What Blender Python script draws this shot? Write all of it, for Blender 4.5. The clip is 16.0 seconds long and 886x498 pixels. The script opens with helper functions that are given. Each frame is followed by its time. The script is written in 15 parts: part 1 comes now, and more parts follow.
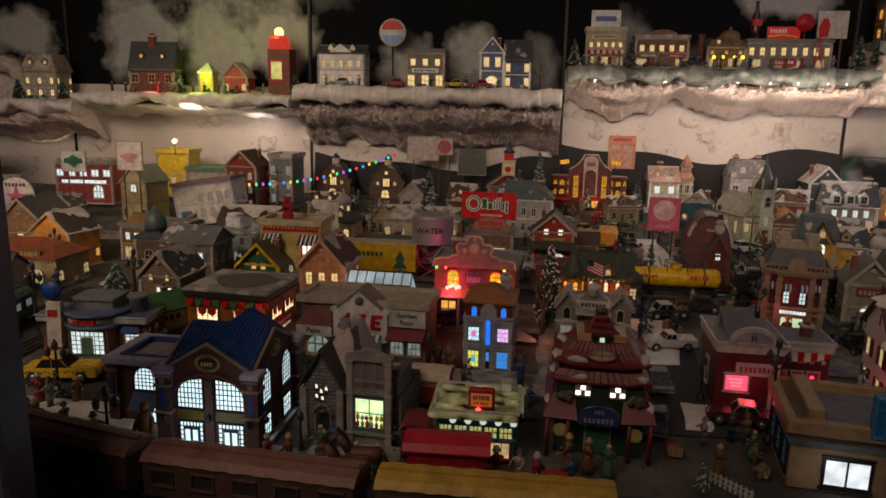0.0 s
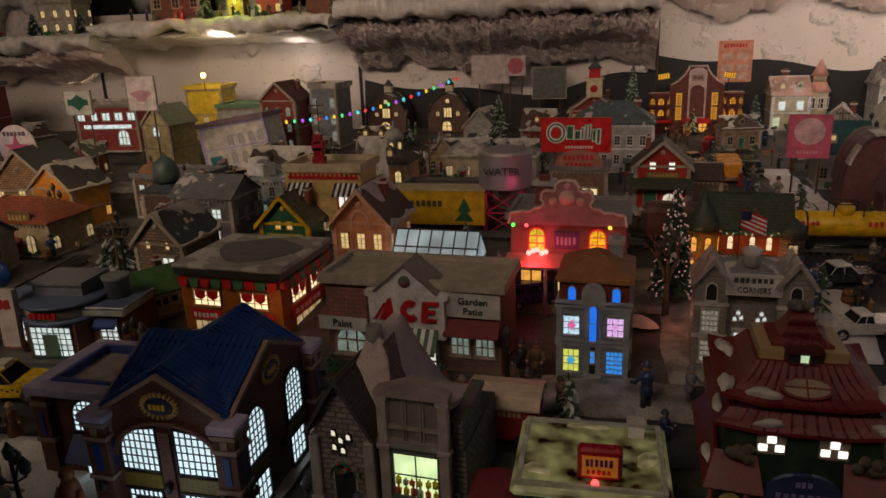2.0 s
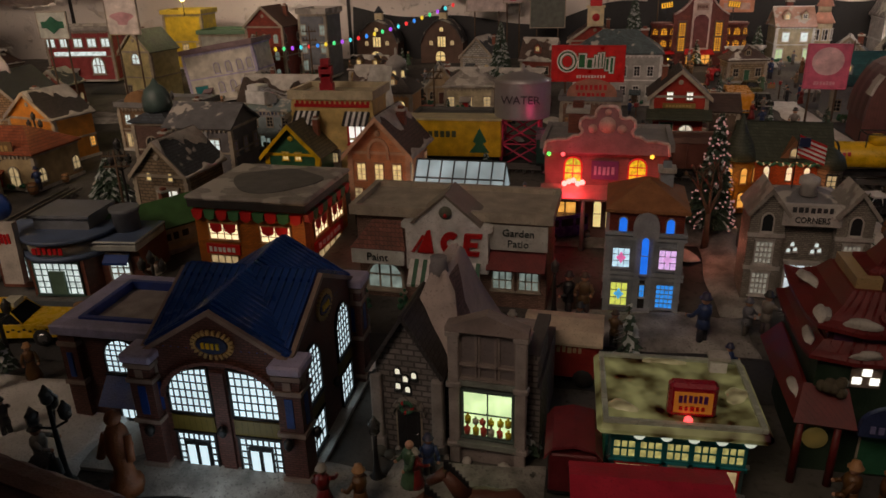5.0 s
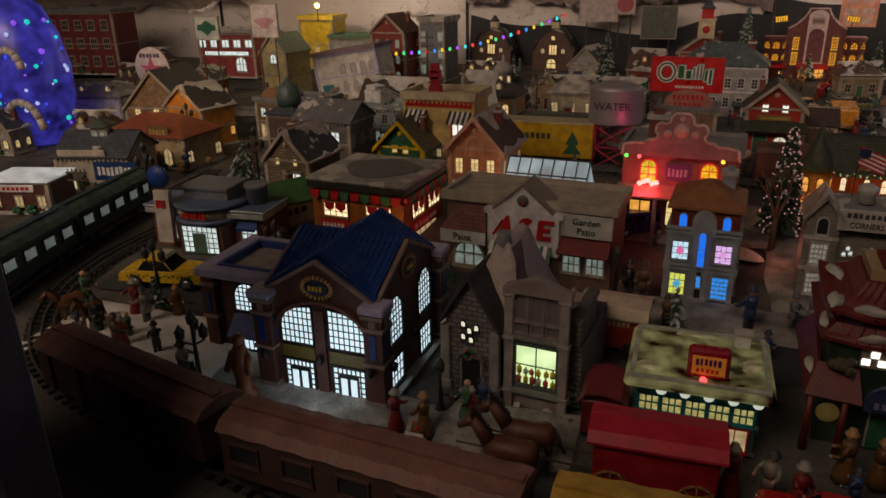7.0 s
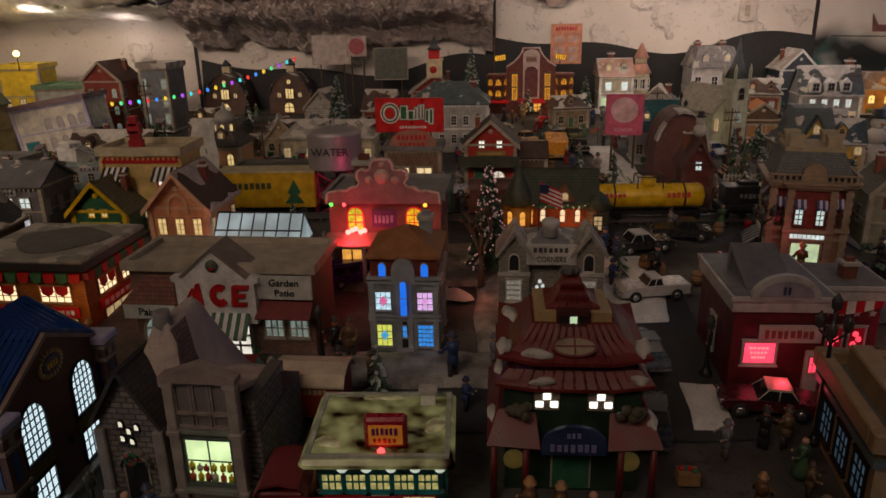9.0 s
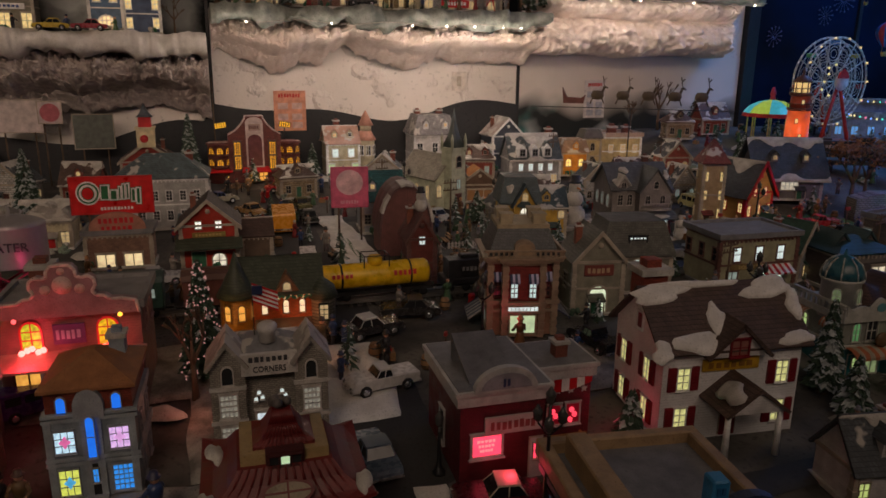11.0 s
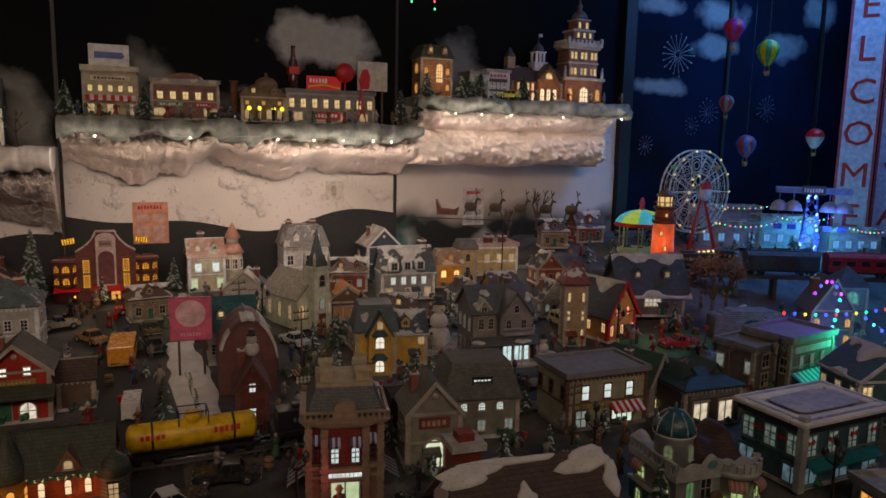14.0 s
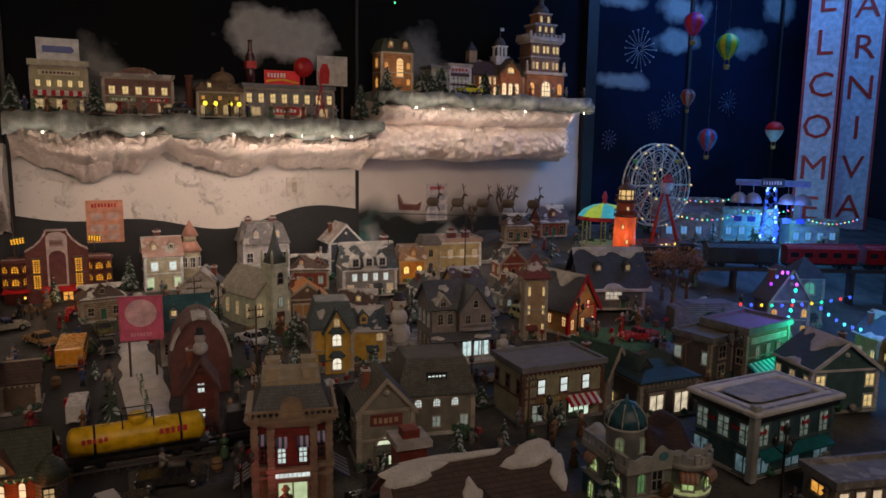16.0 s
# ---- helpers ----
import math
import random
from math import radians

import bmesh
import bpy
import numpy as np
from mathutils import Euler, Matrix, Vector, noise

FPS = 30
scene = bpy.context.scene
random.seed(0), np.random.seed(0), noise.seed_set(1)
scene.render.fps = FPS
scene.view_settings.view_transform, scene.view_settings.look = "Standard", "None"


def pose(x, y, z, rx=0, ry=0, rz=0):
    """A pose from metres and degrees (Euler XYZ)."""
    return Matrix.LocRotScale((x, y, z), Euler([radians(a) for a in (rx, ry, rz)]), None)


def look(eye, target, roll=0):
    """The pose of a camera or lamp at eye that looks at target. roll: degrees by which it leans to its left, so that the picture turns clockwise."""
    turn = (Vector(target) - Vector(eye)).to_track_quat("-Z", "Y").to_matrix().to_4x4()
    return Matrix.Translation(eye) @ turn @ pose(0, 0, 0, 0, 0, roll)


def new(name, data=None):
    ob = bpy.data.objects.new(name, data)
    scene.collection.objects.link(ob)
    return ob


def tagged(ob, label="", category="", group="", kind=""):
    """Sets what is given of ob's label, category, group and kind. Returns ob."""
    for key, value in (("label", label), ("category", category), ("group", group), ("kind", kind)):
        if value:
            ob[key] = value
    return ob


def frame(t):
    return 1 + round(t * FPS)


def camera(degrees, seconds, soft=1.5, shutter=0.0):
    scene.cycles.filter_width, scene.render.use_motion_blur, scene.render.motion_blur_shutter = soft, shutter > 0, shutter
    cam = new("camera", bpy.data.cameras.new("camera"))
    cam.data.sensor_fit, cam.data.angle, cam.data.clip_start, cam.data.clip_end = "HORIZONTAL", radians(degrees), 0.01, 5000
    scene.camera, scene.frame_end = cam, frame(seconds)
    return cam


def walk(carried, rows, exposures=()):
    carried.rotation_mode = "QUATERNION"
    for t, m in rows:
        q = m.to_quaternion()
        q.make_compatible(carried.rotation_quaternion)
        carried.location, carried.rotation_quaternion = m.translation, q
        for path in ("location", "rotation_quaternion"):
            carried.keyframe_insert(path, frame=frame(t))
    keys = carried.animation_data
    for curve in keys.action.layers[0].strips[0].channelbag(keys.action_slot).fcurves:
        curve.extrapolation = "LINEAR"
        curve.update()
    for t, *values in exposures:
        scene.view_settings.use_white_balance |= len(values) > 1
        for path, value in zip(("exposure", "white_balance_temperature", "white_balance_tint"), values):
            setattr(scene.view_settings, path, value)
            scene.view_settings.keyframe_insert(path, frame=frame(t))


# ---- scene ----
import itertools

cam = camera(62.9, 16.0, 1.6)
METRES, EYE, TILT, LEAN, TURN = 1.5, 1.474, 0.0, 0.0, 7.2
ROWS = [
    (0.0, 0.0, 0.0, 0.0, 0.21, -11.96, -1.0),
    (0.5, 0.0429, 0.1369, -0.0123, 4.59, -12.32, 0.14),
    (1.0, 0.0541, 0.2153, -0.0269, 6.19, -13.36, 1.51),
    (1.5, 0.0444, 0.2606, -0.0325, 5.92, -15.04, 2.19),
    (2.0, -0.0087, 0.3137, -0.0449, 5.2, -17.22, 2.19),
    (2.5, -0.0462, 0.3478, -0.0612, 4.62, -19.36, 2.09),
    (3.0, -0.0667, 0.3664, -0.0658, 3.76, -20.72, 1.95),
    (3.5, -0.0831, 0.3776, -0.0622, 2.25, -21.32, 1.73),
    (6.0, -0.0696, 0.2778, -0.0635, 4.4, -22.44, 0.26),
    (6.5, -0.0523, 0.2473, -0.0544, 9.53, -22.0, 0.66),
    (7.0, -0.0381, 0.2485, -0.0509, 12.3, -21.44, 1.15),
    (7.5, -0.0303, 0.2522, -0.0463, 12.37, -20.81, 1.55),
    (8.0, -0.0192, 0.2528, -0.046, 9.35, -20.28, 1.82),
    (8.5, 0.0151, 0.278, -0.0513, 2.55, -19.71, 1.61),
    (9.0, 0.0494, 0.307, -0.0487, -5.12, -18.88, 1.13),
    (9.5, 0.0728, 0.3318, -0.0434, -12.01, -17.89, 0.51),
    (10.0, 0.0834, 0.3466, -0.0395, -17.52, -16.91, -0.03),
    (12.5, 0.1531, 0.3753, 0.0283, -30.61, -11.61, -0.95),
    (13.0, 0.1979, 0.3816, 0.0446, -31.25, -10.4, -1.08),
    (13.5, 0.2187, 0.3809, 0.0529, -31.47, -9.37, -1.2),
    (14.0, 0.2274, 0.3701, 0.0555, -31.53, -8.63, -1.21),
    (14.5, 0.2365, 0.3649, 0.0577, -31.63, -8.3, -1.14),
    (15.0, 0.2409, 0.3628, 0.0583, -31.95, -8.27, -1.03),
    (15.5, 0.2469, 0.3631, 0.0548, -32.57, -8.47, -0.92),
    (16.0, 0.2589, 0.3651, 0.05, -33.65, -8.81, -0.88),
]
walk(cam, [(t, pose(0, 0, EYE, TILT, LEAN, TURN) @ pose(METRES * x, METRES * y, METRES * z, 90 + pitch, roll, yaw)) for t, x, y, z, yaw, pitch, roll in ROWS],
     ((0.0, 0.25), (0.8, 0.12), (1.8, 0.0), (16.0, 0.0)))

# ---- light ----
world = bpy.data.worlds.new("world")
scene.world = world
world.use_nodes = True
world.node_tree.nodes["Background"].inputs[0].default_value = (1.0, 0.86, 0.72, 1)
world.node_tree.nodes["Background"].inputs[1].default_value = 0.017

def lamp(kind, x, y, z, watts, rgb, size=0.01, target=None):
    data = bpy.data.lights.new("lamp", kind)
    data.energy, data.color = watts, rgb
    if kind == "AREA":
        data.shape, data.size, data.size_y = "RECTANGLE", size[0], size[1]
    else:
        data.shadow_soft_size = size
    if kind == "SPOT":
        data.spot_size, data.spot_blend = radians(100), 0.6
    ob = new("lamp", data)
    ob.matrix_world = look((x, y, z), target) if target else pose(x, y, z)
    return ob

WARM, AMBER, COOL = (1.0, 0.78, 0.55), (1.0, 0.55, 0.18), (0.8, 0.93, 1.0)
# unseen lamps added as fill over the table and the visitors' aisle
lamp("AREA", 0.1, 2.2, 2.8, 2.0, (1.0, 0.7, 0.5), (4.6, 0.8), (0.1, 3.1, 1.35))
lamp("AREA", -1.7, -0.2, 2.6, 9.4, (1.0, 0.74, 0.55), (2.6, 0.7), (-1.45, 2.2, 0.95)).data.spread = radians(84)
# narrow wash aimed at the back wall, added to brighten its boards
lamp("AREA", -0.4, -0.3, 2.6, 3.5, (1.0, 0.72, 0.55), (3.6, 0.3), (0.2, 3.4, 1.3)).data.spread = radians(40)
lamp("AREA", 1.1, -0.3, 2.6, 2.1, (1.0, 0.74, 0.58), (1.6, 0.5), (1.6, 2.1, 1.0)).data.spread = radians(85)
# unseen blue lamps added over the far corner to tint carnival and sky wall
lamp("AREA", 3.3, 2.5, 2.7, 2.6, (0.1, 0.36, 1.0), (1.2, 0.5), (2.3, 2.2, 1.1)).data.spread = radians(70)
lamp("AREA", 3.3, 2.5, 2.7, 9.0, (0.1, 0.34, 1.0), (1.2, 0.5), (3.2, 3.4, 1.8)).data.spread = radians(125)

# ---- materials ----
MATS = {}

def nodes_of(name):
    m = bpy.data.materials.new(name)
    m.use_nodes = True
    t = m.node_tree
    return m, t, t.nodes, t.links, t.nodes["Principled BSDF"]

def noise_node(t, scale, detail=4.0, coord=None):
    n = t.nodes.new("ShaderNodeTexNoise")
    n.inputs["Scale"].default_value, n.inputs["Detail"].default_value = scale, detail
    if coord:
        t.links.new(coord, n.inputs["Vector"])
    return n.outputs["Fac"]

def math_node(t, op, a, b=0.0, c=0.0):
    n = t.nodes.new("ShaderNodeMath")
    n.operation = op
    for i, v in enumerate((a, b, c)):
        if isinstance(v, (int, float)):
            n.inputs[i].default_value = v
        else:
            t.links.new(v, n.inputs[i])
    return n.outputs[0]

def mix_node(t, fac, a, b):
    n = t.nodes.new("ShaderNodeMix")
    n.data_type = "RGBA"
    for s, v in ((n.inputs[0], fac), (n.inputs[6], a), (n.inputs[7], b)):
        if isinstance(v, tuple):
            s.default_value = (*v, 1) if len(v) == 3 else v
        elif isinstance(v, (int, float)):
            s.default_value = v
        else:
            t.links.new(v, s)
    return n.outputs[2]

def ramp(t, fac, lo, hi):
    n = t.nodes.new("ShaderNodeMapRange")
    n.inputs[1].default_value, n.inputs[2].default_value = lo, hi
    t.links.new(fac, n.inputs[0])
    return n.outputs[0]

def bump(t, height, strength, dist, bsdf):
    n = t.nodes.new("ShaderNodeBump")
    n.inputs["Strength"].default_value, n.inputs["Distance"].default_value = strength, dist
    t.links.new(height, n.inputs["Height"])
    t.links.new(n.outputs[0], bsdf.inputs["Normal"])

def obj_coord(t):
    return t.nodes.new("ShaderNodeTexCoord").outputs["Object"]

def paint(rgb, rough=0.45, kind="plain", snow=0.0, metal=0.0, var=0.35, scale=45.0):
    """Glazed and painted ceramic, wood or metal: two scales of wash and grime, with relief by kind."""
    key = (rgb, rough, kind, snow, metal, var, scale)
    if key in MATS:
        return MATS[key]
    if max(rgb) > 0.035:
        mean = sum(rgb) / 3
        rgb = tuple(min(0.8, max(0.004, (mean + (c - mean) * 1.22) * 1.12)) for c in rgb)
    m, t, N, L, b = nodes_of("paint_" + kind)
    co = obj_coord(t)
    big = ramp(t, noise_node(t, scale, 5, co), 0.3, 0.72)
    fine = noise_node(t, scale * 9, 3, co)
    dark = tuple(c * (1 - var) for c in rgb)
    lite = tuple(min(1, c * (1 + var * 0.35) + 0.012) for c in rgb)
    col = mix_node(t, big, dark, lite)
    col = mix_node(t, ramp(t, fine, 0.58, 0.72), col, tuple(c * 0.6 for c in rgb))
    height = fine
    sep = t.nodes.new("ShaderNodeSeparateXYZ")
    L.new(co, sep.inputs[0])
    if kind in ("brick", "stone", "shingle", "clap", "plank"):
        across = math_node(t, "ADD", sep.outputs[0], sep.outputs[1])
        com = t.nodes.new("ShaderNodeCombineXYZ")
        L.new(across, com.inputs[0])
        L.new(sep.outputs[2], com.inputs[1])
        if kind in ("brick", "stone", "shingle"):
            w, h = {"brick": (0.007, 0.0027), "stone": (0.013, 0.0065), "shingle": (0.006, 0.005)}[kind]
            bt = t.nodes.new("ShaderNodeTexBrick")
            L.new(com.outputs[0], bt.inputs["Vector"])
            bt.inputs["Scale"].default_value = 1.0
            bt.inputs["Brick Width"].default_value, bt.inputs["Row Height"].default_value = w, h
            bt.inputs["Mortar Size"].default_value = h * (0.16 if kind != "shingle" else 0.09)
            bt.inputs["Color1"].default_value = (0.75, 0.75, 0.75, 1)
            bt.inputs["Color2"].default_value = (1.15, 1.15, 1.15, 1)
            bt.inputs["Mortar"].default_value = (0.42, 0.42, 0.42, 1)
            mul = t.nodes.new("ShaderNodeMix")
            mul.data_type, mul.blend_type = "RGBA", "MULTIPLY"
            mul.inputs[0].default_value = 1.0
            L.new(col, mul.inputs[6])
            L.new(bt.outputs["Color"], mul.inputs[7])
            col = mul.outputs[2]
            height = math_node(t, "SUBTRACT", math_node(t, "MULTIPLY", fine, 0.4), bt.outputs["Fac"])
        else:
            axis = sep.outputs[2] if kind == "clap" else across
            saw = math_node(t, "FRACT", math_node(t, "MULTIPLY", axis, 240.0 if kind == "clap" else 160.0))
            col = mix_node(t, ramp(t, saw, 0.12, 0.0), col, tuple(c * 0.45 for c in rgb))
            height = math_node(t, "ADD", saw, math_node(t, "MULTIPLY", fine, 0.3))
    if snow:
        cover = ramp(t, noise_node(t, 22, 3, co), 0.62 - snow * 0.35, 0.66 - snow * 0.35)
        col = mix_node(t, cover, col, (0.48, 0.45, 0.41))
        height = math_node(t, "ADD", height, math_node(t, "MULTIPLY", cover, 2.0))
    L.new(col, b.inputs["Base Color"])
    b.inputs["Metallic"].default_value = metal
    L.new(math_node(t, "ADD", math_node(t, "MULTIPLY", big, 0.25), rough - 0.1), b.inputs["Roughness"])
    bump(t, height, 0.55, 0.0012, b)
    MATS[key] = m
    return m

def glow(rgb, power, var=0.35, scale=90.0):
    """A surface that emits, varied by noise: lit panes, bulbs, signs and some roofs."""
    key = ("glow", rgb, power, var, scale)
    if key in MATS:
        return MATS[key]
    m, t, N, L, b = nodes_of("glow_surface")
    n = ramp(t, noise_node(t, scale, 2, obj_coord(t)), 0.3, 0.7)
    b.inputs["Base Color"].default_value = (*[0.3 * c for c in rgb], 1)
    b.inputs["Roughness"].default_value = 0.3
    b.inputs["Emission Color"].default_value = (*rgb, 1)
    L.new(math_node(t, "MULTIPLY", math_node(t, "ADD", math_node(t, "MULTIPLY", n, var), 1 - var * 0.6), power), b.inputs["Emission Strength"])
    MATS[key] = m
    return m

def glaze(rgb, rough=0.1, trans=0.0, metal=0.0):
    key = ("glaze", rgb, rough, trans, metal)
    if key not in MATS:
        m, t, N, L, b = nodes_of("gloss")
        n = noise_node(t, 120, 3, obj_coord(t))
        L.new(mix_node(t, n, tuple(c * 0.75 for c in rgb), rgb), b.inputs["Base Color"])
        L.new(math_node(t, "ADD", math_node(t, "MULTIPLY", n, 0.15), rough), b.inputs["Roughness"])
        b.inputs["Metallic"].default_value, b.inputs["Transmission Weight"].default_value = metal, trans
        MATS[key] = m
    return MATS[key]

def foam(name, c1, c2, scale, depth, fine=3.0):
    m, t, N, L, b = nodes_of(name)
    co = obj_coord(t)
    n1, n2 = noise_node(t, scale, 8, co), noise_node(t, scale * fine * 4, 4, co)
    col = mix_node(t, ramp(t, n1, 0.35, 0.65), c1, c2)
    L.new(mix_node(t, ramp(t, n2, 0.55, 0.75), col, tuple(c * 0.7 for c in c1)), b.inputs["Base Color"])
    b.inputs["Roughness"].default_value = 0.85
    bump(t, math_node(t, "ADD", n1, math_node(t, "MULTIPLY", n2, 0.4)), 0.9, depth, b)
    return m

SNOW = foam("snow", (0.36, 0.34, 0.31), (0.56, 0.54, 0.5), 40, 0.003)
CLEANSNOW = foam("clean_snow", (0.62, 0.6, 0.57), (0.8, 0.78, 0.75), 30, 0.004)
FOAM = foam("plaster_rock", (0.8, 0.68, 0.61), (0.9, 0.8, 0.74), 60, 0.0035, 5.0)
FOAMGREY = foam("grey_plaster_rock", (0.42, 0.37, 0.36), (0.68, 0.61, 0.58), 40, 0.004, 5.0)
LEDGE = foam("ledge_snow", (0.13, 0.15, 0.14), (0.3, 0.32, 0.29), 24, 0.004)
DIRTYSNOW = foam("street_snow", (0.14, 0.13, 0.12), (0.38, 0.36, 0.33), 30, 0.004)
NEEDLE = paint((0.05, 0.08, 0.055), 0.7)
NEEDLESNOW = paint((0.5, 0.54, 0.54), 0.7)
BARK = paint((0.09, 0.06, 0.04), 0.8)
BLACK = paint((0.012, 0.012, 0.014), 0.5)
IRON = paint((0.02, 0.02, 0.022), 0.4, metal=0.4)
WHITE = paint((0.75, 0.74, 0.71), 0.4)
CREAM = paint((0.62, 0.55, 0.38), 0.45)
TRIM = paint((0.34, 0.3, 0.25), 0.45)
REDP = paint((0.42, 0.03, 0.035), 0.4)
GREENP = paint((0.03, 0.11, 0.06), 0.45)
RUBBER = paint((0.015, 0.015, 0.016), 0.75)
CHROME = glaze((0.6, 0.6, 0.62), 0.2, 0, 0.9)
DARKGLASS = glaze((0.015, 0.017, 0.02), 0.08)
SKIN = paint((0.5, 0.3, 0.22), 0.55)
LW = glow((0.85, 0.97, 0.93), 0.7, 0.7)
LY = glow((1.0, 0.72, 0.3), 0.68, 0.8)
LA = glow((1.0, 0.45, 0.08), 0.8, 0.7)
LG = glow((0.75, 0.95, 0.55), 0.55)
LDIM = glow((0.7, 0.85, 0.75), 0.2, 1.0)
LYS = glow((1.0, 0.72, 0.36), 0.36, 0.8)
UNLIT = glaze((0.03, 0.032, 0.035), 0.12)

# ---- mesh helpers ----

def mesh():
    return bmesh.new()


def box(bm, x0, x1, y0, y1, z0, z1, mi=0, m=None):
    v = [bm.verts.new((x, y, z)) for z in (z0, z1) for x, y in ((x0, y0), (x1, y0), (x1, y1), (x0, y1))]
    if m:
        for q in v:
            q.co = m @ q.co
    for f in ((3, 2, 1, 0), (4, 5, 6, 7), (0, 1, 5, 4), (1, 2, 6, 5), (2, 3, 7, 6), (3, 0, 4, 7)):
        bm.faces.new([v[i] for i in f]).material_index = mi
    return v

def slab(bm, quad, thick, mi=0):
    """A flat plate: quad is its upper side, counter-clockwise seen from outside."""
    p = [Vector(q) for q in quad]
    n = (p[1] - p[0]).cross(p[-1] - p[0]).normalized() * thick
    top, low = [bm.verts.new(q) for q in p], [bm.verts.new(q - n) for q in p]
    k = len(p)
    bm.faces.new(top).material_index = mi
    bm.faces.new(low[::-1]).material_index = mi
    for i in range(k):
        bm.faces.new((top[i], low[i], low[(i + 1) % k], top[(i + 1) % k])).material_index = mi

def plate(bm, pts, y0, y1, mi=0):
    """A shape in the xz plane, pts counter-clockwise seen from the front (-y), thick from y0 (front) to y1."""
    a, b = [bm.verts.new((x, y0, z)) for x, z in pts], [bm.verts.new((x, y1, z)) for x, z in pts]
    k = len(pts)
    bm.faces.new(a).material_index = mi
    bm.faces.new(b[::-1]).material_index = mi
    for i in range(k):
        bm.faces.new((a[(i + 1) % k], a[i], b[i], b[(i + 1) % k])).material_index = mi

def lathe(bm, profile, seg=12, cx=0.0, cy=0.0, mi=0, m=None):
    rings = []
    for r, z in profile:
        rings.append([bm.verts.new((cx + r * math.cos(2 * math.pi * i / seg), cy + r * math.sin(2 * math.pi * i / seg), z)) for i in range(seg)])
    if m:
        for q in itertools.chain(*rings):
            q.co = m @ q.co
    for a, b in zip(rings, rings[1:]):
        for i in range(seg):
            f = bm.faces.new((a[i], a[(i + 1) % seg], b[(i + 1) % seg], b[i]))
            f.material_index, f.smooth = mi, True
    bm.faces.new(rings[0][::-1]).material_index = mi
    bm.faces.new(rings[-1]).material_index = mi

def rod(bm, p, q, r, seg=6, mi=0, r2=None):
    p, q = Vector(p), Vector(q)
    m = Matrix.Translation(p) @ (q - p).to_track_quat("Z", "Y").to_matrix().to_4x4()
    lathe(bm, [(r, 0), (r2 if r2 is not None else r, (q - p).length)], seg, 0, 0, mi, m)

def ball(bm, c, r, mi=0, seg=10, squash=1.0):
    prof = [(max(0.0004, r * math.sin(a)), -r * math.cos(a) * squash) for a in np.linspace(0.12, math.pi - 0.12, 7)]
    lathe(bm, prof, seg, 0, 0, mi, Matrix.Translation(c))

def part(name, bm, mat, parent, label="", m=None, bevel=0.0):
    """Links a bmesh as one mesh object under a thing or under a part."""
    me = bm
    if isinstance(bm, bmesh.types.BMesh):
        if bevel:
            bmesh.ops.bevel(bm, geom=list(bm.edges), offset=bevel, segments=1, affect="EDGES", clamp_overlap=True)
        me = bpy.data.meshes.new(name)
        bm.to_mesh(me)
        bm.free()
        for q in mat if isinstance(mat, (list, tuple)) else [mat]:
            me.materials.append(q)
    ob = new(name, me)
    ob.parent = parent
    if m is not None:
        ob.matrix_local = m
    if label:
        ob["label"] = label
    return ob

ROOTS = []

def thing(name, label, category, x, y, z, yaw=0.0, group="", kind=""):
    ob = new(name)
    ob.empty_display_size = 0.02
    ROOTS.append(ob)
    ob.matrix_world = pose(x, y, z, 0, 0, yaw)
    return tagged(ob, label, category, group, kind)

def solo(name, label, category, bm, mat, m=None, group="", kind="", bevel=0.0):
    return tagged(part(name, bm, mat, None, "", m, bevel), label, category, group, kind)

FONT = {}

def letters(text, size, depth=0.0012):
    """A mesh of raised letters in the xz plane, centred, facing -y."""
    key = (text, size)
    if key not in FONT:
        cu = bpy.data.curves.new("letters", "FONT")
        cu.body, cu.size, cu.extrude, cu.resolution_u = text, size, depth, 2
        cu.align_x = cu.align_y = "CENTER"
        ob = new("letters", cu)
        me = bpy.data.meshes.new_from_object(ob.evaluated_get(bpy.context.evaluated_depsgraph_get()))
        bpy.data.objects.remove(ob)
        me.transform(pose(0, 0, 0, 90))
        FONT[key] = me
    return FONT[key].copy()

def lettering(text, size, mat, parent, m):
    me = letters(text, size)
    me.materials.clear()
    me.materials.append(mat)
    return part("lettering", me, mat, parent, "", m)

def bars(w, h, n, seed=0, depth=0.0015):
    """A row of plain upright bars that stand for writing."""
    rnd, bm, x = random.Random(seed), mesh(), -w / 2
    step = w / n
    for i in range(n):
        box(bm, x, x + step * rnd.uniform(0.55, 0.75), -depth, 0, -h / 2 * rnd.uniform(0.75, 1), h / 2 * rnd.uniform(0.7, 1))
        x += step
    return bm

def ground_z(x, y):
    s = lambda a, b, v: min(1, max(0, (v - a) / (b - a)))
    z = 0.9 + 0.045 * s(1.25, 1.75, y) * max(s(-1.15, -0.8, x), s(2.3, 2.7, y)) + 0.055 * s(2.85, 3.15, y)
    return z + 0.11 * s(2.3, 2.6, y) * s(1.65, 1.9, x) + 0.03 * s(1.3, 1.6, x) * s(1.9, 2.2, y)

# ---- structure ----
GROUND = foam("village_ground", (0.04, 0.038, 0.036), (0.12, 0.112, 0.1), 9, 0.004)
ASPHALT = paint((0.034, 0.034, 0.035), 0.8, var=0.3, scale=20)
GRASS = paint((0.06, 0.13, 0.05), 0.9, var=0.5, scale=90)

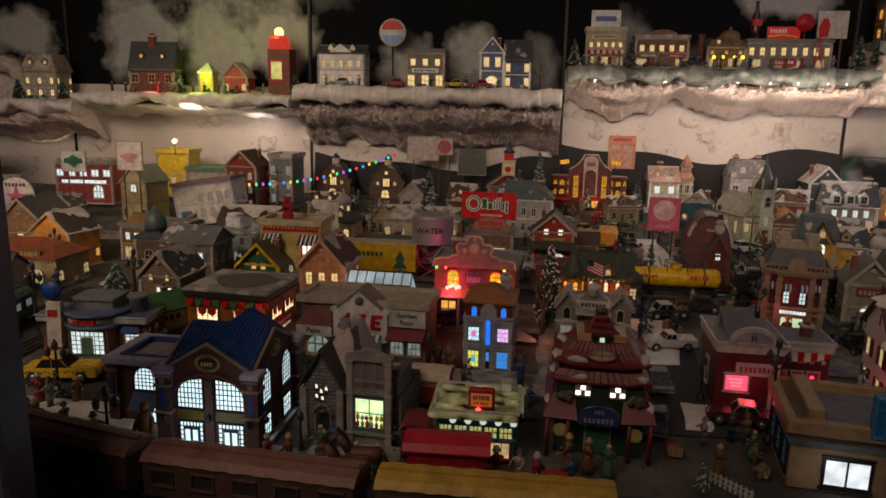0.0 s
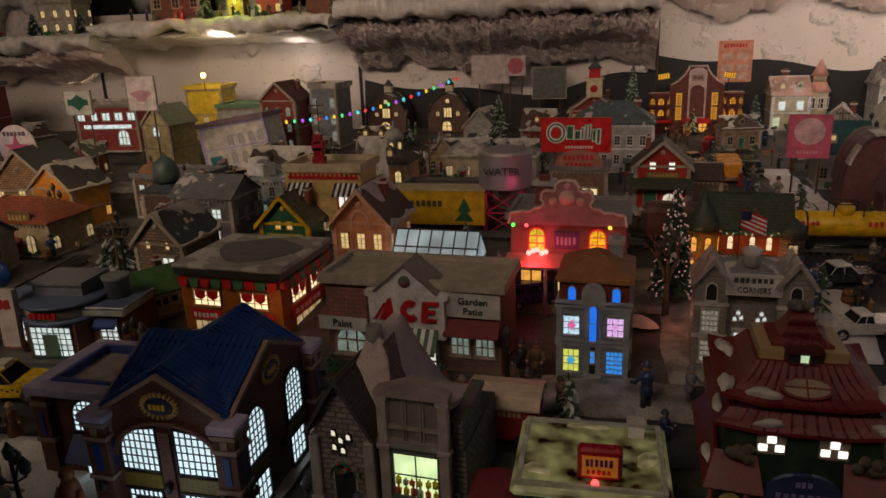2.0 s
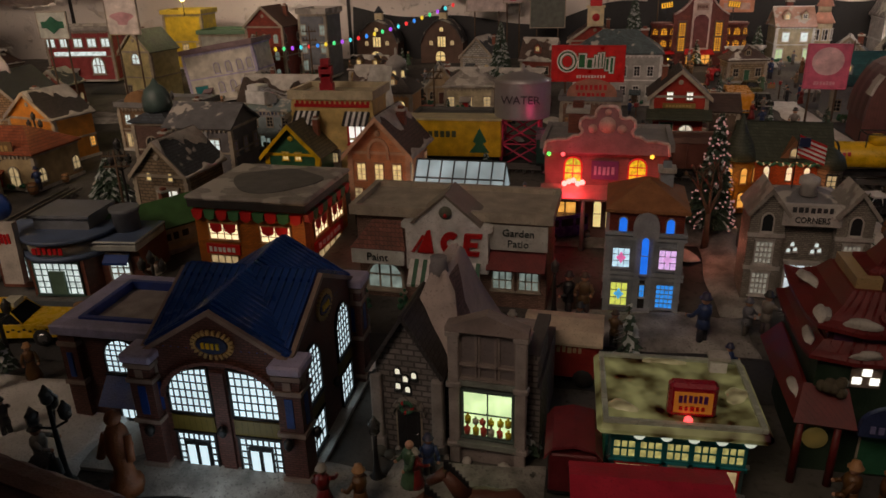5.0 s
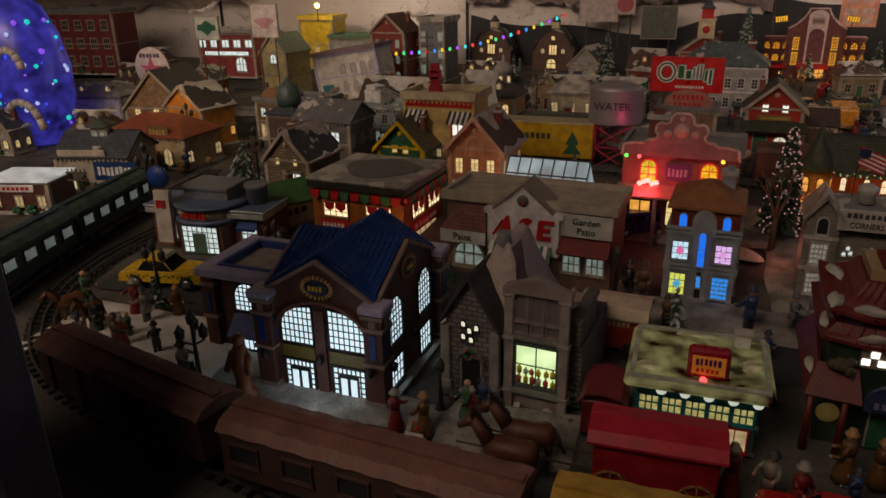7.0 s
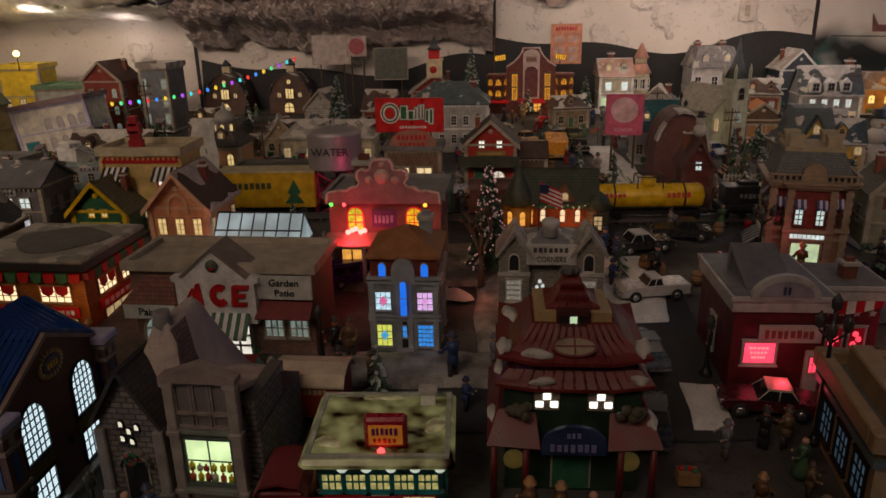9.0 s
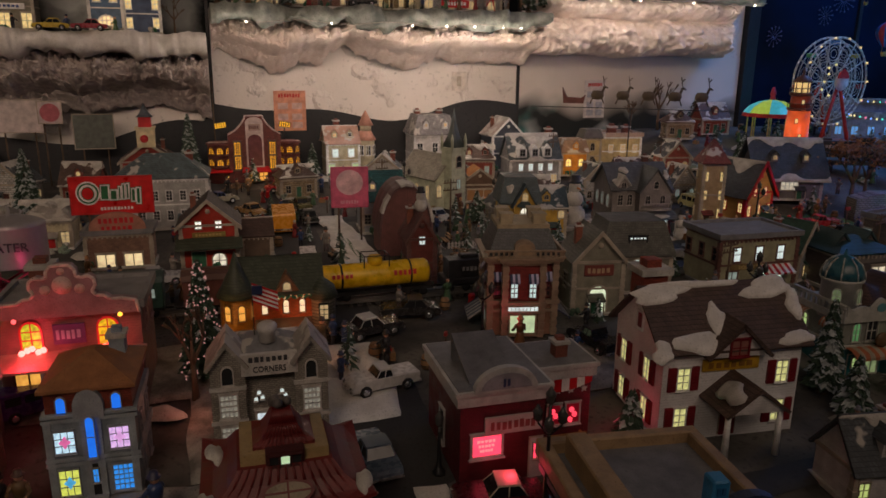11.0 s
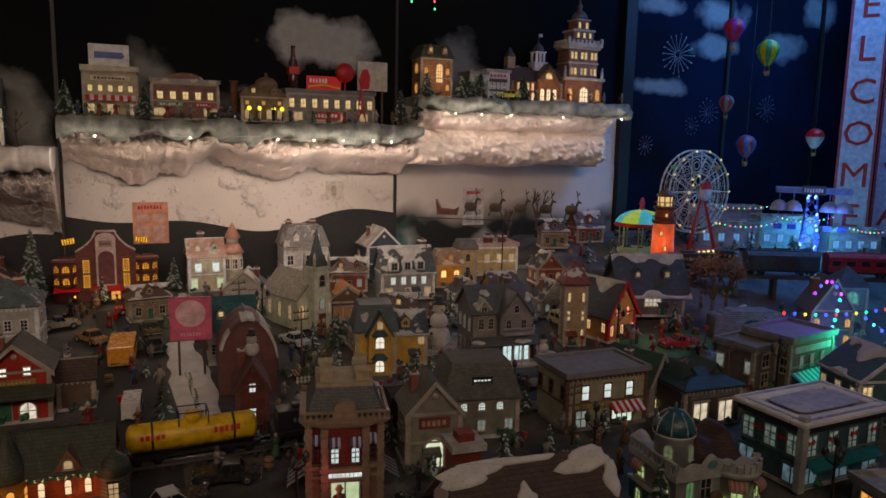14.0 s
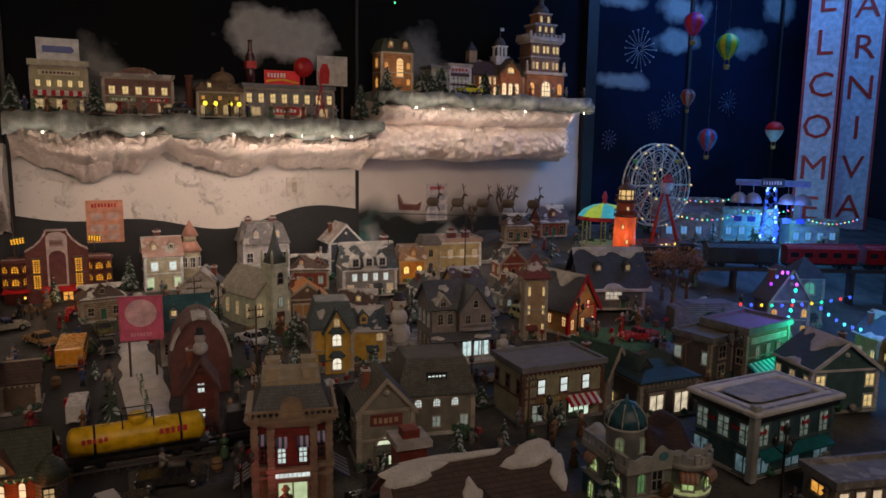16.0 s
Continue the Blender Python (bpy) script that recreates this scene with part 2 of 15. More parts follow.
def sheet(name, x0, x1, y0, y1, step, lift, mat, label, category, ripple=0.0, edge=0.0, seed=1):
    nx, ny = max(2, round((x1 - x0) / step)), max(2, round((y1 - y0) / step))
    bm, rows = mesh(), []
    for j in range(ny + 1):
        row = []
        for i in range(nx + 1):
            u, v = i / nx, j / ny
            x, y = x0 + (x1 - x0) * u, y0 + (y1 - y0) * v
            if edge:
                x += edge * noise.noise((x * 9 + seed, y * 9, seed)) * (1 if i in (0, nx) else 0)
                y += edge * noise.noise((x * 9, y * 9 + seed, -seed)) * (1 if j in (0, ny) else 0)
            rim = 0 if edge and (i in (0, nx) or j in (0, ny)) else 1
            z = ground_z(x, y) + lift * rim + ripple * rim * noise.noise((x * 14, y * 14, 3))
            row.append(bm.verts.new((x, y, z)))
        rows.append(row)
    for a, b in zip(rows, rows[1:]):
        for i in range(nx):
            f = bm.faces.new((a[i], a[i + 1], b[i + 1], b[i]))
            f.smooth = True
    return solo(name, label, category, bm, mat, kind="structure")

sheet("ground", -3.3, 4.3, 0.74, 3.41, 0.06, -0.003, GROUND, "village board covered with dirty grey snow", "ground", 0.003)
bm = mesh()
box(bm, -3.3, 4.3, 0.74, 0.78, 0.0, 0.894)
solo("table_front", "black skirt board of the village table", "table", bm, BLACK, kind="structure")
bm = mesh()
box(bm, -3.6, 4.6, -1.6, 3.6, -0.05, 0.0)
solo("floor", "dark plain floor of the exhibition room", "floor", bm, paint((0.05, 0.048, 0.045), 0.6, scale=4), kind="structure")
# ceiling is out of view, kept pale so lamp light bounces down
bm = mesh()
box(bm, -3.6, 4.6, -1.6, 3.6, 2.9, 2.95)
solo("ceiling", "unseen pale ceiling added over the exhibition room", "ceiling", bm, paint((0.35, 0.33, 0.31), 0.9, scale=4), kind="structure")

def sky_paint():
    """Black and navy painted boards with sprayed white clouds."""
    m, t, N, L, b = nodes_of("painted_sky")
    co = obj_coord(t)
    sep = t.nodes.new("ShaderNodeSeparateXYZ")
    L.new(co, sep.inputs[0])
    wob = math_node(t, "MULTIPLY", math_node(t, "SUBTRACT", noise_node(t, 7, 7, co), 0.5), 1.9)
    total = None
    for cx, cz, rx, rz, a in ((0.95, 1.93, 0.13, 0.1, 1.4), (1.09, 1.915, 0.15, 0.1, 1.4), (-1.922, 1.715, 0.204, 0.225, 1.15), (-1.535, 1.705, 0.213, 0.235, 1.15), (-1.227, 1.707, 0.168, 0.196, 1.15), (-2.543, 1.737, 0.211, 0.123, 1.15), (-0.328, 1.665, 0.121, 0.117, 1.15), (-0.617, 1.624, 0.149, 0.106, 1.15),
                              (-0.35, 1.64, 0.1, 0.15, 0.7), (0.0, 1.62, 0.1, 0.15, 0.5), (0.4, 1.7, 0.13, 0.14, 0.5), (0.7, 1.64, 0.1, 0.1, 0.4), (1.6, 1.86, 0.12, 0.13, 0.5),
                              (2.67, 2.21, 0.14, 0.05, 0.8), (3.05, 2.2, 0.16, 0.07, 0.8), (3.0, 2.03, 0.14, 0.06, 0.7), (2.68, 1.83, 0.18, 0.04, 0.7), (3.74, 2.27, 0.13, 0.09, 0.7),
                              (3.49, 2.07, 0.15, 0.07, 0.6), (2.35, 2.3, 0.2, 0.05, 0.6), (-3.0, 1.85, 0.2, 0.1, 0.6), (-1.0, 1.95, 0.2, 0.1, 0.3)):
        dx = math_node(t, "DIVIDE", math_node(t, "SUBTRACT", sep.outputs[0], cx), rx)
        dz = math_node(t, "DIVIDE", math_node(t, "SUBTRACT", sep.outputs[2], cz), rz)
        d = math_node(t, "ADD", math_node(t, "SQRT", math_node(t, "ADD", math_node(t, "MULTIPLY", dx, dx), math_node(t, "MULTIPLY", dz, dz))), wob)
        s = math_node(t, "MULTIPLY", ramp(t, d, 1.15, 0.55), a)
        total = s if total is None else math_node(t, "MAXIMUM", total, s)
    navy = ramp(t, sep.outputs[0], 2.2, 2.6)
    base = mix_node(t, navy, (0.009, 0.0105, 0.0095), (0.006, 0.012, 0.034))
    base = mix_node(t, ramp(t, noise_node(t, 3, 6, co), 0.4, 0.7), base, (0.007, 0.008, 0.012))
    L.new(mix_node(t, total, base, mix_node(t, noise_node(t, 30, 5, co), (0.3, 0.32, 0.32), (0.5, 0.52, 0.5))), b.inputs["Base Color"])
    b.inputs["Roughness"].default_value = 0.9
    b.inputs["Specular IOR Level"].default_value = 0.08
    return m

SKY = sky_paint()
bm = mesh()
box(bm, -3.5, 4.5, 3.424, 3.5, 0.0, 2.9)
solo("wall_north", "black painted back wall with sprayed white clouds", "wall", bm, SKY, kind="structure")
# west and south walls are out of view, beige to bounce light
for nm, a in (("wall_west", (-3.6, -3.5, -1.6, 3.5)), ("wall_east", (4.5, 4.6, -1.6, 3.5)), ("wall_south", (-3.6, 4.6, -1.7, -1.6))):
    bm = mesh()
    box(bm, *a, 0.0, 2.9)
    solo(nm, "plain wall added to close the room", "wall", bm, paint((0.03, 0.034, 0.05) if nm == "wall_east" else (0.3, 0.27, 0.24), 0.7, scale=3), kind="structure")
bm = mesh()
box(bm, -0.95, -0.565, 0.66, 0.71, 0.0, 2.6)
solo("window_post", "black wooden post at the viewing opening", "post", bm, paint((0.07, 0.062, 0.085), 0.4), kind="structure", bevel=0.004)

# white plaster panels on the back wall
def panel_paint():
    m, t, N, L, b = nodes_of("panel_white")
    co = obj_coord(t)
    n = noise_node(t, 2.2, 5, co)
    col = mix_node(t, ramp(t, n, 0.35, 0.65), (0.6, 0.55, 0.51), (0.78, 0.73, 0.69))
    L.new(mix_node(t, ramp(t, noise_node(t, 60, 3, co), 0.62, 0.75), col, (0.45, 0.42, 0.4)), b.inputs["Base Color"])
    b.inputs["Roughness"].default_value = 0.75
    ridge = noise_node(t, 7, 7, co)
    bump(t, math_node(t, "ADD", ramp(t, ridge, 0.56, 0.64), math_node(t, "MULTIPLY", noise_node(t, 90, 2, co), 0.1)), 0.9, 0.012, b)
    return m

PANEL = panel_paint()
SEAMS = (-3.45, -2.3, -1.078, 0.106, 1.328, 2.44)
for i, (a, b_, top) in enumerate(zip(SEAMS, SEAMS[1:], (1.5, 1.5, 1.5, 1.6, 1.7))):
    bm = mesh()
    box(bm, a + 0.004, b_ - 0.004, 3.412, 3.424, 0.95, top)
    solo("panel_%d" % (i + 1), "white plastered board on the back wall", "wall panel", bm, PANEL, kind="structure")
bm = mesh()
for x in SEAMS[1:-1]:
    box(bm, x - 0.006, x + 0.006, 3.405, 3.423, 0.95, 2.6)
box(bm, 2.44, 2.5, 3.38, 3.423, 0.95, 2.9)
for x in (3.1, 3.75):
    box(bm, x, x + 0.02, 3.41, 3.423, 0.95, 2.9)
solo("trim", "black strips over the joints of the boards", "trim", bm, BLACK, kind="structure")

# painted dark hills along the foot of the panels
HILL = paint((0.02, 0.022, 0.025), 0.7, scale=8)
bm = mesh()
xs = np.linspace(-3.4, 1.326, 110)
def hill(x):
    base = 1.165 + (0.07 if x > 0.106 else 0)
    return base + 0.03 * math.sin(x * 5.2 + 1.0) + 0.018 * math.sin(x * 11 + 2)
pts = [(x, hill(x)) for x in xs if x > -1.07]
plate(bm, [(-1.07, 0.97), (1.324, 0.97)] + pts[::-1], 3.404, 3.411)
solo("painted_hills", "black painted hill outline on the white boards", "backdrop", bm, HILL, kind="structure")

def mist_paint():
    """Black and teal spray fading upwards into the white board."""
    m, t, N, L, b = nodes_of("sprayed_hills")
    co = obj_coord(t)
    sep = N.new("ShaderNodeSeparateXYZ")
    L.new(co, sep.inputs[0])
    wave = math_node(t, "MULTIPLY", noise_node(t, 2.6, 2, co), 0.34)
    high = math_node(t, "SUBTRACT", sep.outputs[2], wave)
    fade = ramp(t, high, 1.03, 1.11)
    swirl = ramp(t, noise_node(t, 5.5, 2, co), 0.5, 0.66)
    dark = mix_node(t, swirl, (0.014, 0.018, 0.018), mix_node(t, ramp(t, noise_node(t, 8, 2, co), 0.45, 0.6), (0.05, 0.15, 0.14), (0.34, 0.36, 0.36)))
    board = mix_node(t, ramp(t, noise_node(t, 2.2, 5, co), 0.35, 0.65), (0.6, 0.55, 0.51), (0.78, 0.73, 0.69))
    L.new(mix_node(t, fade, dark, board), b.inputs["Base Color"])
    b.inputs["Roughness"].default_value = 0.8
    return m

bm = mesh()
plate(bm, [(1.335, 0.97), (2.434, 0.97), (2.434, 1.45), (1.335, 1.45)], 3.404, 3.411)
solo("painted_hills", "dark sprayed hills with pale mist on the boards", "backdrop", bm, mist_paint(), kind="structure")

# ---- ledges of plaster rock on the back wall ----

def ledge(x0, x1, top, lip, foot, out, mat_top, mat_rock, label, seed, lit, gap=0.0, rock_end=0.0, ragged=1.0):
    """A shelf with a snowy lip and a lumpy mass below: top, lip bottom and foot heights, out: its reach from the wall."""
    root = thing("ledge", label, "ledge", (x0 + x1) / 2, 3.4, top, kind="structure")
    ox, oz = (x0 + x1) / 2, top
    nx = int((x1 - x0) / 0.004)
    prof = [(0.0, top), (out * 0.5, top + 0.004), (out * 0.92, top), (out, top - (top - lip) * 0.4), (out * 0.97, lip), (out * 0.75, lip - 0.004), (out * 0.3, lip)]
    bm, rows = mesh(), []
    for i in range(nx + 1):
        x = x0 + (x1 - x0) * i / nx
        row = []
        for j, (o, z) in enumerate(prof):
            w = 0.3 if j in (0, 6) else 1.0
            n = noise.noise((x * 9, j * 0.45, seed)) * 0.034 + noise.noise((x * 26, j * 0.7, seed)) * 0.02 + noise.noise((x * 70, j * 1.7, seed)) * 0.008
            sag = (0.012 if gap else 0.036) * max(-0.35, noise.noise((x * 6.5, seed, 3)) + 0.3 * noise.noise((x * 19, seed, 8))) if j > 2 else 0.0
            row.append(bm.verts.new((x - ox, -max(0.002, o + n * w * (o > 0)), z + n * w * (0.5 if j < 3 else 0.9) - sag * (0.5 if j == 3 else 1) - oz)))
        rows.append(row)
    for a, b_ in zip(rows, rows[1:]):
        for j in range(len(prof) - 1):
            f = bm.faces.new((a[j], a[j + 1], b_[j + 1], b_[j]))
            f.smooth = True
    for r in (rows[0], rows[-1][::-1]):
        bm.faces.new(r[::-1])
    part("snow_lip", bm, mat_top, root)
    bm, rows = mesh(), []
    small = min(1.0, (lip - foot) / 0.14)
    for i in range(nx + 1):
        x = x0 + (x1 - rock_end - x0) * i / nx
        # hanging lobes make the foot uneven; away from them the plaster is only smeared on the board
        lobe = noise.noise((x * 4.2, seed, 7)) + 0.45 * noise.noise((x * 11, seed, 2)) + 0.2 * noise.noise((x * 31, seed, 5))
        f0 = foot - 0.075 * lobe * small * ragged
        thin = 1.0 if not lit else min(1.0, 0.45 + 2.2 * (x - x0))
        row = []
        for j in range(49):
            v = j / 48
            z = lip + 0.012 + (f0 - lip - 0.012) * v
            p = Vector((x, z, seed * 1.7))
            warp = Vector((noise.noise(p * 21), noise.noise(p * 21 + Vector((5, 5, 5))), 0)) * 0.022
            n = 0.0
            if gap:
                # rounded blobs of plaster
                for freq, amp in ((13, 0.05), (29, 0.045), (62, 0.024), (120, 0.01)):
                    d = noise.voronoi(Vector((x * freq, z * freq * 1.1, seed + freq)) + warp * freq * 0.5)[0]
                    n += amp * (0.5 - d[0])
            else:
                for freq, amp in ((10, 0.04), (22, 0.05), (48, 0.034), (100, 0.016)):
                    d = noise.voronoi(Vector((x * freq, z * freq * 1.25, seed + freq)) + warp * freq)[0]
                    n += 0.68 * amp * small * (min(1.0, (d[1] - d[0]) * 2.2) ** 0.7 - 0.55 + 0.5 * (0.4 - d[0]))
                n += 0.012 * (0.35 - abs(noise.noise((x * 38, z * 70, seed)))) * small
            bulge = (0.5 + 0.32 * math.sin(math.pi * min(1, v * 1.5))) * out * thin
            tail = max(0.0, (v - 0.5) / 0.5)
            if gap:
                # two rolls of plaster, one above the other, with a dark joint between them
                s = v / gap if v < gap else (v - gap) / (1 - gap)
                bulge = out * (0.35 + 0.52 * max(0.0, math.sin(math.pi * min(1, s * 0.9))) ** 0.6) if v < gap else out * (0.25 + 0.55 * max(0.0, math.sin(math.pi * min(1, s * 0.92 + 0.03))) ** 0.35)
                if x1 - rock_end - x < 0.03:
                    bulge *= 0.8 + 0.2 * max(0.0, (x1 - rock_end - x) / 0.03) ** 0.5
                tail = 0.0
            bulge *= 1 - 0.72 * tail ** 1.3
            o = bulge + n * (1 - 0.5 * tail) if j < 48 else 0.004
            row.append(bm.verts.new((x - ox + 0.006 * noise.noise(p * 37), -max(0.004, o), z + (0.0 if gap else 0.3) * n - oz)))
        rows.append(row)
    for a, b_ in zip(rows, rows[1:]):
        for j in range(48):
            f = bm.faces.new((a[j], a[j + 1], b_[j + 1], b_[j]))
            f.smooth = bool(gap) or j % 3 == 0
    for r in (rows[0], rows[-1][::-1]):
        bm.faces.new(r[::-1])
    part("rock_face", bm, mat_rock, root)
    return root

def bulb_string(x0, x1, z, y, spots, watts, seed):
    root = thing("bulb_string", "string of small warm white bulbs under the ledge", "string lights", (x0 + x1) / 2, y, z)
    bm = mesh()
    ox = (x0 + x1) / 2
    pts = [(x - ox, 0, 0.006 * math.sin(x * 20)) for x in np.linspace(x0, x1, 26)]
    for a, b_ in zip(pts, pts[1:]):
        rod(bm, a, b_, 0.0012, 5)
    part("wire", bm, paint((0.3, 0.28, 0.25)), root)
    for x in spots:
        bm = mesh()
        ball(bm, (x - ox, -0.004, -0.004), 0.003, 0, 8)
        part("bulb", bm, glow((1.0, 0.85, 0.62), 14, 0.0), root, "lit warm white bulb")
        lamp("POINT", x, y - 0.06, z - (0.085 if seed == 1 else 0.03), watts * 1.75, (1.0, 0.79, 0.64), 0.008)

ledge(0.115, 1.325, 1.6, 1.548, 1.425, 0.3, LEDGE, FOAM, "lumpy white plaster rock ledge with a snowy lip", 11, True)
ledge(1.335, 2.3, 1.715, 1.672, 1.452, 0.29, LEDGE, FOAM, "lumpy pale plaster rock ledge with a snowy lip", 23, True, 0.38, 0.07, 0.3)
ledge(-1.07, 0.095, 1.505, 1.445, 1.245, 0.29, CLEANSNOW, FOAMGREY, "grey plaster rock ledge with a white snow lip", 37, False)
ledge(-2.1, -1.085, 1.462, 1.415, 1.36, 0.3, CLEANSNOW, CLEANSNOW, "thick white snow ledge on the wall", 41, False)
ledge(-3.4, -2.11, 1.42, 1.37, 1.24, 0.3, CLEANSNOW, FOAM, "white snow ledge over tan plaster rock", 53, False)
bulb_string(0.2, 1.3, 1.548, 3.085, (0.222, 0.5, 0.78, 0.905, 1.01, 1.12, 1.19), 0.32, 1)
bulb_string(1.36, 2.28, 1.658, 3.1, (1.45, 1.56, 1.69, 1.93, 2.22), 0.19, 2)
bulb_string(-1.6, -1.5, 1.4, 3.2, (-1.545,), 0.25, 3)
# two unseen warm lamps added at the left ledges, without bulbs
lamp("POINT", -2.45, 3.28, 1.3, 0.25, WARM, 0.02)
lamp("POINT", -1.3, 3.3, 1.33, 0.2, (1.0, 0.8, 0.7), 0.02)

# ---- building kit ----
SIDES = {"f": 0, "r": 90, "b": 180, "l": -90}
WIN = {}

def outline(w, h, arch, n=9):
    if arch == 1:
        r = w / 2
        return [(-r, 0), (r, 0)] + [(r * math.cos(a), h - r + r * math.sin(a)) for a in np.linspace(0, math.pi, n)]
    if arch == 2:
        return [(-w / 2, 0), (w / 2, 0), (w / 2, h * 0.7), (0, h), (-w / 2, h * 0.7)]
    return [(-w / 2, 0), (w / 2, 0), (w / 2, h), (-w / 2, h)]

def window_meshes(w, h, arch, nx, ny, frame_mat, pane_mat, bar=None):
    key = (round(w, 4), round(h, 4), arch, nx, ny, frame_mat.name, pane_mat.name, bar)
    if key not in WIN:
        bar = bar or min(w, h) * 0.07
        o = bar * 1.6
        inner = outline(w, h, arch)
        outer = [(x * (w + 2 * o) / w, z * (h + 2 * o) / h - o) for x, z in inner]
        bm = mesh()
        k = len(inner)
        y0, y1 = -0.0028, 0.0006
        vi = [[bm.verts.new((x, y, z)) for x, z in inner] for y in (y0, y1)]
        vo = [[bm.verts.new((x, y, z)) for x, z in outer] for y in (y0, y1)]
        for i in range(k):
            j = (i + 1) % k
            bm.faces.new((vo[0][i], vo[0][j], vi[0][j], vi[0][i]))
            bm.faces.new((vi[0][i], vi[0][j], vi[1][j], vi[1][i]))
            bm.faces.new((vo[0][j], vo[0][i], vo[1][i], vo[1][j]))
        for i in range(1, nx):
            x = -w / 2 + w * i / nx
            top = h if arch == 0 else (h - w / 2 + math.sqrt(max(0, (w / 2) ** 2 - x * x)) if arch == 1 else h * (0.7 + 0.3 * (1 - abs(x) / (w / 2))))
            box(bm, x - bar / 2, x + bar / 2, -0.002, 0.0, 0, top)
        for i in range(1, ny):
            z = h * i / ny
            half = w / 2
            if arch == 1 and z > h - w / 2:
                half = math.sqrt(max(0, (w / 2) ** 2 - (z - h + w / 2) ** 2))
            elif arch == 2 and z > h * 0.7:
                half = w / 2 * (1 - z / h) / 0.3
            box(bm, -half, half, -0.0019, 0.0, z - bar / 2, z + bar / 2)
        e = w / 2 + o
        box(bm, -e - bar, e + bar, -0.0045, 0.0, -o - bar, -o)
        if arch == 0:
            box(bm, -e - bar * 0.6, e + bar * 0.6, -0.004, 0.0, h + o, h + o + bar)
        f = bpy.data.meshes.new("window")
        bm.to_mesh(f)
        bm.free()
        f.materials.append(frame_mat)
        bm = mesh()
        plate(bm, inner, -0.0009, 0.0004)
        p = bpy.data.meshes.new("pane")
        bm.to_mesh(p)
        bm.free()
        p.materials.append(pane_mat)
        WIN[key] = (f, p)
    return WIN[key]

def window(parent, m, w, h, pane, frame_mat=TRIM, arch=0, nx=2, ny=2, name="window", bar=None):
    f, p = window_meshes(w, h, arch, nx, ny, frame_mat, pane, bar)
    ob = part(name, f, None, parent, "", m)
    part("pane", p, None, ob)
    return ob

def on_side(side, u, z, w, d):
    """The place on a side wall of a w by d building: u along the wall from its middle, z up."""
    a = SIDES[side]
    return pose(0, 0, 0, 0, 0, a) @ pose(u, -(d if side in "fb" else w) / 2, z)

def snow_blob(w, h, seed, thick=0.005):
    """A rounded uneven patch of snow in the xy plane."""
    rnd = random.Random(seed)
    bm, n = mesh(), 16
    ph = [rnd.uniform(0, 6.28) for _ in range(4)]
    rad = [1 + 0.22 * math.sin(2 * a + ph[0]) + 0.15 * math.sin(3 * a + ph[1]) + 0.1 * math.sin(5 * a + ph[2]) for a in np.linspace(0, 2 * math.pi, n, endpoint=False)]
    rings = []
    for s, z in ((1.0, -0.001), (0.93, thick * 0.65), (0.7, thick)):
        rings.append([bm.verts.new((w / 2 * s * rad[i] * math.cos(2 * math.pi * i / n) / 1.2, h / 2 * s * rad[i] * math.sin(2 * math.pi * i / n) / 1.2, z)) for i in range(n)])
    for a, b_ in zip(rings, rings[1:]):
        for i in range(n):
            bm.faces.new((a[i], a[(i + 1) % n], b_[(i + 1) % n], b_[i])).smooth = True
    bm.faces.new(rings[-1]).smooth = True
    return bm

def roof_snow(parent, planes, n, seed):
    """Snow lying on roof planes, thick at the ridge and with a wavy lower edge; planes: origin, along and up vectors."""
    cover = min(0.5, 0.02 + 0.08 * n)
    for k, (o, a, u) in enumerate(planes[:2]):
        o, a, u = Vector(o), Vector(a), Vector(u)
        nrm = a.cross(u).normalized()
        for strip in range(2 if n > 1 else 1):
            bm, rows, nx = mesh(), [], 18
            for i in range(nx + 1):
                s = i / nx
                w = noise.noise((s * 3.1, seed * 3.7 + k, strip)) + 0.5 * noise.noise((s * 8.3, seed * 1.3, k + strip))
                top, low = (1.0, max(0.04, min(0.95, 1 - cover + 0.5 * w))) if strip == 0 else (max(0.05, min(0.3, 0.07 + 0.2 * w)), -0.02)
                row = []
                for j in range(5):
                    v = top + (low - top) * j / 4
                    lift = (0.0005, 0.0028, 0.0042, 0.0034, 0.0004)[j] if strip else (0.003, 0.0036, 0.0036, 0.003, 0.0004)[j]
                    lift *= 0.2 if i in (0, nx) else 1
                    row.append(bm.verts.new(o + a * s + u * v + nrm * lift))
                rows.append(row)
            for p, q in zip(rows, rows[1:]):
                for j in range(4):
                    bm.faces.new((p[j + 1], q[j + 1], q[j], p[j])).smooth = True
            part("snow_cover" if strip == 0 else "eave_snow", bm, SNOW, parent)

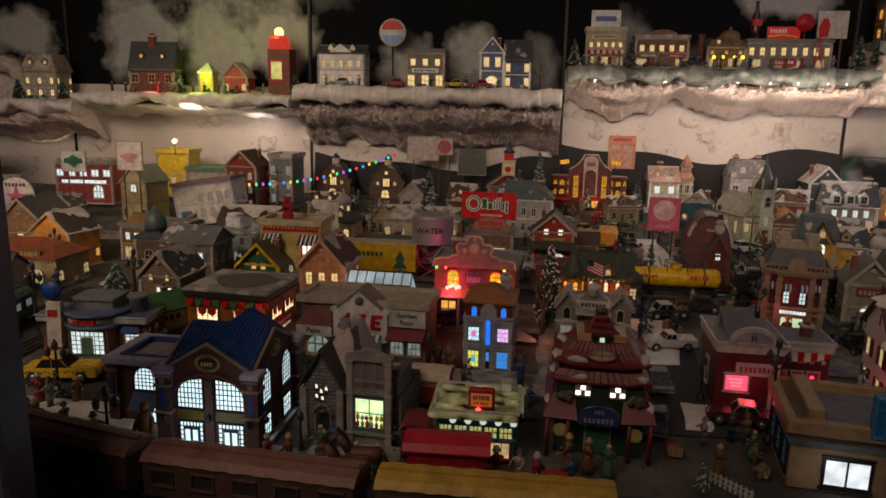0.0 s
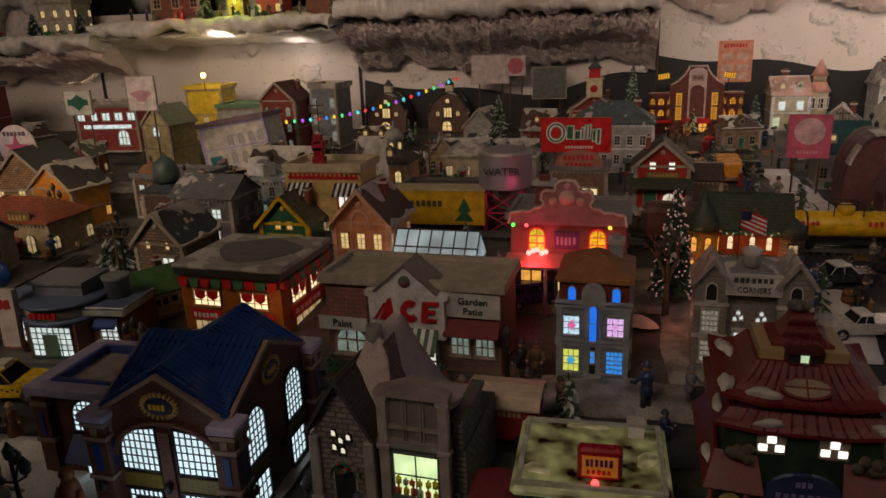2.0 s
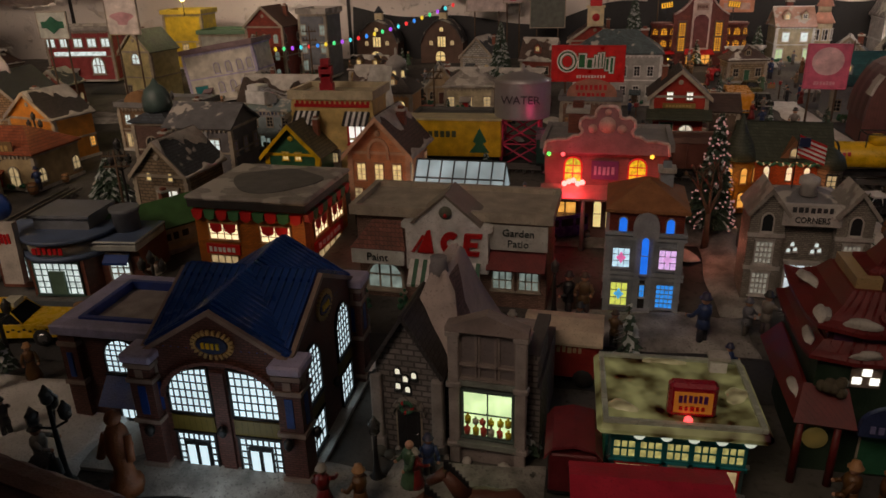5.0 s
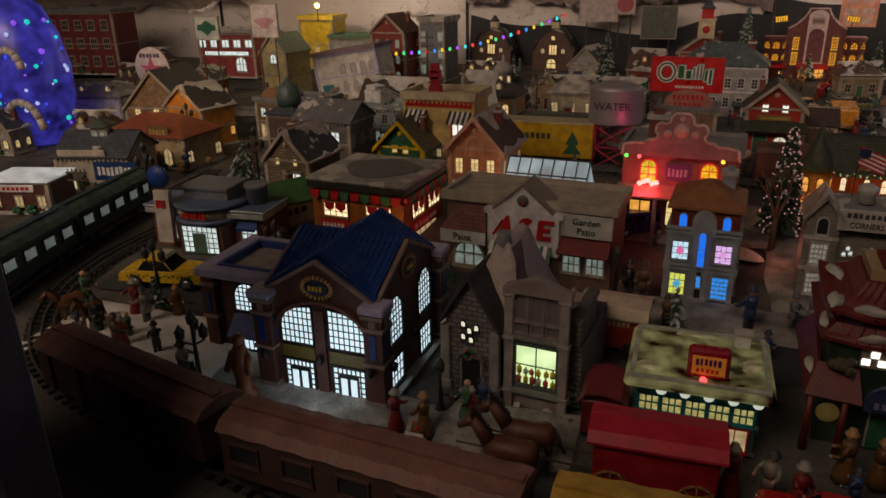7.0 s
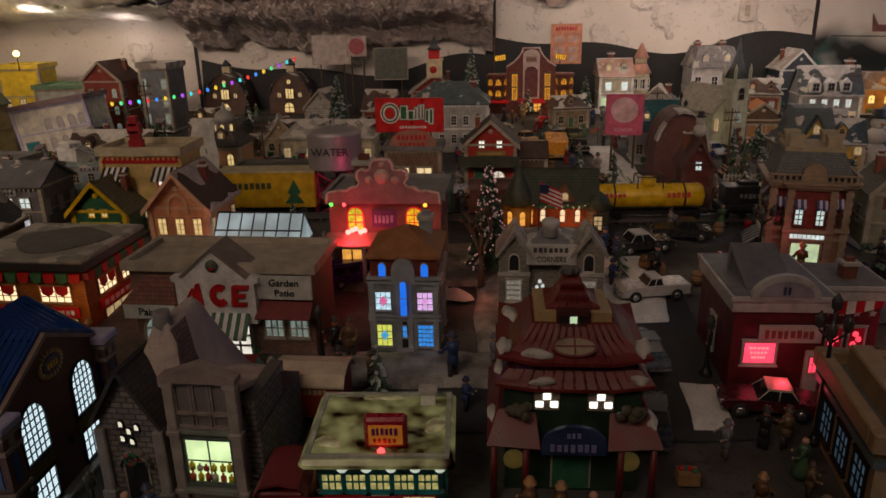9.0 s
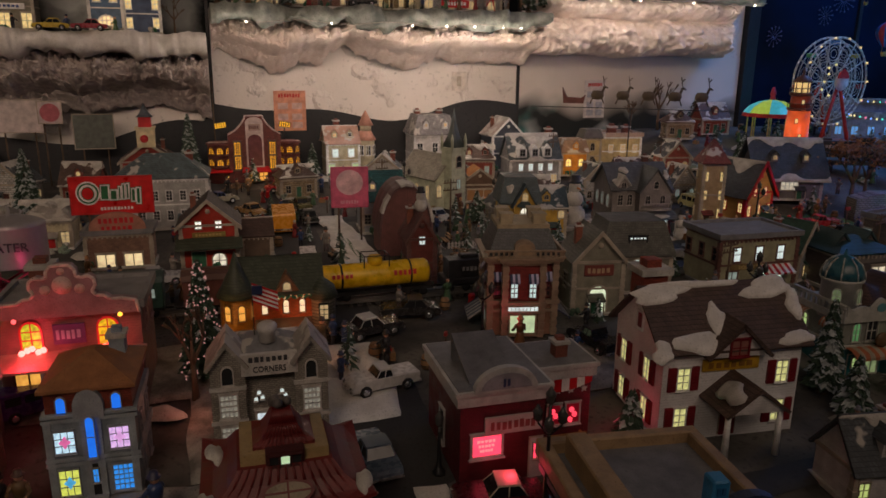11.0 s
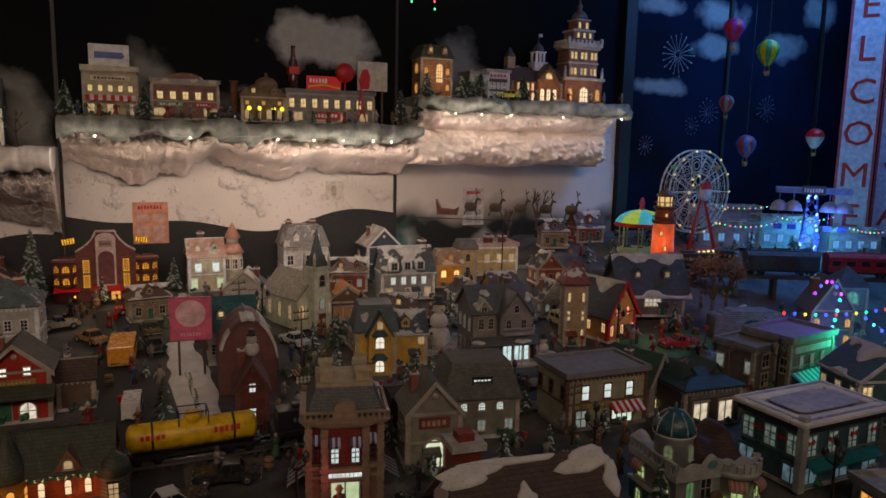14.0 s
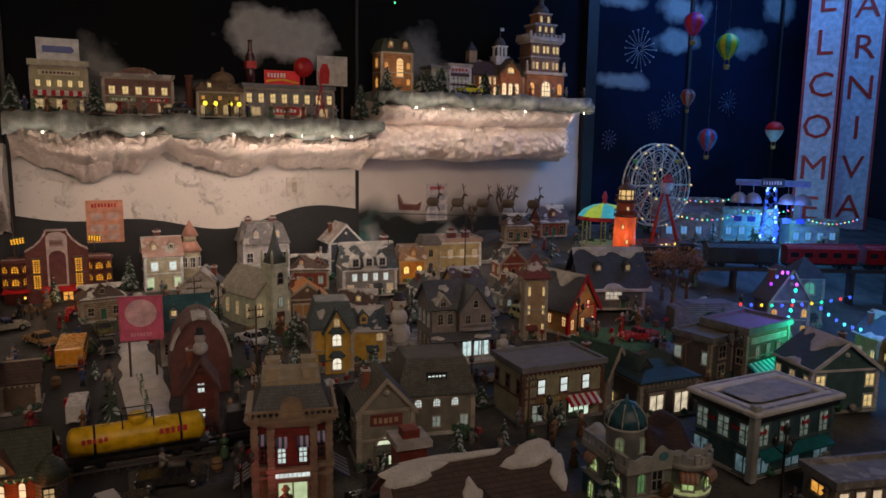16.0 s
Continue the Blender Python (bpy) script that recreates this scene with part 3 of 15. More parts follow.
def roof_of(parent, kind, w, d, z, rh, mat, over=0.008, t=0.004, snow=0, seed=1, wall_mat=None):
    """Builds a roof over a w by d wall box whose top is at z; gives back its planes."""
    bm = mesh()
    W, D = w / 2 + over, d / 2 + over
    planes = []
    if kind == "gx":
        k = over * rh / (d / 2)
        for s in (-1, 1):
            e0, e1, r1, r0 = (-s * -W, s * D, z - k), (-s * W, s * D, z - k), (-s * W, 0, z + rh), (s * W, 0, z + rh)
            slab(bm, [Vector(q) + Vector((0, 0, t * 1.2)) for q in (e0, e1, r1, r0)], t)
            planes.append((Vector(e0) + Vector((0, 0, t * 1.2)), Vector(e1) - Vector(e0), Vector(r0) - Vector(e0)))
    elif kind == "gy":
        k = over * rh / (w / 2)
        for s in (-1, 1):
            e0, e1, r1, r0 = (s * W, -s * D, z - k), (s * W, s * D, z - k), (0, s * D, z + rh), (0, -s * D, z + rh)
            slab(bm, [Vector(q) + Vector((0, 0, t * 1.2)) for q in (e0, e1, r1, r0)], t)
            planes.append((Vector(e0) + Vector((0, 0, t * 1.2)), Vector(e1) - Vector(e0), Vector(r0) - Vector(e0)))
    elif kind in ("hip", "mansard", "pyramid"):
        f = {"hip": 0.45, "mansard": 0.72, "pyramid": 0.06}[kind]
        if kind == "hip" and w > d:
            tw, td = max(0.1, 1 - d / w) * W + 0.002, 0.004
        elif kind == "hip":
            tw, td = 0.004, max(0.1, 1 - w / d) * D + 0.002
        else:
            tw, td = W * f, D * f
        low = [bm.verts.new(q) for q in ((-W, -D, z), (W, -D, z), (W, D, z), (-W, D, z))]
        mid = [bm.verts.new((q.co.x, q.co.y, z + t)) for q in low]
        top = [bm.verts.new(q) for q in ((-tw, -td, z + rh), (tw, -td, z + rh), (tw, td, z + rh), (-tw, td, z + rh))]
        bm.faces.new(low[::-1])
        bm.faces.new(top)
        for a, b_ in ((low, mid), (mid, top)):
            for i in range(4):
                bm.faces.new((a[i], a[(i + 1) % 4], b_[(i + 1) % 4], b_[i]))
        planes = [((-W, -D, z + t), (2 * W, 0, 0), (0, D - td, rh - t)), ((W, -D, z + t), (0, 2 * D, 0), (tw - W, 0, rh - t)), ((-W, D, z + t), (0, -2 * D, 0), (W - tw, 0, rh - t))]
    elif kind == "flat":
        e = 0.008
        rings = [[bm.verts.new((sx * (W - q), sy * (D - q), zz)) for sx, sy in ((-1, -1), (1, -1), (1, 1), (-1, 1))] for q, zz in ((0, z), (0, z + 0.006 + rh), (e, z + 0.006 + rh), (e, z + 0.006))]
        for p, q in zip(rings, rings[1:]):
            for i in range(4):
                bm.faces.new((p[i], p[(i + 1) % 4], q[(i + 1) % 4], q[i]))
        bm.faces.new(rings[0][::-1])
        bm.faces.new(rings[-1])
        planes = [((-W * 0.9, -D * 0.9, z + 0.006), (W * 1.8, 0, 0), (0, D * 1.8, 0))]
    part("roof", bm, mat, parent)
    if snow:
        roof_snow(parent, planes, snow, seed)
    return planes

def wall_mesh(w, d, h, kind, rh):
    bm = mesh()
    box(bm, -w / 2, w / 2, -d / 2, d / 2, 0, h)
    if kind == "gy":
        plate(bm, [(-w / 2, h), (w / 2, h), (0, h + rh)], -d / 2, d / 2)
    elif kind == "gx":
        a, b_ = ([bm.verts.new((sx * w / 2, y, z)) for y, z in ((-d / 2, h), (d / 2, h), (0, h + rh))] for sx in (-1, 1))
        bm.faces.new(a[::-1])
        bm.faces.new(b_)
        for i in range(3):
            bm.faces.new((a[i], a[(i + 1) % 3], b_[(i + 1) % 3], b_[i]))
    return bm

def awning(parent, m, w, reach, drop, c1, c2, n=8):
    """A striped sloping awning made of separate cloth strips."""
    root = part("awning", mesh(), c1, parent, "", m)
    bm = mesh()
    for i in range(n):
        x0, x1 = -w / 2 + w * i / n, -w / 2 + w * (i + 1) / n
        slab(bm, [(x0, -reach, -drop), (x1, -reach, -drop), (x1, 0, 0), (x0, 0, 0)], 0.0015, i % 2)
        box(bm, x0, x1, -reach - 0.001, -reach + 0.0005, -drop - 0.004, -drop, i % 2)
    bm.to_mesh(root.data)
    bm.free()
    root.data.materials.append(c2)
    return root

def chimney(parent, x, y, z0, s, h, mat, cap=True):
    bm = mesh()
    box(bm, x - s / 2, x + s / 2, y - s / 2, y + s / 2, z0, z0 + h)
    if cap:
        box(bm, x - s * 0.65, x + s * 0.65, y - s * 0.65, y + s * 0.65, z0 + h, z0 + h + s * 0.25, 1)
        box(bm, x - s * 0.3, x + s * 0.3, y - s * 0.3, y + s * 0.3, z0 + h + s * 0.25, z0 + h + s * 0.55, 0)
    return part("chimney", bm, [mat, SNOW], parent)

def door(parent, m, w, h, mat, pane=None):
    bm = mesh()
    box(bm, -w / 2 - 0.002, w / 2 + 0.002, -0.001, 0, 0, h + 0.002, 1)
    box(bm, -w / 2, w / 2, -0.002, -0.001, 0, h)
    for z0, z1 in ((0.12, 0.45), (0.52, 0.9)):
        for a in (-1, 1):
            box(bm, a * w * 0.25 - w * 0.15, a * w * 0.25 + w * 0.15, -0.0026, -0.002, h * z0, h * z1)
    ob = part("door", bm, [mat, TRIM], parent, "", m)
    if pane:
        window(ob, pose(0, -0.0022, h * 0.5), w * 0.55, h * 0.38, pane, TRIM, 0, 2, 2)
    bm = mesh()
    ball(bm, (w * 0.38, -0.0035, h * 0.48), 0.0011, 0, 6)
    part("knob", bm, CHROME, ob)
    return ob

def board(parent, m, w, h, mat, text="", size=0.01, tmat=None, nbars=0, depth=0.003, name="sign", seed=1):
    bm = mesh()
    box(bm, -w / 2, w / 2, -depth, 0.0005, -h / 2, h / 2)
    ob = part(name, bm, mat, parent, "", m, bevel=0.0006)
    if text:
        lines = text.split("/")
        for i, s in enumerate(lines):
            lettering(s, size, tmat, ob, pose(0, -depth - 0.0006, (len(lines) - 1) * size * 0.5 - i * size * 1.05))
    elif nbars:
        part("lettering", bars(w * 0.8, h * 0.5, nbars, seed), tmat, ob, "", pose(0, -depth + 0.0003, 0))
    return ob

SHRUBSNOW = paint((0.2, 0.24, 0.2), 0.8, snow=0.3)

def house(name, label, x, Y, w, d, h, rh, roof, wall, roofmat, wins=(), yaw=0.0, doors=(), chims=(), snow=0, seed=1, over=0.008, frame_mat=TRIM, base=None,
          signs=(), awnings=(), corner=None, category="model house", group="village houses", z=None, trimband=True, roll=0.0, dormers=True):
    """A small ceramic house; Y is its front wall, x its middle. wins: (side, columns, rows, w, h, z0, dz, pane, arch, nx, ny, span)."""
    zg = ground_z(x, Y + d / 2) if z is None else z
    root = thing(name, label, category, x, Y + d / 2, zg - 0.002, yaw, group)
    if roll:
        root.matrix_world = pose(x, Y + d / 2, zg - 0.002 + w / 2 * math.sin(radians(abs(roll))), 0, roll, yaw)
    part("wall", wall_mesh(w, d, h, roof, rh), wall, root)
    roof_of(root, roof, w, d, h, rh, roofmat, over, snow=snow, seed=seed)
    bm = mesh()
    box(bm, -w / 2 - 0.004, w / 2 + 0.004, -d / 2 - 0.004, d / 2 + 0.004, 0, 0.007)
    part("base", bm, base or SNOW, root)
    if trimband:
        bm = mesh()
        e = 0.0022
        box(bm, -w / 2 - e, w / 2 + e, -d / 2 - e, d / 2 + e, h - 0.006, h - 0.0005)
        if h > 0.11:
            box(bm, -w / 2 - e, w / 2 + e, -d / 2 - e, d / 2 + e, h * 0.5 - 0.002, h * 0.5 + 0.002)
        part("cornice", bm, corner or frame_mat, root)
    tr = corner or frame_mat
    rnd = random.Random(seed * 13 + int(abs(x) * 1000))
    if trimband:
        for sx in (-1, 1):
            bm = mesh()
            px = sx * w / 2
            box(bm, px - 0.0042, px + 0.0042, -d / 2 - 0.0018, -d / 2 + 0.007, 0.007, h - 0.007)
            for i in range(int((h - 0.02) / 0.012)):
                box(bm, px - 0.0052, px + 0.0052, -d / 2 - 0.0028, -d / 2 + 0.008, 0.01 + i * 0.012, 0.016 + i * 0.012)
            part("corner_board", bm, tr, root)
    if roof == "gy":
        W, k = w / 2 + over, over * rh / (w / 2)
        for sx in (-1, 1):
            bm = mesh()
            q = [(sx * W, h - k - 0.004), (sx * W, h - k + 0.006), (0, h + rh + 0.006), (0, h + rh - 0.004)]
            plate(bm, q if sx < 0 else q[::-1], -d / 2 - over - 0.002, -d / 2 - over + 0.002)
            part("barge_board", bm, tr, root)
        bm = mesh()
        lathe(bm, [(0.001, -0.001), (0.006, -0.0008), (0.006, 0.0008), (0.001, 0.001)], 10, 0, 0, 0, pose(0, -d / 2 - 0.0015, h + rh * 0.55, 90))
        part("gable_rosette", bm, tr, root)
    if roof in ("gx", "hip", "flat") and h > 0.06:
        bm = mesh()
        for i in range(int(w / 0.011)):
            u = -w / 2 + 0.006 + i * 0.011
            box(bm, u - 0.002, u + 0.002, -d / 2 - 0.0055, -d / 2 - 0.002, h - 0.009, h - 0.002)
        part("dentil_row", bm, tr, root)
    # dormers, chimney, ridge and porch that the small houses share
    if dormers and roof in ("gx", "hip", "mansard") and w > 0.085:
        D, k = d / 2 + over, 0.42
        inset = {"gx": D, "hip": D, "mansard": D * 0.28}[roof] * k
        zd, yd = h + rh * k, -(D - inset)
        for u in ((0,) if w < 0.12 else (-0.24, 0.24)):
            bm = mesh()
            dw, dh, dd = 0.011, 0.016, 0.03
            plate(bm, [(-dw, -0.008), (dw, -0.008), (dw, dh), (0, dh + 0.01), (-dw, dh)], 0, dd)
            dm = part("dormer", bm, wall, root, "", pose(u * w, yd - 0.006, zd))
            window(dm, pose(0, 0, 0.001), 0.011, 0.012, rnd.choice((UNLIT, LYS, LY)), tr, rnd.choice((0, 1)), 2, 2)
            for sx in (-1, 1):
                bm = mesh()
                q = [(sx * (dw + 0.004), -0.004, dh - 0.003), (sx * (dw + 0.004), dd, dh - 0.003), (0, dd, dh + 0.0135), (0, -0.004, dh + 0.0135)]
                slab(bm, q if sx > 0 else q[::-1], 0.003)
                part("dormer_roof", bm, roofmat, dm)
    if roof in ("gx", "gy") and not chims:
        chimney(root, rnd.choice((-0.28, 0.28)) * w, rnd.uniform(0.05, 0.25) * d, h, rnd.uniform(0.011, 0.015), rh * 0.75 + 0.016, paint((0.24, 0.09, 0.06), 0.6, "brick"))
    if roof == "gx":
        bm = mesh()
        rod(bm, (-w / 2 - over, 0, h + rh + 0.005), (w / 2 + over, 0, h + rh + 0.005), 0.0022, 6)
        part("ridge_cap", bm, tr if rnd.random() < 0.4 else roofmat, root)
    if h > 0.07 and Y < 3.1 and not awnings and rnd.random() < 0.75:
        u, pw, ph, pd = rnd.uniform(-0.25, 0.25) * w, 0.034, 0.042, 0.02
        bm = mesh()
        slab(bm, [(-pw / 2, -pd, ph - 0.006), (pw / 2, -pd, ph - 0.006), (pw / 2, 0, ph + 0.006), (-pw / 2, 0, ph + 0.006)], 0.003)
        porch = part("porch_roof", bm, roofmat, root, "", pose(u, -d / 2, 0))
        for sx in (-1, 1):
            bm = mesh()
            lathe(bm, [(0.002, 0.004), (0.0016, ph - 0.008)], 6, sx * (pw / 2 - 0.003), -pd + 0.003)
            part("post", bm, tr, porch)
        door(root, pose(u, -d / 2 - 0.003, 0.007), 0.016, 0.032, rnd.choice((REDP, GREENP, BARK)), None)
    for i in range(rnd.randint(2, 4)):
        bm = mesh()
        u, rr = rnd.uniform(-0.48, 0.48) * w, rnd.uniform(0.005, 0.009)
        for j in range(7):
            ball(bm, (u + rnd.uniform(-rr, rr), -d / 2 - 0.006 - rnd.uniform(0, 0.006), 0.008 + rnd.uniform(0, rr * 1.6)), rr * rnd.uniform(0.45, 0.8), 0, 6)
        part("shrub", bm, rnd.choice((GREENP, NEEDLE, SHRUBSNOW)), root)
    for side, cols, rows, ww, hh, z0, dz, pane, *rest in wins:
        ww, hh = ww * 0.86, hh * 0.9
        arch, nx, ny, span = (list(rest) + [0, 2, 3, 0.76][len(rest):])[:4]
        L_ = w if side in "fb" else d
        for c in range(cols):
            if isinstance(span, tuple):
                u = span[c] * L_
            else:
                u = 0 if cols == 1 else (c / (cols - 1) - 0.5) * L_ * span
            for r in range(rows):
                window(root, on_side(side, u, z0 + r * dz, w, d), ww, hh, pane, frame_mat, arch, nx, ny)
    for side, u, dw, dh, mat, pane in doors:
        door(root, on_side(side, u, 0.007, w, d), dw, dh, mat, pane)
    for cx, cy, s, ch in chims:
        chimney(root, cx * w, cy * d, h, s, ch, paint((0.22, 0.07, 0.05), 0.6, "brick"))
    for side, u, zz, sw, sh, mat, text, size, tmat, nb in signs:
        board(root, on_side(side, u, zz, w, d), sw, sh, mat, text, size, tmat, nb, seed=seed)
    for side, u, zz, aw, reach, drop, c1, c2, n in awnings:
        awning(root, on_side(side, u, zz, w, d), aw, reach, drop, c1, c2, n)
    return root

def gable_bay(root, u, w, z0, h, rh, y0, y1, wall, roofm, name="gable_bay", over=0.006):
    """A gabled bay or dormer standing out of a front: u its middle, w its width, z0 to h its wall, rh its gable, y0 its face, y1 its back."""
    bm = mesh()
    plate(bm, [(-w / 2, z0), (w / 2, z0), (w / 2, h), (0, h + rh), (-w / 2, h)], y0, y1)
    ob = part(name, bm, wall, root, "", pose(u, 0, 0))
    W, k = w / 2 + over, over * rh / (w / 2)
    for sx in (-1, 1):
        bm = mesh()
        q = [(sx * W, y0 - over, h - k + 0.004), (sx * W, y1, h - k + 0.004), (0, y1, h + rh + 0.004), (0, y0 - over, h + rh + 0.004)]
        slab(bm, q if sx > 0 else q[::-1], 0.004)
        part("bay_roof", bm, roofm, ob)
    return ob

def blobs_on(root, plane, spots, seed, mat):
    """Snow patches on a roof plane; spots: along and up (0 to 1), width and height."""
    o, a, u = (Vector(q) for q in plane)
    n = a.cross(u).normalized()
    turn = Matrix((a.normalized(), (n.cross(a)).normalized(), n)).transposed().to_4x4()
    for k, (sa, su, ww, hh) in enumerate(spots):
        part("snow_patch", snow_blob(ww, hh, seed + k, 0.004), mat, root, "", Matrix.Translation(o + a * sa + u * su + n * 0.0005) @ turn)

# ---- buildings in front ----
BRICK = paint((0.2, 0.07, 0.05), 0.6, "brick")
BRICKDK = paint((0.12, 0.045, 0.035), 0.6, "brick")
STONE = paint((0.27, 0.25, 0.23), 0.6, "stone")
GREYCLAP = paint((0.3, 0.31, 0.33), 0.55, "clap")
WHITECLAP = paint((0.6, 0.58, 0.57), 0.5, "clap")
BLUESHINGLE = paint((0.05, 0.075, 0.085), 0.55, "shingle")
YELLOWCLAP = paint((0.5, 0.33, 0.1), 0.5, "clap")
CREAMCLAP = paint((0.52, 0.47, 0.34), 0.5, "clap")
ORANGECLAP = paint((0.52, 0.24, 0.07), 0.5, "clap")
OCHRE = paint((0.42, 0.3, 0.14), 0.55)
SLATE = paint((0.07, 0.08, 0.095), 0.55, "shingle")
SLATESNOW = paint((0.07, 0.08, 0.09), 0.6, "shingle", snow=0.06)
BROWNROOF = paint((0.09, 0.06, 0.05), 0.6, "shingle")
BROWNSNOW = paint((0.1, 0.065, 0.055), 0.6, "shingle", snow=0.1)
TERRA = paint((0.28, 0.09, 0.05), 0.55, "shingle")
GREENROOF = paint((0.05, 0.06, 0.04), 0.55, "shingle")
TEALROOF = paint((0.022, 0.05, 0.055), 0.6, "shingle")
GREYROOF = paint((0.16, 0.16, 0.165), 0.7)
SNOWROOF = paint((0.3, 0.28, 0.26), 0.7, snow=0.3)
BLUEROOF = paint((0.018, 0.055, 0.22), 0.32, var=0.5, scale=28)
BLUETRIM = paint((0.05, 0.08, 0.28), 0.35)
LILAC = paint((0.42, 0.4, 0.55), 0.5)
BLUEP = paint((0.02, 0.05, 0.2), 0.45)
NAVY = paint((0.02, 0.03, 0.08), 0.45)
TEALP = paint((0.03, 0.16, 0.18), 0.4)
GREYP = paint((0.28, 0.28, 0.29), 0.5)
YELLOWP = paint((0.65, 0.45, 0.03), 0.35)
PURPLE = glow((0.9, 0.55, 1.0), 0.8, 0.6, 260)

def shaped_window(parent, m, pts, nx, ny, pane, frame_mat, bar=0.0012, name="window"):
    """A window of any convex outline (xz points, counter-clockwise) with a grid of bars clipped to it."""
    def span(axis, v):
        o = 1 - axis
        hit = []
        for p, q in zip(pts, pts[1:] + pts[:1]):
            if (p[axis] - v) * (q[axis] - v) < 0:
                hit.append(p[o] + (q[o] - p[o]) * (v - p[axis]) / (q[axis] - p[axis]))
        return (min(hit), max(hit)) if len(hit) > 1 else None

    bm = mesh()
    for p, q in zip(pts, pts[1:] + pts[:1]):
        rod(bm, (p[0], -0.001, p[1]), (q[0], -0.001, q[1]), 0.0019, 5)
    for axis, n in ((0, nx), (1, ny)):
        lo, hi = min(p[axis] for p in pts), max(p[axis] for p in pts)
        for i in range(1, n):
            v = lo + (hi - lo) * i / n
            s = span(axis, v)
            if s:
                box(bm, *((v - bar / 2, v + bar / 2, -0.0021, 0, *s) if axis == 0 else (*s, -0.0019, 0, v - bar / 2, v + bar / 2)))
    ob = part(name, bm, frame_mat, parent, "", m)
    bm = mesh()
    plate(bm, pts, -0.0009, 0.0004)
    part("pane", bm, pane, ob)
    return ob

def station():
    """Brick market hall with a blue ribbed cross-gable roof."""
    w, d, h, rh = 0.15, 0.19, 0.138, 0.046
    over = 0.0
    root = thing("market_hall", "brick market hall with blue ribbed roof and lit arched windows", "model house", -0.507, 1.137, 0.898, -1, "village houses")
    WALL = paint((0.12, 0.052, 0.042), 0.6, "brick")
    BAND = paint((0.26, 0.2, 0.17), 0.5)
    bm = wall_mesh(w, d, h, "gy", rh)
    part("wall", bm, WALL, root)
    bm = mesh()
    a, b_ = ([bm.verts.new((sx * w / 2, y, z)) for y, z in ((-d / 2, h), (d / 2, h), (0, h + rh))] for sx in (-1, 1))
    bm.faces.new(a[::-1])
    bm.faces.new(b_)
    for i in range(3):
        bm.faces.new((a[i], a[(i + 1) % 3], b_[(i + 1) % 3], b_[i]))
    part("gable_wall", bm, WALL, root)
    roof_of(root, "gy", w, d - 0.006, h, rh, BLUEROOF, over)
    roof_of(root, "gx", w - 0.006, d, h, rh, BLUEROOF, over)
    # stone copings along the four gables
    for side, half in (("f", w / 2), ("b", w / 2), ("r", d / 2), ("l", d / 2)):
        for s in (-1, 1):
            bm = mesh()
            q = [(s * half, h - 0.004), (s * half, h + 0.001), (0, h + rh + 0.001), (0, h + rh - 0.004)]
            plate(bm, q[::s], -0.003, 0.002)
            part("coping", bm, BAND, root, "", on_side(side, 0, 0, w, d))
    # raised ribs, alike on each slope
    for kind, half, run in (("gy", w / 2, d - 0.006), ("gx", d / 2, w - 0.006)):
        k = over * rh / half
        bm = mesh()
        p, q = Vector((half + over, 0, h - k + 0.005)), Vector((0.001, 0, h + rh + 0.005))
        rod(bm, p, q, 0.0011, 5)
        me = bpy.data.meshes.new("roof_rib")
        bm.to_mesh(me)
        bm.free()
        me.materials.append(BLUEROOF)
        n = round((run + 2 * over) / 0.0078)
        for s in (0, 180):
            for i in range(n):
                v = -(run / 2 + over) + (run + 2 * over) * (i + 0.5) / n
                part("roof_rib", me, None, root, "", pose(0, v, 0, 0, 0, 0) @ pose(0, 0, 0, 0, 0, s) if kind == "gy" else pose(v, 0, 0, 0, 0, 90 + s))
    # pilasters with bands, blue inlays and lilac caps
    for x, y in ((-1, -1), (1, -1), (1, 1), (-1, 1)):
        px, py = x * w / 2, y * d / 2
        bm = mesh()
        box(bm, px - 0.012, px + 0.012, py - 0.012, py + 0.012, 0, h - 0.008)
        pil = part("pilaster", bm, WALL, root)
        for z in (0.01, 0.062, 0.108, 0.124):
            bm = mesh()
            box(bm, px - 0.0142, px + 0.0142, py - 0.0142, py + 0.0142, z, z + 0.0045)
            part("stone_band", bm, BAND, pil)
        for (cx, cy, ex, ey) in ((0, -0.0121, 0.004, 0.0008), (0.0121, 0, 0.0008, 0.004)):
            for z0, z1, mt in ((0.072, 0.104, BLUEP), (0.113, 0.122, BAND)):
                bm = mesh()
                box(bm, px + cx - ex, px + cx + ex, py + cy - ey, py + cy + ey, z0, z1)
                part("inlay", bm, mt, pil)
        bm = mesh()
        box(bm, px - 0.0165, px + 0.0165, py - 0.0165, py + 0.0165, h - 0.008, h + 0.002)
        part("pilaster_cap", bm, LILAC, root, "pale lilac snowy cap", None, bevel=0.002)
    g = glow((0.74, 0.93, 1.0), 0.95, 0.3, 30)
    lattice = paint((0.14, 0.11, 0.03), 0.5, "plank")
    for s, ww in ((-1, 0.045), (1, 0.049)):
        x0 = 0.0105
        pts = [(x0, 0.07), (x0 + ww, 0.07), (x0 + ww, 0.092)] + [(x0 + ww * (0.25 + 0.75 * math.cos(a)), 0.092 + 0.03 * math.sin(a)) for a in np.linspace(0.3, 1.57, 6)] + [(x0, 0.1235)]
        pts = pts if s > 0 else [(-x, z) for x, z in pts[::-1]]
        shaped_window(root, on_side("f", 0, 0, w, d), pts, 7, 6, g, IRON, 0.0012)
        c = s * (x0 + ww / 2)
        bm = mesh()
        box(bm, -ww / 2, ww / 2, -0.002, 0, 0, 0.017)
        part("spandrel", bm, lattice, root, "black and gold lattice panel", on_side("f", c, 0.05, w, d))
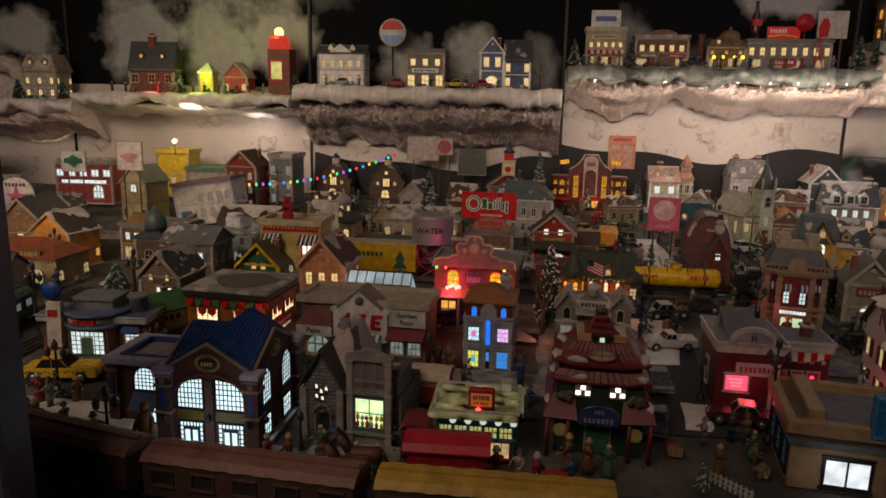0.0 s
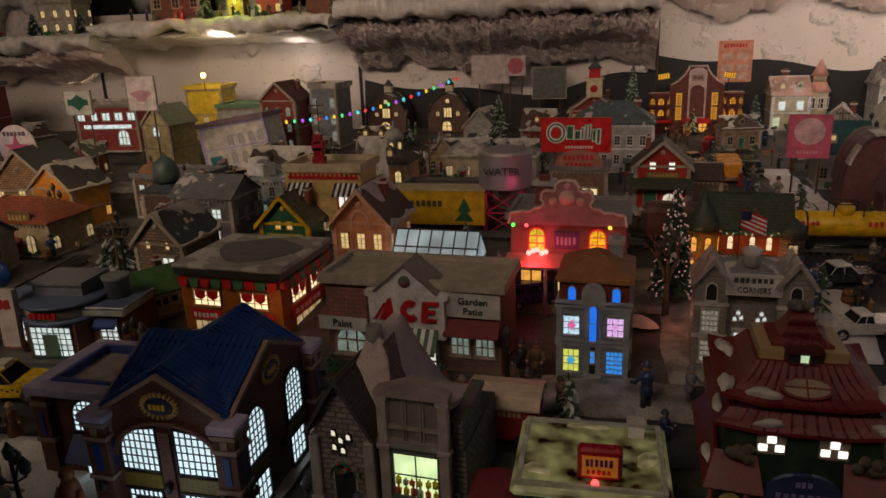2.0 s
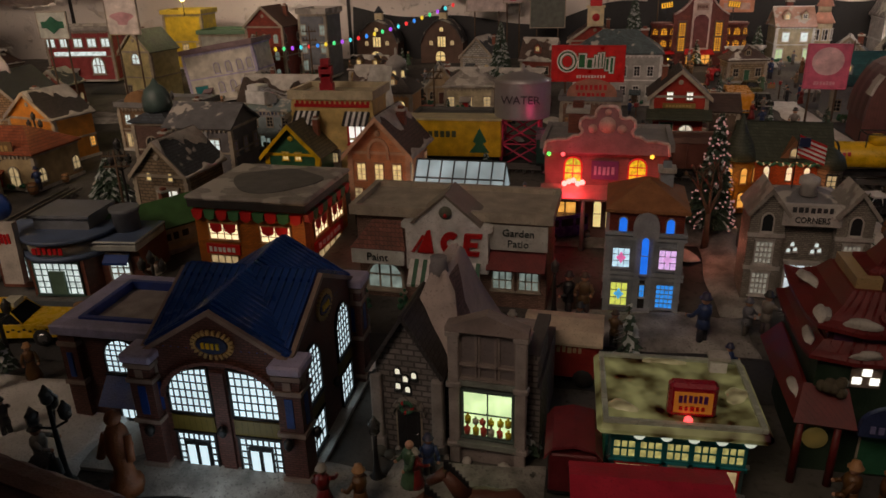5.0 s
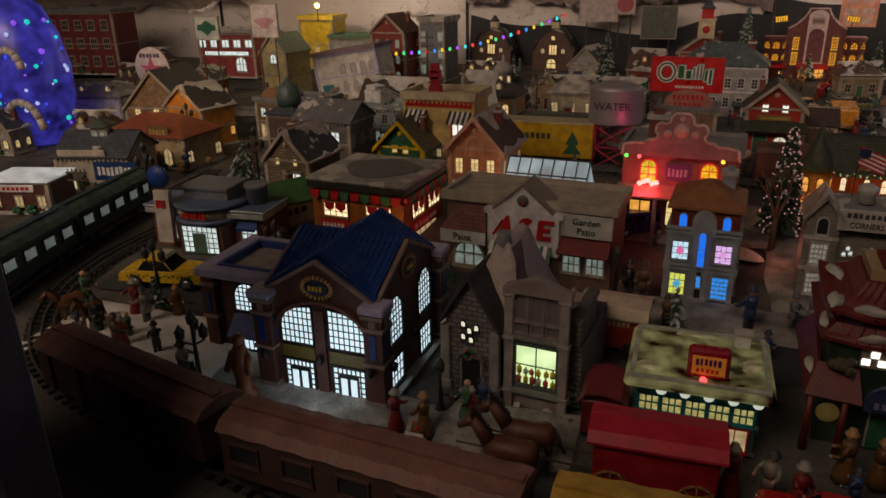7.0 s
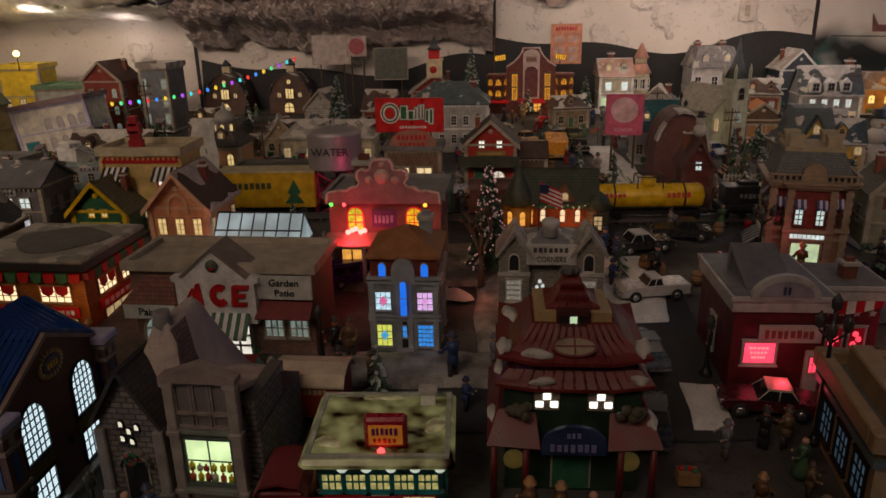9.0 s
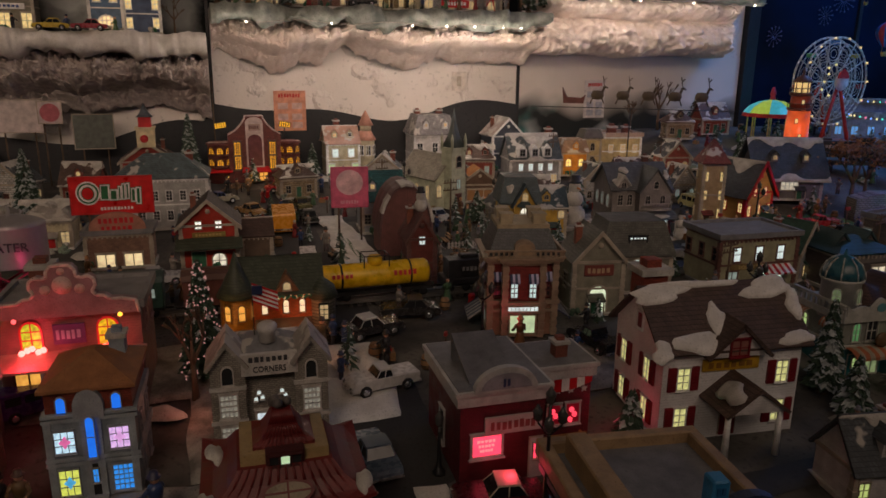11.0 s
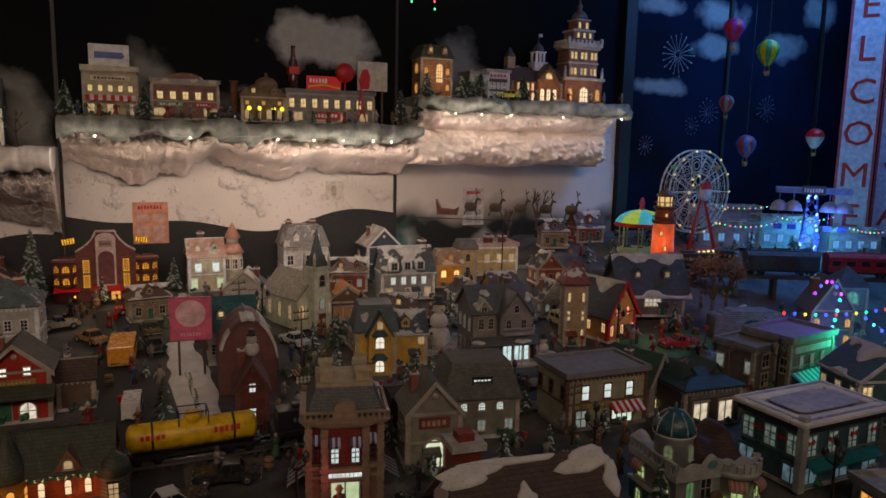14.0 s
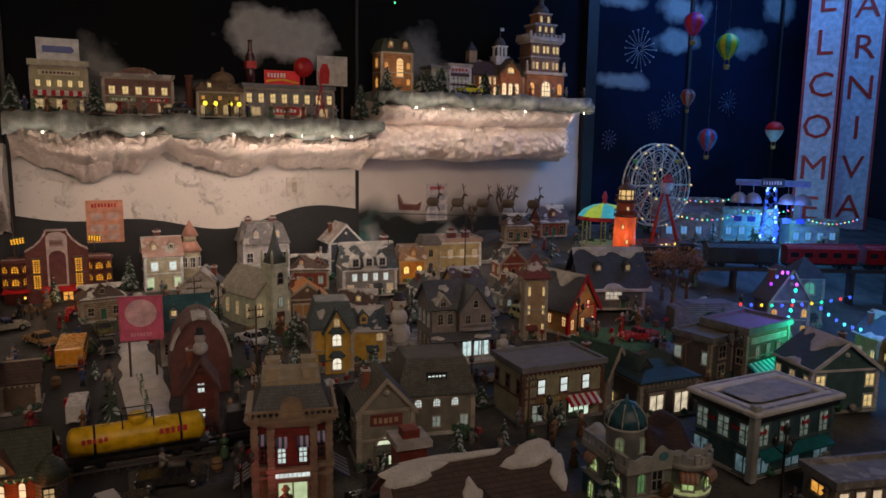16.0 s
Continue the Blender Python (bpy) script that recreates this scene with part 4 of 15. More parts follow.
        window(root, on_side("f", c, 0.007, w, d), ww * 0.86, 0.039, g, IRON, 0, 7, 5, bar=0.0015)
        for u in (-0.0065, 0.0065):
            bm = mesh()
            box(bm, -0.0065, 0.0065, -0.003, -0.001, 0, 0.031)
            leaf = part("door", bm, IRON, root, "", on_side("f", c + u, 0.006, w, d))
            bm = mesh()
            box(bm, -0.0042, 0.0042, -0.0035, -0.003, 0.004, 0.027)
            part("door_pane", bm, g, leaf)
    bm = mesh()
    k = 18
    for i in range(k):
        a0, a1 = math.pi * i / k, math.pi * (i + 1) / k
        q = lambda a, r: (0.002 + r * math.cos(a), 0.088 + r * 0.68 * math.sin(a))
        plate(bm, [q(a0, 0.059), q(a0, 0.0645), q(a1, 0.0645), q(a1, 0.059)], -0.004, 0)
    part("arch_trim", bm, paint((0.17, 0.075, 0.06), 0.6, "brick"), root, "", on_side("f", 0, 0, w, d))
    bm = mesh()
    box(bm, -0.007, 0.007, -0.0035, 0, 0, 0.12)
    part("mullion", bm, WALL, root, "", on_side("f", 0.0, 0, w, d))
    for side, L_ in (("f", w), ("r", d)):
        bz = h + 0.011
        for i in range(22):
            a = 2 * math.pi * i / 22
            bm = mesh()
            plate(bm, [(-0.0016, 0), (0.0016, 0), (0.0012, 0.005), (-0.0012, 0.005)], -0.0025, 0)
            part("badge_ray", bm, OCHRE, root, "", on_side(side, 0.017 * math.cos(a), bz + 0.0105 * math.sin(a), w, d) @ pose(0, 0, 0, 0, 90 - math.degrees(a), 0))
        bm = mesh()
        plate(bm, [(0.0155 * math.cos(a), 0.009 * math.sin(a)) for a in np.linspace(0, 2 * math.pi, 20, endpoint=False)], -0.003, 0)
        badge = part("badge", bm, NAVY, root, "dark oval badge with plain yellow bars", on_side(side, 0, bz, w, d))
        part("lettering", bars(0.02, 0.007, 4, 3), YELLOWP, badge, "", pose(0, -0.0028, 0))
    for u in (-0.047, 0.047):
        window(root, on_side("r", u, 0.068, w, d), 0.04, 0.058, g, IRON, 1, 5, 7, bar=0.0012)
        window(root, on_side("r", u, 0.008, w, d), 0.036, 0.036, g, IRON, 0, 4, 3, bar=0.0011)
        bm = mesh()
        box(bm, -0.022, 0.022, -0.002, 0, 0, 0.017)
        part("spandrel", bm, lattice, root, "black and gold lattice panel", on_side("r", u, 0.048, w, d))
    for side, u in (("f", -0.072), ("f", 0.0), ("f", 0.072), ("r", 0.0), ("r", -0.088)):
        bm = mesh()
        lathe(bm, [(0.001, 0.007), (0.0045, 0.004), (0.005, -0.001), (0.002, -0.006)], 8)
        part("wall_lantern", bm, IRON, root, "", on_side(side, u, 0.056, w, d) @ pose(0, -0.017 if u else -0.008, 0))
    # wing with a flat roof and blue gutter
    x0, x1, y0, y1, hh = -0.212, -0.075, -0.03, 0.085, 0.112
    bm = mesh()
    box(bm, x0, x1, y0, y1, 0, hh)
    wing = part("wing", bm, WALL, root)
    bm = mesh()
    for q in ((x0 - 0.012, x1, y0 - 0.012, y0 + 0.008), (x0 - 0.012, x1, y1 - 0.008, y1 + 0.01), (x0 - 0.012, x0 + 0.012, y0 + 0.008, y1 - 0.008)):
        box(bm, *q, hh, hh + 0.012)
    part("parapet", bm, LILAC, wing, bevel=0.0015)
    bm = mesh()
    for q in ((x0 + 0.012, x1, y0 + 0.008, y0 + 0.014), (x0 + 0.012, x1, y1 - 0.014, y1 - 0.008), (x0 + 0.012, x0 + 0.018, y0 + 0.014, y1 - 0.014)):
        box(bm, *q, hh, hh + 0.014)
    part("gutter", bm, BLUETRIM, wing)
    bm = mesh()
    box(bm, x0 + 0.018, x1, y0 + 0.014, y1 - 0.014, hh - 0.001, hh + 0.004)
    part("flat_roof", bm, paint((0.38, 0.34, 0.32), 0.8), wing)
    cx = (x0 + x1) / 2 - 0.005
    window(wing, pose(cx, y0, 0.066), 0.042, 0.04, g, IRON, 1, 6, 6, bar=0.0012)
    window(wing, pose(cx, y0, 0.006), 0.03, 0.036, g, IRON, 0, 4, 2, bar=0.0012)
    bm = mesh()
    slab(bm, [(-0.024, -0.026, -0.022), (0.024, -0.026, -0.022), (0.024, 0, 0.006), (-0.024, 0, 0.006)], 0.002)
    part("awning", bm, BLUEP, wing, "", pose(cx, y0, 0.058))
    for x in (x0, x1 - 0.022):
        bm = mesh()
        box(bm, x - 0.006, x + 0.014, y0 - 0.008, y0 + 0.004, 0, hh)
        box(bm, x + 0.001, x + 0.007, y0 - 0.0095, y0 - 0.008, 0.06, 0.09, 1)
        for z in (0.05, 0.098):
            box(bm, x - 0.008, x + 0.016, y0 - 0.01, y0 + 0.004, z, z + 0.005, 2)
        part("pilaster", bm, [WALL, BLUEP, BAND], wing)
    bm = mesh()
    box(bm, -0.22, 0.088, -0.115, 0.1, 0, 0.004)
    part("base", bm, SNOW, root)

station()
lamp("POINT", -0.51, 0.99, 0.94, 0.06, COOL, 0.05)

def cottage():
    """Grey stone village shop: steep gable porch, snowy steep roof and a bay with a lit shop window."""
    root = thing("stone_cottage", "grey stone cottage shop with snowy steep roof and lit shop window", "model house", -0.285, 1.175, 0.898, -5, "village houses")
    bm = mesh()
    box(bm, -0.085, 0.085, -0.06, 0.07, 0, 0.085)
    GREYST = paint((0.2, 0.185, 0.18), 0.7, "stone")
    part("wall", bm, GREYST, root)
    bm = mesh()
    plate(bm, [(-0.032, 0), (0.032, 0), (0.032, 0.108), (0, 0.157), (-0.032, 0.108)], -0.08, 0.0)
    part("gable_wall", bm, GREYST, root, "", pose(-0.046, 0, 0))
    for s in (-1, 1):
        bm = mesh()
        box(bm, s * 0.032 - 0.006, s * 0.032 + 0.006, -0.086, -0.074, 0, 0.094)
        box(bm, s * 0.032 - 0.008, s * 0.032 + 0.008, -0.088, -0.072, 0, 0.02)
        part("buttress", bm, paint((0.27, 0.25, 0.24), 0.7), root, "", pose(-0.046, 0, 0), bevel=0.0015)
    bm = mesh()
    for s in (-1, 1):
        q = [(-0.046 + s * 0.041, -0.09, 0.1), (-0.046 + s * 0.041, -0.01, 0.1), (-0.046, -0.01, 0.166), (-0.046, -0.09, 0.166)]
        slab(bm, q if s > 0 else q[::-1], 0.004)
    part("gable_roof", bm, paint((0.05, 0.045, 0.045), 0.6, "shingle"), root)
    # swept hip roof under snow, bare shingles showing on one flank
    bm, rings = mesh(), []
    levels = ((0.086, -0.092, 0.03, -0.068, 0.078), (0.096, -0.082, 0.022, -0.062, 0.074), (0.118, -0.064, 0.006, -0.052, 0.068), (0.145, -0.049, -0.003, -0.043, 0.06), (0.168, -0.04, -0.008, -0.036, 0.05), (0.184, -0.034, -0.013, -0.032, 0.044), (0.189, -0.029, -0.018, -0.028, 0.04))
    for z, xa, xb, ya, yb in levels:
        ring = []
        for ax, ay, bx, by in ((xa, ya, xb, ya), (xb, ya, xb, yb), (xb, yb, xa, yb), (xa, yb, xa, ya)):
            for k in range(5):
                wob = 0.0035 * noise.noise((ax * 30 + k, ay * 30, z * 40))
                ring.append(bm.verts.new((ax + (bx - ax) * k / 5 + wob, ay + (by - ay) * k / 5 + wob, z + wob)))
        rings.append(ring)
    for p, q in zip(rings, rings[1:]):
        for i in range(20):
            f = bm.faces.new((p[i], p[(i + 1) % 20], q[(i + 1) % 20], q[i]))
            f.smooth, f.material_index = True, 1 if i in (5, 6) and p is not rings[0] and q is not rings[-1] else 0
    bm.faces.new(rings[-1])
    part("roof", bm, [paint((0.44, 0.38, 0.36), 0.75, var=0.25), paint((0.16, 0.1, 0.095), 0.7, "shingle")], root, "steep snow-covered roof")
    bm = mesh()
    lathe(bm, [(0.011, 0.176), (0.01, 0.19), (0.0085, 0.194), (0.009, 0.2), (0.005, 0.2), (0.005, 0.194)], 10, -0.026, -0.022)
    part("chimney", bm, paint((0.2, 0.19, 0.2), 0.7), root)
    SHOP = paint((0.24, 0.21, 0.2), 0.6)
    bm = mesh()
    plate(bm, [(-0.034, 0), (0.034, 0), (0.034, 0.1), (-0.034, 0.1)], -0.078, 0.05)
    plate(bm, [(-0.034, 0.1), (0.034, 0.1), (0.034, 0.155), (-0.034, 0.155)], -0.078, -0.064)
    part("shop_bay", bm, SHOP, root, "", pose(0.036, 0, 0))
    for u in (-0.033, 0.033):
        bm = mesh()
        box(bm, u - 0.0055, u + 0.0055, -0.084, -0.076, 0, 0.15)
        for z in (0.02, 0.09, 0.146):
            box(bm, u - 0.0075, u + 0.0075, -0.086, -0.075, z, z + 0.006)
        part("pilaster", bm, paint((0.3, 0.27, 0.26), 0.6), root, "", pose(0.036, 0, 0), bevel=0.001)
    bm = mesh()
    plate(bm, [(-0.04, 0.152), (0.04, 0.152), (0.04, 0.158), (0.03, 0.161), (0, 0.172), (-0.03, 0.161), (-0.04, 0.158)], -0.086, -0.07)
    part("cornice", bm, paint((0.24, 0.2, 0.19), 0.6), root, "", pose(0.036, 0, 0))
    bm = mesh()
    box(bm, -0.036, 0.036, -0.083, -0.078, 0.092, 0.098)
    box(bm, -0.03, 0.03, -0.086, -0.078, 0.022, 0.028)
    part("shop_sill", bm, paint((0.22, 0.24, 0.22), 0.6), root, "", pose(0.036, 0, 0))
    bm = mesh()
    slab(bm, [(-0.04, -0.064, 0.14), (0.036, -0.064, 0.14), (0.036, 0.055, 0.1), (-0.04, 0.055, 0.1)], 0.006)
    part("bay_roof", bm, paint((0.36, 0.31, 0.29), 0.75, var=0.3), root, "", pose(0.036, 0, 0))
    bm = mesh()
    box(bm, 0.036, 0.046, -0.06, 0.02, 0.0, 0.118)
    box(bm, 0.034, 0.048, -0.064, 0.024, 0.118, 0.124)
    part("side_buttress", bm, GREYST, root, "", pose(0.036, 0, 0))
    pane = glow((0.78, 1.0, 0.5), 0.95, 0.5, 60)
    win = window(root, pose(0.036, -0.078, 0.034), 0.048, 0.05, pane, paint((0.1, 0.13, 0.12)), 0, 2, 2, bar=0.0014)
    rnd = random.Random(5)
    for i in range(12):
        bm = mesh()
        ux, uz, hh = -0.021 + i % 6 * 0.0083 + rnd.uniform(-0.001, 0.001), 0.001 + 0.013 * (i // 6), rnd.uniform(0.007, 0.013)
        lathe(bm, [(0.0032, uz), (0.0034, uz + hh * 0.6), (0.0012, uz + hh * 0.75), (0.0014, uz + hh)], 8, ux, -0.001)
        part("shop_item", bm, paint(rnd.choice(((0.5, 0.1, 0.08), (0.7, 0.55, 0.1), (0.25, 0.4, 0.1), (0.5, 0.5, 0.4)))), win)
    for u in (-0.019, 0, 0.019):
        window(root, pose(0.036 + u, -0.078, 0.102), 0.0135, 0.01, paint((0.17, 0.15, 0.15), 0.3), paint((0.22, 0.19, 0.18)), 0, 1, 1, bar=0.0012)
        window(root, pose(0.036 + u, -0.078, 0.118), 0.0135, 0.029, paint((0.17, 0.15, 0.15), 0.3), paint((0.22, 0.19, 0.18)), 0, 1, 1, bar=0.0015)
    for i, (u, z) in enumerate(((-0.009, 0.078), (-0.001, 0.087), (0.001, 0.075), (-0.009, 0.095), (0.008, 0.092))):
        window(root, pose(-0.046 + u, -0.08, z), 0.0055, 0.0075, glow((1.0, 0.93, 0.7), 0.8, 0.4), IRON, 1, 1, 1, bar=0.0006)
    door(root, pose(-0.045, -0.081, 0.004), 0.024, 0.05, BLACK)
    bm = mesh()
    for i in range(10):
        a0, a1 = math.pi * i / 10, math.pi * (i + 1) / 10
        q = lambda a, r: (r * math.cos(a), 0.05 + r * math.sin(a))
        plate(bm, [q(a0, 0.015), q(a0, 0.019), q(a1, 0.019), q(a1, 0.015)], -0.087, -0.08)
    part("door_arch", bm, STONE, root, "", pose(-0.045, 0, 0))
    bm = mesh()
    for i in range(14):
        a = 2 * math.pi * i / 14
        ball(bm, (-0.045 + 0.006 * math.cos(a), -0.089, 0.062 + 0.006 * math.sin(a)), 0.0022, i % 5 == 0, 6)
    part("wreath", bm, [GREENP, REDP], root)
    bm = mesh()
    for i in range(22):
        ball(bm, (rnd.uniform(-0.09, 0.09), -0.088 + rnd.uniform(-0.01, 0.006), 0.005), rnd.uniform(0.004, 0.008), 0, 7, 0.8)
    part("shrub", bm, paint((0.08, 0.08, 0.07), 0.8, snow=0.4), root)

cottage()

def diner():
    """Chrome and teal diner with a small red sign; its flat snowy roof glows by its material."""
    root = thing("diner", "small teal and cream diner with glowing snowy roof and red sign", "model house", -0.078, 1.115, 0.898, 0.5, "village houses")
    bm = mesh()
    box(bm, -0.062, 0.062, -0.045, 0.05, 0, 0.08)
    part("wall", bm, paint((0.1, 0.2, 0.2), 0.3), root, "", None, bevel=0.006)
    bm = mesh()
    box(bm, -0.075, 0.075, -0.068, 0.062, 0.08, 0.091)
    # the yellow light on the roof is put into its emitting material
    roof = part("roof", bm, glow((0.5, 0.47, 0.19), 0.125, 2.6, 40), root, "frosted yellow roof with glow in its material", None, bevel=0.004)
    bm = mesh()
    for q in ((-0.07, 0.07, -0.063, -0.058), (-0.07, 0.07, 0.052, 0.057), (-0.07, -0.065, -0.058, 0.052), (0.065, 0.07, -0.058, 0.052)):
        box(bm, *q, 0.091, 0.0945)
    part("roof_rim", bm, paint((0.42, 0.46, 0.4), 0.25), roof)
    # these patches carry the same light as emission
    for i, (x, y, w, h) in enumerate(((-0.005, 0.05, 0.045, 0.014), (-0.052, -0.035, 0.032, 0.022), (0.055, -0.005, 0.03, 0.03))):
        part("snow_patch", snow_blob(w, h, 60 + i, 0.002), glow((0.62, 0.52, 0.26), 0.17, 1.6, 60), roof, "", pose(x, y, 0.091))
    bm = mesh()
    box(bm, -0.008, 0.008, -0.006, 0.006, 0.091, 0.105)
    box(bm, -0.01, 0.01, -0.008, 0.008, 0.105, 0.109, 1)
    part("vent", bm, [WHITE, SNOW], roof, "", pose(0.045, 0.04, 0))
    bm = mesh()
    box(bm, -0.021, 0.021, -0.007, 0.007, 0.0, 0.034)
    sign = part("roof_sign", bm, glaze((0.35, 0.01, 0.03), 0.2), root, "dark red sign with plain yellow bars", pose(0.008, -0.04, 0.091), bevel=0.003)
    bm = mesh()
    box(bm, -0.0165, 0.0165, -0.0082, -0.007, 0.006, 0.027)
    part("sign_face", bm, glow((0.8, 0.25, 0.03), 0.22), sign)
    part("lettering", bars(0.026, 0.008, 6, 2), glaze((0.1, 0.02, 0.15), 0.3), sign, "", pose(0, -0.008, 0.021))
    part("lettering", bars(0.024, 0.005, 5, 4), REDP, sign, "", pose(0, -0.008, 0.011))
    lit = glow((0.85, 0.75, 0.25), 0.4, 1.0, 160)
    for i in range(5):
        u = -0.048 + 0.024 * i
        window(root, pose(u, -0.045, 0.044), 0.019, 0.018, lit, TEALP, 0, 3, 2, bar=0.0016)
        bm = mesh()
        box(bm, -0.0105, 0.0105, -0.004, 0, 0.0, 0.01)
        part("awning_box", bm, TEALP, root, "", pose(u, -0.046, 0.067))
        bm = mesh()
        lathe(bm, [(0.001, -0.001), (0.0055, -0.0005), (0.0055, 0.0005), (0.001, 0.001)], 12, 0, 0, 0, pose(0, 0, 0, 90))
        part("round_lamp", bm, glow((0.95, 1.0, 0.8), 0.5), root, "", pose(u + 0.012, -0.052, 0.073))
    for u in (-0.036, 0.036):
        window(root, pose(u, -0.045, 0.01), 0.036, 0.026, LYS, REDP, 0, 3, 1, bar=0.0012)
    door(root, pose(0, -0.045, 0.004), 0.024, 0.038, TEALP, LYS)
    bm = mesh()
    for z in (0.006, 0.04, 0.0705):
        box(bm, -0.064, 0.064, -0.0475, -0.044, z, z + 0.003)
    part("chrome_band", bm, CHROME, root)
    for side, z in (("r", 0.03), ("l", 0.03)):
        for u in (-0.02, 0.02):
            window(root, on_side(side, u, z, 0.124, 0.095), 0.022, 0.03, lit, TEALP, 0, 2, 1)
    bm = mesh()
    ball(bm, (0.004, -0.055, 0.094), 0.004, 0, 8)
    part("red_bulb", bm, glow((1.0, 0.06, 0.06), 3, 0), root, "lit red bulb")

diner()

def pagoda():
    """Red restaurant with tiered curved roofs and a lantern cupola."""
    root = thing("pagoda_restaurant", "dark red restaurant with tiered curved snowy roofs and lit windows", "model house", 0.121, 1.193, 0.898, -2, "village houses")
    root.matrix_world = root.matrix_world @ Matrix.Diagonal((0.97, 0.92, 0.97, 1))
    REDROOF = paint((0.11, 0.014, 0.014), 0.45, "plank")
    DKRED = paint((0.05, 0.012, 0.012), 0.5)
    bm = mesh()
    box(bm, -0.072, 0.072, -0.07, 0.07, 0, 0.14)
    part("wall", bm, paint((0.014, 0.035, 0.018), 0.5), root, "dark green wall")

    def skirt(name, prof, flare, aspect=0.95):
        """A square roof tier: prof gives half-width and height from the eave up, corners sweeping up by flare."""
        bm, rings, r0 = mesh(), [], prof[0][0]
        for r, zz in [(r0, prof[0][1] - 0.004)] + list(prof):
            ring = []
            for cx, cy in ((-1, -1), (-0.5, -1), (0, -1), (0.5, -1), (1, -1), (1, -0.5), (1, 0), (1, 0.5), (1, 1), (0.5, 1), (0, 1), (-0.5, 1), (-1, 1), (-1, 0.5), (-1, 0), (-1, -0.5)):
                c = 1 if abs(cx) == 1 and abs(cy) == 1 else 0
                ring.append(bm.verts.new((cx * r, cy * r * aspect, zz + flare * c * (r / r0) ** 5)))
            rings.append(ring)
        for a, b_ in zip(rings, rings[1:]):
            for i in range(16):
                bm.faces.new((a[i], a[(i + 1) % 16], b_[(i + 1) % 16], b_[i]))
        bm.faces.new(rings[0][::-1])
        bm.faces.new(rings[-1])
        ob = part(name, bm, REDROOF, root)
        # tile ridges running up the front slope
        for i in range(13):
            f = -0.9 + 1.8 * i / 12
            bm = mesh()
            for (ra, za), (rb, zb) in zip(prof, prof[1:]):
                rod(bm, (f * ra, -ra * aspect, za + 0.0006), (f * rb, -rb * aspect, zb + 0.0006), 0.0013, 5)
            part("tile_ridge", bm, REDROOF, ob)

    skirt("lower_roof", [(0.083, 0.131), (0.077, 0.136), (0.069, 0.146)], 0.006)
    bm = mesh()
    box(bm, -0.066, 0.066, -0.064, 0.064, 0.14, 0.162)
    part("upper_wall", bm, DKRED, root)
    for i in range(5):
        bm = mesh()
        box(bm, -0.0085, 0.0085, -0.0655, -0.063, 0.147, 0.156)
        part("window", bm, paint((0.1, 0.04, 0.09), 0.4), root, "", pose(-0.052 + 0.026 * i, 0, 0))
    skirt("upper_roof", [(0.08, 0.16), (0.068, 0.165), (0.054, 0.176), (0.044, 0.19)], 0.008)
    bm = mesh()
    box(bm, -0.041, 0.041, -0.036, 0.036, 0.186, 0.201)
    part("attic_wall", bm, paint((0.3, 0.22, 0.12), 0.5), root, "ochre attic wall")
    bm = mesh()
    box(bm, -0.018, 0.018, -0.04, 0.02, 0.186, 0.203)
    cup = part("cupola", bm, DKRED, root)
    for i, g in enumerate((UNLIT, glow((0.75, 1.0, 0.6), 0.6), UNLIT)):
        window(cup, pose(-0.0105 + 0.0105 * i, -0.04, 0.19), 0.008, 0.009, g, DKRED, 0, 1, 1)
    skirt("cupola_roof", [(0.029, 0.202), (0.02, 0.208), (0.014, 0.218), (0.009, 0.23)], 0.003)
    bm = mesh()
    rnd = random.Random(3)
    for i in range(9):
        ball(bm, (rnd.uniform(-0.008, 0.008), rnd.uniform(-0.008, 0.008), 0.232 + rnd.uniform(0, 0.006)), 0.005, 0, 7)
    part("finial", bm, paint((0.09, 0.08, 0.075), 0.7), root)
    # oval window lying on the upper roof
    m = pose(0, -0.0625, 0.1715, -50)
    bm = mesh()
    ov = lambda r, k: [(r * math.cos(a), r * k * math.sin(a)) for a in np.linspace(0, 2 * math.pi, 24, endpoint=False)]
    plate(bm, ov(0.024, 0.5), -0.0035, 0.002)
    oval = part("oval_window", bm, REDROOF, root, "", m)
    bm = mesh()
    plate(bm, ov(0.021, 0.46), -0.0042, -0.0035)
    part("pane", bm, paint((0.24, 0.2, 0.15), 0.3), oval)
    bm = mesh()
    box(bm, -0.0009, 0.0009, -0.0052, -0.0042, -0.0098, 0.0098)
    box(bm, -0.021, 0.021, -0.0051, -0.0042, -0.0009, 0.0009)
    part("glazing_bar", bm, REDROOF, oval)
    cl = glow((1.0, 0.97, 0.85), 1.5, 0.2)
    for u in (-0.028, 0.029):
        bm = mesh()
        box(bm, -0.0135, 0.0135, -0.0015, 0, -0.002, 0.021)
        fr = part("window", bm, paint((0.2, 0.16, 0.13)), root, "", pose(u, -0.071, 0.104))
        for x, z in ((0, 0.0148), (-0.0078, 0.0055), (0.0078, 0.0055)):
            bm = mesh()
            box(bm, x - 0.0043, x + 0.0043, -0.0028, -0.0014, z - 0.004, z + 0.004)
            part("pane", bm, cl, fr, "lit pane", None, bevel=0.0008)
    # porch roofs beside the dark arched sign
    for s in (-1, 1):
        bm = mesh()
        q = [(s * 0.035, -0.1, 0.07), (s * 0.092, -0.1, 0.074), (s * 0.08, -0.068, 0.1), (s * 0.04, -0.068, 0.1)]
        slab(bm, q if s > 0 else q[::-1], 0.004)
        part("porch_roof", bm, REDROOF, root)
        bm = mesh()
        q = [(s * 0.092, -0.1, 0.074), (s * 0.092, 0.08, 0.074), (s * 0.074, 0.07, 0.1), (s * 0.08, -0.068, 0.1)]
        slab(bm, q if s > 0 else q[::-1], 0.004)
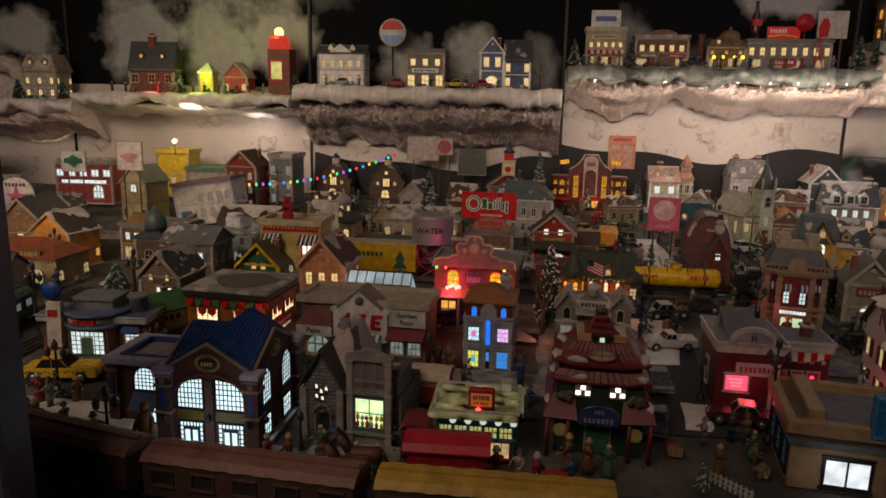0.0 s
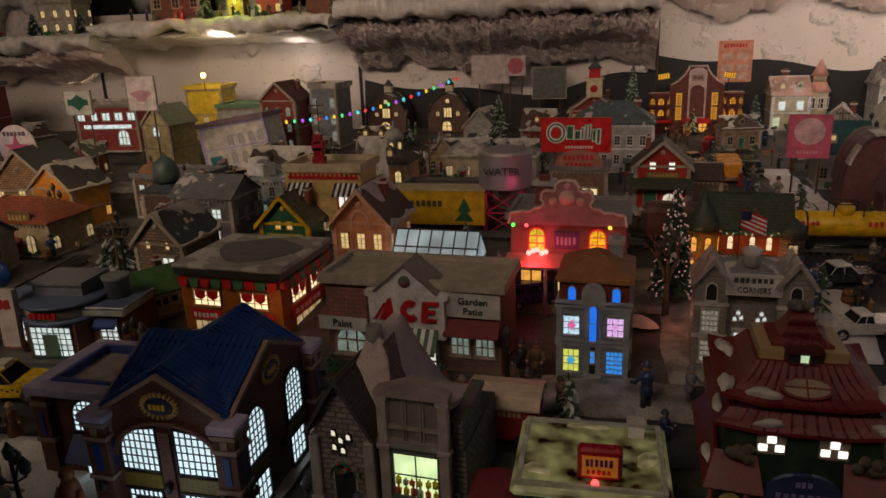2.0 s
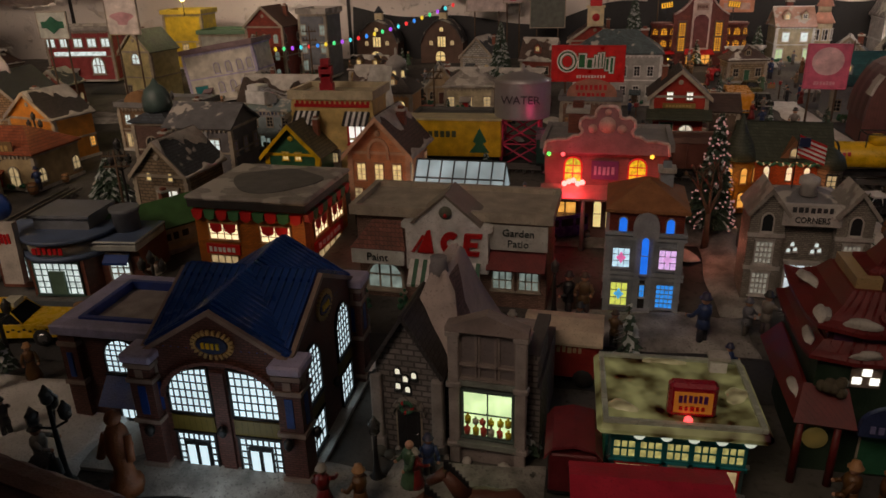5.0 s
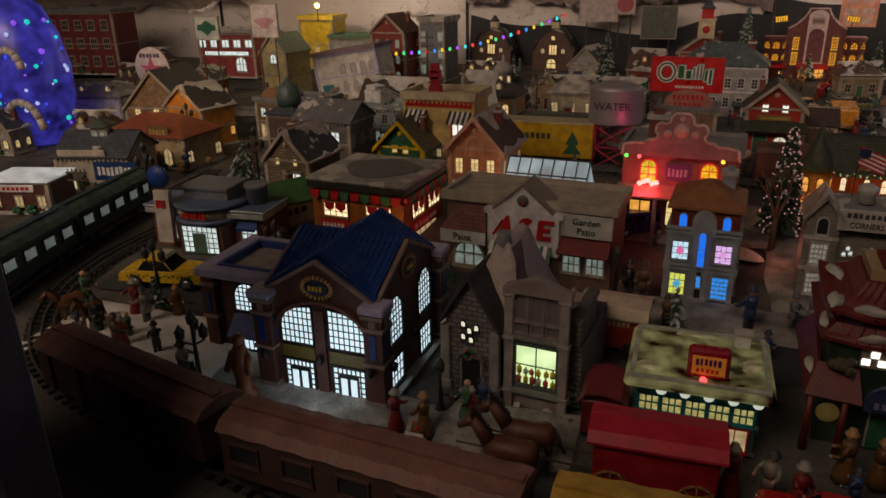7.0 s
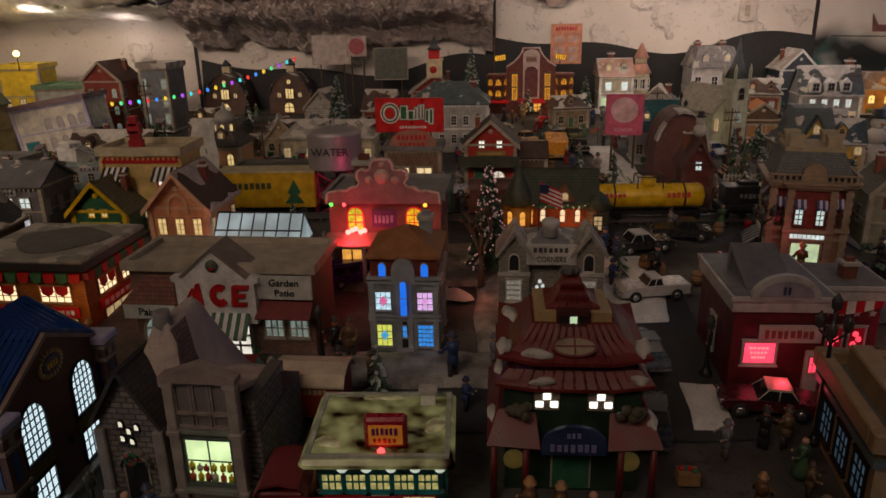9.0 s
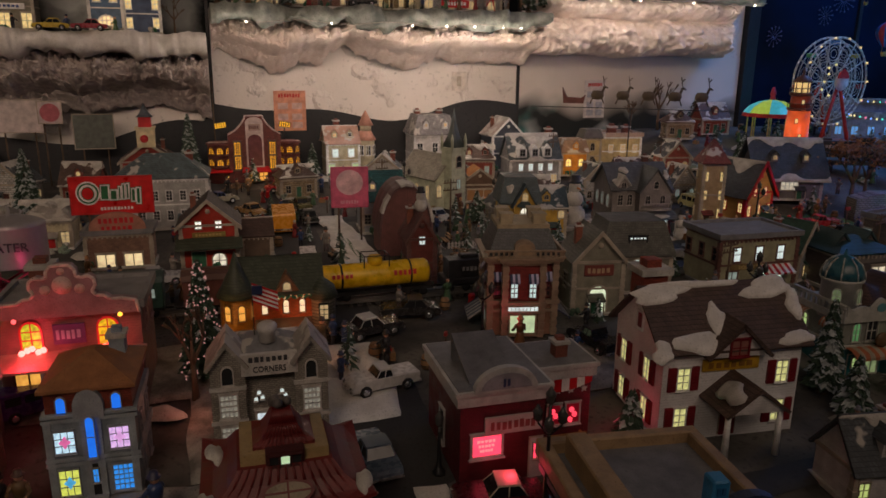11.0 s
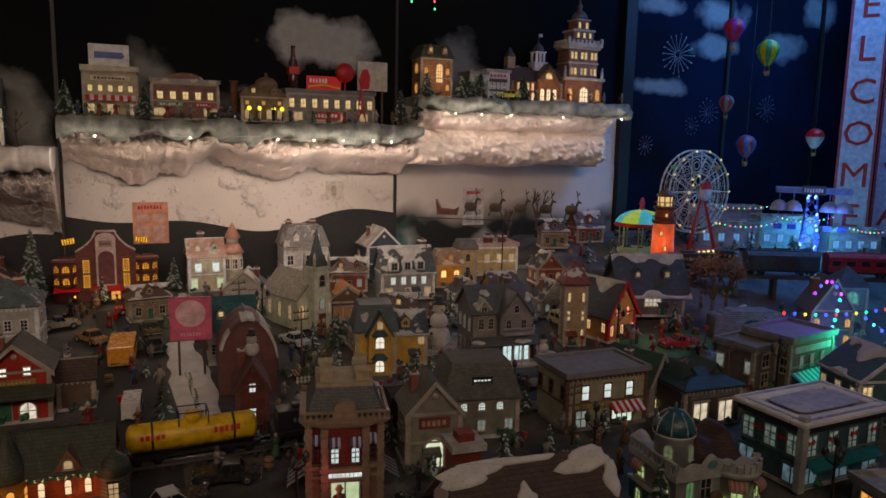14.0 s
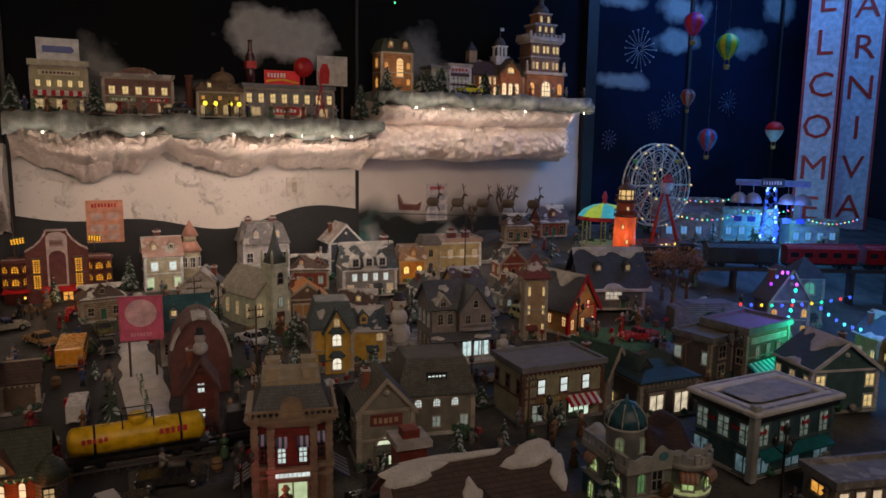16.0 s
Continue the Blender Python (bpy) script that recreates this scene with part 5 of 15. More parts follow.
        part("side_roof", bm, REDROOF, root)
        for u in (0.05, 0.084):
            bm = mesh()
            lathe(bm, [(0.0042, 0), (0.0034, 0.07)], 8)
            part("column", bm, paint((0.1, 0.012, 0.012)), root, "", pose(s * u, -0.094, 0))
        bm = mesh()
        lathe(bm, [(0.001, -0.0015), (0.012, -0.001), (0.012, 0.001), (0.001, 0.0015)], 16, 0, 0, 0, pose(0, 0, 0, 90))
        part("round_window", bm, glow((0.8, 0.55, 0.15), 0.04), root, "", pose(s * 0.062, -0.073, 0.04))
    bm = mesh()
    plate(bm, [(-0.034, 0.064), (0.034, 0.064)] + [(0.034 * math.cos(a), 0.076 + 0.022 * math.sin(a)) for a in np.linspace(0, math.pi, 11)], -0.1, -0.094)
    sign = part("sign", bm, NAVY, root, "dark arched sign with plain bars")
    part("lettering", bars(0.016, 0.006, 3, 2), paint((0.2, 0.2, 0.35)), sign, "", pose(0, -0.1, 0.088))
    part("lettering", bars(0.05, 0.009, 7, 3), paint((0.2, 0.2, 0.35)), sign, "", pose(0, -0.1, 0.073))
    door(root, pose(0, -0.071, 0.004), 0.04, 0.05, GREENP)
    for s in (-1, 1):
        bm = mesh()
        for i in range(9):
            ball(bm, (s * 0.06 + rnd.uniform(-0.012, 0.012), -0.082 + rnd.uniform(-0.004, 0.004), 0.1 + rnd.uniform(0, 0.009)), 0.006, 0, 6)
        part("shrub", bm, paint((0.07, 0.06, 0.04), 0.8), root)
    for i, (x, y, z, w, h, rx, ry) in enumerate(((-0.074, -0.062, 0.171, 0.017, 0.03, 20, 20), (0.071, -0.06, 0.169, 0.018, 0.034, 20, -24), (-0.04, -0.069, 0.1655, 0.034, 0.014, 28, 0), (-0.032, -0.0755, 0.1365, 0.034, 0.009, 35, 0), (0.068, -0.072, 0.1375, 0.02, 0.013, 30, -10),
                                                 (-0.08, -0.05, 0.141, 0.012, 0.03, 5, 25), (-0.085, -0.06, 0.086, 0.016, 0.04, 5, 35), (0.083, -0.07, 0.088, 0.016, 0.04, 5, -35), (-0.066, 0.03, 0.169, 0.02, 0.05, -5, 22))):
        part("snow_patch", snow_blob(w, h, 90 + i, 0.006), SNOW, root, "", pose(x, y, z + 0.001, rx, ry, 0))

pagoda()

def hardware_store():
    """Long low store with a white gabled sign wall, striped awning and side signs."""
    w, d, h = 0.272, 0.11, 0.142
    root = thing("hardware_store", "white and brown hardware store with gabled sign and striped awning", "model house", -0.344, 1.48, 0.9, -4, "village houses")
    bm = mesh()
    box(bm, -w / 2, w / 2, -d / 2, d / 2, 0, h)
    part("wall", bm, paint((0.26, 0.17, 0.14), 0.55, "brick"), root)
    roof_of(root, "flat", w, d, h, 0.008, paint((0.42, 0.38, 0.32), 0.6), 0.008)
    bm = mesh()
    plate(bm, [(-0.058, 0.07), (0.058, 0.07), (0.058, 0.13), (0.064, 0.132), (0.064, 0.139), (0.047, 0.141), (0, 0.18), (-0.047, 0.141), (-0.064, 0.139), (-0.064, 0.132), (-0.058, 0.13)], -d / 2 - 0.02, -d / 2 - 0.004)
    gable = part("sign_gable", bm, paint((0.8, 0.82, 0.79), 0.45), root, "white gabled wall with plain red shapes")
    bm = mesh()
    for s in (-1, 1):
        slab(bm, [(s * 0.05, -d / 2 - 0.023, 0.1405), (s * 0.05, -d / 2 + 0.04, 0.1405), (0, -d / 2 + 0.04, 0.183), (0, -d / 2 - 0.023, 0.183)][::s], 0.003)
    part("gable_cap", bm, paint((0.22, 0.19, 0.17)), gable)
    bm = mesh()
    lathe(bm, [(0.001, -0.002), (0.009, -0.0015), (0.009, 0.0015), (0.001, 0.002)], 16, 0, 0, 0, pose(0, -d / 2 - 0.021, 0.157, 90))
    ball(bm, (0, -d / 2 - 0.023, 0.153), 0.003, 1)
    part("wreath_vent", bm, [paint((0.12, 0.13, 0.1)), REDP], gable)
    red = paint((0.4, 0.012, 0.02), 0.4)
    y0, y1 = -d / 2 - 0.023, -d / 2 - 0.0195
    arc = lambda r, a0, a1: [(0.007 + r * math.cos(radians(v)), 0.113 + 1.15 * r * math.sin(radians(v))) for v in np.linspace(a0, a1, 9)]
    shapes = [[(-0.05, 0.097), (-0.045, 0.097), (-0.0305, 0.121), (-0.0335, 0.123)], [(-0.041, 0.097), (-0.018, 0.097), (-0.022, 0.131), (-0.027, 0.129)]]
    shapes += [arc(0.0145, a0, a0 + 92) + arc(0.006, a0, a0 + 92)[::-1] for a0 in (50, 140, 225)]
    shapes += [[(0.024, 0.097), (0.046, 0.097), (0.047, 0.103), (0.025, 0.103)], [(0.0255, 0.11), (0.044, 0.11), (0.045, 0.116), (0.0265, 0.116)], [(0.027, 0.123), (0.05, 0.123), (0.051, 0.129), (0.028, 0.129)], [(0.0235, 0.1), (0.0325, 0.1), (0.0355, 0.128), (0.0265, 0.128)]]
    for q in shapes:
        bm = mesh()
        plate(bm, q, y0 - 0.0002 * shapes.index(q), y1)
        part("red_shape", bm, red, gable)
    awning(root, pose(-0.002, -d / 2 - 0.018, 0.088), 0.1, 0.026, 0.03, WHITE, GREENP, 16)
    window(root, pose(0.012, -d / 2 - 0.001, 0.01), 0.05, 0.048, glow((1.0, 0.95, 0.8), 0.8, 0.5, 60), TRIM, 0, 3, 3)
    bm = mesh()
    x0, x1 = -0.134, -0.06
    slab(bm, [(x0 - 0.004, -d / 2 - 0.03, 0.1), (x1 + 0.004, -d / 2 - 0.03, 0.1), (x1 - 0.01, -d / 2, 0.134), (x0 + 0.022, -d / 2, 0.134)], 0.004)
    part("side_roof", bm, paint((0.2, 0.075, 0.055), 0.55, "shingle"), root)
    board(root, pose(-0.098, -d / 2 - 0.026, 0.088), 0.078, 0.022, paint((0.62, 0.64, 0.62)), "Paint", 0.016, paint((0.02, 0.03, 0.03)))
    board(root, pose(0.098, -d / 2 - 0.008, 0.122), 0.08, 0.036, paint((0.5, 0.5, 0.48)), "Garden/Patio", 0.0145, paint((0.02, 0.035, 0.03)))
    bm = mesh()
    slab(bm, [(0.056, -d / 2 - 0.026, 0.08), (0.136, -d / 2 - 0.026, 0.08), (0.136, -d / 2 - 0.001, 0.102), (0.056, -d / 2 - 0.001, 0.102)], 0.003)
    part("side_awning", bm, paint((0.16, 0.03, 0.03), 0.6, "plank"), root)
    for u in (0.075, 0.112):
        window(root, pose(u, -d / 2, 0.042), 0.026, 0.026, LDIM, TRIM, 0, 3, 2)
    window(root, pose(-0.097, -d / 2 - 0.001, 0.03), 0.05, 0.04, LDIM, TRIM, 1, 3, 2)
    bm = mesh()
    rnd = random.Random(9)
    for x in (-0.062, 0.055, -0.12):
        for i in range(10):
            ball(bm, (x + rnd.uniform(-0.006, 0.006), -d / 2 - 0.028 + rnd.uniform(-0.004, 0.004), 0.006 + i * 0.0035), 0.006 - i * 0.0004, 0, 6)
    part("shrub", bm, GREENP, root)
    bm = mesh()
    box(bm, -w / 2 - 0.01, w / 2 + 0.01, -d / 2 - 0.04, d / 2 + 0.005, 0, 0.004)
    part("base", bm, SNOW, root)

hardware_store()

def garland_store():
    w, d, h = 0.19, 0.175, 0.105
    root = thing("garland_store", "brown two-storey store with red and green swags and glowing windows", "model house", -0.675, 1.585, 0.914, -4, "village houses")
    WOOD = paint((0.38, 0.14, 0.04), 0.5, "brick")
    bm = mesh()
    box(bm, -w / 2, w / 2, -d / 2, d / 2, 0, h)
    part("wall", bm, WOOD, root)
    bm = mesh()
    box(bm, -w / 2 - 0.006, w / 2 + 0.006, -d / 2 - 0.006, d / 2 + 0.006, h, h + 0.012)
    part("cornice", bm, paint((0.03, 0.028, 0.028), 0.4), root)
    bm = mesh()
    e = 0.009
    box(bm, -w / 2 - e, w / 2 + e, -d / 2 - e, d / 2 + e, h + 0.012, h + 0.02)
    roof = part("roof", bm, SNOWROOF, root, "flat roof with snow rim", None, bevel=0.003)
    bm = mesh()
    pts = [(0.075 * math.cos(a) * (1 + 0.12 * math.sin(3 * a)), 0.065 * math.sin(a) * (1 + 0.1 * math.cos(4 * a))) for a in np.linspace(0, 2 * math.pi, 26, endpoint=False)]
    slab(bm, [(x + 0.008, y, h + 0.0215) for x, y in pts], 0.002)
    part("roof_tar", bm, paint((0.14, 0.135, 0.13), 0.8), roof)
    warm = glow((1.0, 0.8, 0.45), 1.2, 0.5, 160)
    for side, us in (("f", (-0.045, 0.045)), ("r", (-0.03, 0.04))):
        for u in us:
            ob = window(root, on_side(side, u, 0.052, w, d), 0.05, 0.026, warm, paint((0.35, 0.2, 0.1)), 0, 4, 3, bar=0.0012)
            bm = mesh()
            for x in (-0.012, 0.012):
                plate(bm, [(x - 0.011, 0.026), (x - 0.009, 0.014), (x, 0.01), (x + 0.009, 0.014), (x + 0.011, 0.026)], -0.0035, -0.0028)
            part("red_swag", bm, paint((0.45, 0.02, 0.03)), ob)
    for side, L_ in (("f", w), ("r", d)):
        n = 9
        for i in range(n):
            bm = mesh()
            plate(bm, [(-0.01, 0.008), (-0.008, -0.004), (0, -0.009), (0.008, -0.004), (0.01, 0.008)], -0.008, 0)
            part("swag", bm, paint((0.05, 0.14, 0.06)) if i % 2 else paint((0.4, 0.03, 0.03)), root, "", on_side(side, (i + 0.5) / n * L_ - L_ / 2, h - 0.012, w, d))
    lamp("POINT", -0.6, 1.455, 0.975, 0.02, (1.0, 0.5, 0.2), 0.01)
    for side, u, ww in (("f", -0.05, 0.06), ("f", 0.05, 0.06), ("r", 0, 0.12)):
        board(root, on_side(side, u, 0.034, w, d), ww, 0.018, paint((0.45, 0.015, 0.02), 0.35), "", 0, WHITE, 6)
        window(root, on_side(side, u, 0.005, w, d), ww * 0.8, 0.018, LYS, paint((0.2, 0.1, 0.05)), 0, 4, 1)
    lamp("POINT", -0.53, 1.55, 0.96, 0.012, (1, 0.1, 0.05), 0.01)

garland_store()

def row_house():
    w, d, h = 0.118, 0.12, 0.145
    root = thing("row_house", "grey stone row house with stained glass windows and brown roof", "model house", -0.08, 1.48, 0.9, -3, "village houses")
    root.matrix_world = root.matrix_world @ Matrix.Diagonal((0.84, 0.92, 1.06, 1))
    G = paint((0.25, 0.28, 0.31), 0.5)
    bm = mesh()
    box(bm, -w / 2, w / 2, -d / 2, d / 2, 0, 0.118)
    part("wall", bm, G, root)
    bm = mesh()
    box(bm, -w / 2 + 0.002, w / 2 - 0.002, -d / 2 + 0.002, d / 2 - 0.002, 0.118, 0.15)
    part("upper_wall", bm, paint((0.2, 0.045, 0.03), 0.6, "brick"), root)
    roof_of(root, "hip", w, d, 0.15, 0.03, paint((0.26, 0.12, 0.06), 0.7), 0.005)
    bm = mesh()
    bm.free()
    for z in (0.06, 0.066, 0.114, 0.12):
        bm = mesh()
        box(bm, -w / 2 - 0.004, w / 2 + 0.004, -d / 2 - 0.004, d / 2 + 0.004, z, z + 0.004)
        part("stone_band", bm, paint((0.32, 0.35, 0.38), 0.5), root)
    for x in (-w / 2, w / 2 - 0.008, -0.012, 0.006):
        bm = mesh()
        box(bm, x - 0.002, x + 0.008, -d / 2 - 0.0035, -d / 2, 0, 0.118)
        part("pilaster", bm, paint((0.3, 0.33, 0.36), 0.5), root)
    blue, cyan = glow((0.02, 0.2, 1.0), 0.8), glow((0.04, 0.32, 0.95), 0.75, 0.6, 300)
    sil = paint((0.32, 0.33, 0.36))
    for u, z, ww, hh, g, a, nx, ny in ((-0.036, 0.076, 0.026, 0.026, glow((0.6, 0.85, 1.0), 0.9, 0.7, 240), 0, 3, 3), (0.036, 0.076, 0.026, 0.026, PURPLE, 0, 3, 3), (-0.036, 0.022, 0.026, 0.032, glow((0.85, 0.9, 0.15), 0.7, 0.4, 200), 0, 3, 3),
                                       (0.036, 0.022, 0.026, 0.032, cyan, 0, 4, 5), (-0.036, 0.124, 0.012, 0.019, blue, 1, 1, 1), (0.036, 0.124, 0.012, 0.019, blue, 1, 1, 1), (0, 0.07, 0.011, 0.05, blue, 1, 1, 2)):
        ob = window(root, pose(u, -d / 2 + (0.002 if z > 0.12 else (0 if u else -0.007)), z), ww, hh, g, sil, a, nx, ny, bar=0.0009)
        if ww > 0.02 and nx == 3:
            bm = mesh()
            r = 0.006
            plate(bm, [(r * math.cos(a_) * (1 + 0.3 * math.cos(4 * a_)), hh / 2 + r * math.sin(a_) * (1 + 0.3 * math.cos(4 * a_))) for a_ in np.linspace(0, 2 * math.pi, 16, endpoint=False)], -0.0025, -0.001)
            part("rosette", bm, glow({0.022: (0.1, 0.5, 0.9)}.get(z, (1.0, 0.2, 0.5) if u < 0 else (1, 0.5, 1)), 0.7), ob)
    bm = mesh()
    pts = [(0.02, 0.118), (0.02, 0.132)] + [(0.02 * math.cos(a), 0.132 + 0.02 * math.sin(a)) for a in np.linspace(0.2, 2.94, 9)] + [(-0.02, 0.132), (-0.02, 0.118)]
    plate(bm, pts, -d / 2 - 0.006, -d / 2 + 0.02)
    part("gable_arch", bm, sil, root)
    door(root, pose(0, -d / 2 - 0.001, 0.014), 0.013, 0.045, BLACK, cyan)
    bm = mesh()
    for i in range(5):
        box(bm, -0.015, 0.015, -d / 2 - 0.006 * (5 - i) - 0.004, -d / 2, i * 0.004, (i + 1) * 0.004)
    part("steps", bm, sil, root)
    chimney(root, 0.03, 0.025, 0.16, 0.022, 0.024, G)
    for side in ("l", "r"):
        for z in (0.025, 0.075):
            for u in (-0.03, 0.03):
                window(root, on_side(side, u, z, w, d), 0.018, 0.028, UNLIT, sil, 0, 2, 2)
    bm = mesh()
    box(bm, -w / 2 - 0.012, w / 2 + 0.012, -d / 2 - 0.045, d / 2 + 0.005, 0, 0.004)
    part("base", bm, SNOW, root)

row_house()

def saloon():
    w, d, h = 0.19, 0.13, 0.17
    root = thing("saloon", "pink two-storey saloon with curved parapet, red glow and lit arched windows", "model house", -0.128, 1.7, 0.935, -3, "village houses")
    pink = paint((0.26, 0.17, 0.18), 0.5)
    bm = mesh()
    box(bm, -w / 2, w / 2, -d / 2, d / 2, 0, 0.155)
    part("wall", bm, paint((0.19, 0.12, 0.11), 0.5, "clap"), root)
    roof_of(root, "flat", w, d, 0.155, 0.006, paint((0.22, 0.21, 0.21), 0.7), 0.008)
    bm = mesh()
    half = [(0.0, 0.225), (0.012, 0.224), (0.018, 0.217), (0.019, 0.208), (0.026, 0.206), (0.034, 0.208), (0.041, 0.203), (0.042, 0.193), (0.037, 0.186), (0.042, 0.179), (0.052, 0.178), (0.06, 0.172), (0.075, 0.172), (0.093, 0.168), (0.096, 0.15)]
    pts = [(-x, z) for x, z in half[::-1]] + half[1:]
    plate(bm, pts[::-1], -d / 2 - 0.012, -d / 2 + 0.006)
    par = part("parapet", bm, pink, root, "curved parapet with scrolls")
    bm = mesh()
    for a, b_ in zip(pts, pts[1:]):
        rod(bm, (a[0], -d / 2 - 0.012, a[1]), (b_[0], -d / 2 - 0.012, b_[1]), 0.0025, 6)
    part("parapet_edge", bm, paint((0.6, 0.5, 0.46)), par)
    for x, z, r in ((0, 0.196, 0.013), (-0.022, 0.19, 0.007), (0.022, 0.19, 0.007), (0, 0.216, 0.005)):
        bm = mesh()
        lathe(bm, [(0.0005, -0.0035), (r * 0.55, -0.003), (r * 0.6, -0.0018), (r * 0.8, -0.0028), (r, -0.002), (r, 0.001), (0.0005, 0.001)], 16, 0, 0, 0, pose(x, -d / 2 - 0.012, z, 90))
        part("scroll_boss", bm, paint((0.5, 0.36, 0.33)), par)
    for u in (-0.05, 0.05):
        window(root, pose(u, -d / 2, 0.102), 0.025, 0.038, glow((0.85, 0.55, 0.02) if u > 0 else (0.5, 0.62, 0.03), 0.75, 1.2, 150), glow((0.8, 0.02, 0.02), 0.5, 0), 1, 2, 3, bar=0.0016)
    board(root, pose(0, -d / 2 - 0.003, 0.122), 0.042, 0.03, paint((0.12, 0.06, 0.16)), "", 0, LILAC, 5)
    bm = mesh()
    slab(bm, [(-w / 2 - 0.005, -d / 2 - 0.05, 0.088), (w / 2 + 0.005, -d / 2 - 0.05, 0.088), (w / 2 + 0.005, -d / 2, 0.096), (-w / 2 - 0.005, -d / 2, 0.096)], 0.004)
    part("porch_roof", bm, paint((0.45, 0.25, 0.23), 0.4), root)
    for x in (-0.09, -0.03, 0.03, 0.09):
        bm = mesh()
        lathe(bm, [(0.004, 0), (0.003, 0.087)], 8)
        part("porch_post", bm, pink, root, "", pose(x, -d / 2 - 0.045, 0))
    for u in (-0.06, 0.055):
        window(root, pose(u, -d / 2, 0.03), 0.034, 0.036, LA, BRICKDK, 0, 2, 1)
    for u in (-0.008, 0.012):
        window(root, pose(u, -d / 2, 0.025), 0.012, 0.045, glow((1.0, 0.75, 0.3), 0.8), BRICKDK, 1, 1, 2)
    bm = mesh()
    for k in range(5):
        ball(bm, (0.007 * (k - 2), 0.002 * (k % 2), 0.003 * (k % 3)), 0.0045, 0, 8)
    part("red_bulb", bm, glow((1.0, 0.12, 0.1), 6, 0), root, "cluster of lit red bulbs", pose(-0.048, -d / 2 - 0.012, 0.1))
    bm = mesh()
    for k in range(3):
        ball(bm, (0.008 * (k - 1), 0, 0.002 * (k % 2)), 0.004, 0, 8)
    part("red_bulb", bm, glow((1.0, 0.1, 0.06), 5, 0), root, "cluster of lit red bulbs", pose(0.046, -d / 2 - 0.012, 0.1))
    for u, g in ((-0.088, (0.1, 0.9, 0.1)), (-0.066, (1, 0.1, 0.1)), (0.07, (1, 0.5, 0.05)), (0.05, (1, 0.08, 0.05))):
        bm = mesh()
        ball(bm, (u, -d / 2 - 0.012, 0.148 if abs(u) > 0.06 else 0.104), 0.0034, 0, 8)
        part("colored_bulb", bm, glow(g, 2, 0), root)
    for u in (-0.03, 0.03):
        window(root, on_side("r", u, 0.11, w, d), 0.022, 0.035, UNLIT, pink, 0, 2, 2)
        window(root, on_side("l", u, 0.11, w, d), 0.022, 0.035, LYS, pink, 0, 2, 2)
    chimney(root, -0.05, 0.03, 0.16, 0.03, 0.035, BRICK)
    lamp("POINT", -0.183, 1.59, 1.038, 0.13, (1.0, 0.04, 0.07), 0.012)
    lamp("POINT", -0.078, 1.6, 1.035, 0.035, (1.0, 0.06, 0.06), 0.01)

saloon()
lamp("POINT", 0.03, 1.56, 0.97, 0.022, (1.0, 0.3, 0.18), 0.01)

# ---- buildings in the middle ----
H = house
pk = H("pink_house", "pink timber house with decorated front gable and dark snowy roof", -0.53, 1.755, 0.112, 0.13, 0.105, 0.06, "gy", paint((0.62, 0.33, 0.2), 0.5, "clap"), BROWNROOF, [("f", 3, 1, 0.018, 0.034, 0.05, 0, LY, 0, 2, 3, 0.62), ("f", 3, 1, 0.018, 0.025, 0.01, 0, LYS), ("r", 2, 1, 0.018, 0.03, 0.05, 0, LYS), ("l", 2, 1, 0.018, 0.03, 0.05, 0, LYS)],
       yaw=-4, snow=3, seed=4, over=0.012, frame_mat=paint((0.62, 0.42, 0.3)), chims=[(0.2, 0.1, 0.016, 0.06)])
bm = mesh()
for i in range(9):
    a0, a1 = math.pi * i / 9, math.pi * (i + 1) / 9
    q = lambda a, r: (r * math.cos(a), 0.105 + r * 1.2 * math.sin(a))
    plate(bm, [q(a0, 0.016), q(a0, 0.021), q(a1, 0.021), q(a1, 0.016)], -0.004, 0)
box(bm, -0.021, -0.016, -0.004, 0, 0.09, 0.105)
box(bm, 0.016, 0.021, -0.004, 0, 0.09, 0.105)
part("gable_arch", bm, paint((0.62, 0.42, 0.3)), pk, "", on_side("f", 0, 0, 0.112, 0.13))
lamp("POINT", -0.45, 1.69, 1.0, 0.02, (1.0, 0.4, 0.25), 0.01)

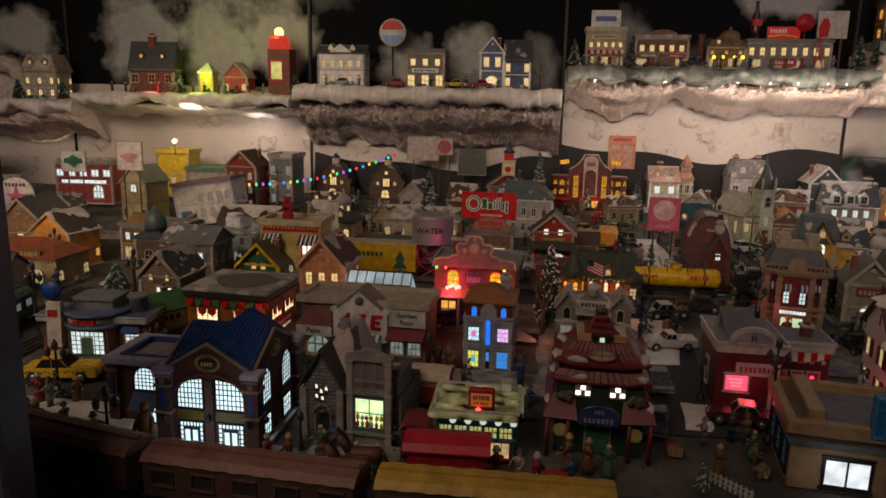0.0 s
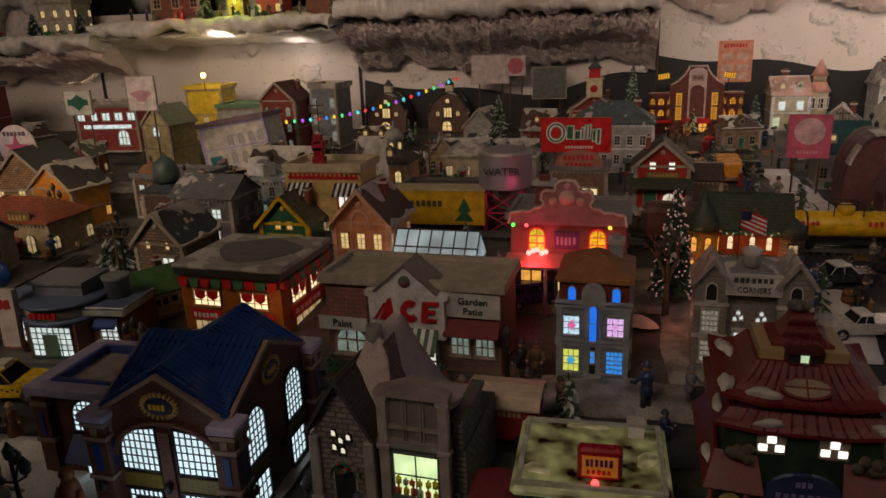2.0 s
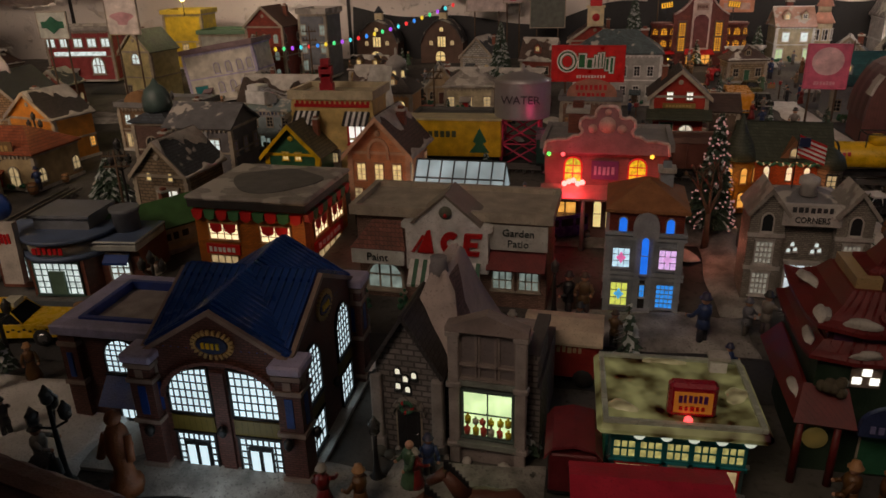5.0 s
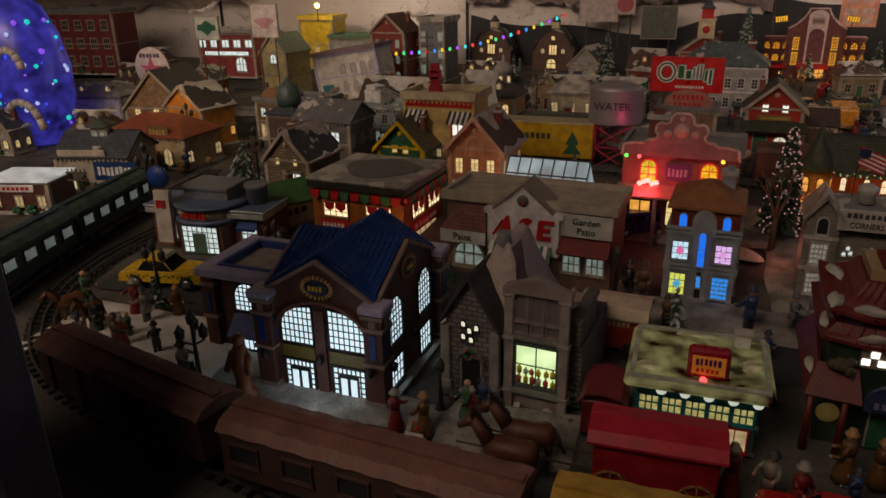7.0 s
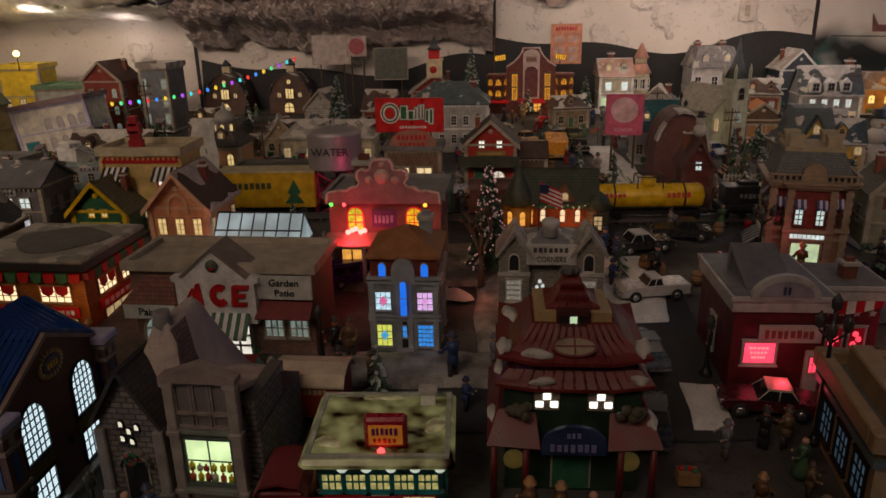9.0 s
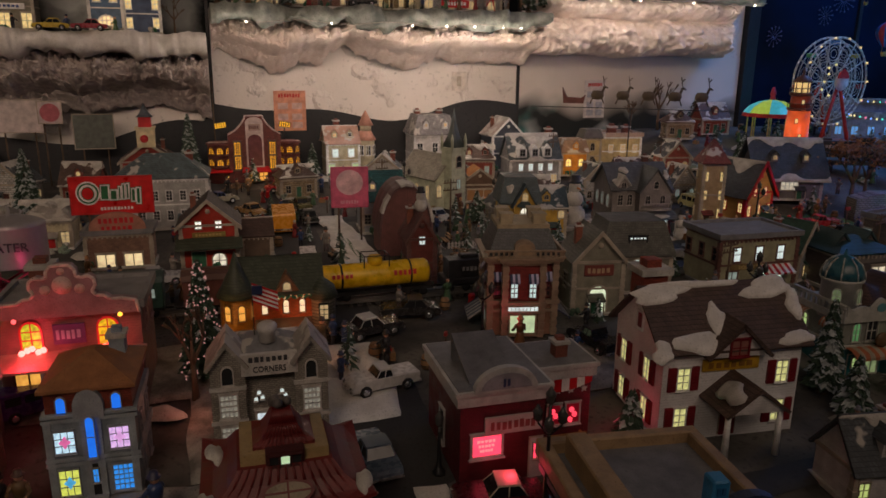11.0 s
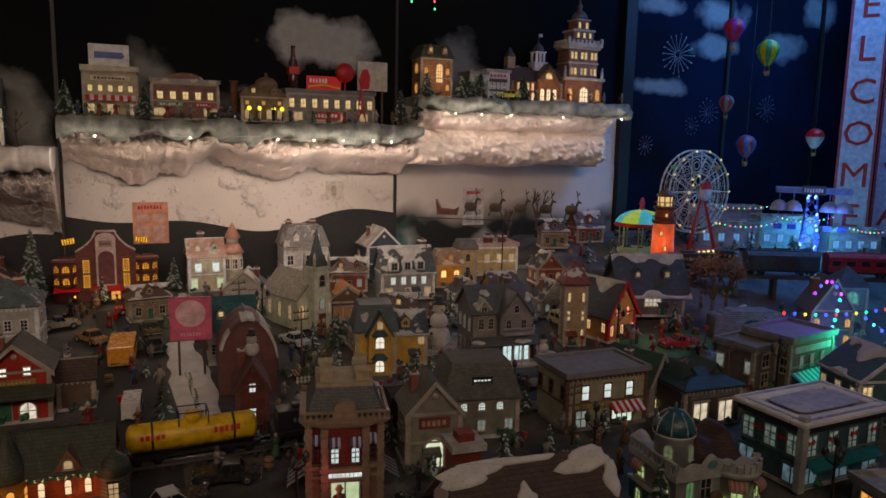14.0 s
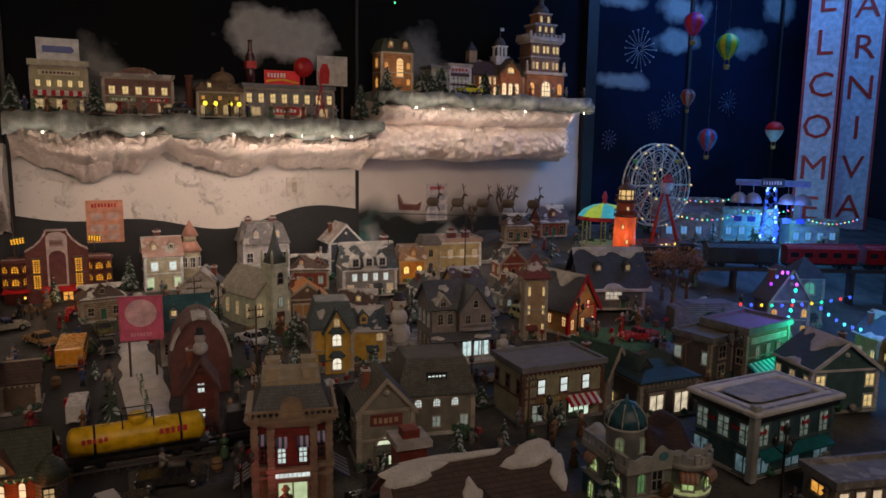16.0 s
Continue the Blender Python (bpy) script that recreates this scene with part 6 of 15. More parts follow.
def greenhouse():
    root = thing("greenhouse", "glass greenhouse with white bars lit from within", "model house", -0.382, 1.765, ground_z(-0.38, 1.76), -3, "village houses")
    w, d = 0.165, 0.1
    glass = glow((0.72, 0.88, 0.92), 0.32, 0.8, 22)
    bm = mesh()
    box(bm, -w / 2, w / 2, -d / 2, d / 2, 0, 0.03)
    part("base_wall", bm, paint((0.35, 0.25, 0.22), 0.6, "brick"), root)
    nx, ny = 7, 2
    for side in (-1, 1):
        for i in range(nx):
            for j in range(ny):
                x0, x1 = -w / 2 + w * i / nx + 0.0012, -w / 2 + w * (i + 1) / nx - 0.0012
                ya, yb = d / 2 * (1 - j / ny), d / 2 * (1 - (j + 1) / ny)
                za, zb = 0.03 + 0.055 * j / ny, 0.03 + 0.055 * (j + 1) / ny
                bm = mesh()
                q = [(x0, side * ya, za), (x1, side * ya, za), (x1, side * (yb + 0.001), zb), (x0, side * (yb + 0.001), zb)]
                slab(bm, q if side < 0 else q[::-1], 0.0012)
                part("pane", bm, glass, root)
    bm = mesh()
    for side in (-1, 1):
        for i in range(nx + 1):
            x = -w / 2 + w * i / nx
            rod(bm, (x, side * d / 2, 0.031), (x, 0, 0.0865), 0.0016, 5)
        for j in range(ny + 1):
            y, z = side * d / 2 * (1 - j / ny), 0.031 + 0.0555 * j / ny
            rod(bm, (-w / 2, y, z), (w / 2, y, z), 0.0018, 5)
    part("glazing_frame", bm, paint((0.1, 0.1, 0.1)), root)
    for s in (-1, 1):
        bm = mesh()
        a = [bm.verts.new((s * w / 2, y, z)) for y, z in ((-d / 2, 0.03), (d / 2, 0.03), (0, 0.085))]
        b_ = [bm.verts.new((s * (w / 2 - 0.002), y, z)) for y, z in ((-d / 2, 0.03), (d / 2, 0.03), (0, 0.085))]
        bm.faces.new(a)
        bm.faces.new(b_[::-1])
        for i in range(3):
            bm.faces.new((a[i], b_[i], b_[(i + 1) % 3], a[(i + 1) % 3]))
        bmesh.ops.recalc_face_normals(bm, faces=list(bm.faces))
        part("end_pane", bm, glass, root)

greenhouse()

def stone_hall():
    """Grey stone civic hall: two gabled towers and a sign between."""
    root = thing("stone_hall", "grey stone hall with two snowy gabled towers and a sign", "model house", 0.133, 1.52, 0.925, -3, "village houses")
    root.matrix_world = root.matrix_world @ Matrix.Diagonal((0.84, 1, 1.02, 1))
    G = paint((0.3, 0.28, 0.25), 0.55, "brick")
    LT = paint((0.5, 0.48, 0.46), 0.5)
    bm = mesh()
    box(bm, -0.06, 0.06, -0.045, 0.06, 0, 0.125)
    part("wall", bm, G, root)
    roof_of(root, "hip", 0.12, 0.105, 0.125, 0.02, paint((0.2, 0.2, 0.21), 0.6, snow=0.3), 0.0)
    for s in (-1, 1):
        bm = mesh()
        plate(bm, [(-0.026, 0), (0.026, 0), (0.026, 0.128), (0, 0.152), (-0.026, 0.128)], -0.062, 0.0)
        tw = part("tower", bm, G, root, "", pose(s * 0.064, 0, 0))
        bm = mesh()
        for k in (-1, 1):
            q = [(k * 0.033, -0.07, 0.124), (k * 0.033, 0.004, 0.124), (0, 0.004, 0.16), (0, -0.07, 0.16)]
            slab(bm, q if k > 0 else q[::-1], 0.005)
        part("tower_roof", bm, SNOWROOF, tw)
        bm = mesh()
        for z in (0.045, 0.092):
            box(bm, -0.028, 0.028, -0.065, -0.06, z, z + 0.005)
        part("stone_band", bm, LT, tw)
        window(tw, pose(0, -0.062, 0.1), 0.016, 0.024, UNLIT, LT, 1, 1, 1)
        window(tw, pose(0, -0.062, 0.055), 0.024, 0.03, glow((0.9, 0.85, 0.7), 0.18, 0.9, 300), LT, 0, 4, 4)
        window(tw, pose(0, -0.062, 0.01), 0.024, 0.03, glow((0.9, 0.85, 0.7), 0.18, 0.9, 300), LT, 0, 4, 4)
        for u in (-0.02, 0.02):
            window(root, on_side("r" if s > 0 else "l", u, 0.06, 0.12, 0.1), 0.016, 0.03, LYS, LT, 0, 2, 2)
    board(root, pose(0, -0.058, 0.124), 0.086, 0.03, LT, "", 0.01, paint((0.05, 0.05, 0.055)), 0, 0.006)
    part("lettering", bars(0.062, 0.0075, 7, 5), paint((0.05, 0.05, 0.055)), root, "", pose(0, -0.0635, 0.1315))
    lettering("CORNERS", 0.0115, paint((0.05, 0.05, 0.055)), root, pose(0, -0.0645, 0.1175))
    for u in (-0.018, 0.018):
        for dx, dz in ((-0.005, 0), (0.005, 0.002), (0.0, 0.009)):
            window(root, pose(u + dx, -0.045, 0.066 + dz), 0.006, 0.006, LW, LT, 1, 1, 1, bar=0.0006)
    window(root, pose(0, -0.045, 0.012), 0.044, 0.036, glow((0.85, 0.95, 1.0), 0.7, 0.7, 80), LT, 0, 3, 2)
    bm = mesh()
    lathe(bm, [(0.014, 0.14), (0.012, 0.152), (0.016, 0.155), (0.016, 0.162), (0.008, 0.166)], 10, 0, -0.02)
    part("chimney", bm, LT, root)
    bm = mesh()
    rod(bm, (-0.02, 0.0, 0.14), (-0.02, 0.0, 0.215), 0.001, 5)
    part("flag_pole", bm, IRON, root)
    bm = mesh()
    for i in range(9):
        slab(bm, [(-0.02, 0, 0.212 - i * 0.003), (0.02, -0.01, 0.2 - i * 0.003), (0.02, -0.01, 0.203 - i * 0.003), (-0.02, 0, 0.215 - i * 0.003)][::-1], 0.0006, i % 2)
    box(bm, -0.02, -0.004, -0.007, -0.003, 0.2, 0.212, 2)
    part("flag", bm, [REDP, WHITE, NAVY], root)

stone_hall()

def turret_house():
    """Orange brick house with a conical turret and a green shingled roof."""
    w, d, h = 0.16, 0.1, 0.105
    root = thing("turret_house", "orange brick house with conical turret, garlands and green roof", "model house", 0.178, 1.83, ground_z(0.18, 1.8), -4, "village houses")
    root.matrix_world = root.matrix_world @ Matrix.Diagonal((0.87, 0.95, 0.95, 1))
    O = paint((0.36, 0.085, 0.03), 0.5, "brick")
    bm = mesh()
    box(bm, -w / 2, w / 2, -d / 2, d / 2, 0, h)
    part("wall", bm, O, root)
    roof_of(root, "gx", w, d, h, 0.05, GREENROOF, 0.01)
    bm = mesh()
    lathe(bm, [(0.034, 0), (0.033, 0.1)], 14, -0.083, -0.035)
    tur = part("turret", bm, paint((0.5, 0.22, 0.05), 0.5, "brick"), root, "orange lit round turret")
    bm = mesh()
    lathe(bm, [(0.04, 0.098), (0.03, 0.115), (0.014, 0.145), (0.001, 0.18)], 14, -0.083, -0.035)
    part("turret_roof", bm, GREENROOF, tur)
    bm = mesh()
    lathe(bm, [(0.026, 0), (0.026, 0.088), (0.029, 0.09)], 12, 0.086, -0.04)
    tb = part("bay", bm, paint((0.3, 0.27, 0.22), 0.55, "stone"), root)
    bm = mesh()
    lathe(bm, [(0.032, 0.088), (0.024, 0.108), (0.002, 0.125)], 12, 0.086, -0.04)
    part("bay_roof", bm, GREENROOF, tb)
    window(tb, pose(0.086, -0.0662, 0.05), 0.016, 0.028, LYS, IRON, 0, 2, 3)
    for u in (-0.03, 0.012, 0.044):
        window(root, pose(u, -d / 2, 0.062), 0.01, 0.025, glow((1, 0.75, 0.45), 0.9), paint((0.2, 0.1, 0.05)), 1, 1, 2)
    for a in (-120, -75, -30):
        m = pose(-0.083, -0.035, 0.058) @ pose(0, 0, 0, 0, 0, a + 90) @ pose(0, -0.0335, 0)
        window(tur, m, 0.012, 0.028, LA, paint((0.25, 0.12, 0.05)), 1, 1, 2)
        window(tur, m @ pose(0, 0, -0.046), 0.013, 0.028, LA, paint((0.25, 0.12, 0.05)), 1, 1, 2)
    bm = mesh()
    plate(bm, [(-0.024, h), (0.024, h), (0, h + 0.034)], -d / 2 - 0.008, 0.0)
    part("dormer", bm, paint((0.18, 0.1, 0.06)), root, "", pose(0.015, 0, 0))
    window(root, pose(0.015, -d / 2 - 0.008, h + 0.004), 0.014, 0.014, LYS, TRIM, 1, 1, 1)
    bm = mesh()
    slab(bm, [(-0.05, -d / 2 - 0.03, 0.045), (0.062, -d / 2 - 0.03, 0.045), (0.062, -d / 2, 0.052), (-0.05, -d / 2, 0.052)], 0.004)
    for x in (-0.046, 0.005, 0.057):
        rod(bm, (x, -d / 2 - 0.027, 0), (x, -d / 2 - 0.027, 0.044), 0.0025, 6)
    part("porch", bm, paint((0.16, 0.1, 0.06)), root)
    for u in (-0.03, 0.03):
        window(root, pose(u, -d / 2, 0.012), 0.024, 0.028, LA, paint((0.2, 0.1, 0.05)), 0, 2, 2)
    rnd = random.Random(2)
    bm = mesh()
    for i in range(60):
        x = -0.05 + 0.12 * i / 60
        ball(bm, (x, -d / 2 - 0.006, 0.098 - 0.006 * abs(math.sin(i * 0.35))), 0.0032, i % 6 == 0, 6)
    part("garland", bm, [GREENP, LYS], root)
    lamp("POINT", 0.07, 1.725, 1.0, 0.035, AMBER, 0.01)
    lamp("POINT", 0.2, 1.74, 0.985, 0.045, (1.0, 0.3, 0.1), 0.01)

turret_house()

def red_shop():
    """Dark red corner shop with an arched parapet and a pink neon window."""
    root = thing("red_corner_shop", "dark red brick corner shop with arched parapet and red-lit window", "model house", 0.455, 1.4, 0.905, -2, "village houses")
    root.matrix_world = root.matrix_world @ Matrix.Diagonal((0.92, 0.92, 0.95, 1))
    R = paint((0.1, 0.012, 0.018), 0.5, "brick")
    LTG = paint((0.42, 0.41, 0.41), 0.5)
    ROOF = paint((0.17, 0.17, 0.18), 0.6)
    # left block, then the lower wing
    for x0, x1, y0, y1, h in ((-0.112, 0.012, -0.085, 0.08, 0.135), (0.012, 0.128, 0.0, 0.085, 0.118)):
        bm = mesh()
        box(bm, x0, x1, y0, y1, 0, h)
        box(bm, x0 - 0.006, x1 + 0.006, y0 - 0.006, y1 + 0.006, h - 0.012, h + 0.004, 1)
        box(bm, x0 - 0.009, x1 + 0.009, y0 - 0.009, y1 + 0.009, h + 0.004, h + 0.01, 1)
        part("block", bm, [R, LTG], root)
        bm = mesh()
        box(bm, x0 - 0.004, x1 + 0.004, y0 - 0.004, y1 + 0.004, h + 0.01, h + 0.0115)
        part("roof", bm, ROOF, root)
    bm = mesh()
    pts = [(0.046 * math.cos(a), 0.143 + 0.034 * math.sin(a)) for a in np.linspace(0, math.pi, 15)]
    plate(bm, pts, -0.096, -0.086)
    arch = part("arched_parapet", bm, LTG, root, "", pose(-0.05, 0, 0))
    bm = mesh()
    pts = [(0.036 * math.cos(a), 0.147 + 0.022 * math.sin(a)) for a in np.linspace(0, math.pi, 15)]
    plate(bm, pts, -0.0975, -0.096)
    part("arch_panel", bm, paint((0.26, 0.25, 0.28)), arch)
    part("lettering", bars(0.012, 0.012, 2, 1), NAVY, arch, "", pose(0, -0.097, 0.156))
    bm = mesh()
    slab(bm, [(-0.095, -0.07, 0.147), (-0.03, -0.07, 0.147), (-0.03, 0.02, 0.185), (-0.095, 0.02, 0.185)], 0.004)
    box(bm, -0.095, -0.03, 0.01, 0.02, 0.145, 0.181)
    part("skylight", bm, paint((0.13, 0.13, 0.14), 0.4), root)
    neon = glow((1.0, 0.05, 0.1), 1.7, 0.3, 60)
    neo = window(root, pose(-0.073, -0.085, 0.046), 0.042, 0.03, neon, LTG, 0, 1, 1)
    for k in range(3):
        part("lettering", bars(0.028 - 0.004 * k, 0.0035, 5, k), glow((1.0, 0.3, 0.3), 0.9, 0), neo, "", pose(0, -0.001, 0.022 - 0.007 * k))
    board(root, pose(-0.035, -0.086, 0.09), 0.085, 0.026, paint((0.4, 0.36, 0.36)), "", 0, paint((0.2, 0.06, 0.06)), 8)
    window(root, on_side("l", 0, 0.03, 0.224, 0.16), 0.022, 0.05, UNLIT, LTG, 0, 1, 2)
    door(root, pose(0.0005, -0.086, 0.004), 0.018, 0.06, LTG, neon)
    for i in range(3):
        u = 0.035 + i * 0.032
        ob = window(root, pose(u, 0.0, 0.03), 0.022, 0.032, glow((0.5, 0.01, 0.03), 0.12), LTG, 0, 1, 1)
        for k in range(3):
            bm = mesh()
            ball(bm, ((-0.004, 0.003, -0.002)[k], -0.002, 0.006 + 0.008 * k), 0.0045, 0, 6)
            part("lit_figure", bm, glow((1.0, 0.06, 0.1), 1.3), ob)
    bm = mesh()
    for i in range(5):
        u = 0.028 + i * 0.022
        plate(bm, [((0.006 if k % 2 == 0 else 0.0026) * math.cos(a) + u, 0.085 + (0.006 if k % 2 == 0 else 0.0026) * math.sin(a)) for k, a in enumerate(np.linspace(math.pi / 2, 2.5 * math.pi, 10, endpoint=False))], -0.003, 0)
    part("star", bm, LTG, root)
    bm = mesh()
    for i in range(9):
        u0, u1 = 0.012 + 0.0129 * i, 0.012 + 0.0129 * (i + 1)
        sag = lambda u: 0.106 - 0.012 * abs(math.sin((u - 0.012) * 54 * 0.5))
        slab(bm, [(u0, -0.004, sag(u0) - 0.01), (u1, -0.004, sag(u1) - 0.01), (u1, -0.004, 0.108), (u0, -0.004, 0.108)], 0.002, i % 2)
    part("bunting", bm, [REDP, WHITE], root)
    chimney(root, 0.085, 0.03, 0.128, 0.02, 0.022, BRICK)
    bm = mesh()
    for z in (0.012, 0.02, 0.028):
        box(bm, -0.03, 0.03, -0.002 - z * 0.3, 0.002 - z * 0.3, z, z + 0.005)
    for x in (-0.025, 0.025):
        box(bm, x - 0.002, x + 0.002, -0.012, 0.004, 0, 0.03)
    box(bm, -0.03, 0.03, -0.018, -0.003, 0.01, 0.012)
    part("bench", bm, paint((0.3, 0.16, 0.06), 0.6, "plank"), root, "", pose(0.075, -0.03, 0.0))
    bm = mesh()
    box(bm, -0.125, 0.14, -0.12, 0.09, 0, 0.004)
    part("base", bm, paint((0.08, 0.075, 0.075), 0.7), root)
    lamp("POINT", 0.4, 1.28, 0.95, 0.028, (1.0, 0.05, 0.1), 0.01)
    lamp("POINT", 0.6, 1.37, 0.945, 0.018, (1.0, 0.05, 0.1), 0.01)

red_shop()

def bank():
    root = thing("tan_bank", "tan flat-roofed drive-in building with blue upright sign", "model house", 0.5, 1.135, 0.9, -8, "village houses")
    T = paint((0.3, 0.21, 0.13), 0.55)
    bm = mesh()
    box(bm, -0.09, 0.09, -0.08, 0.09, 0, 0.095)
    box(bm, -0.095, 0.095, -0.085, 0.095, 0.072, 0.08, 1)
    part("wall", bm, [T, paint((0.1, 0.12, 0.13))], root)
    bm = mesh()
    for q in ((-0.1, 0.1, -0.09, -0.075), (-0.1, 0.1, 0.083, 0.098), (-0.1, -0.085, -0.075, 0.083), (0.085, 0.1, -0.075, 0.083)):
        box(bm, *q, 0.09, 0.112)
    box(bm, -0.07, -0.045, -0.07, 0.08, 0.09, 0.125)
    part("parapet", bm, T, root, "", None, bevel=0.002)
    bm = mesh()
    box(bm, -0.085, 0.085, -0.075, 0.083, 0.093, 0.097)
    part("roof", bm, paint((0.16, 0.16, 0.165), 0.8), root)
    bm = mesh()
    box(bm, -0.009, 0.009, -0.01, 0.01, 0, 0.065)
    sg = part("upright_sign", bm, paint((0.06, 0.2, 0.38), 0.4), root, "blue upright sign with plain bars", pose(0.02, -0.085, 0.098), bevel=0.002)
    for i in range(4):
        part("lettering", bars(0.011, 0.009, 2, i), paint((0.03, 0.1, 0.22)), sg, "", pose(0, -0.0102, 0.055 - i * 0.014))
    bm = mesh()
    pts = [(0.035 * math.cos(a), 0.028 * math.sin(a)) for a in np.linspace(0, math.pi, 13)] + [(0.024 * math.cos(a), 0.018 * math.sin(a)) for a in np.linspace(math.pi, 0, 13)]
    for i in range(12):
        plate(bm, [pts[i], pts[i + 1], pts[24 - i], pts[25 - i]], -0.006, 0.006)
    part("arch_sign", bm, paint((0.03, 0.04, 0.07)), root, "", pose(0.062, -0.08, 0.11))
    bm = mesh()
    box(bm, -0.02, 0.03, 0.0, 0.06, 0.097, 0.125)
    box(bm, -0.022, 0.032, -0.002, 0.062, 0.125, 0.129, 1)
    box(bm, 0.05, 0.08, -0.02, 0.06, 0.097, 0.12)
    box(bm, 0.048, 0.082, -0.022, 0.062, 0.12, 0.124, 1)
    lathe(bm, [(0.007, 0.124), (0.007, 0.132), (0.004, 0.134)], 8, 0.065, 0.02, 1)
    part("roof_unit", bm, [paint((0.3, 0.36, 0.38)), paint((0.18, 0.18, 0.19))], root)
    part("lettering", bars(0.045, 0.012, 5, 2), NAVY, root, "", pose(0.045, -0.0905, 0.102))
    window(root, pose(-0.01, -0.08, 0.012), 0.06, 0.04, glow((0.9, 0.95, 1.0), 0.8, 0.7, 40), IRON, 0, 2, 1)
    awning(root, pose(0.06, -0.086, 0.065), 0.034, 0.02, 0.02, NAVY, paint((0.3, 0.35, 0.4)), 6)
    for u in (-0.05, 0, 0.05):
        window(root, on_side("l", u, 0.02, 0.18, 0.17), 0.03, 0.04, glow((0.3, 0.5, 0.7), 0.08, 0.9, 80), IRON, 0, 3, 3)
    lamp("POINT", 0.46, 1.02, 0.94, 0.012, COOL, 0.02)

bank()

def farmhouse():
    w, d, h, rh = 0.22, 0.15, 0.145, 0.066
    root = thing("white_farmhouse", "white clapboard farmhouse with red shutters and snowy brown roof", "model house", 0.778, 1.415, 0.905, -6, "village houses")
    part("wall", wall_mesh(w, d, h, "gx", rh), paint((0.8, 0.78, 0.76), 0.5, "clap", var=0.12), root)
    planes = roof_of(root, "gx", w, d, h, rh, BROWNROOF, 0.012)
    shut = paint((0.16, 0.012, 0.02), 0.45)

    def shuttered(m, ww=0.026, hh=0.036, pane=LYS):
        ob = window(root, m, ww, hh, pane, WHITE, 0, 2, 3)
        for s in (-1, 1):
            bm = mesh()
            box(bm, s * (ww / 2 + 0.0085) - 0.0062, s * (ww / 2 + 0.0085) + 0.0062, -0.0032, 0, -0.002, hh + 0.002)
            for k in range(7):
                box(bm, s * (ww / 2 + 0.0085) - 0.005, s * (ww / 2 + 0.0085) + 0.005, -0.004, -0.003, 0.001 + k * hh / 7, 0.003 + k * hh / 7)
            part("shutter", bm, shut, ob)

    g = glow((0.95, 0.9, 0.35), 0.55, 0.8, 240)
    for z in (0.02, 0.082):
        for u in (-0.042, 0.032):
            shuttered(on_side("l", u, z, w, d), 0.016, 0.032, g)
        for u in (-0.078, 0.08):
            shuttered(on_side("f", u, z, w, d), 0.018, 0.032, g)
    window(root, on_side("l", 0, 0.15, w, d), 0.016, 0.024, shut, WHITE, 0, 1, 1)

    # front gable with porch
    bm = mesh()
    plate(bm, [(-0.042, 0.13), (0.042, 0.13), (0.042, 0.14), (0, 0.176), (-0.042, 0.14)], -d / 2 - 0.01, 0)
    part("gable_wall", bm, WHITECLAP, root)
    bm = mesh()
    for k in (-1, 1):
        q = [(k * 0.052, -d / 2 - 0.018, 0.132), (k * 0.052, 0.0, 0.132), (0, 0.0, 0.182), (0, -d / 2 - 0.018, 0.182)]
        slab(bm, q if k > 0 else q[::-1], 0.005)
    part("gable_roof", bm, BROWNROOF, root)
    window(root, pose(0, -d / 2 - 0.01, 0.133), 0.026, 0.022, paint((0.25, 0.12, 0.1)), shut, 0, 2, 2)
    board(root, pose(-0.005, -d / 2, 0.116), 0.09, 0.018, paint((0.4, 0.25, 0.05)), "", 0, paint((0.2, 0.1, 0.03)), 6)
    bm = mesh()
    for k in (-1, 1):
        q = [(k * 0.05, -d / 2 - 0.07, 0.07), (k * 0.05, -d / 2, 0.07), (0, -d / 2, 0.108), (0, -d / 2 - 0.07, 0.108)]
        slab(bm, q if k > 0 else q[::-1], 0.005)
    part("porch_roof", bm, BROWNROOF, root)
    for x in (-0.04, 0.04):
        bm = mesh()
        lathe(bm, [(0.005, 0), (0.004, 0.07)], 8)
        part("porch_post", bm, WHITE, root, "", pose(x, -d / 2 - 0.06, 0))
    bm = mesh()
    plate(bm, [(-0.042, 0.07), (0.042, 0.07), (0, 0.1)], -d / 2 - 0.066, -d / 2 - 0.06)
    part("porch_gable", bm, WHITECLAP, root)
    door(root, pose(0, -d / 2, 0.004), 0.024, 0.056, shut)
    chimney(root, -0.075, 0.05, h + 0.02, 0.04, 0.055, paint((0.25, 0.06, 0.04), 0.6, "brick"))
    blobs_on(root, planes[0], ((0.12, 0.86, 0.12, 0.034), (0.26, 0.14, 0.11, 0.036), (0.44, 0.42, 0.034, 0.08), (0.85, 0.86, 0.1, 0.045), (0.98, 0.6, 0.03, 0.06), (0.9, 0.12, 0.06, 0.03), (0.02, 0.05, 0.04, 0.04), (0.4, 0.97, 0.16, 0.014)), 240, CLEANSNOW)
    part("snow_patch", snow_blob(0.05, 0.05, 140, 0.006), SNOW, root, "", pose(-0.028, -d / 2 - 0.045, 0.093, 0, -38))
    lamp("POINT", 0.635, 1.38, 0.945, 0.008, (1.0, 0.06, 0.1), 0.01)

farmhouse()

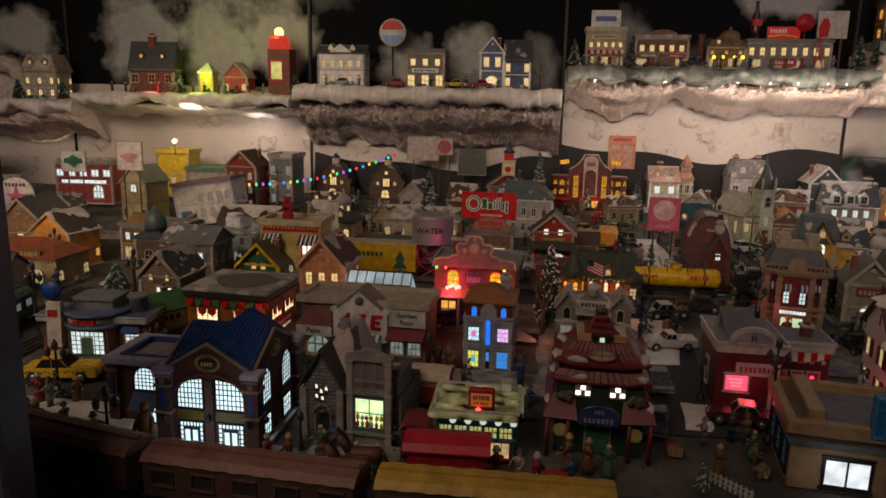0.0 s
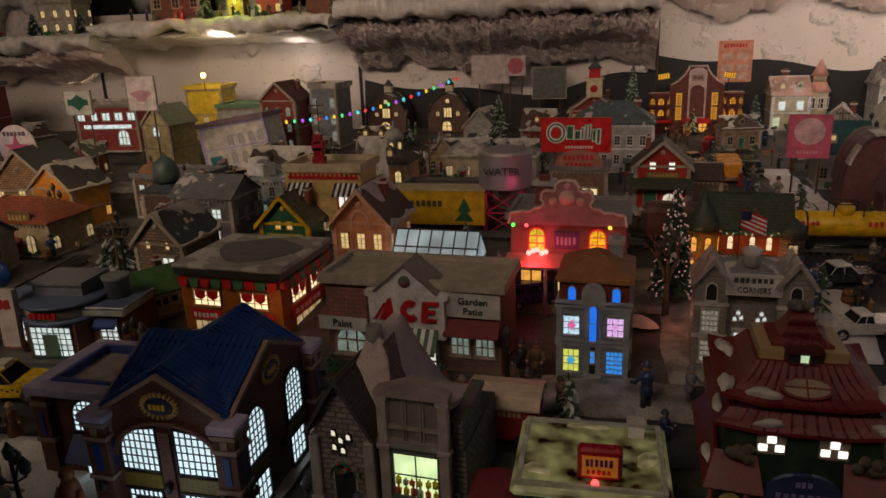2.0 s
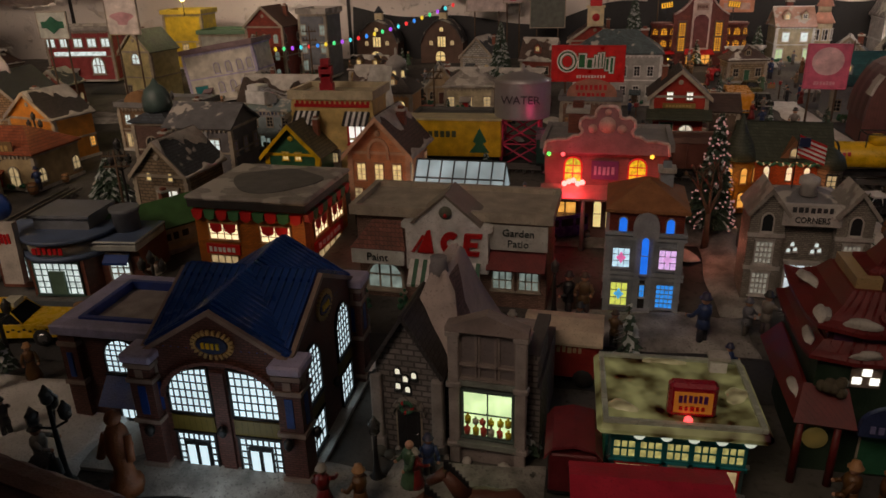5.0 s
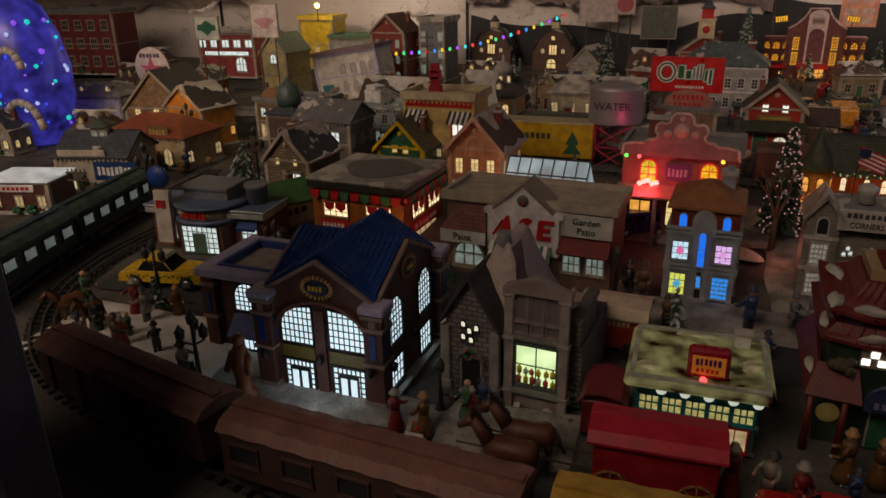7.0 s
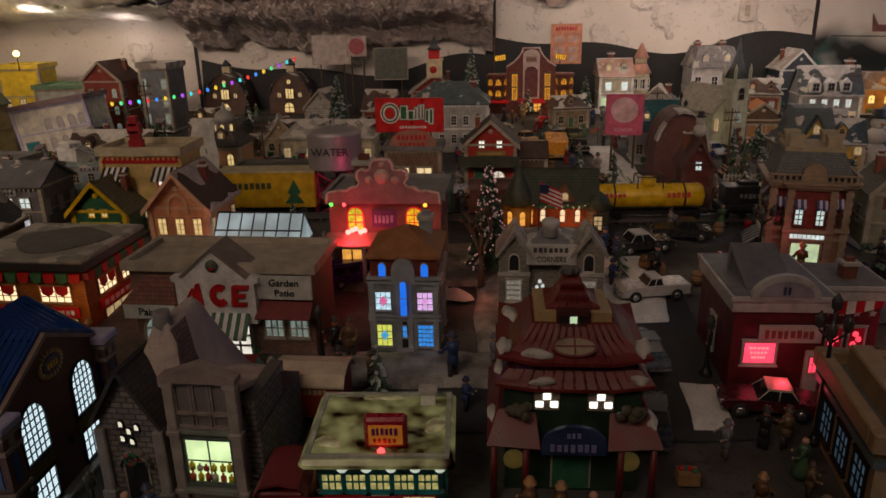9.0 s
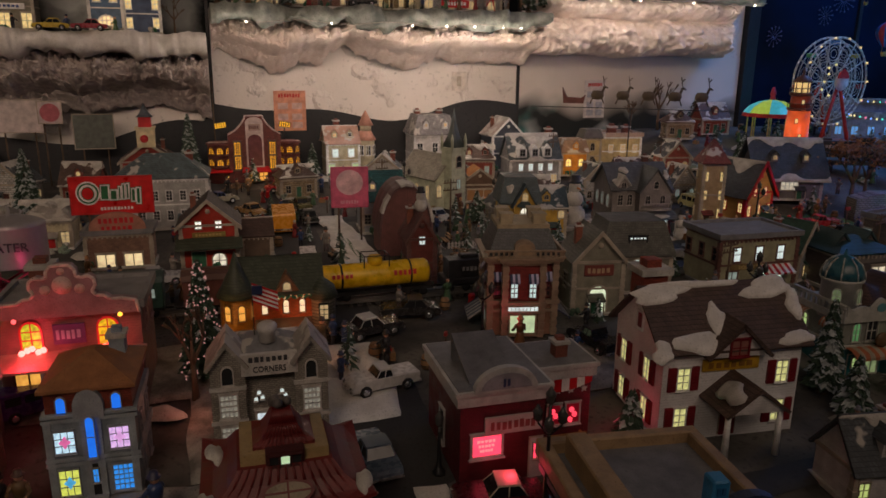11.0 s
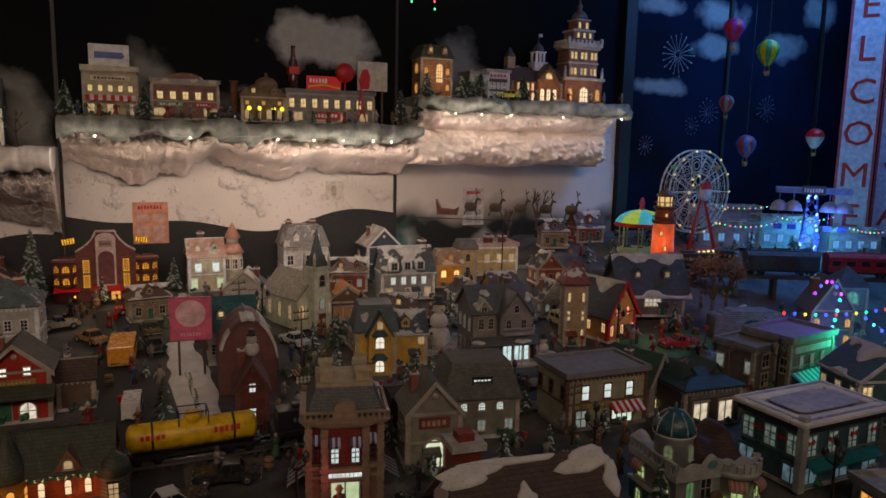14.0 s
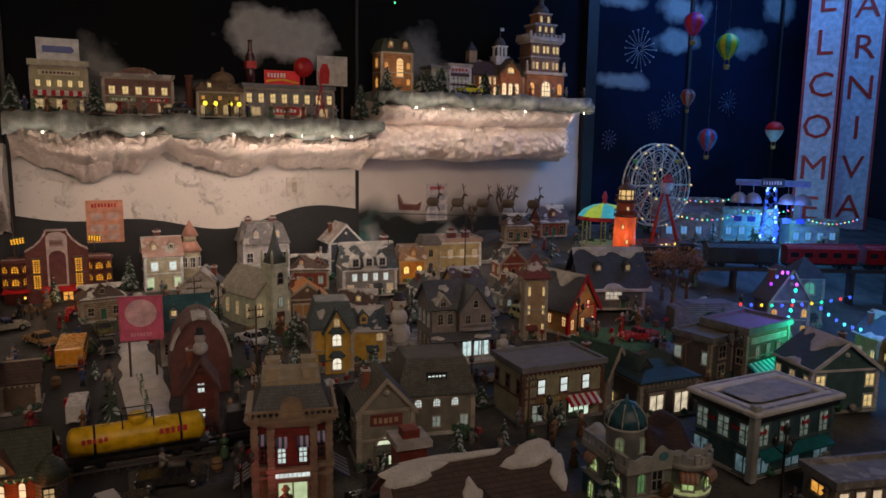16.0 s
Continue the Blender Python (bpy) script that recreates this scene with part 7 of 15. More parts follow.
def tower_shop():
    """Ochre and red corner shop: bay front, hooded windows, heavy cornice and a mansard with stone crown."""
    w, d = 0.12, 0.112
    root = thing("mansard_tower_shop", "ochre and red three-storey corner shop with grey mansard roof", "model house", 0.618, 1.765, ground_z(0.618, 1.765) - 0.002, -14, "village houses")
    O, R_ = paint((0.26, 0.2, 0.15), 0.5), paint((0.22, 0.045, 0.04), 0.55, "brick")
    bm = mesh()
    box(bm, -w / 2, w / 2, -d / 2, d / 2, 0, 0.064)
    part("lower_wall", bm, paint((0.22, 0.13, 0.09), 0.55), root)
    bm = mesh()
    box(bm, -w / 2 + 0.003, w / 2 - 0.003, -d / 2 + 0.003, d / 2 - 0.003, 0.064, 0.142)
    part("upper_wall", bm, R_, root)
    bm = mesh()
    box(bm, -0.034, 0.034, -d / 2 - 0.012, 0, 0.0, 0.142)
    part("front_bay", bm, R_, root)
    for x, y in ((-w / 2, -d / 2), (w / 2, -d / 2), (-w / 2, d / 2), (w / 2, d / 2), (-0.034, -d / 2 - 0.012), (0.034, -d / 2 - 0.012)):
        bm = mesh()
        box(bm, x - 0.005, x + 0.005, y - 0.005, y + 0.005, 0, 0.144)
        for k in range(9):
            box(bm, x - 0.0063, x + 0.0063, y - 0.0063, y + 0.0063, 0.006 + k * 0.015, 0.014 + k * 0.015)
        part("pilaster", bm, O, root)
    for z, h, o in ((0.046, 0.005, 0.006), (0.062, 0.007, 0.008), (0.138, 0.005, 0.006), (0.143, 0.006, 0.011), (0.149, 0.004, 0.015)):
        bm = mesh()
        box(bm, -w / 2 - o, w / 2 + o, -d / 2 - o, d / 2 + o, z, z + h)
        box(bm, -0.034 - o, 0.034 + o, -d / 2 - 0.012 - o, -d / 2, z + 0.0002, z + h - 0.0002)
        part("stone_course", bm, O, root)
    bm = mesh()
    for k in range(15):
        x = -w / 2 - 0.006 + (w + 0.012) * k / 14
        box(bm, x - 0.0018, x + 0.0018, -d / 2 - 0.013, -d / 2 - 0.009, 0.153, 0.162)
        box(bm, w / 2 + 0.009, w / 2 + 0.013, x * 0.96 - 0.0018, x * 0.96 + 0.0018, 0.153, 0.162)
    box(bm, -w / 2 - 0.014, w / 2 + 0.014, -d / 2 - 0.014, -d / 2 - 0.008, 0.162, 0.165)
    box(bm, w / 2 + 0.008, w / 2 + 0.0135, -d / 2 - 0.008, d / 2, 0.162, 0.1648)
    part("balustrade", bm, O, root)
    roof_of(root, "mansard", w, d, 0.152, 0.05, paint((0.09, 0.095, 0.1), 0.55, "shingle"), 0.004)
    bm = mesh()
    box(bm, -w * 0.4, w * 0.4, -d * 0.4, d * 0.4, 0.2, 0.207)
    for x, y in ((-0.03, -0.026), (0.03, -0.026), (-0.03, 0.026), (0.03, 0.026)):
        box(bm, x - 0.011, x + 0.011, y - 0.011, y + 0.011, 0.207, 0.222)
        box(bm, x - 0.013, x + 0.013, y - 0.013, y + 0.013, 0.222, 0.226)
    part("roof_crown", bm, paint((0.32, 0.27, 0.19), 0.6), root)
    bm = mesh()
    plate(bm, [(-0.018, 0.152), (0.018, 0.152), (0.018, 0.17)] + [(0.018 * math.cos(a), 0.17 + 0.012 * math.sin(a)) for a in np.linspace(0.2, 2.94, 9)] + [(-0.018, 0.17)], -d / 2 - 0.012, -d / 2 + 0.012)
    ped = part("arched_pediment", bm, O, root)
    bm = mesh()
    plate(bm, [(-0.013, 0.156), (0.013, 0.156), (0.013, 0.168)] + [(0.013 * math.cos(a), 0.168 + 0.008 * math.sin(a)) for a in np.linspace(0.2, 2.94, 9)] + [(-0.013, 0.168)], -d / 2 - 0.0132, -d / 2 - 0.012)
    part("sign_panel", bm, paint((0.3, 0.22, 0.15)), ped)
    lit = glow((0.78, 0.97, 0.93), 0.62, 0.8, 160)
    faces = [pose(u, -d / 2 - 0.012, 0) for u in (-0.017, 0.017)] + [pose(u, -d / 2 + 0.003, 0) for u in (-0.045, 0.045)] + [pose(0, 0, 0, 0, 0, a) @ pose(u, -w / 2 + 0.003, 0) for a in (90, -90) for u in (-0.028, 0.028)]
    for k, m in enumerate(faces):
        window(root, m @ pose(0, 0, 0.076), 0.012, 0.036, lit if k not in (2, 3) else UNLIT, BRICKDK, 1, 2, 4, bar=0.0013)
        awning(root, m @ pose(0, -0.001, 0.121), 0.018, 0.009, 0.012, NAVY, LILAC, 4)
    window(root, pose(0, -d / 2 - 0.0135, 0.05), 0.056, 0.009, LW, O, 0, 8, 1)
    window(root, pose(0, -d / 2 - 0.012, 0.008), 0.046, 0.034, LG, O, 0, 2, 1)
    for a in (90, -90):
        m = pose(0, 0, 0, 0, 0, a)
        window(root, m @ pose(0, -w / 2 - 0.007, 0.05), 0.06, 0.009, LW, O, 0, 9, 1)
        awning(root, m @ pose(0, -w / 2 - 0.006, 0.046), 0.075, 0.03, 0.02, NAVY, GREYP, 10)
        window(root, m @ pose(0, -w / 2, 0.008), 0.05, 0.026, LDIM, O, 0, 3, 1)

tower_shop()
lamp("POINT", 0.56, 1.665, 1.0, 0.016, (1, 0.05, 0.12), 0.01)
H("arched_stone_shop", "dark stone shop with lit arched doorway and pointed roof", 0.8, 1.76, 0.1, 0.1, 0.115, 0.055, "gy", paint((0.2, 0.19, 0.15), 0.6), paint((0.1, 0.1, 0.085), 0.6, "shingle"), [("f", 1, 1, 0.04, 0.06, 0.008, 0, glow((0.85, 0.95, 0.65), 0.7, 0.8, 50), 1, 1, 1), ("l", 1, 1, 0.022, 0.03, 0.05, 0, UNLIT)],
  yaw=-10, signs=[("f", 0, 0.095, 0.06, 0.022, paint((0.16, 0.05, 0.04)), "", 0, paint((0.4, 0.3, 0.2)), 5)])
H("dark_mansion", "dark grey three-storey mansion with mansard roof and small lit windows", 0.955, 1.86, 0.155, 0.12, 0.085, 0.075, "mansard", paint((0.18, 0.17, 0.14), 0.6), paint((0.095, 0.095, 0.085), 0.6, "shingle"),
  [("f", 3, 1, 0.016, 0.018, 0.062, 0, LW, 1, 3, 3, 0.5), ("f", 3, 1, 0.018, 0.024, 0.018, 0, LDIM, 0, 2, 2), ("l", 2, 1, 0.018, 0.024, 0.03, 0, UNLIT)], yaw=-12, dormers=False)
MANSION = bpy.data.objects["dark_mansion"]
bm = mesh()
plate(bm, [(-0.026, 0.108), (0.026, 0.108), (0.026, 0.126), (0.014, 0.135), (-0.014, 0.135), (-0.026, 0.126)], -0.058, -0.02)
dorm = part("dormer", bm, paint((0.14, 0.14, 0.12), 0.6, "shingle"), MANSION)
window(dorm, pose(0, -0.058, 0.111), 0.036, 0.016, LW, IRON, 0, 5, 2, bar=0.0022)
H("dollar_store", "olive two-storey dollar store with striped awning and lit upper windows", 1.228, 1.815, 0.2, 0.13, 0.12, 0.006, "flat", paint((0.3, 0.29, 0.2), 0.55), GREYROOF,
  [("f", 3, 1, 0.02, 0.034, 0.068, 0, LW, 0, 1, 2, 0.56), ("l", 3, 1, 0.018, 0.032, 0.068, 0, UNLIT, 0, 1, 2), ("f", 1, 1, 0.06, 0.034, 0.008, 0, glow((0.8, 1.0, 0.8), 0.75, 0.4), 0, 4, 1, (0.2,)), ("f", 1, 1, 0.03, 0.04, 0.008, 0, LDIM, 0, 2, 2, (-0.32,))],
  yaw=-3, signs=[("f", -0.03, 0.054, 0.08, 0.014, paint((0.22, 0.16, 0.08)), "DOLLAR", 0.011, paint((0.5, 0.4, 0.2)), 0)], awnings=[("f", 0.045, 0.056, 0.08, 0.024, 0.014, REDP, WHITE, 10)], frame_mat=paint((0.12, 0.06, 0.05)), base=paint((0.2, 0.2, 0.2)))
H("green_gable_shop", "small shop with steep dark green roof and lit window", 1.375, 1.84, 0.09, 0.12, 0.075, 0.06, "gy", GREYCLAP, paint((0.03, 0.07, 0.05), 0.5, "shingle"), [("f", 1, 1, 0.05, 0.026, 0.012, 0, LY, 0, 4, 2)], yaw=20)
H("teal_roof_shop", "dark brick shop with twin teal gables and lit shop windows", 1.455, 1.735, 0.15, 0.12, 0.085, 0.03, "hip", paint((0.1, 0.085, 0.08), 0.55, "brick"), TEALROOF, [("f", 2, 1, 0.042, 0.05, 0.01, 0, glow((1.0, 0.85, 0.6), 0.6, 0.9, 60), 0, 2, 1, 0.45)], yaw=-4, dormers=False, signs=[("f", 0, 0.074, 0.13, 0.016, paint((0.14, 0.13, 0.12)), "", 0, OCHRE, 0)])
for u_ in (-0.036, 0.036):
    gable_bay(bpy.data.objects["teal_roof_shop"], u_, 0.06, 0.085, 0.09, 0.035, -0.02, 0.05, paint((0.1, 0.085, 0.08), 0.55, "brick"), TEALROOF, "roof_gable")
H("long_store", "dark two-storey brick store with wreath and striped awning", 1.872, 1.835, 0.185, 0.13, 0.13, 0.01, "flat", paint((0.2, 0.15, 0.12), 0.55, "brick"), GREYROOF, [("f", 3, 1, 0.018, 0.03, 0.062, 0, LDIM, 0, 2, 2, 0.5), ("l", 2, 1, 0.024, 0.04, 0.05, 0, UNLIT, 0, 2, 2)],
  yaw=8, awnings=[("f", 0.0, 0.05, 0.17, 0.03, 0.018, TEALP, WHITE, 18)], signs=[("f", 0, 0.108, 0.16, 0.016, SNOW, "", 0, REDP, 0)])
H("store_annex", "lower dark annex of the brick store with posters", 1.732, 1.855, 0.09, 0.11, 0.11, 0.008, "flat", paint((0.13, 0.11, 0.1), 0.55, "brick"), GREYROOF, [("f", 1, 2, 0.03, 0.034, 0.015, 0.05, UNLIT, 0, 2, 2), ("l", 2, 1, 0.024, 0.034, 0.05, 0, LDIM, 0, 1, 1)], yaw=8)
solo("roof_unit", "pale metal cooling unit on the store roof", "roof unit", mesh(), GREYP, pose(1.88, 1.93, ground_z(1.87, 1.9) + 0.137, 0, 0, 8))
bm = mesh()
for k in range(5):
    box(bm, -0.03 + k * 0.012, -0.022 + k * 0.012, -0.02, 0.02, 0, 0.012)
box(bm, -0.034, 0.034, -0.024, 0.024, 0, 0.004)
bm.to_mesh(bpy.data.objects["roof_unit"].data)
PALE = glow((0.62, 0.78, 0.66), 0.13, 1.3, 70)
H("department_store", "teal corner department store with snowy flat roof and red bows", 1.512, 1.47, 0.225, 0.135, 0.125, 0.008, "flat", paint((0.05, 0.1, 0.11), 0.5), SNOWROOF,
  [("f", 4, 1, 0.03, 0.045, 0.064, 0, PALE, 0, 2, 3), ("l", 3, 1, 0.03, 0.045, 0.064, 0, PALE, 0, 2, 3), ("f", 3, 1, 0.05, 0.036, 0.01, 0, glow((0.4, 0.65, 0.75), 0.16, 1.2, 60), 0, 2, 1), ("l", 2, 1, 0.04, 0.036, 0.01, 0, glow((0.4, 0.65, 0.75), 0.16, 1.2, 60), 0, 2, 1)],
  yaw=1, frame_mat=paint((0.1, 0.15, 0.15)), awnings=[("f", 0, 0.056, 0.2, 0.02, 0.012, TEALP, TEALP, 4)])
DEPT = bpy.data.objects["department_store"]
for nm, o, z0, z1, mat in (("cornice_band", 0.009, 0.116, 0.127, paint((0.012, 0.012, 0.014), 0.5)), ("snow_rim", 0.017, 0.1275, 0.1385, CLEANSNOW)):
    bm = mesh()
    x1_, y1_, t_ = 0.1125 + o, 0.0675 + o, 0.034
    for q in ((-x1_, x1_, -y1_, -y1_ + t_), (-x1_, x1_, y1_ - t_, y1_), (-x1_, -x1_ + t_, -y1_ + t_, y1_ - t_), (x1_ - t_, x1_, -y1_ + t_, y1_ - t_)):
        box(bm, *q, z0, z1)
    part(nm, bm, mat, DEPT, "", bevel=0.003 if o > 0.01 else 0.0)
dep = pose(1.512, 1.5375, ground_z(1.512, 1.53) - 0.002, 0, 0, 1)
bm = mesh()
slab(bm, [(sx * (0.085 - c), sy * (0.045 - k), 0.134) for sx, sy, c, k in ((-1, -1, 0, 0.012), (-1, -1, 0.02, 0), (1, -1, 0.014, 0), (1, -1, 0, 0.008), (1, 1, 0, 0.02), (1, 1, 0.03, 0), (-1, 1, 0.012, 0.004), (-1, 1, 0, 0.012))], 0.002)
roof_tar = solo("roof_tar", "dark bare patch on the snowy store roof", "roof", bm, paint((0.36, 0.36, 0.35), 0.7, snow=0.2), dep @ pose(0, 0, 0.0065), kind="structure")
for x_, y_ in ((-0.02, -0.018), (0.025, 0.0)):
    bm = mesh()
    box(bm, -0.013, 0.013, -0.011, 0.011, 0.134, 0.139)
    solo("roof_hatch", "square cream hatch on the store roof", "roof hatch", bm, paint((0.4, 0.38, 0.28)), dep @ pose(x_, y_, 0, 0, 0, 20), "roof hatches", bevel=0.001)
bm = mesh()
box(bm, -0.123, -0.107, -0.079, -0.063, 0, 0.15)
solo("corner_pillar", "pale corner pillar of the department store", "pillar", bm, paint((0.42, 0.44, 0.42), 0.5), dep, bevel=0.002)
for i in range(6):
    bm = mesh()
    for s in (-1, 1):
        plate(bm, [(0, 0), (s * 0.008, -0.005), (s * 0.009, 0.006)][::s], -0.003, 0)
    solo("red_bow", "red ribbon bow on a store cornice", "bow", bm, REDP, pose(1.512, 1.5375, 0.903, 0, 0, 1) @ (on_side("f", -0.09 + 0.06 * i, 0.112, 0.225, 0.137) if i < 4 else on_side("l", -0.03 + 0.06 * (i - 4), 0.112, 0.227, 0.135)), "bows")

def dome_restaurant():
    """Corner restaurant: scalloped parapet, glazed dome, round bay and curved awnings."""
    root = thing("dome_restaurant", "cream and teal restaurant with corner dome and orange awnings", "model house", 1.17, 1.5, 0.905, -5, "village houses")
    C, T = paint((0.42, 0.42, 0.38), 0.5), paint((0.025, 0.1, 0.11), 0.45)
    a_, d_ = 0.082, 0.064
    gl = glow((0.7, 0.95, 0.35), 0.5, 0.9, 120)
    org, shade = paint((0.36, 0.13, 0.07), 0.6), paint((0.35, 0.31, 0.25), 0.6)
    bx, br = 0.045, 0.04
    for name, z0, z1, k, mat in (("lower_wall", 0, 0.062, 0.0, T), ("upper_wall", 0.062, 0.115, 0.004, paint((0.22, 0.23, 0.2), 0.5))):
        bm = mesh()
        box(bm, -a_ + k, a_ - k, -d_ + k, d_ - k, z0, z1)
        part(name, bm, mat, root)
        bm = mesh()
        lathe(bm, [(br - k, z0), (br - k, z1)], 18, bx, -d_ + 0.012)
        part("round_bay", bm, mat, root)
    for z, h, o in ((0.0, 0.008, 0.004), (0.058, 0.005, 0.003), (0.106, 0.012, 0.003)):
        bm = mesh()
        box(bm, -a_ - o, a_ + o, -d_ - o, d_ + o, z, z + h)
        lathe(bm, [(0.001, z + 0.0003), (br + o, z + 0.0003), (br + o, z + h - 0.0003), (0.001, z + h - 0.0003)], 18, bx, -d_ + 0.012)
        part("stone_course", bm, C, root)
    bm = mesh()
    lathe(bm, [(br + 0.002, 0.063), (br + 0.004, 0.066), (br + 0.002, 0.069)], 18, bx, -d_ + 0.012)
    part("lit_band", bm, glow((0.75, 0.8, 0.35), 0.3, 0.4), root, "pale yellow lit band")
    # parapet with a balustrade along the side and scallops along the front
    bm = mesh()
    for i in range(11):
        y = -d_ + 2 * d_ * i / 10
        box(bm, -a_ - 0.002, -a_ + 0.003, y - 0.0024, y + 0.0024, 0.118, 0.131)
    box(bm, -a_ - 0.003, -a_ + 0.004, -d_, d_, 0.131, 0.136)
    part("balustrade", bm, C, root)
    scal = [(-a_, 0.118), (a_, 0.118), (a_, 0.138)]
    for k in range(1, 31):
        u = a_ - 2 * a_ * k / 31
        scal.append((u, 0.128 + 0.007 * abs(math.sin(u * 92)) + 0.013 * math.exp(-((u + 0.015) / 0.016) ** 2)))
    bm = mesh()
    plate(bm, scal + [(-a_, 0.138)], -d_ - 0.004, -d_ + 0.001)
    front = part("scalloped_parapet", bm, C, root)
    bm = mesh()
    plate(bm, [(-0.015 + 0.009 * math.cos(a), 0.131 + 0.008 * math.sin(a)) for a in np.linspace(0, 6.0, 14)], -d_ - 0.0055, -d_ - 0.004)
    part("oval_panel", bm, paint((0.12, 0.26, 0.28), 0.4), front)
    bm = mesh()
    for k in range(13):
        a = math.pi * (1.0 + k / 12)
        box(bm, -0.0045, 0.0045, -0.002, 0.002, 0.117, 0.13 + 0.005 * (k % 2), 0, pose(bx + (br + 0.001) * math.cos(a), -d_ + 0.012 + (br + 0.001) * math.sin(a), 0, 0, 0, math.degrees(a) + 90))
    part("bay_parapet", bm, C, root)
    tx, ty = -0.052, -0.012
    bm = mesh()
    lathe(bm, [(0.032, 0.1), (0.032, 0.165), (0.036, 0.168), (0.036, 0.172)], 16, tx, ty)
    tur = part("turret", bm, C, root)
    pr = [(0.035, 0.172), (0.033, 0.185), (0.026, 0.198), (0.014, 0.208), (0.003, 0.212), (0.002, 0.222)]
    bm = mesh()
    lathe(bm, pr, 16, tx, ty)
    dm = part("dome", bm, paint((0.035, 0.1, 0.125), 0.25), tur, "dark teal glazed dome")
    for k in range(8):
        a = 2 * math.pi * k / 8
        bm = mesh()
        for (r0, z0), (r1, z1) in zip(pr, pr[1:4]):
            rod(bm, (tx + (r0 + 0.0008) * math.cos(a), ty + (r0 + 0.0008) * math.sin(a), z0), (tx + (r1 + 0.0008) * math.cos(a), ty + (r1 + 0.0008) * math.sin(a), z1), 0.0013, 5)
        part("dome_rib", bm, C, dm)
    for a in (-50, 20):
        window(tur, pose(tx, ty, 0.132) @ pose(0, 0, 0, 0, 0, a) @ pose(0, -0.032, 0), 0.013, 0.024, glow((0.6, 0.8, 0.4), 0.14, 0.8), C, 1, 2, 2)
    # low dark roof with rolling tops
    bm, nx_, ny_ = mesh(), 22, 16
    grid = [[bm.verts.new((-0.035 + 0.11 * i / nx_, -0.055 + 0.112 * j / ny_, 0.118 + max(0.0, 0.05 * min(1, 5 * i / nx_, 6 * (nx_ - i) / nx_) * min(1, 3.0 * j / ny_, 4 * (ny_ - j) / ny_) * (0.8 + 0.2 * math.sin(0.11 * i / nx_ * 75 + j * 0.12))))) for j in range(ny_ + 1)] for i in range(nx_ + 1)]
    for i in range(nx_):
        for j in range(ny_):
            bm.faces.new((grid[i][j], grid[i + 1][j], grid[i + 1][j + 1], grid[i][j + 1])).smooth = True
    part("roof", bm, paint((0.05, 0.025, 0.02), 0.65, "shingle"), root, "dark brown rolling roof")
    def curved(m, w, r):
        bm = mesh()
        n = 8
        for i in range(n):
            x0, x1 = -w / 2 + w * i / n, -w / 2 + w * (i + 1) / n
            arc = [(0.0, 0.012)] + [(-r * math.sin(q), 0.012 * math.cos(q)) for q in (0.5, 1.0, 1.45)] + [(-r, -0.004)]
            for (ya, za), (yb, zb) in zip(arc, arc[1:]):
                slab(bm, [(x0, ya, za), (x0, yb, zb), (x1, yb, zb), (x1, ya, za)], 0.0012, i % 2)
        part("awning", bm, [org, shade], root, "", m)
    side = pose(0, 0, 0, 0, 0, -90)
    for u in (-0.034, 0.034):
        window(root, side @ pose(u, -a_, 0.014), 0.014, 0.036, gl, C, 1, 2, 4, bar=0.0016)
        window(root, side @ pose(u, -a_ + 0.004, 0.072), 0.02, 0.022, gl, C, 1, 2, 2)
        curved(side @ pose(u, -a_ + 0.003, 0.092), 0.03, 0.014)
    window(root, pose(-0.052, -d_ + 0.004, 0.07), 0.014, 0.032, glow((0.3, 0.8, 0.3), 0.18, 0.9), C, 1, 2, 3)
    window(root, pose(-0.02, -d_ + 0.004, 0.07), 0.02, 0.034, UNLIT, C, 0, 2, 2)
    for a in (-32, 25):
        b_ = pose(bx, -d_ + 0.012, 0, 0, 0, a)
        window(root, b_ @ pose(0, -br + 0.003, 0.072), 0.018, 0.02, gl, C, 1, 2, 2)
        curved(b_ @ pose(0, -br + 0.003, 0.092), 0.03, 0.013)
        window(root, b_ @ pose(0, -br, 0.012), 0.013, 0.036, gl, T, 1, 2, 4, bar=0.0016)
    curved(pose(-0.035, -d_, 0.05), 0.075, 0.03)
    door(root, pose(-0.05, -d_, 0.004), 0.026, 0.042, TEALP, gl)
    window(root, pose(-0.015, -d_, 0.01), 0.024, 0.03, glow((0.6, 0.75, 0.35), 0.25, 0.9), C, 0, 2, 1)
    bm = mesh()
    lathe(bm, [(0.001, -0.002), (0.013, -0.002), (0.013, 0.002), (0.001, 0.002)], 14, 0, 0, 0, pose(0, 0, 0, 90))
    part("round_sign", bm, paint((0.12, 0.075, 0.04)), root, "", pose(-0.01, -d_ - 0.012, 0.075))

dome_restaurant()
H("teal_gable_house", "teal clapboard house with white gable trim and lit windows", 1.87, 1.6, 0.17, 0.13, 0.105, 0.06, "gy", paint((0.1, 0.18, 0.18), 0.5, "clap"), paint((0.04, 0.08, 0.08), 0.5, "shingle"), [("f", 2, 2, 0.026, 0.03, 0.014, 0.05, LY, 0, 2, 2), ("l", 3, 1, 0.02, 0.028, 0.06, 0, LYS)], yaw=-15, snow=3, frame_mat=WHITE)
H("dormer_cottage", "small white cottage with steep grey roof beside a pole", 0.86, 1.14, 0.09, 0.08, 0.055, 0.05, "gx", WHITECLAP, SLATESNOW, [("f", 2, 1, 0.016, 0.022, 0.018, 0, glow((0.8, 0.95, 0.3), 0.5), 0, 2, 2)], yaw=-10, snow=1)
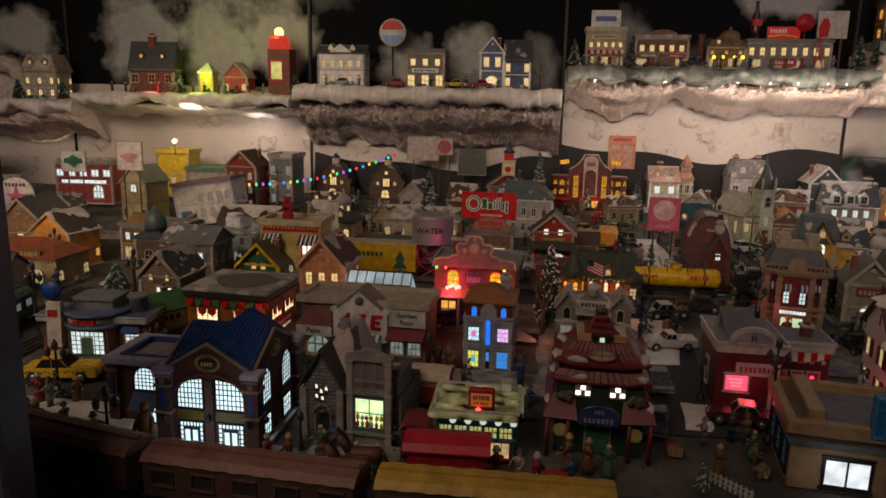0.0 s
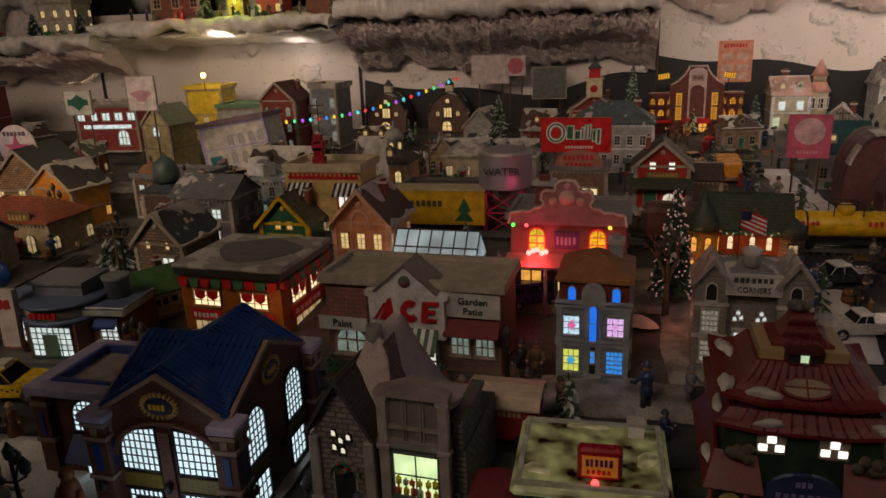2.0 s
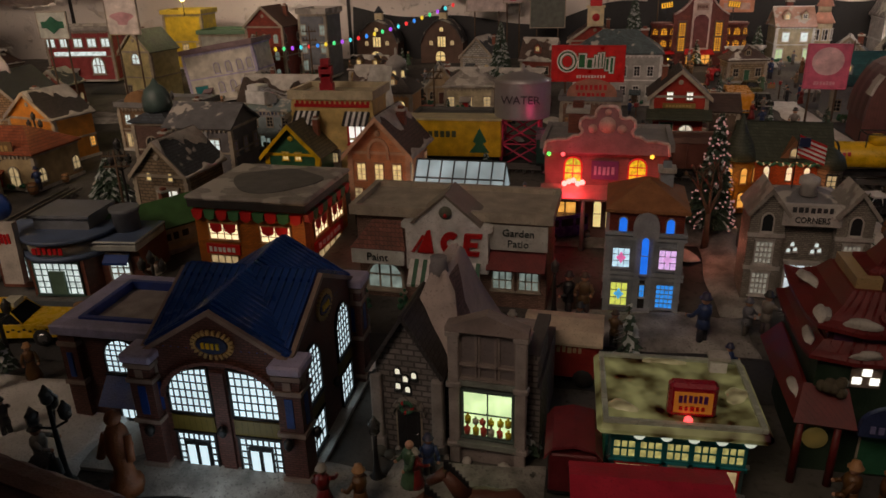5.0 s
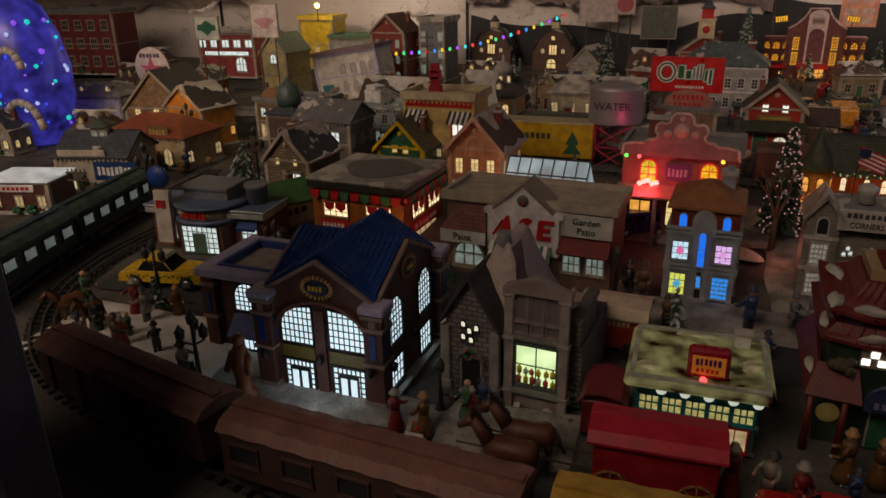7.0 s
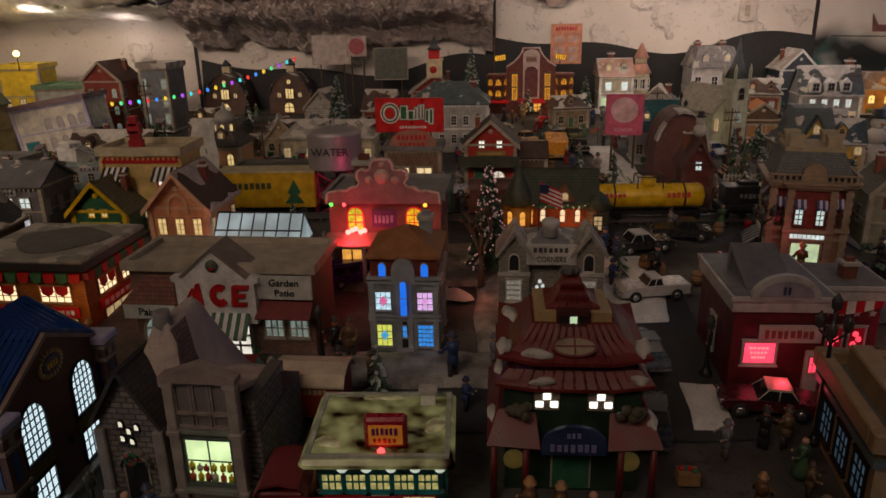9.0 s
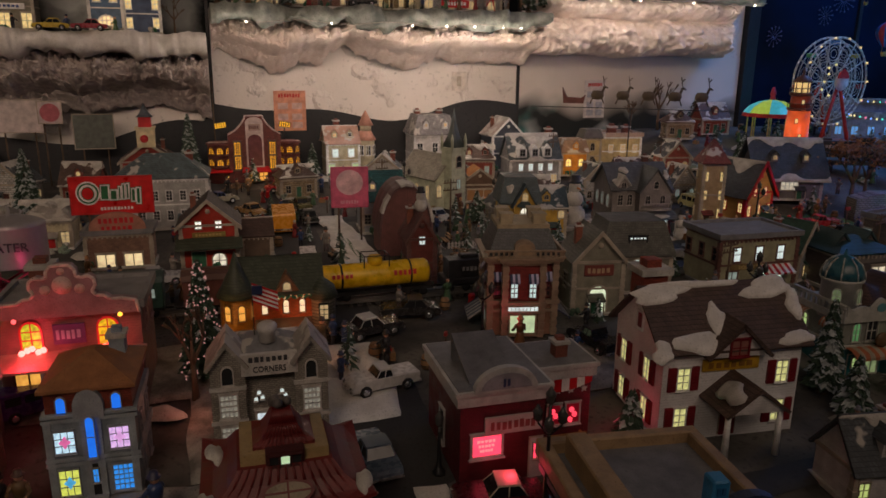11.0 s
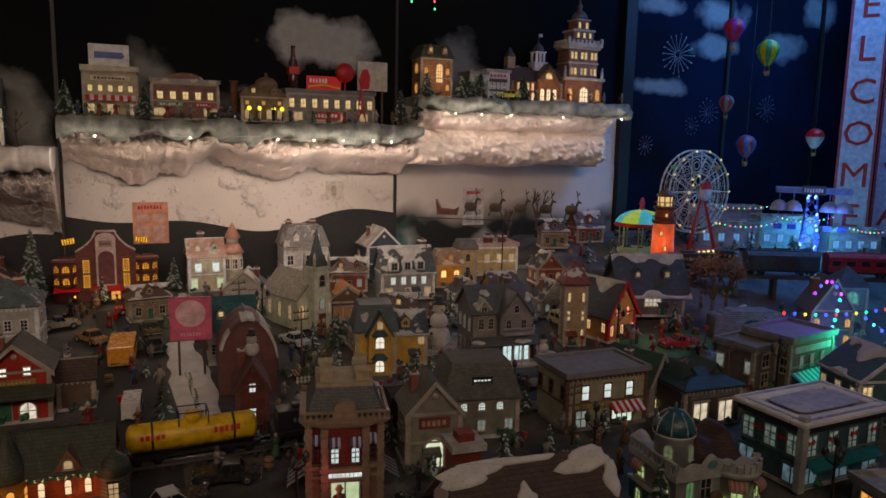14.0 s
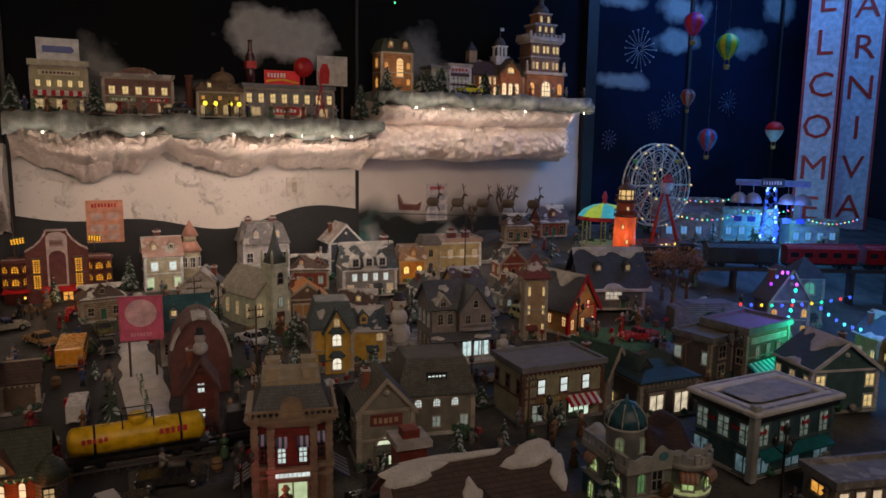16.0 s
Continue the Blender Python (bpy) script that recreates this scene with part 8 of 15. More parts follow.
H("trailer_diner", "long silver streamliner diner with snowy roof and lit windows", 1.6, 1.29, 0.3, 0.08, 0.06, 0.008, "flat", paint((0.3, 0.26, 0.24), 0.3), SNOWROOF, [("f", 9, 1, 0.022, 0.022, 0.03, 0, glow((1, 0.75, 0.5), 0.6), 0, 1, 1, 0.9), ("l", 1, 1, 0.04, 0.022, 0.03, 0, LA, 0, 2, 1)], yaw=-14)

# behind the back track
H("brown_chapel", "dark red wooden chapel with steep roof and lit cross window", 0.512, 2.03, 0.058, 0.1, 0.115, 0.05, "gy", paint((0.12, 0.035, 0.03), 0.6, "clap"), paint((0.1, 0.035, 0.035), 0.6, "shingle"), [("f", 1, 1, 0.014, 0.02, 0.1, 0, LW, 0, 2, 2), ("f", 1, 1, 0.014, 0.028, 0.04, 0, LW, 0, 2, 3)], yaw=-6, over=0.009, frame_mat=paint((0.1, 0.05, 0.045)))
snowman_top = mesh()
for r_, z_ in ((0.015, 0.0), (0.011, 0.02)):
    ball(snowman_top, (0, 0, z_ + 0.012), r_, 0, 10)
lathe(snowman_top, [(0.011, 0.041), (0.011, 0.043), (0.007, 0.044), (0.007, 0.054)], 10, mi=1)
solo("snowman", "snowman with a dark hat on the chapel roof", "snowman", snowman_top, [SNOW, BLACK], pose(0.512, 2.06, ground_z(0.512, 2.08) + 0.167))
root = thing("quonset_barn", "brown vaulted barn with sheets of snow sliding down its roof", "model house", 0.548, 2.36, ground_z(0.548, 2.36), -5, "village houses")
arc_ = [(0.066 * math.cos(a), 0.05 + 0.13 * math.sin(a)) for a in np.linspace(0, math.pi, 15)]
bm = mesh()
plate(bm, [(-0.066, 0)] + [(0.066, 0)] + arc_, -0.066, 0.066)
part("wall", bm, paint((0.12, 0.05, 0.045), 0.6, "plank"), root)
for k in range(6):
    bm = mesh()
    y0_ = -0.074 + k * 0.0247
    for (xa, za), (xb, zb) in zip(arc_, arc_[1:]):
        slab(bm, [(xa * 1.06, y0_, za + 0.005), (xa * 1.06, y0_ + 0.0243, za + 0.005), (xb * 1.06, y0_ + 0.0243, zb + 0.005), (xb * 1.06, y0_, zb + 0.005)], 0.005)
    part("roof_panel", bm, paint((0.13, 0.08, 0.08), 0.6, "plank") if k % 2 else paint((0.1, 0.055, 0.055), 0.6, "plank"), root)
for a_, b_ in ((1, 5), (6, 8), (10, 12)):
    bm = mesh()
    for (xa, za), (xb, zb) in zip(arc_[a_:b_], arc_[a_ + 1:b_ + 1]):
        slab(bm, [(xa * 1.1, -0.079, za + 0.009), (xa * 1.1, 0.05 - 0.01 * a_, za + 0.009), (xb * 1.1, 0.06 - 0.01 * a_, zb + 0.009), (xb * 1.1, -0.079, zb + 0.009)], 0.006)
    part("snow_sheet", bm, SNOW, root)
H("teal_hall", "low building with teal pitched roof and gable ornament", 0.548, 2.55, 0.12, 0.12, 0.1, 0.07, "gx", GREYCLAP, paint((0.03, 0.1, 0.11), 0.5, "shingle"), [("f", 2, 1, 0.02, 0.03, 0.03, 0, UNLIT)], yaw=-4)
H("red_barn_shop", "red timbered barn shop with green roofs and lit attic windows", 0.066, 2.29, 0.125, 0.11, 0.115, 0.055, "gy", paint((0.3, 0.035, 0.02), 0.5, "plank"), paint((0.06, 0.05, 0.045), 0.6, "shingle"), [("f", 2, 1, 0.015, 0.018, 0.105, 0, glow((1.0, 0.97, 0.85), 1.1), 0, 2, 2, 0.36), ("f", 1, 1, 0.034, 0.04, 0.008, 0, glow((1.0, 0.9, 0.7), 0.7, 0.9, 60), 1, 2, 2, (0.16,))],
  yaw=-3, over=0.012, doors=[("f", -0.026, 0.03, 0.042, GREENP, None)], signs=[("f", 0, 0.09, 0.075, 0.012, paint((0.2, 0.15, 0.05)), "", 0, OCHRE, 8)], awnings=[("f", 0, 0.083, 0.15, 0.035, 0.018, GREENROOF, GREENROOF, 3)])
H("brown_shed", "small brown shed behind the barn shop", 0.175, 2.33, 0.07, 0.1, 0.07, 0.03, "gx", paint((0.1, 0.07, 0.05), 0.6, "plank"), BROWNROOF, [], yaw=-2)
H("arched_front_garage", "brick garage with arched sign front and lit doorway", -0.14, 2.37, 0.145, 0.09, 0.085, 0.006, "flat", paint((0.26, 0.16, 0.12), 0.6, "brick"), GREYROOF, [("f", 2, 1, 0.045, 0.034, 0.006, 0, glow((1.0, 0.75, 0.4), 0.8, 0.9, 40), 0, 2, 1, 0.42)], yaw=-3)
bm = mesh()
plate(bm, [(-0.062, 0.09)] + [(0.062, 0.09)] + [(0.062 * math.cos(a), 0.1 + 0.038 * math.sin(a)) for a in np.linspace(0, math.pi, 15)], -0.006, 0.0)
sg = solo("arched_sign", "arched brick-red sign board with plain bars", "sign", bm, paint((0.32, 0.16, 0.12), 0.55), pose(-0.14, 2.369, ground_z(-0.14, 2.4), 0, 0, -3))
part("lettering", bars(0.08, 0.014, 7, 3), REDP, sg, "", pose(0, -0.0055, 0.118))
part("lettering", bars(0.07, 0.01, 6, 4), REDP, sg, "", pose(0, -0.0055, 0.1))
H("slate_house", "large pale house with slate hipped roof and many windows", -0.055, 2.76, 0.25, 0.16, 0.15, 0.065, "hip", paint((0.4, 0.4, 0.39), 0.5, "clap"), paint((0.1, 0.13, 0.14), 0.6, "shingle", snow=0.12), [("f", 6, 2, 0.018, 0.03, 0.03, 0.058, UNLIT, 0, 2, 3), ("r", 3, 2, 0.018, 0.03, 0.03, 0.058, UNLIT, 0, 2, 3)], dormers=False, yaw=-3, frame_mat=WHITE, chims=[(0.3, 0.1, 0.02, 0.06)])
H("snow_tent_shop", "low shop with snow-laden peaked roof", -0.49, 2.62, 0.14, 0.11, 0.075, 0.05, "hip", CREAMCLAP, SNOWROOF, [("f", 3, 1, 0.022, 0.03, 0.02, 0, LYS)], dormers=False, yaw=2, snow=3)
H("snow_tent_shop", "low shop with snow-laden peaked roof", -0.335, 2.6, 0.12, 0.11, 0.075, 0.05, "hip", CREAMCLAP, SNOWROOF, [("f", 3, 1, 0.022, 0.03, 0.02, 0, LYS), ("r", 2, 1, 0.02, 0.03, 0.02, 0, LYS)], dormers=False, yaw=-4, snow=3, seed=3)
H("stone_stall", "low grey stone stall with flat roof beside the track", -0.46, 2.14, 0.17, 0.07, 0.085, 0.006, "flat", paint((0.2, 0.19, 0.17), 0.6, "stone"), paint((0.1, 0.1, 0.095), 0.6), [], yaw=-2)
H("yellow_cafe", "cream yellow cafe with red sign tower and lit awning windows", -0.678, 1.94, 0.17, 0.11, 0.165, 0.012, "flat", paint((0.55, 0.42, 0.2), 0.45), paint((0.5, 0.44, 0.32), 0.5), [("f", 2, 1, 0.046, 0.04, 0.075, 0, glow((1.0, 0.95, 0.85), 1.0), 0, 3, 1, 0.64), ("f", 2, 1, 0.046, 0.034, 0.015, 0, LYS, 0, 3, 1, 0.64)], yaw=-2, frame_mat=REDP,
  awnings=[("f", -0.055, 0.14, 0.055, 0.024, 0.022, BLACK, WHITE, 9), ("f", 0.055, 0.14, 0.055, 0.024, 0.022, BLACK, WHITE, 9)], doors=[("f", 0, 0.022, 0.05, WHITE, LYS)], corner=paint((0.55, 0.42, 0.2)), signs=[("f", 0, 0.155, 0.165, 0.013, REDP, "", 0, WHITE, 0)])
bm = mesh()
for i, (w_, z) in enumerate(((0.03, 0), (0.022, 0.02), (0.028, 0.035), (0.018, 0.05))):
    box(bm, -w_ / 2, w_ / 2, -0.008, 0.008, z, z + 0.022)
solo("cafe_roof_sign", "dark red stepped sign on a cafe roof", "sign", bm, paint((0.3, 0.03, 0.04), 0.4), pose(-0.7, 1.98, ground_z(-0.67, 1.98) + 0.168), bevel=0.001)
H("green_yellow_cabin", "green and yellow cabin with lit attic window and sign", -0.742, 1.86, 0.11, 0.1, 0.07, 0.055, "gy", GREENP, paint((0.15, 0.14, 0.09), 0.6, "shingle"), [("f", 2, 1, 0.014, 0.016, 0.056, 0, LY, 0, 2, 2, 0.25)], yaw=-4, over=0.012, frame_mat=YELLOWP, signs=[("f", 0, 0.035, 0.085, 0.018, paint((0.55, 0.5, 0.1)), "", 0, BLACK, 6)])
H("fire_station", "dark grey fire station with pediment and bright shop window", -1.02, 2.0, 0.16, 0.13, 0.115, 0.04, "gx", paint((0.13, 0.125, 0.13), 0.55), paint((0.13, 0.13, 0.135), 0.6, snow=0.1), [("f", 3, 1, 0.026, 0.024, 0.066, 0, LW, 0, 2, 2, 0.5), ("f", 1, 1, 0.1, 0.04, 0.008, 0, glow((0.9, 0.9, 1.0), 0.5, 0.9, 40), 0, 3, 1), ("r", 3, 1, 0.02, 0.034, 0.05, 0, LILAC)], dormers=False, yaw=-3, signs=[("f", 0, 0.1, 0.05, 0.013, GREYP, "", 0, BLACK, 5)])
H("clock_tower", "dark brick tower with domed cap and snow", -1.17, 2.05, 0.09, 0.09, 0.13, 0.03, "pyramid", paint((0.13, 0.08, 0.065), 0.6, "brick"), SLATE, [("f", 1, 1, 0.03, 0.04, 0.06, 0, UNLIT, 1, 2, 2)], yaw=-3)
H("domed_store", "brick store with arched pediment and row of lit windows", -1.28, 2.26, 0.22, 0.13, 0.12, 0.008, "flat", paint((0.2, 0.13, 0.08), 0.6, "brick"), GREYROOF, [("f", 6, 1, 0.018, 0.026, 0.075, 0, LW, 0, 2, 2), ("f", 4, 1, 0.03, 0.04, 0.012, 0, LYS, 0, 2, 1), ("r", 3, 1, 0.016, 0.026, 0.075, 0, LYS)], yaw=-6)
bm = mesh()
plate(bm, [(0.052 * math.cos(a), 0.128 + 0.04 * math.sin(a)) for a in np.linspace(0, math.pi, 15)], -0.004, 0.02)
solo("arched_parapet", "brown arched parapet on a brick store", "parapet", bm, paint((0.22, 0.13, 0.07)), pose(-1.32, 2.262, ground_z(-1.3, 2.3) - 0.002, 0, 0, -6))
bm = mesh()
lathe(bm, [(0.034, 0), (0.034, 0.02), (0.033, 0.03), (0.025, 0.05), (0.01, 0.062), (0.002, 0.075)], 14)
solo("copper_dome", "dull green copper dome with a pointed tip", "dome", bm, paint((0.06, 0.09, 0.085), 0.4), pose(-1.17, 2.095, ground_z(-1.17, 2.1) + 0.15))
H("amber_house", "ochre house with twin dark gables glowing amber", -1.545, 2.135, 0.165, 0.12, 0.12, 0.06, "gy", ORANGECLAP, paint((0.05, 0.045, 0.045), 0.6, "shingle"), [("f", 2, 1, 0.016, 0.026, 0.06, 0, LY, 1, 2, 2, 0.4), ("r", 2, 1, 0.016, 0.026, 0.03, 0, LA), ("f", 1, 1, 0.03, 0.035, 0.01, 0, LY)], yaw=-15, snow=2)
lamp("POINT", -1.485, 2.055, 1.08, 0.09, AMBER, 0.01)
lamp("POINT", -1.585, 2.055, 1.06, 0.06, AMBER, 0.01)
H("stone_inn", "tan stone inn with dark slate gable and lit arched windows", -1.735, 2.2, 0.21, 0.22, 0.1, 0.11, "gy", paint((0.33, 0.22, 0.13), 0.6, "stone"), SLATE, [("f", 3, 1, 0.02, 0.034, 0.07, 0, LY, 1, 2, 2, 0.6), ("f", 3, 1, 0.022, 0.034, 0.018, 0, LYS, 1, 2, 2)], yaw=10, chims=[(-0.2, -0.2, 0.03, 0.09)])
H("stucco_restaurant", "cream stucco restaurant with terracotta roof and glowing window", -1.51, 1.91, 0.26, 0.15, 0.085, 0.05, "hip", paint((0.4, 0.32, 0.2), 0.6), TERRA, [("f", 1, 1, 0.03, 0.04, 0.02, 0, LW, 0, 1, 1, (-0.1,)), ("f", 2, 1, 0.03, 0.05, 0.01, 0, LYS, 1, 2, 2, (-0.32, 0.28)), ("r", 2, 1, 0.026, 0.034, 0.02, 0, LYS, 1, 2, 2)], dormers=False, yaw=-3, signs=[("f", 0.05, 0.1, 0.07, 0.03, paint((0.16, 0.1, 0.05)), "", 0, OCHRE, 5)])
sm = H("supermarket", "low supermarket with grey roof, cupola and blue sign", -1.5, 1.68, 0.18, 0.15, 0.085, 0.045, "gx", paint((0.36, 0.32, 0.27), 0.6), SLATE, [("f", 2, 1, 0.06, 0.034, 0.006, 0, glow((1, 0.95, 0.6), 0.5, 0.6, 40), 0, 3, 1)], yaw=14, dormers=False, chims=[(0.42, 0.3, 0.012, 0.03)], signs=[("f", 0.06, 0.052, 0.11, 0.045, paint((0.015, 0.04, 0.13)), "", 0, WHITE, 8), ("f", -0.02, 0.092, 0.12, 0.022, paint((0.42, 0.37, 0.3)), "", 0, OCHRE, 0)])
blobs_on(sm, ((-0.09, -0.083, 0.085), (0.18, 0, 0), (0, 0.083, 0.05)), ((0.55, 0.35, 0.03, 0.012),), 500, SNOW)
bm = mesh()
box(bm, -0.02, 0.02, -0.018, 0.018, 0.11, 0.145)
lathe(bm, [(0.038, 0.145), (0.036, 0.149), (0.008, 0.164), (0.001, 0.172)], 4, 0, 0, 1, pose(0, 0, 0, 0, 0, 45))
cp = part("cupola", bm, [paint((0.42, 0.38, 0.32)), paint((0.07, 0.09, 0.08), 0.6, "shingle")], sm)
for u_ in (-0.009, 0.009):
    window(cp, pose(u_, -0.018, 0.12), 0.01, 0.014, LDIM, TRIM, 0, 2, 2)
H("supermarket_kiosk", "brick kiosk with lit glass roof beside the tracks", -1.52, 1.49, 0.14, 0.1, 0.075, 0.018, "pyramid", BRICKDK, glow((0.95, 0.95, 0.9), 0.35, 0.6, 30), [("f", 3, 1, 0.02, 0.024, 0.02, 0, LYS, 0, 2, 2)], yaw=14, signs=[("f", 0.0, 0.06, 0.08, 0.016, WHITE, "", 0, REDP, 6)])
H("stone_cottage_shop", "brown stone cottage with steep snowy gable and lit shop window", -0.955, 1.72, 0.112, 0.13, 0.08, 0.06, "gy", paint((0.22, 0.17, 0.12), 0.6, "stone"), SLATESNOW, [("f", 1, 1, 0.05, 0.045, 0.008, 0, glow((1.0, 0.98, 0.85), 0.75, 0.4), 0, 3, 3, (0.12,)), ("f", 2, 1, 0.012, 0.016, 0.068, 0, LY, 1, 1, 1, 0.42)], yaw=-5, snow=2)
H("green_roof_market", "long market with green pitched roof and cream gable wall", -0.87, 1.47, 0.085, 0.2, 0.05, 0.03, "gy", CREAM, paint((0.05, 0.12, 0.04), 0.5), [], yaw=-32, signs=[("r", -0.02, 0.032, 0.1, 0.028, paint((0.6, 0.58, 0.45)), "", 0, paint((0.02, 0.03, 0.02)), 5)])

def soda_shop():
    """Low corner soda shop with rounded blue and cream canopies."""
    root = thing("soda_shop", "brick corner soda shop with blue and cream rounded canopies", "model house", -0.955, 1.45, 0.903, 4, "village houses")
    DUSKBLUE = paint((0.09, 0.12, 0.19), 0.45)
    B = paint((0.2, 0.08, 0.055), 0.6, "brick")
    bm = mesh()
    box(bm, -0.12, 0.12, -0.03, 0.06, 0, 0.08)
    part("wall", bm, B, root)
    bm = mesh()
    pts = [(-0.06, 0.0), (-0.045, -0.05), (0.045, -0.05), (0.06, 0.0)]
    low, top = [bm.verts.new((x, y - 0.01, 0)) for x, y in pts], [bm.verts.new((x, y - 0.01, 0.062)) for x, y in pts]
    for i in range(4):
        bm.faces.new((low[i], low[(i + 1) % 4], top[(i + 1) % 4], top[i]))
    bm.faces.new(top)
    part("bay", bm, B, root)
    for z0, z1, r, mat in ((0.062, 0.07, 1.1, DUSKBLUE), (0.07, 0.09, 1.0, paint((0.4, 0.37, 0.3))), (0.09, 0.096, 1.12, DUSKBLUE)):
        bm = mesh()
        lathe(bm, [(0.065 * r, z0), (0.065 * r, z1)], 22, 0, -0.005)
        part("canopy", bm, mat, root)
    part("lettering", bars(0.05, 0.012, 6, 2), REDP, root, "", pose(0, -0.0705, 0.08))
    for x in (-0.085, 0.085):
        bm = mesh()
        box(bm, x - 0.04, x + 0.04, -0.045, 0.05, 0.07, 0.082)
        box(bm, x - 0.042, x + 0.042, -0.047, 0.052, 0.082, 0.087, 1)
        part("canopy", bm, [paint((0.36, 0.38, 0.36)), DUSKBLUE], root, "", None, bevel=0.002)
        window(root, pose(x, -0.03, 0.018), 0.03, 0.04, LW, TRIM, 0, 3, 4)
        awning(root, pose(x, -0.031, 0.064), 0.04, 0.014, 0.012, BLUEP, BLUEP, 4)
    window(root, pose(0, -0.06, 0.006), 0.072, 0.05, LW, paint((0.05, 0.09, 0.08)), 0, 7, 5, bar=0.0014)
    bm = mesh()
    box(bm, -0.012, 0.012, -0.065, -0.061, 0.006, 0.044)
    part("door", bm, paint((0.1, 0.16, 0.12)), root)
    bm = mesh()
    box(bm, -0.05, 0.04, -0.02, 0.05, 0.096, 0.115)
    box(bm, -0.055, 0.045, -0.025, 0.055, 0.115, 0.12)
    lathe(bm, [(0.02, 0.087), (0.02, 0.115), (0.023, 0.118), (0.023, 0.124)], 12, 0.085, 0.01)
    part("roof_house", bm, paint((0.16, 0.17, 0.19)), root)
    bm = mesh()
    plate(bm, [(-0.016, 0), (0.016, 0), (0.02, 0.1), (-0.012, 0.1)], -0.006, 0.006)
    py = part("pylon_sign", bm, paint((0.5, 0.46, 0.42)), root, "cream pylon with plain red bars", pose(-0.075, -0.055, 0.02))
    part("lettering", bars(0.022, 0.018, 4, 6), REDP, py, "", pose(0.002, -0.006, 0.075))
    bm = mesh()
    lathe(bm, [(0.002, -0.004), (0.021, -0.003), (0.021, 0.003), (0.002, 0.004)], 20, 0, 0, 0, pose(0, 0, 0.125, 90))
    part("round_sign", bm, BLUEP, py)
    bm = mesh()
    lathe(bm, [(0.002, -0.0047), (0.013, -0.0044), (0.013, -0.004), (0.002, -0.0036)], 16, 0, 0, 0, pose(0, 0, 0.125, 90))
    part("round_face", bm, paint((0.35, 0.4, 0.45)), py)

soda_shop()

# ---- back rows ----

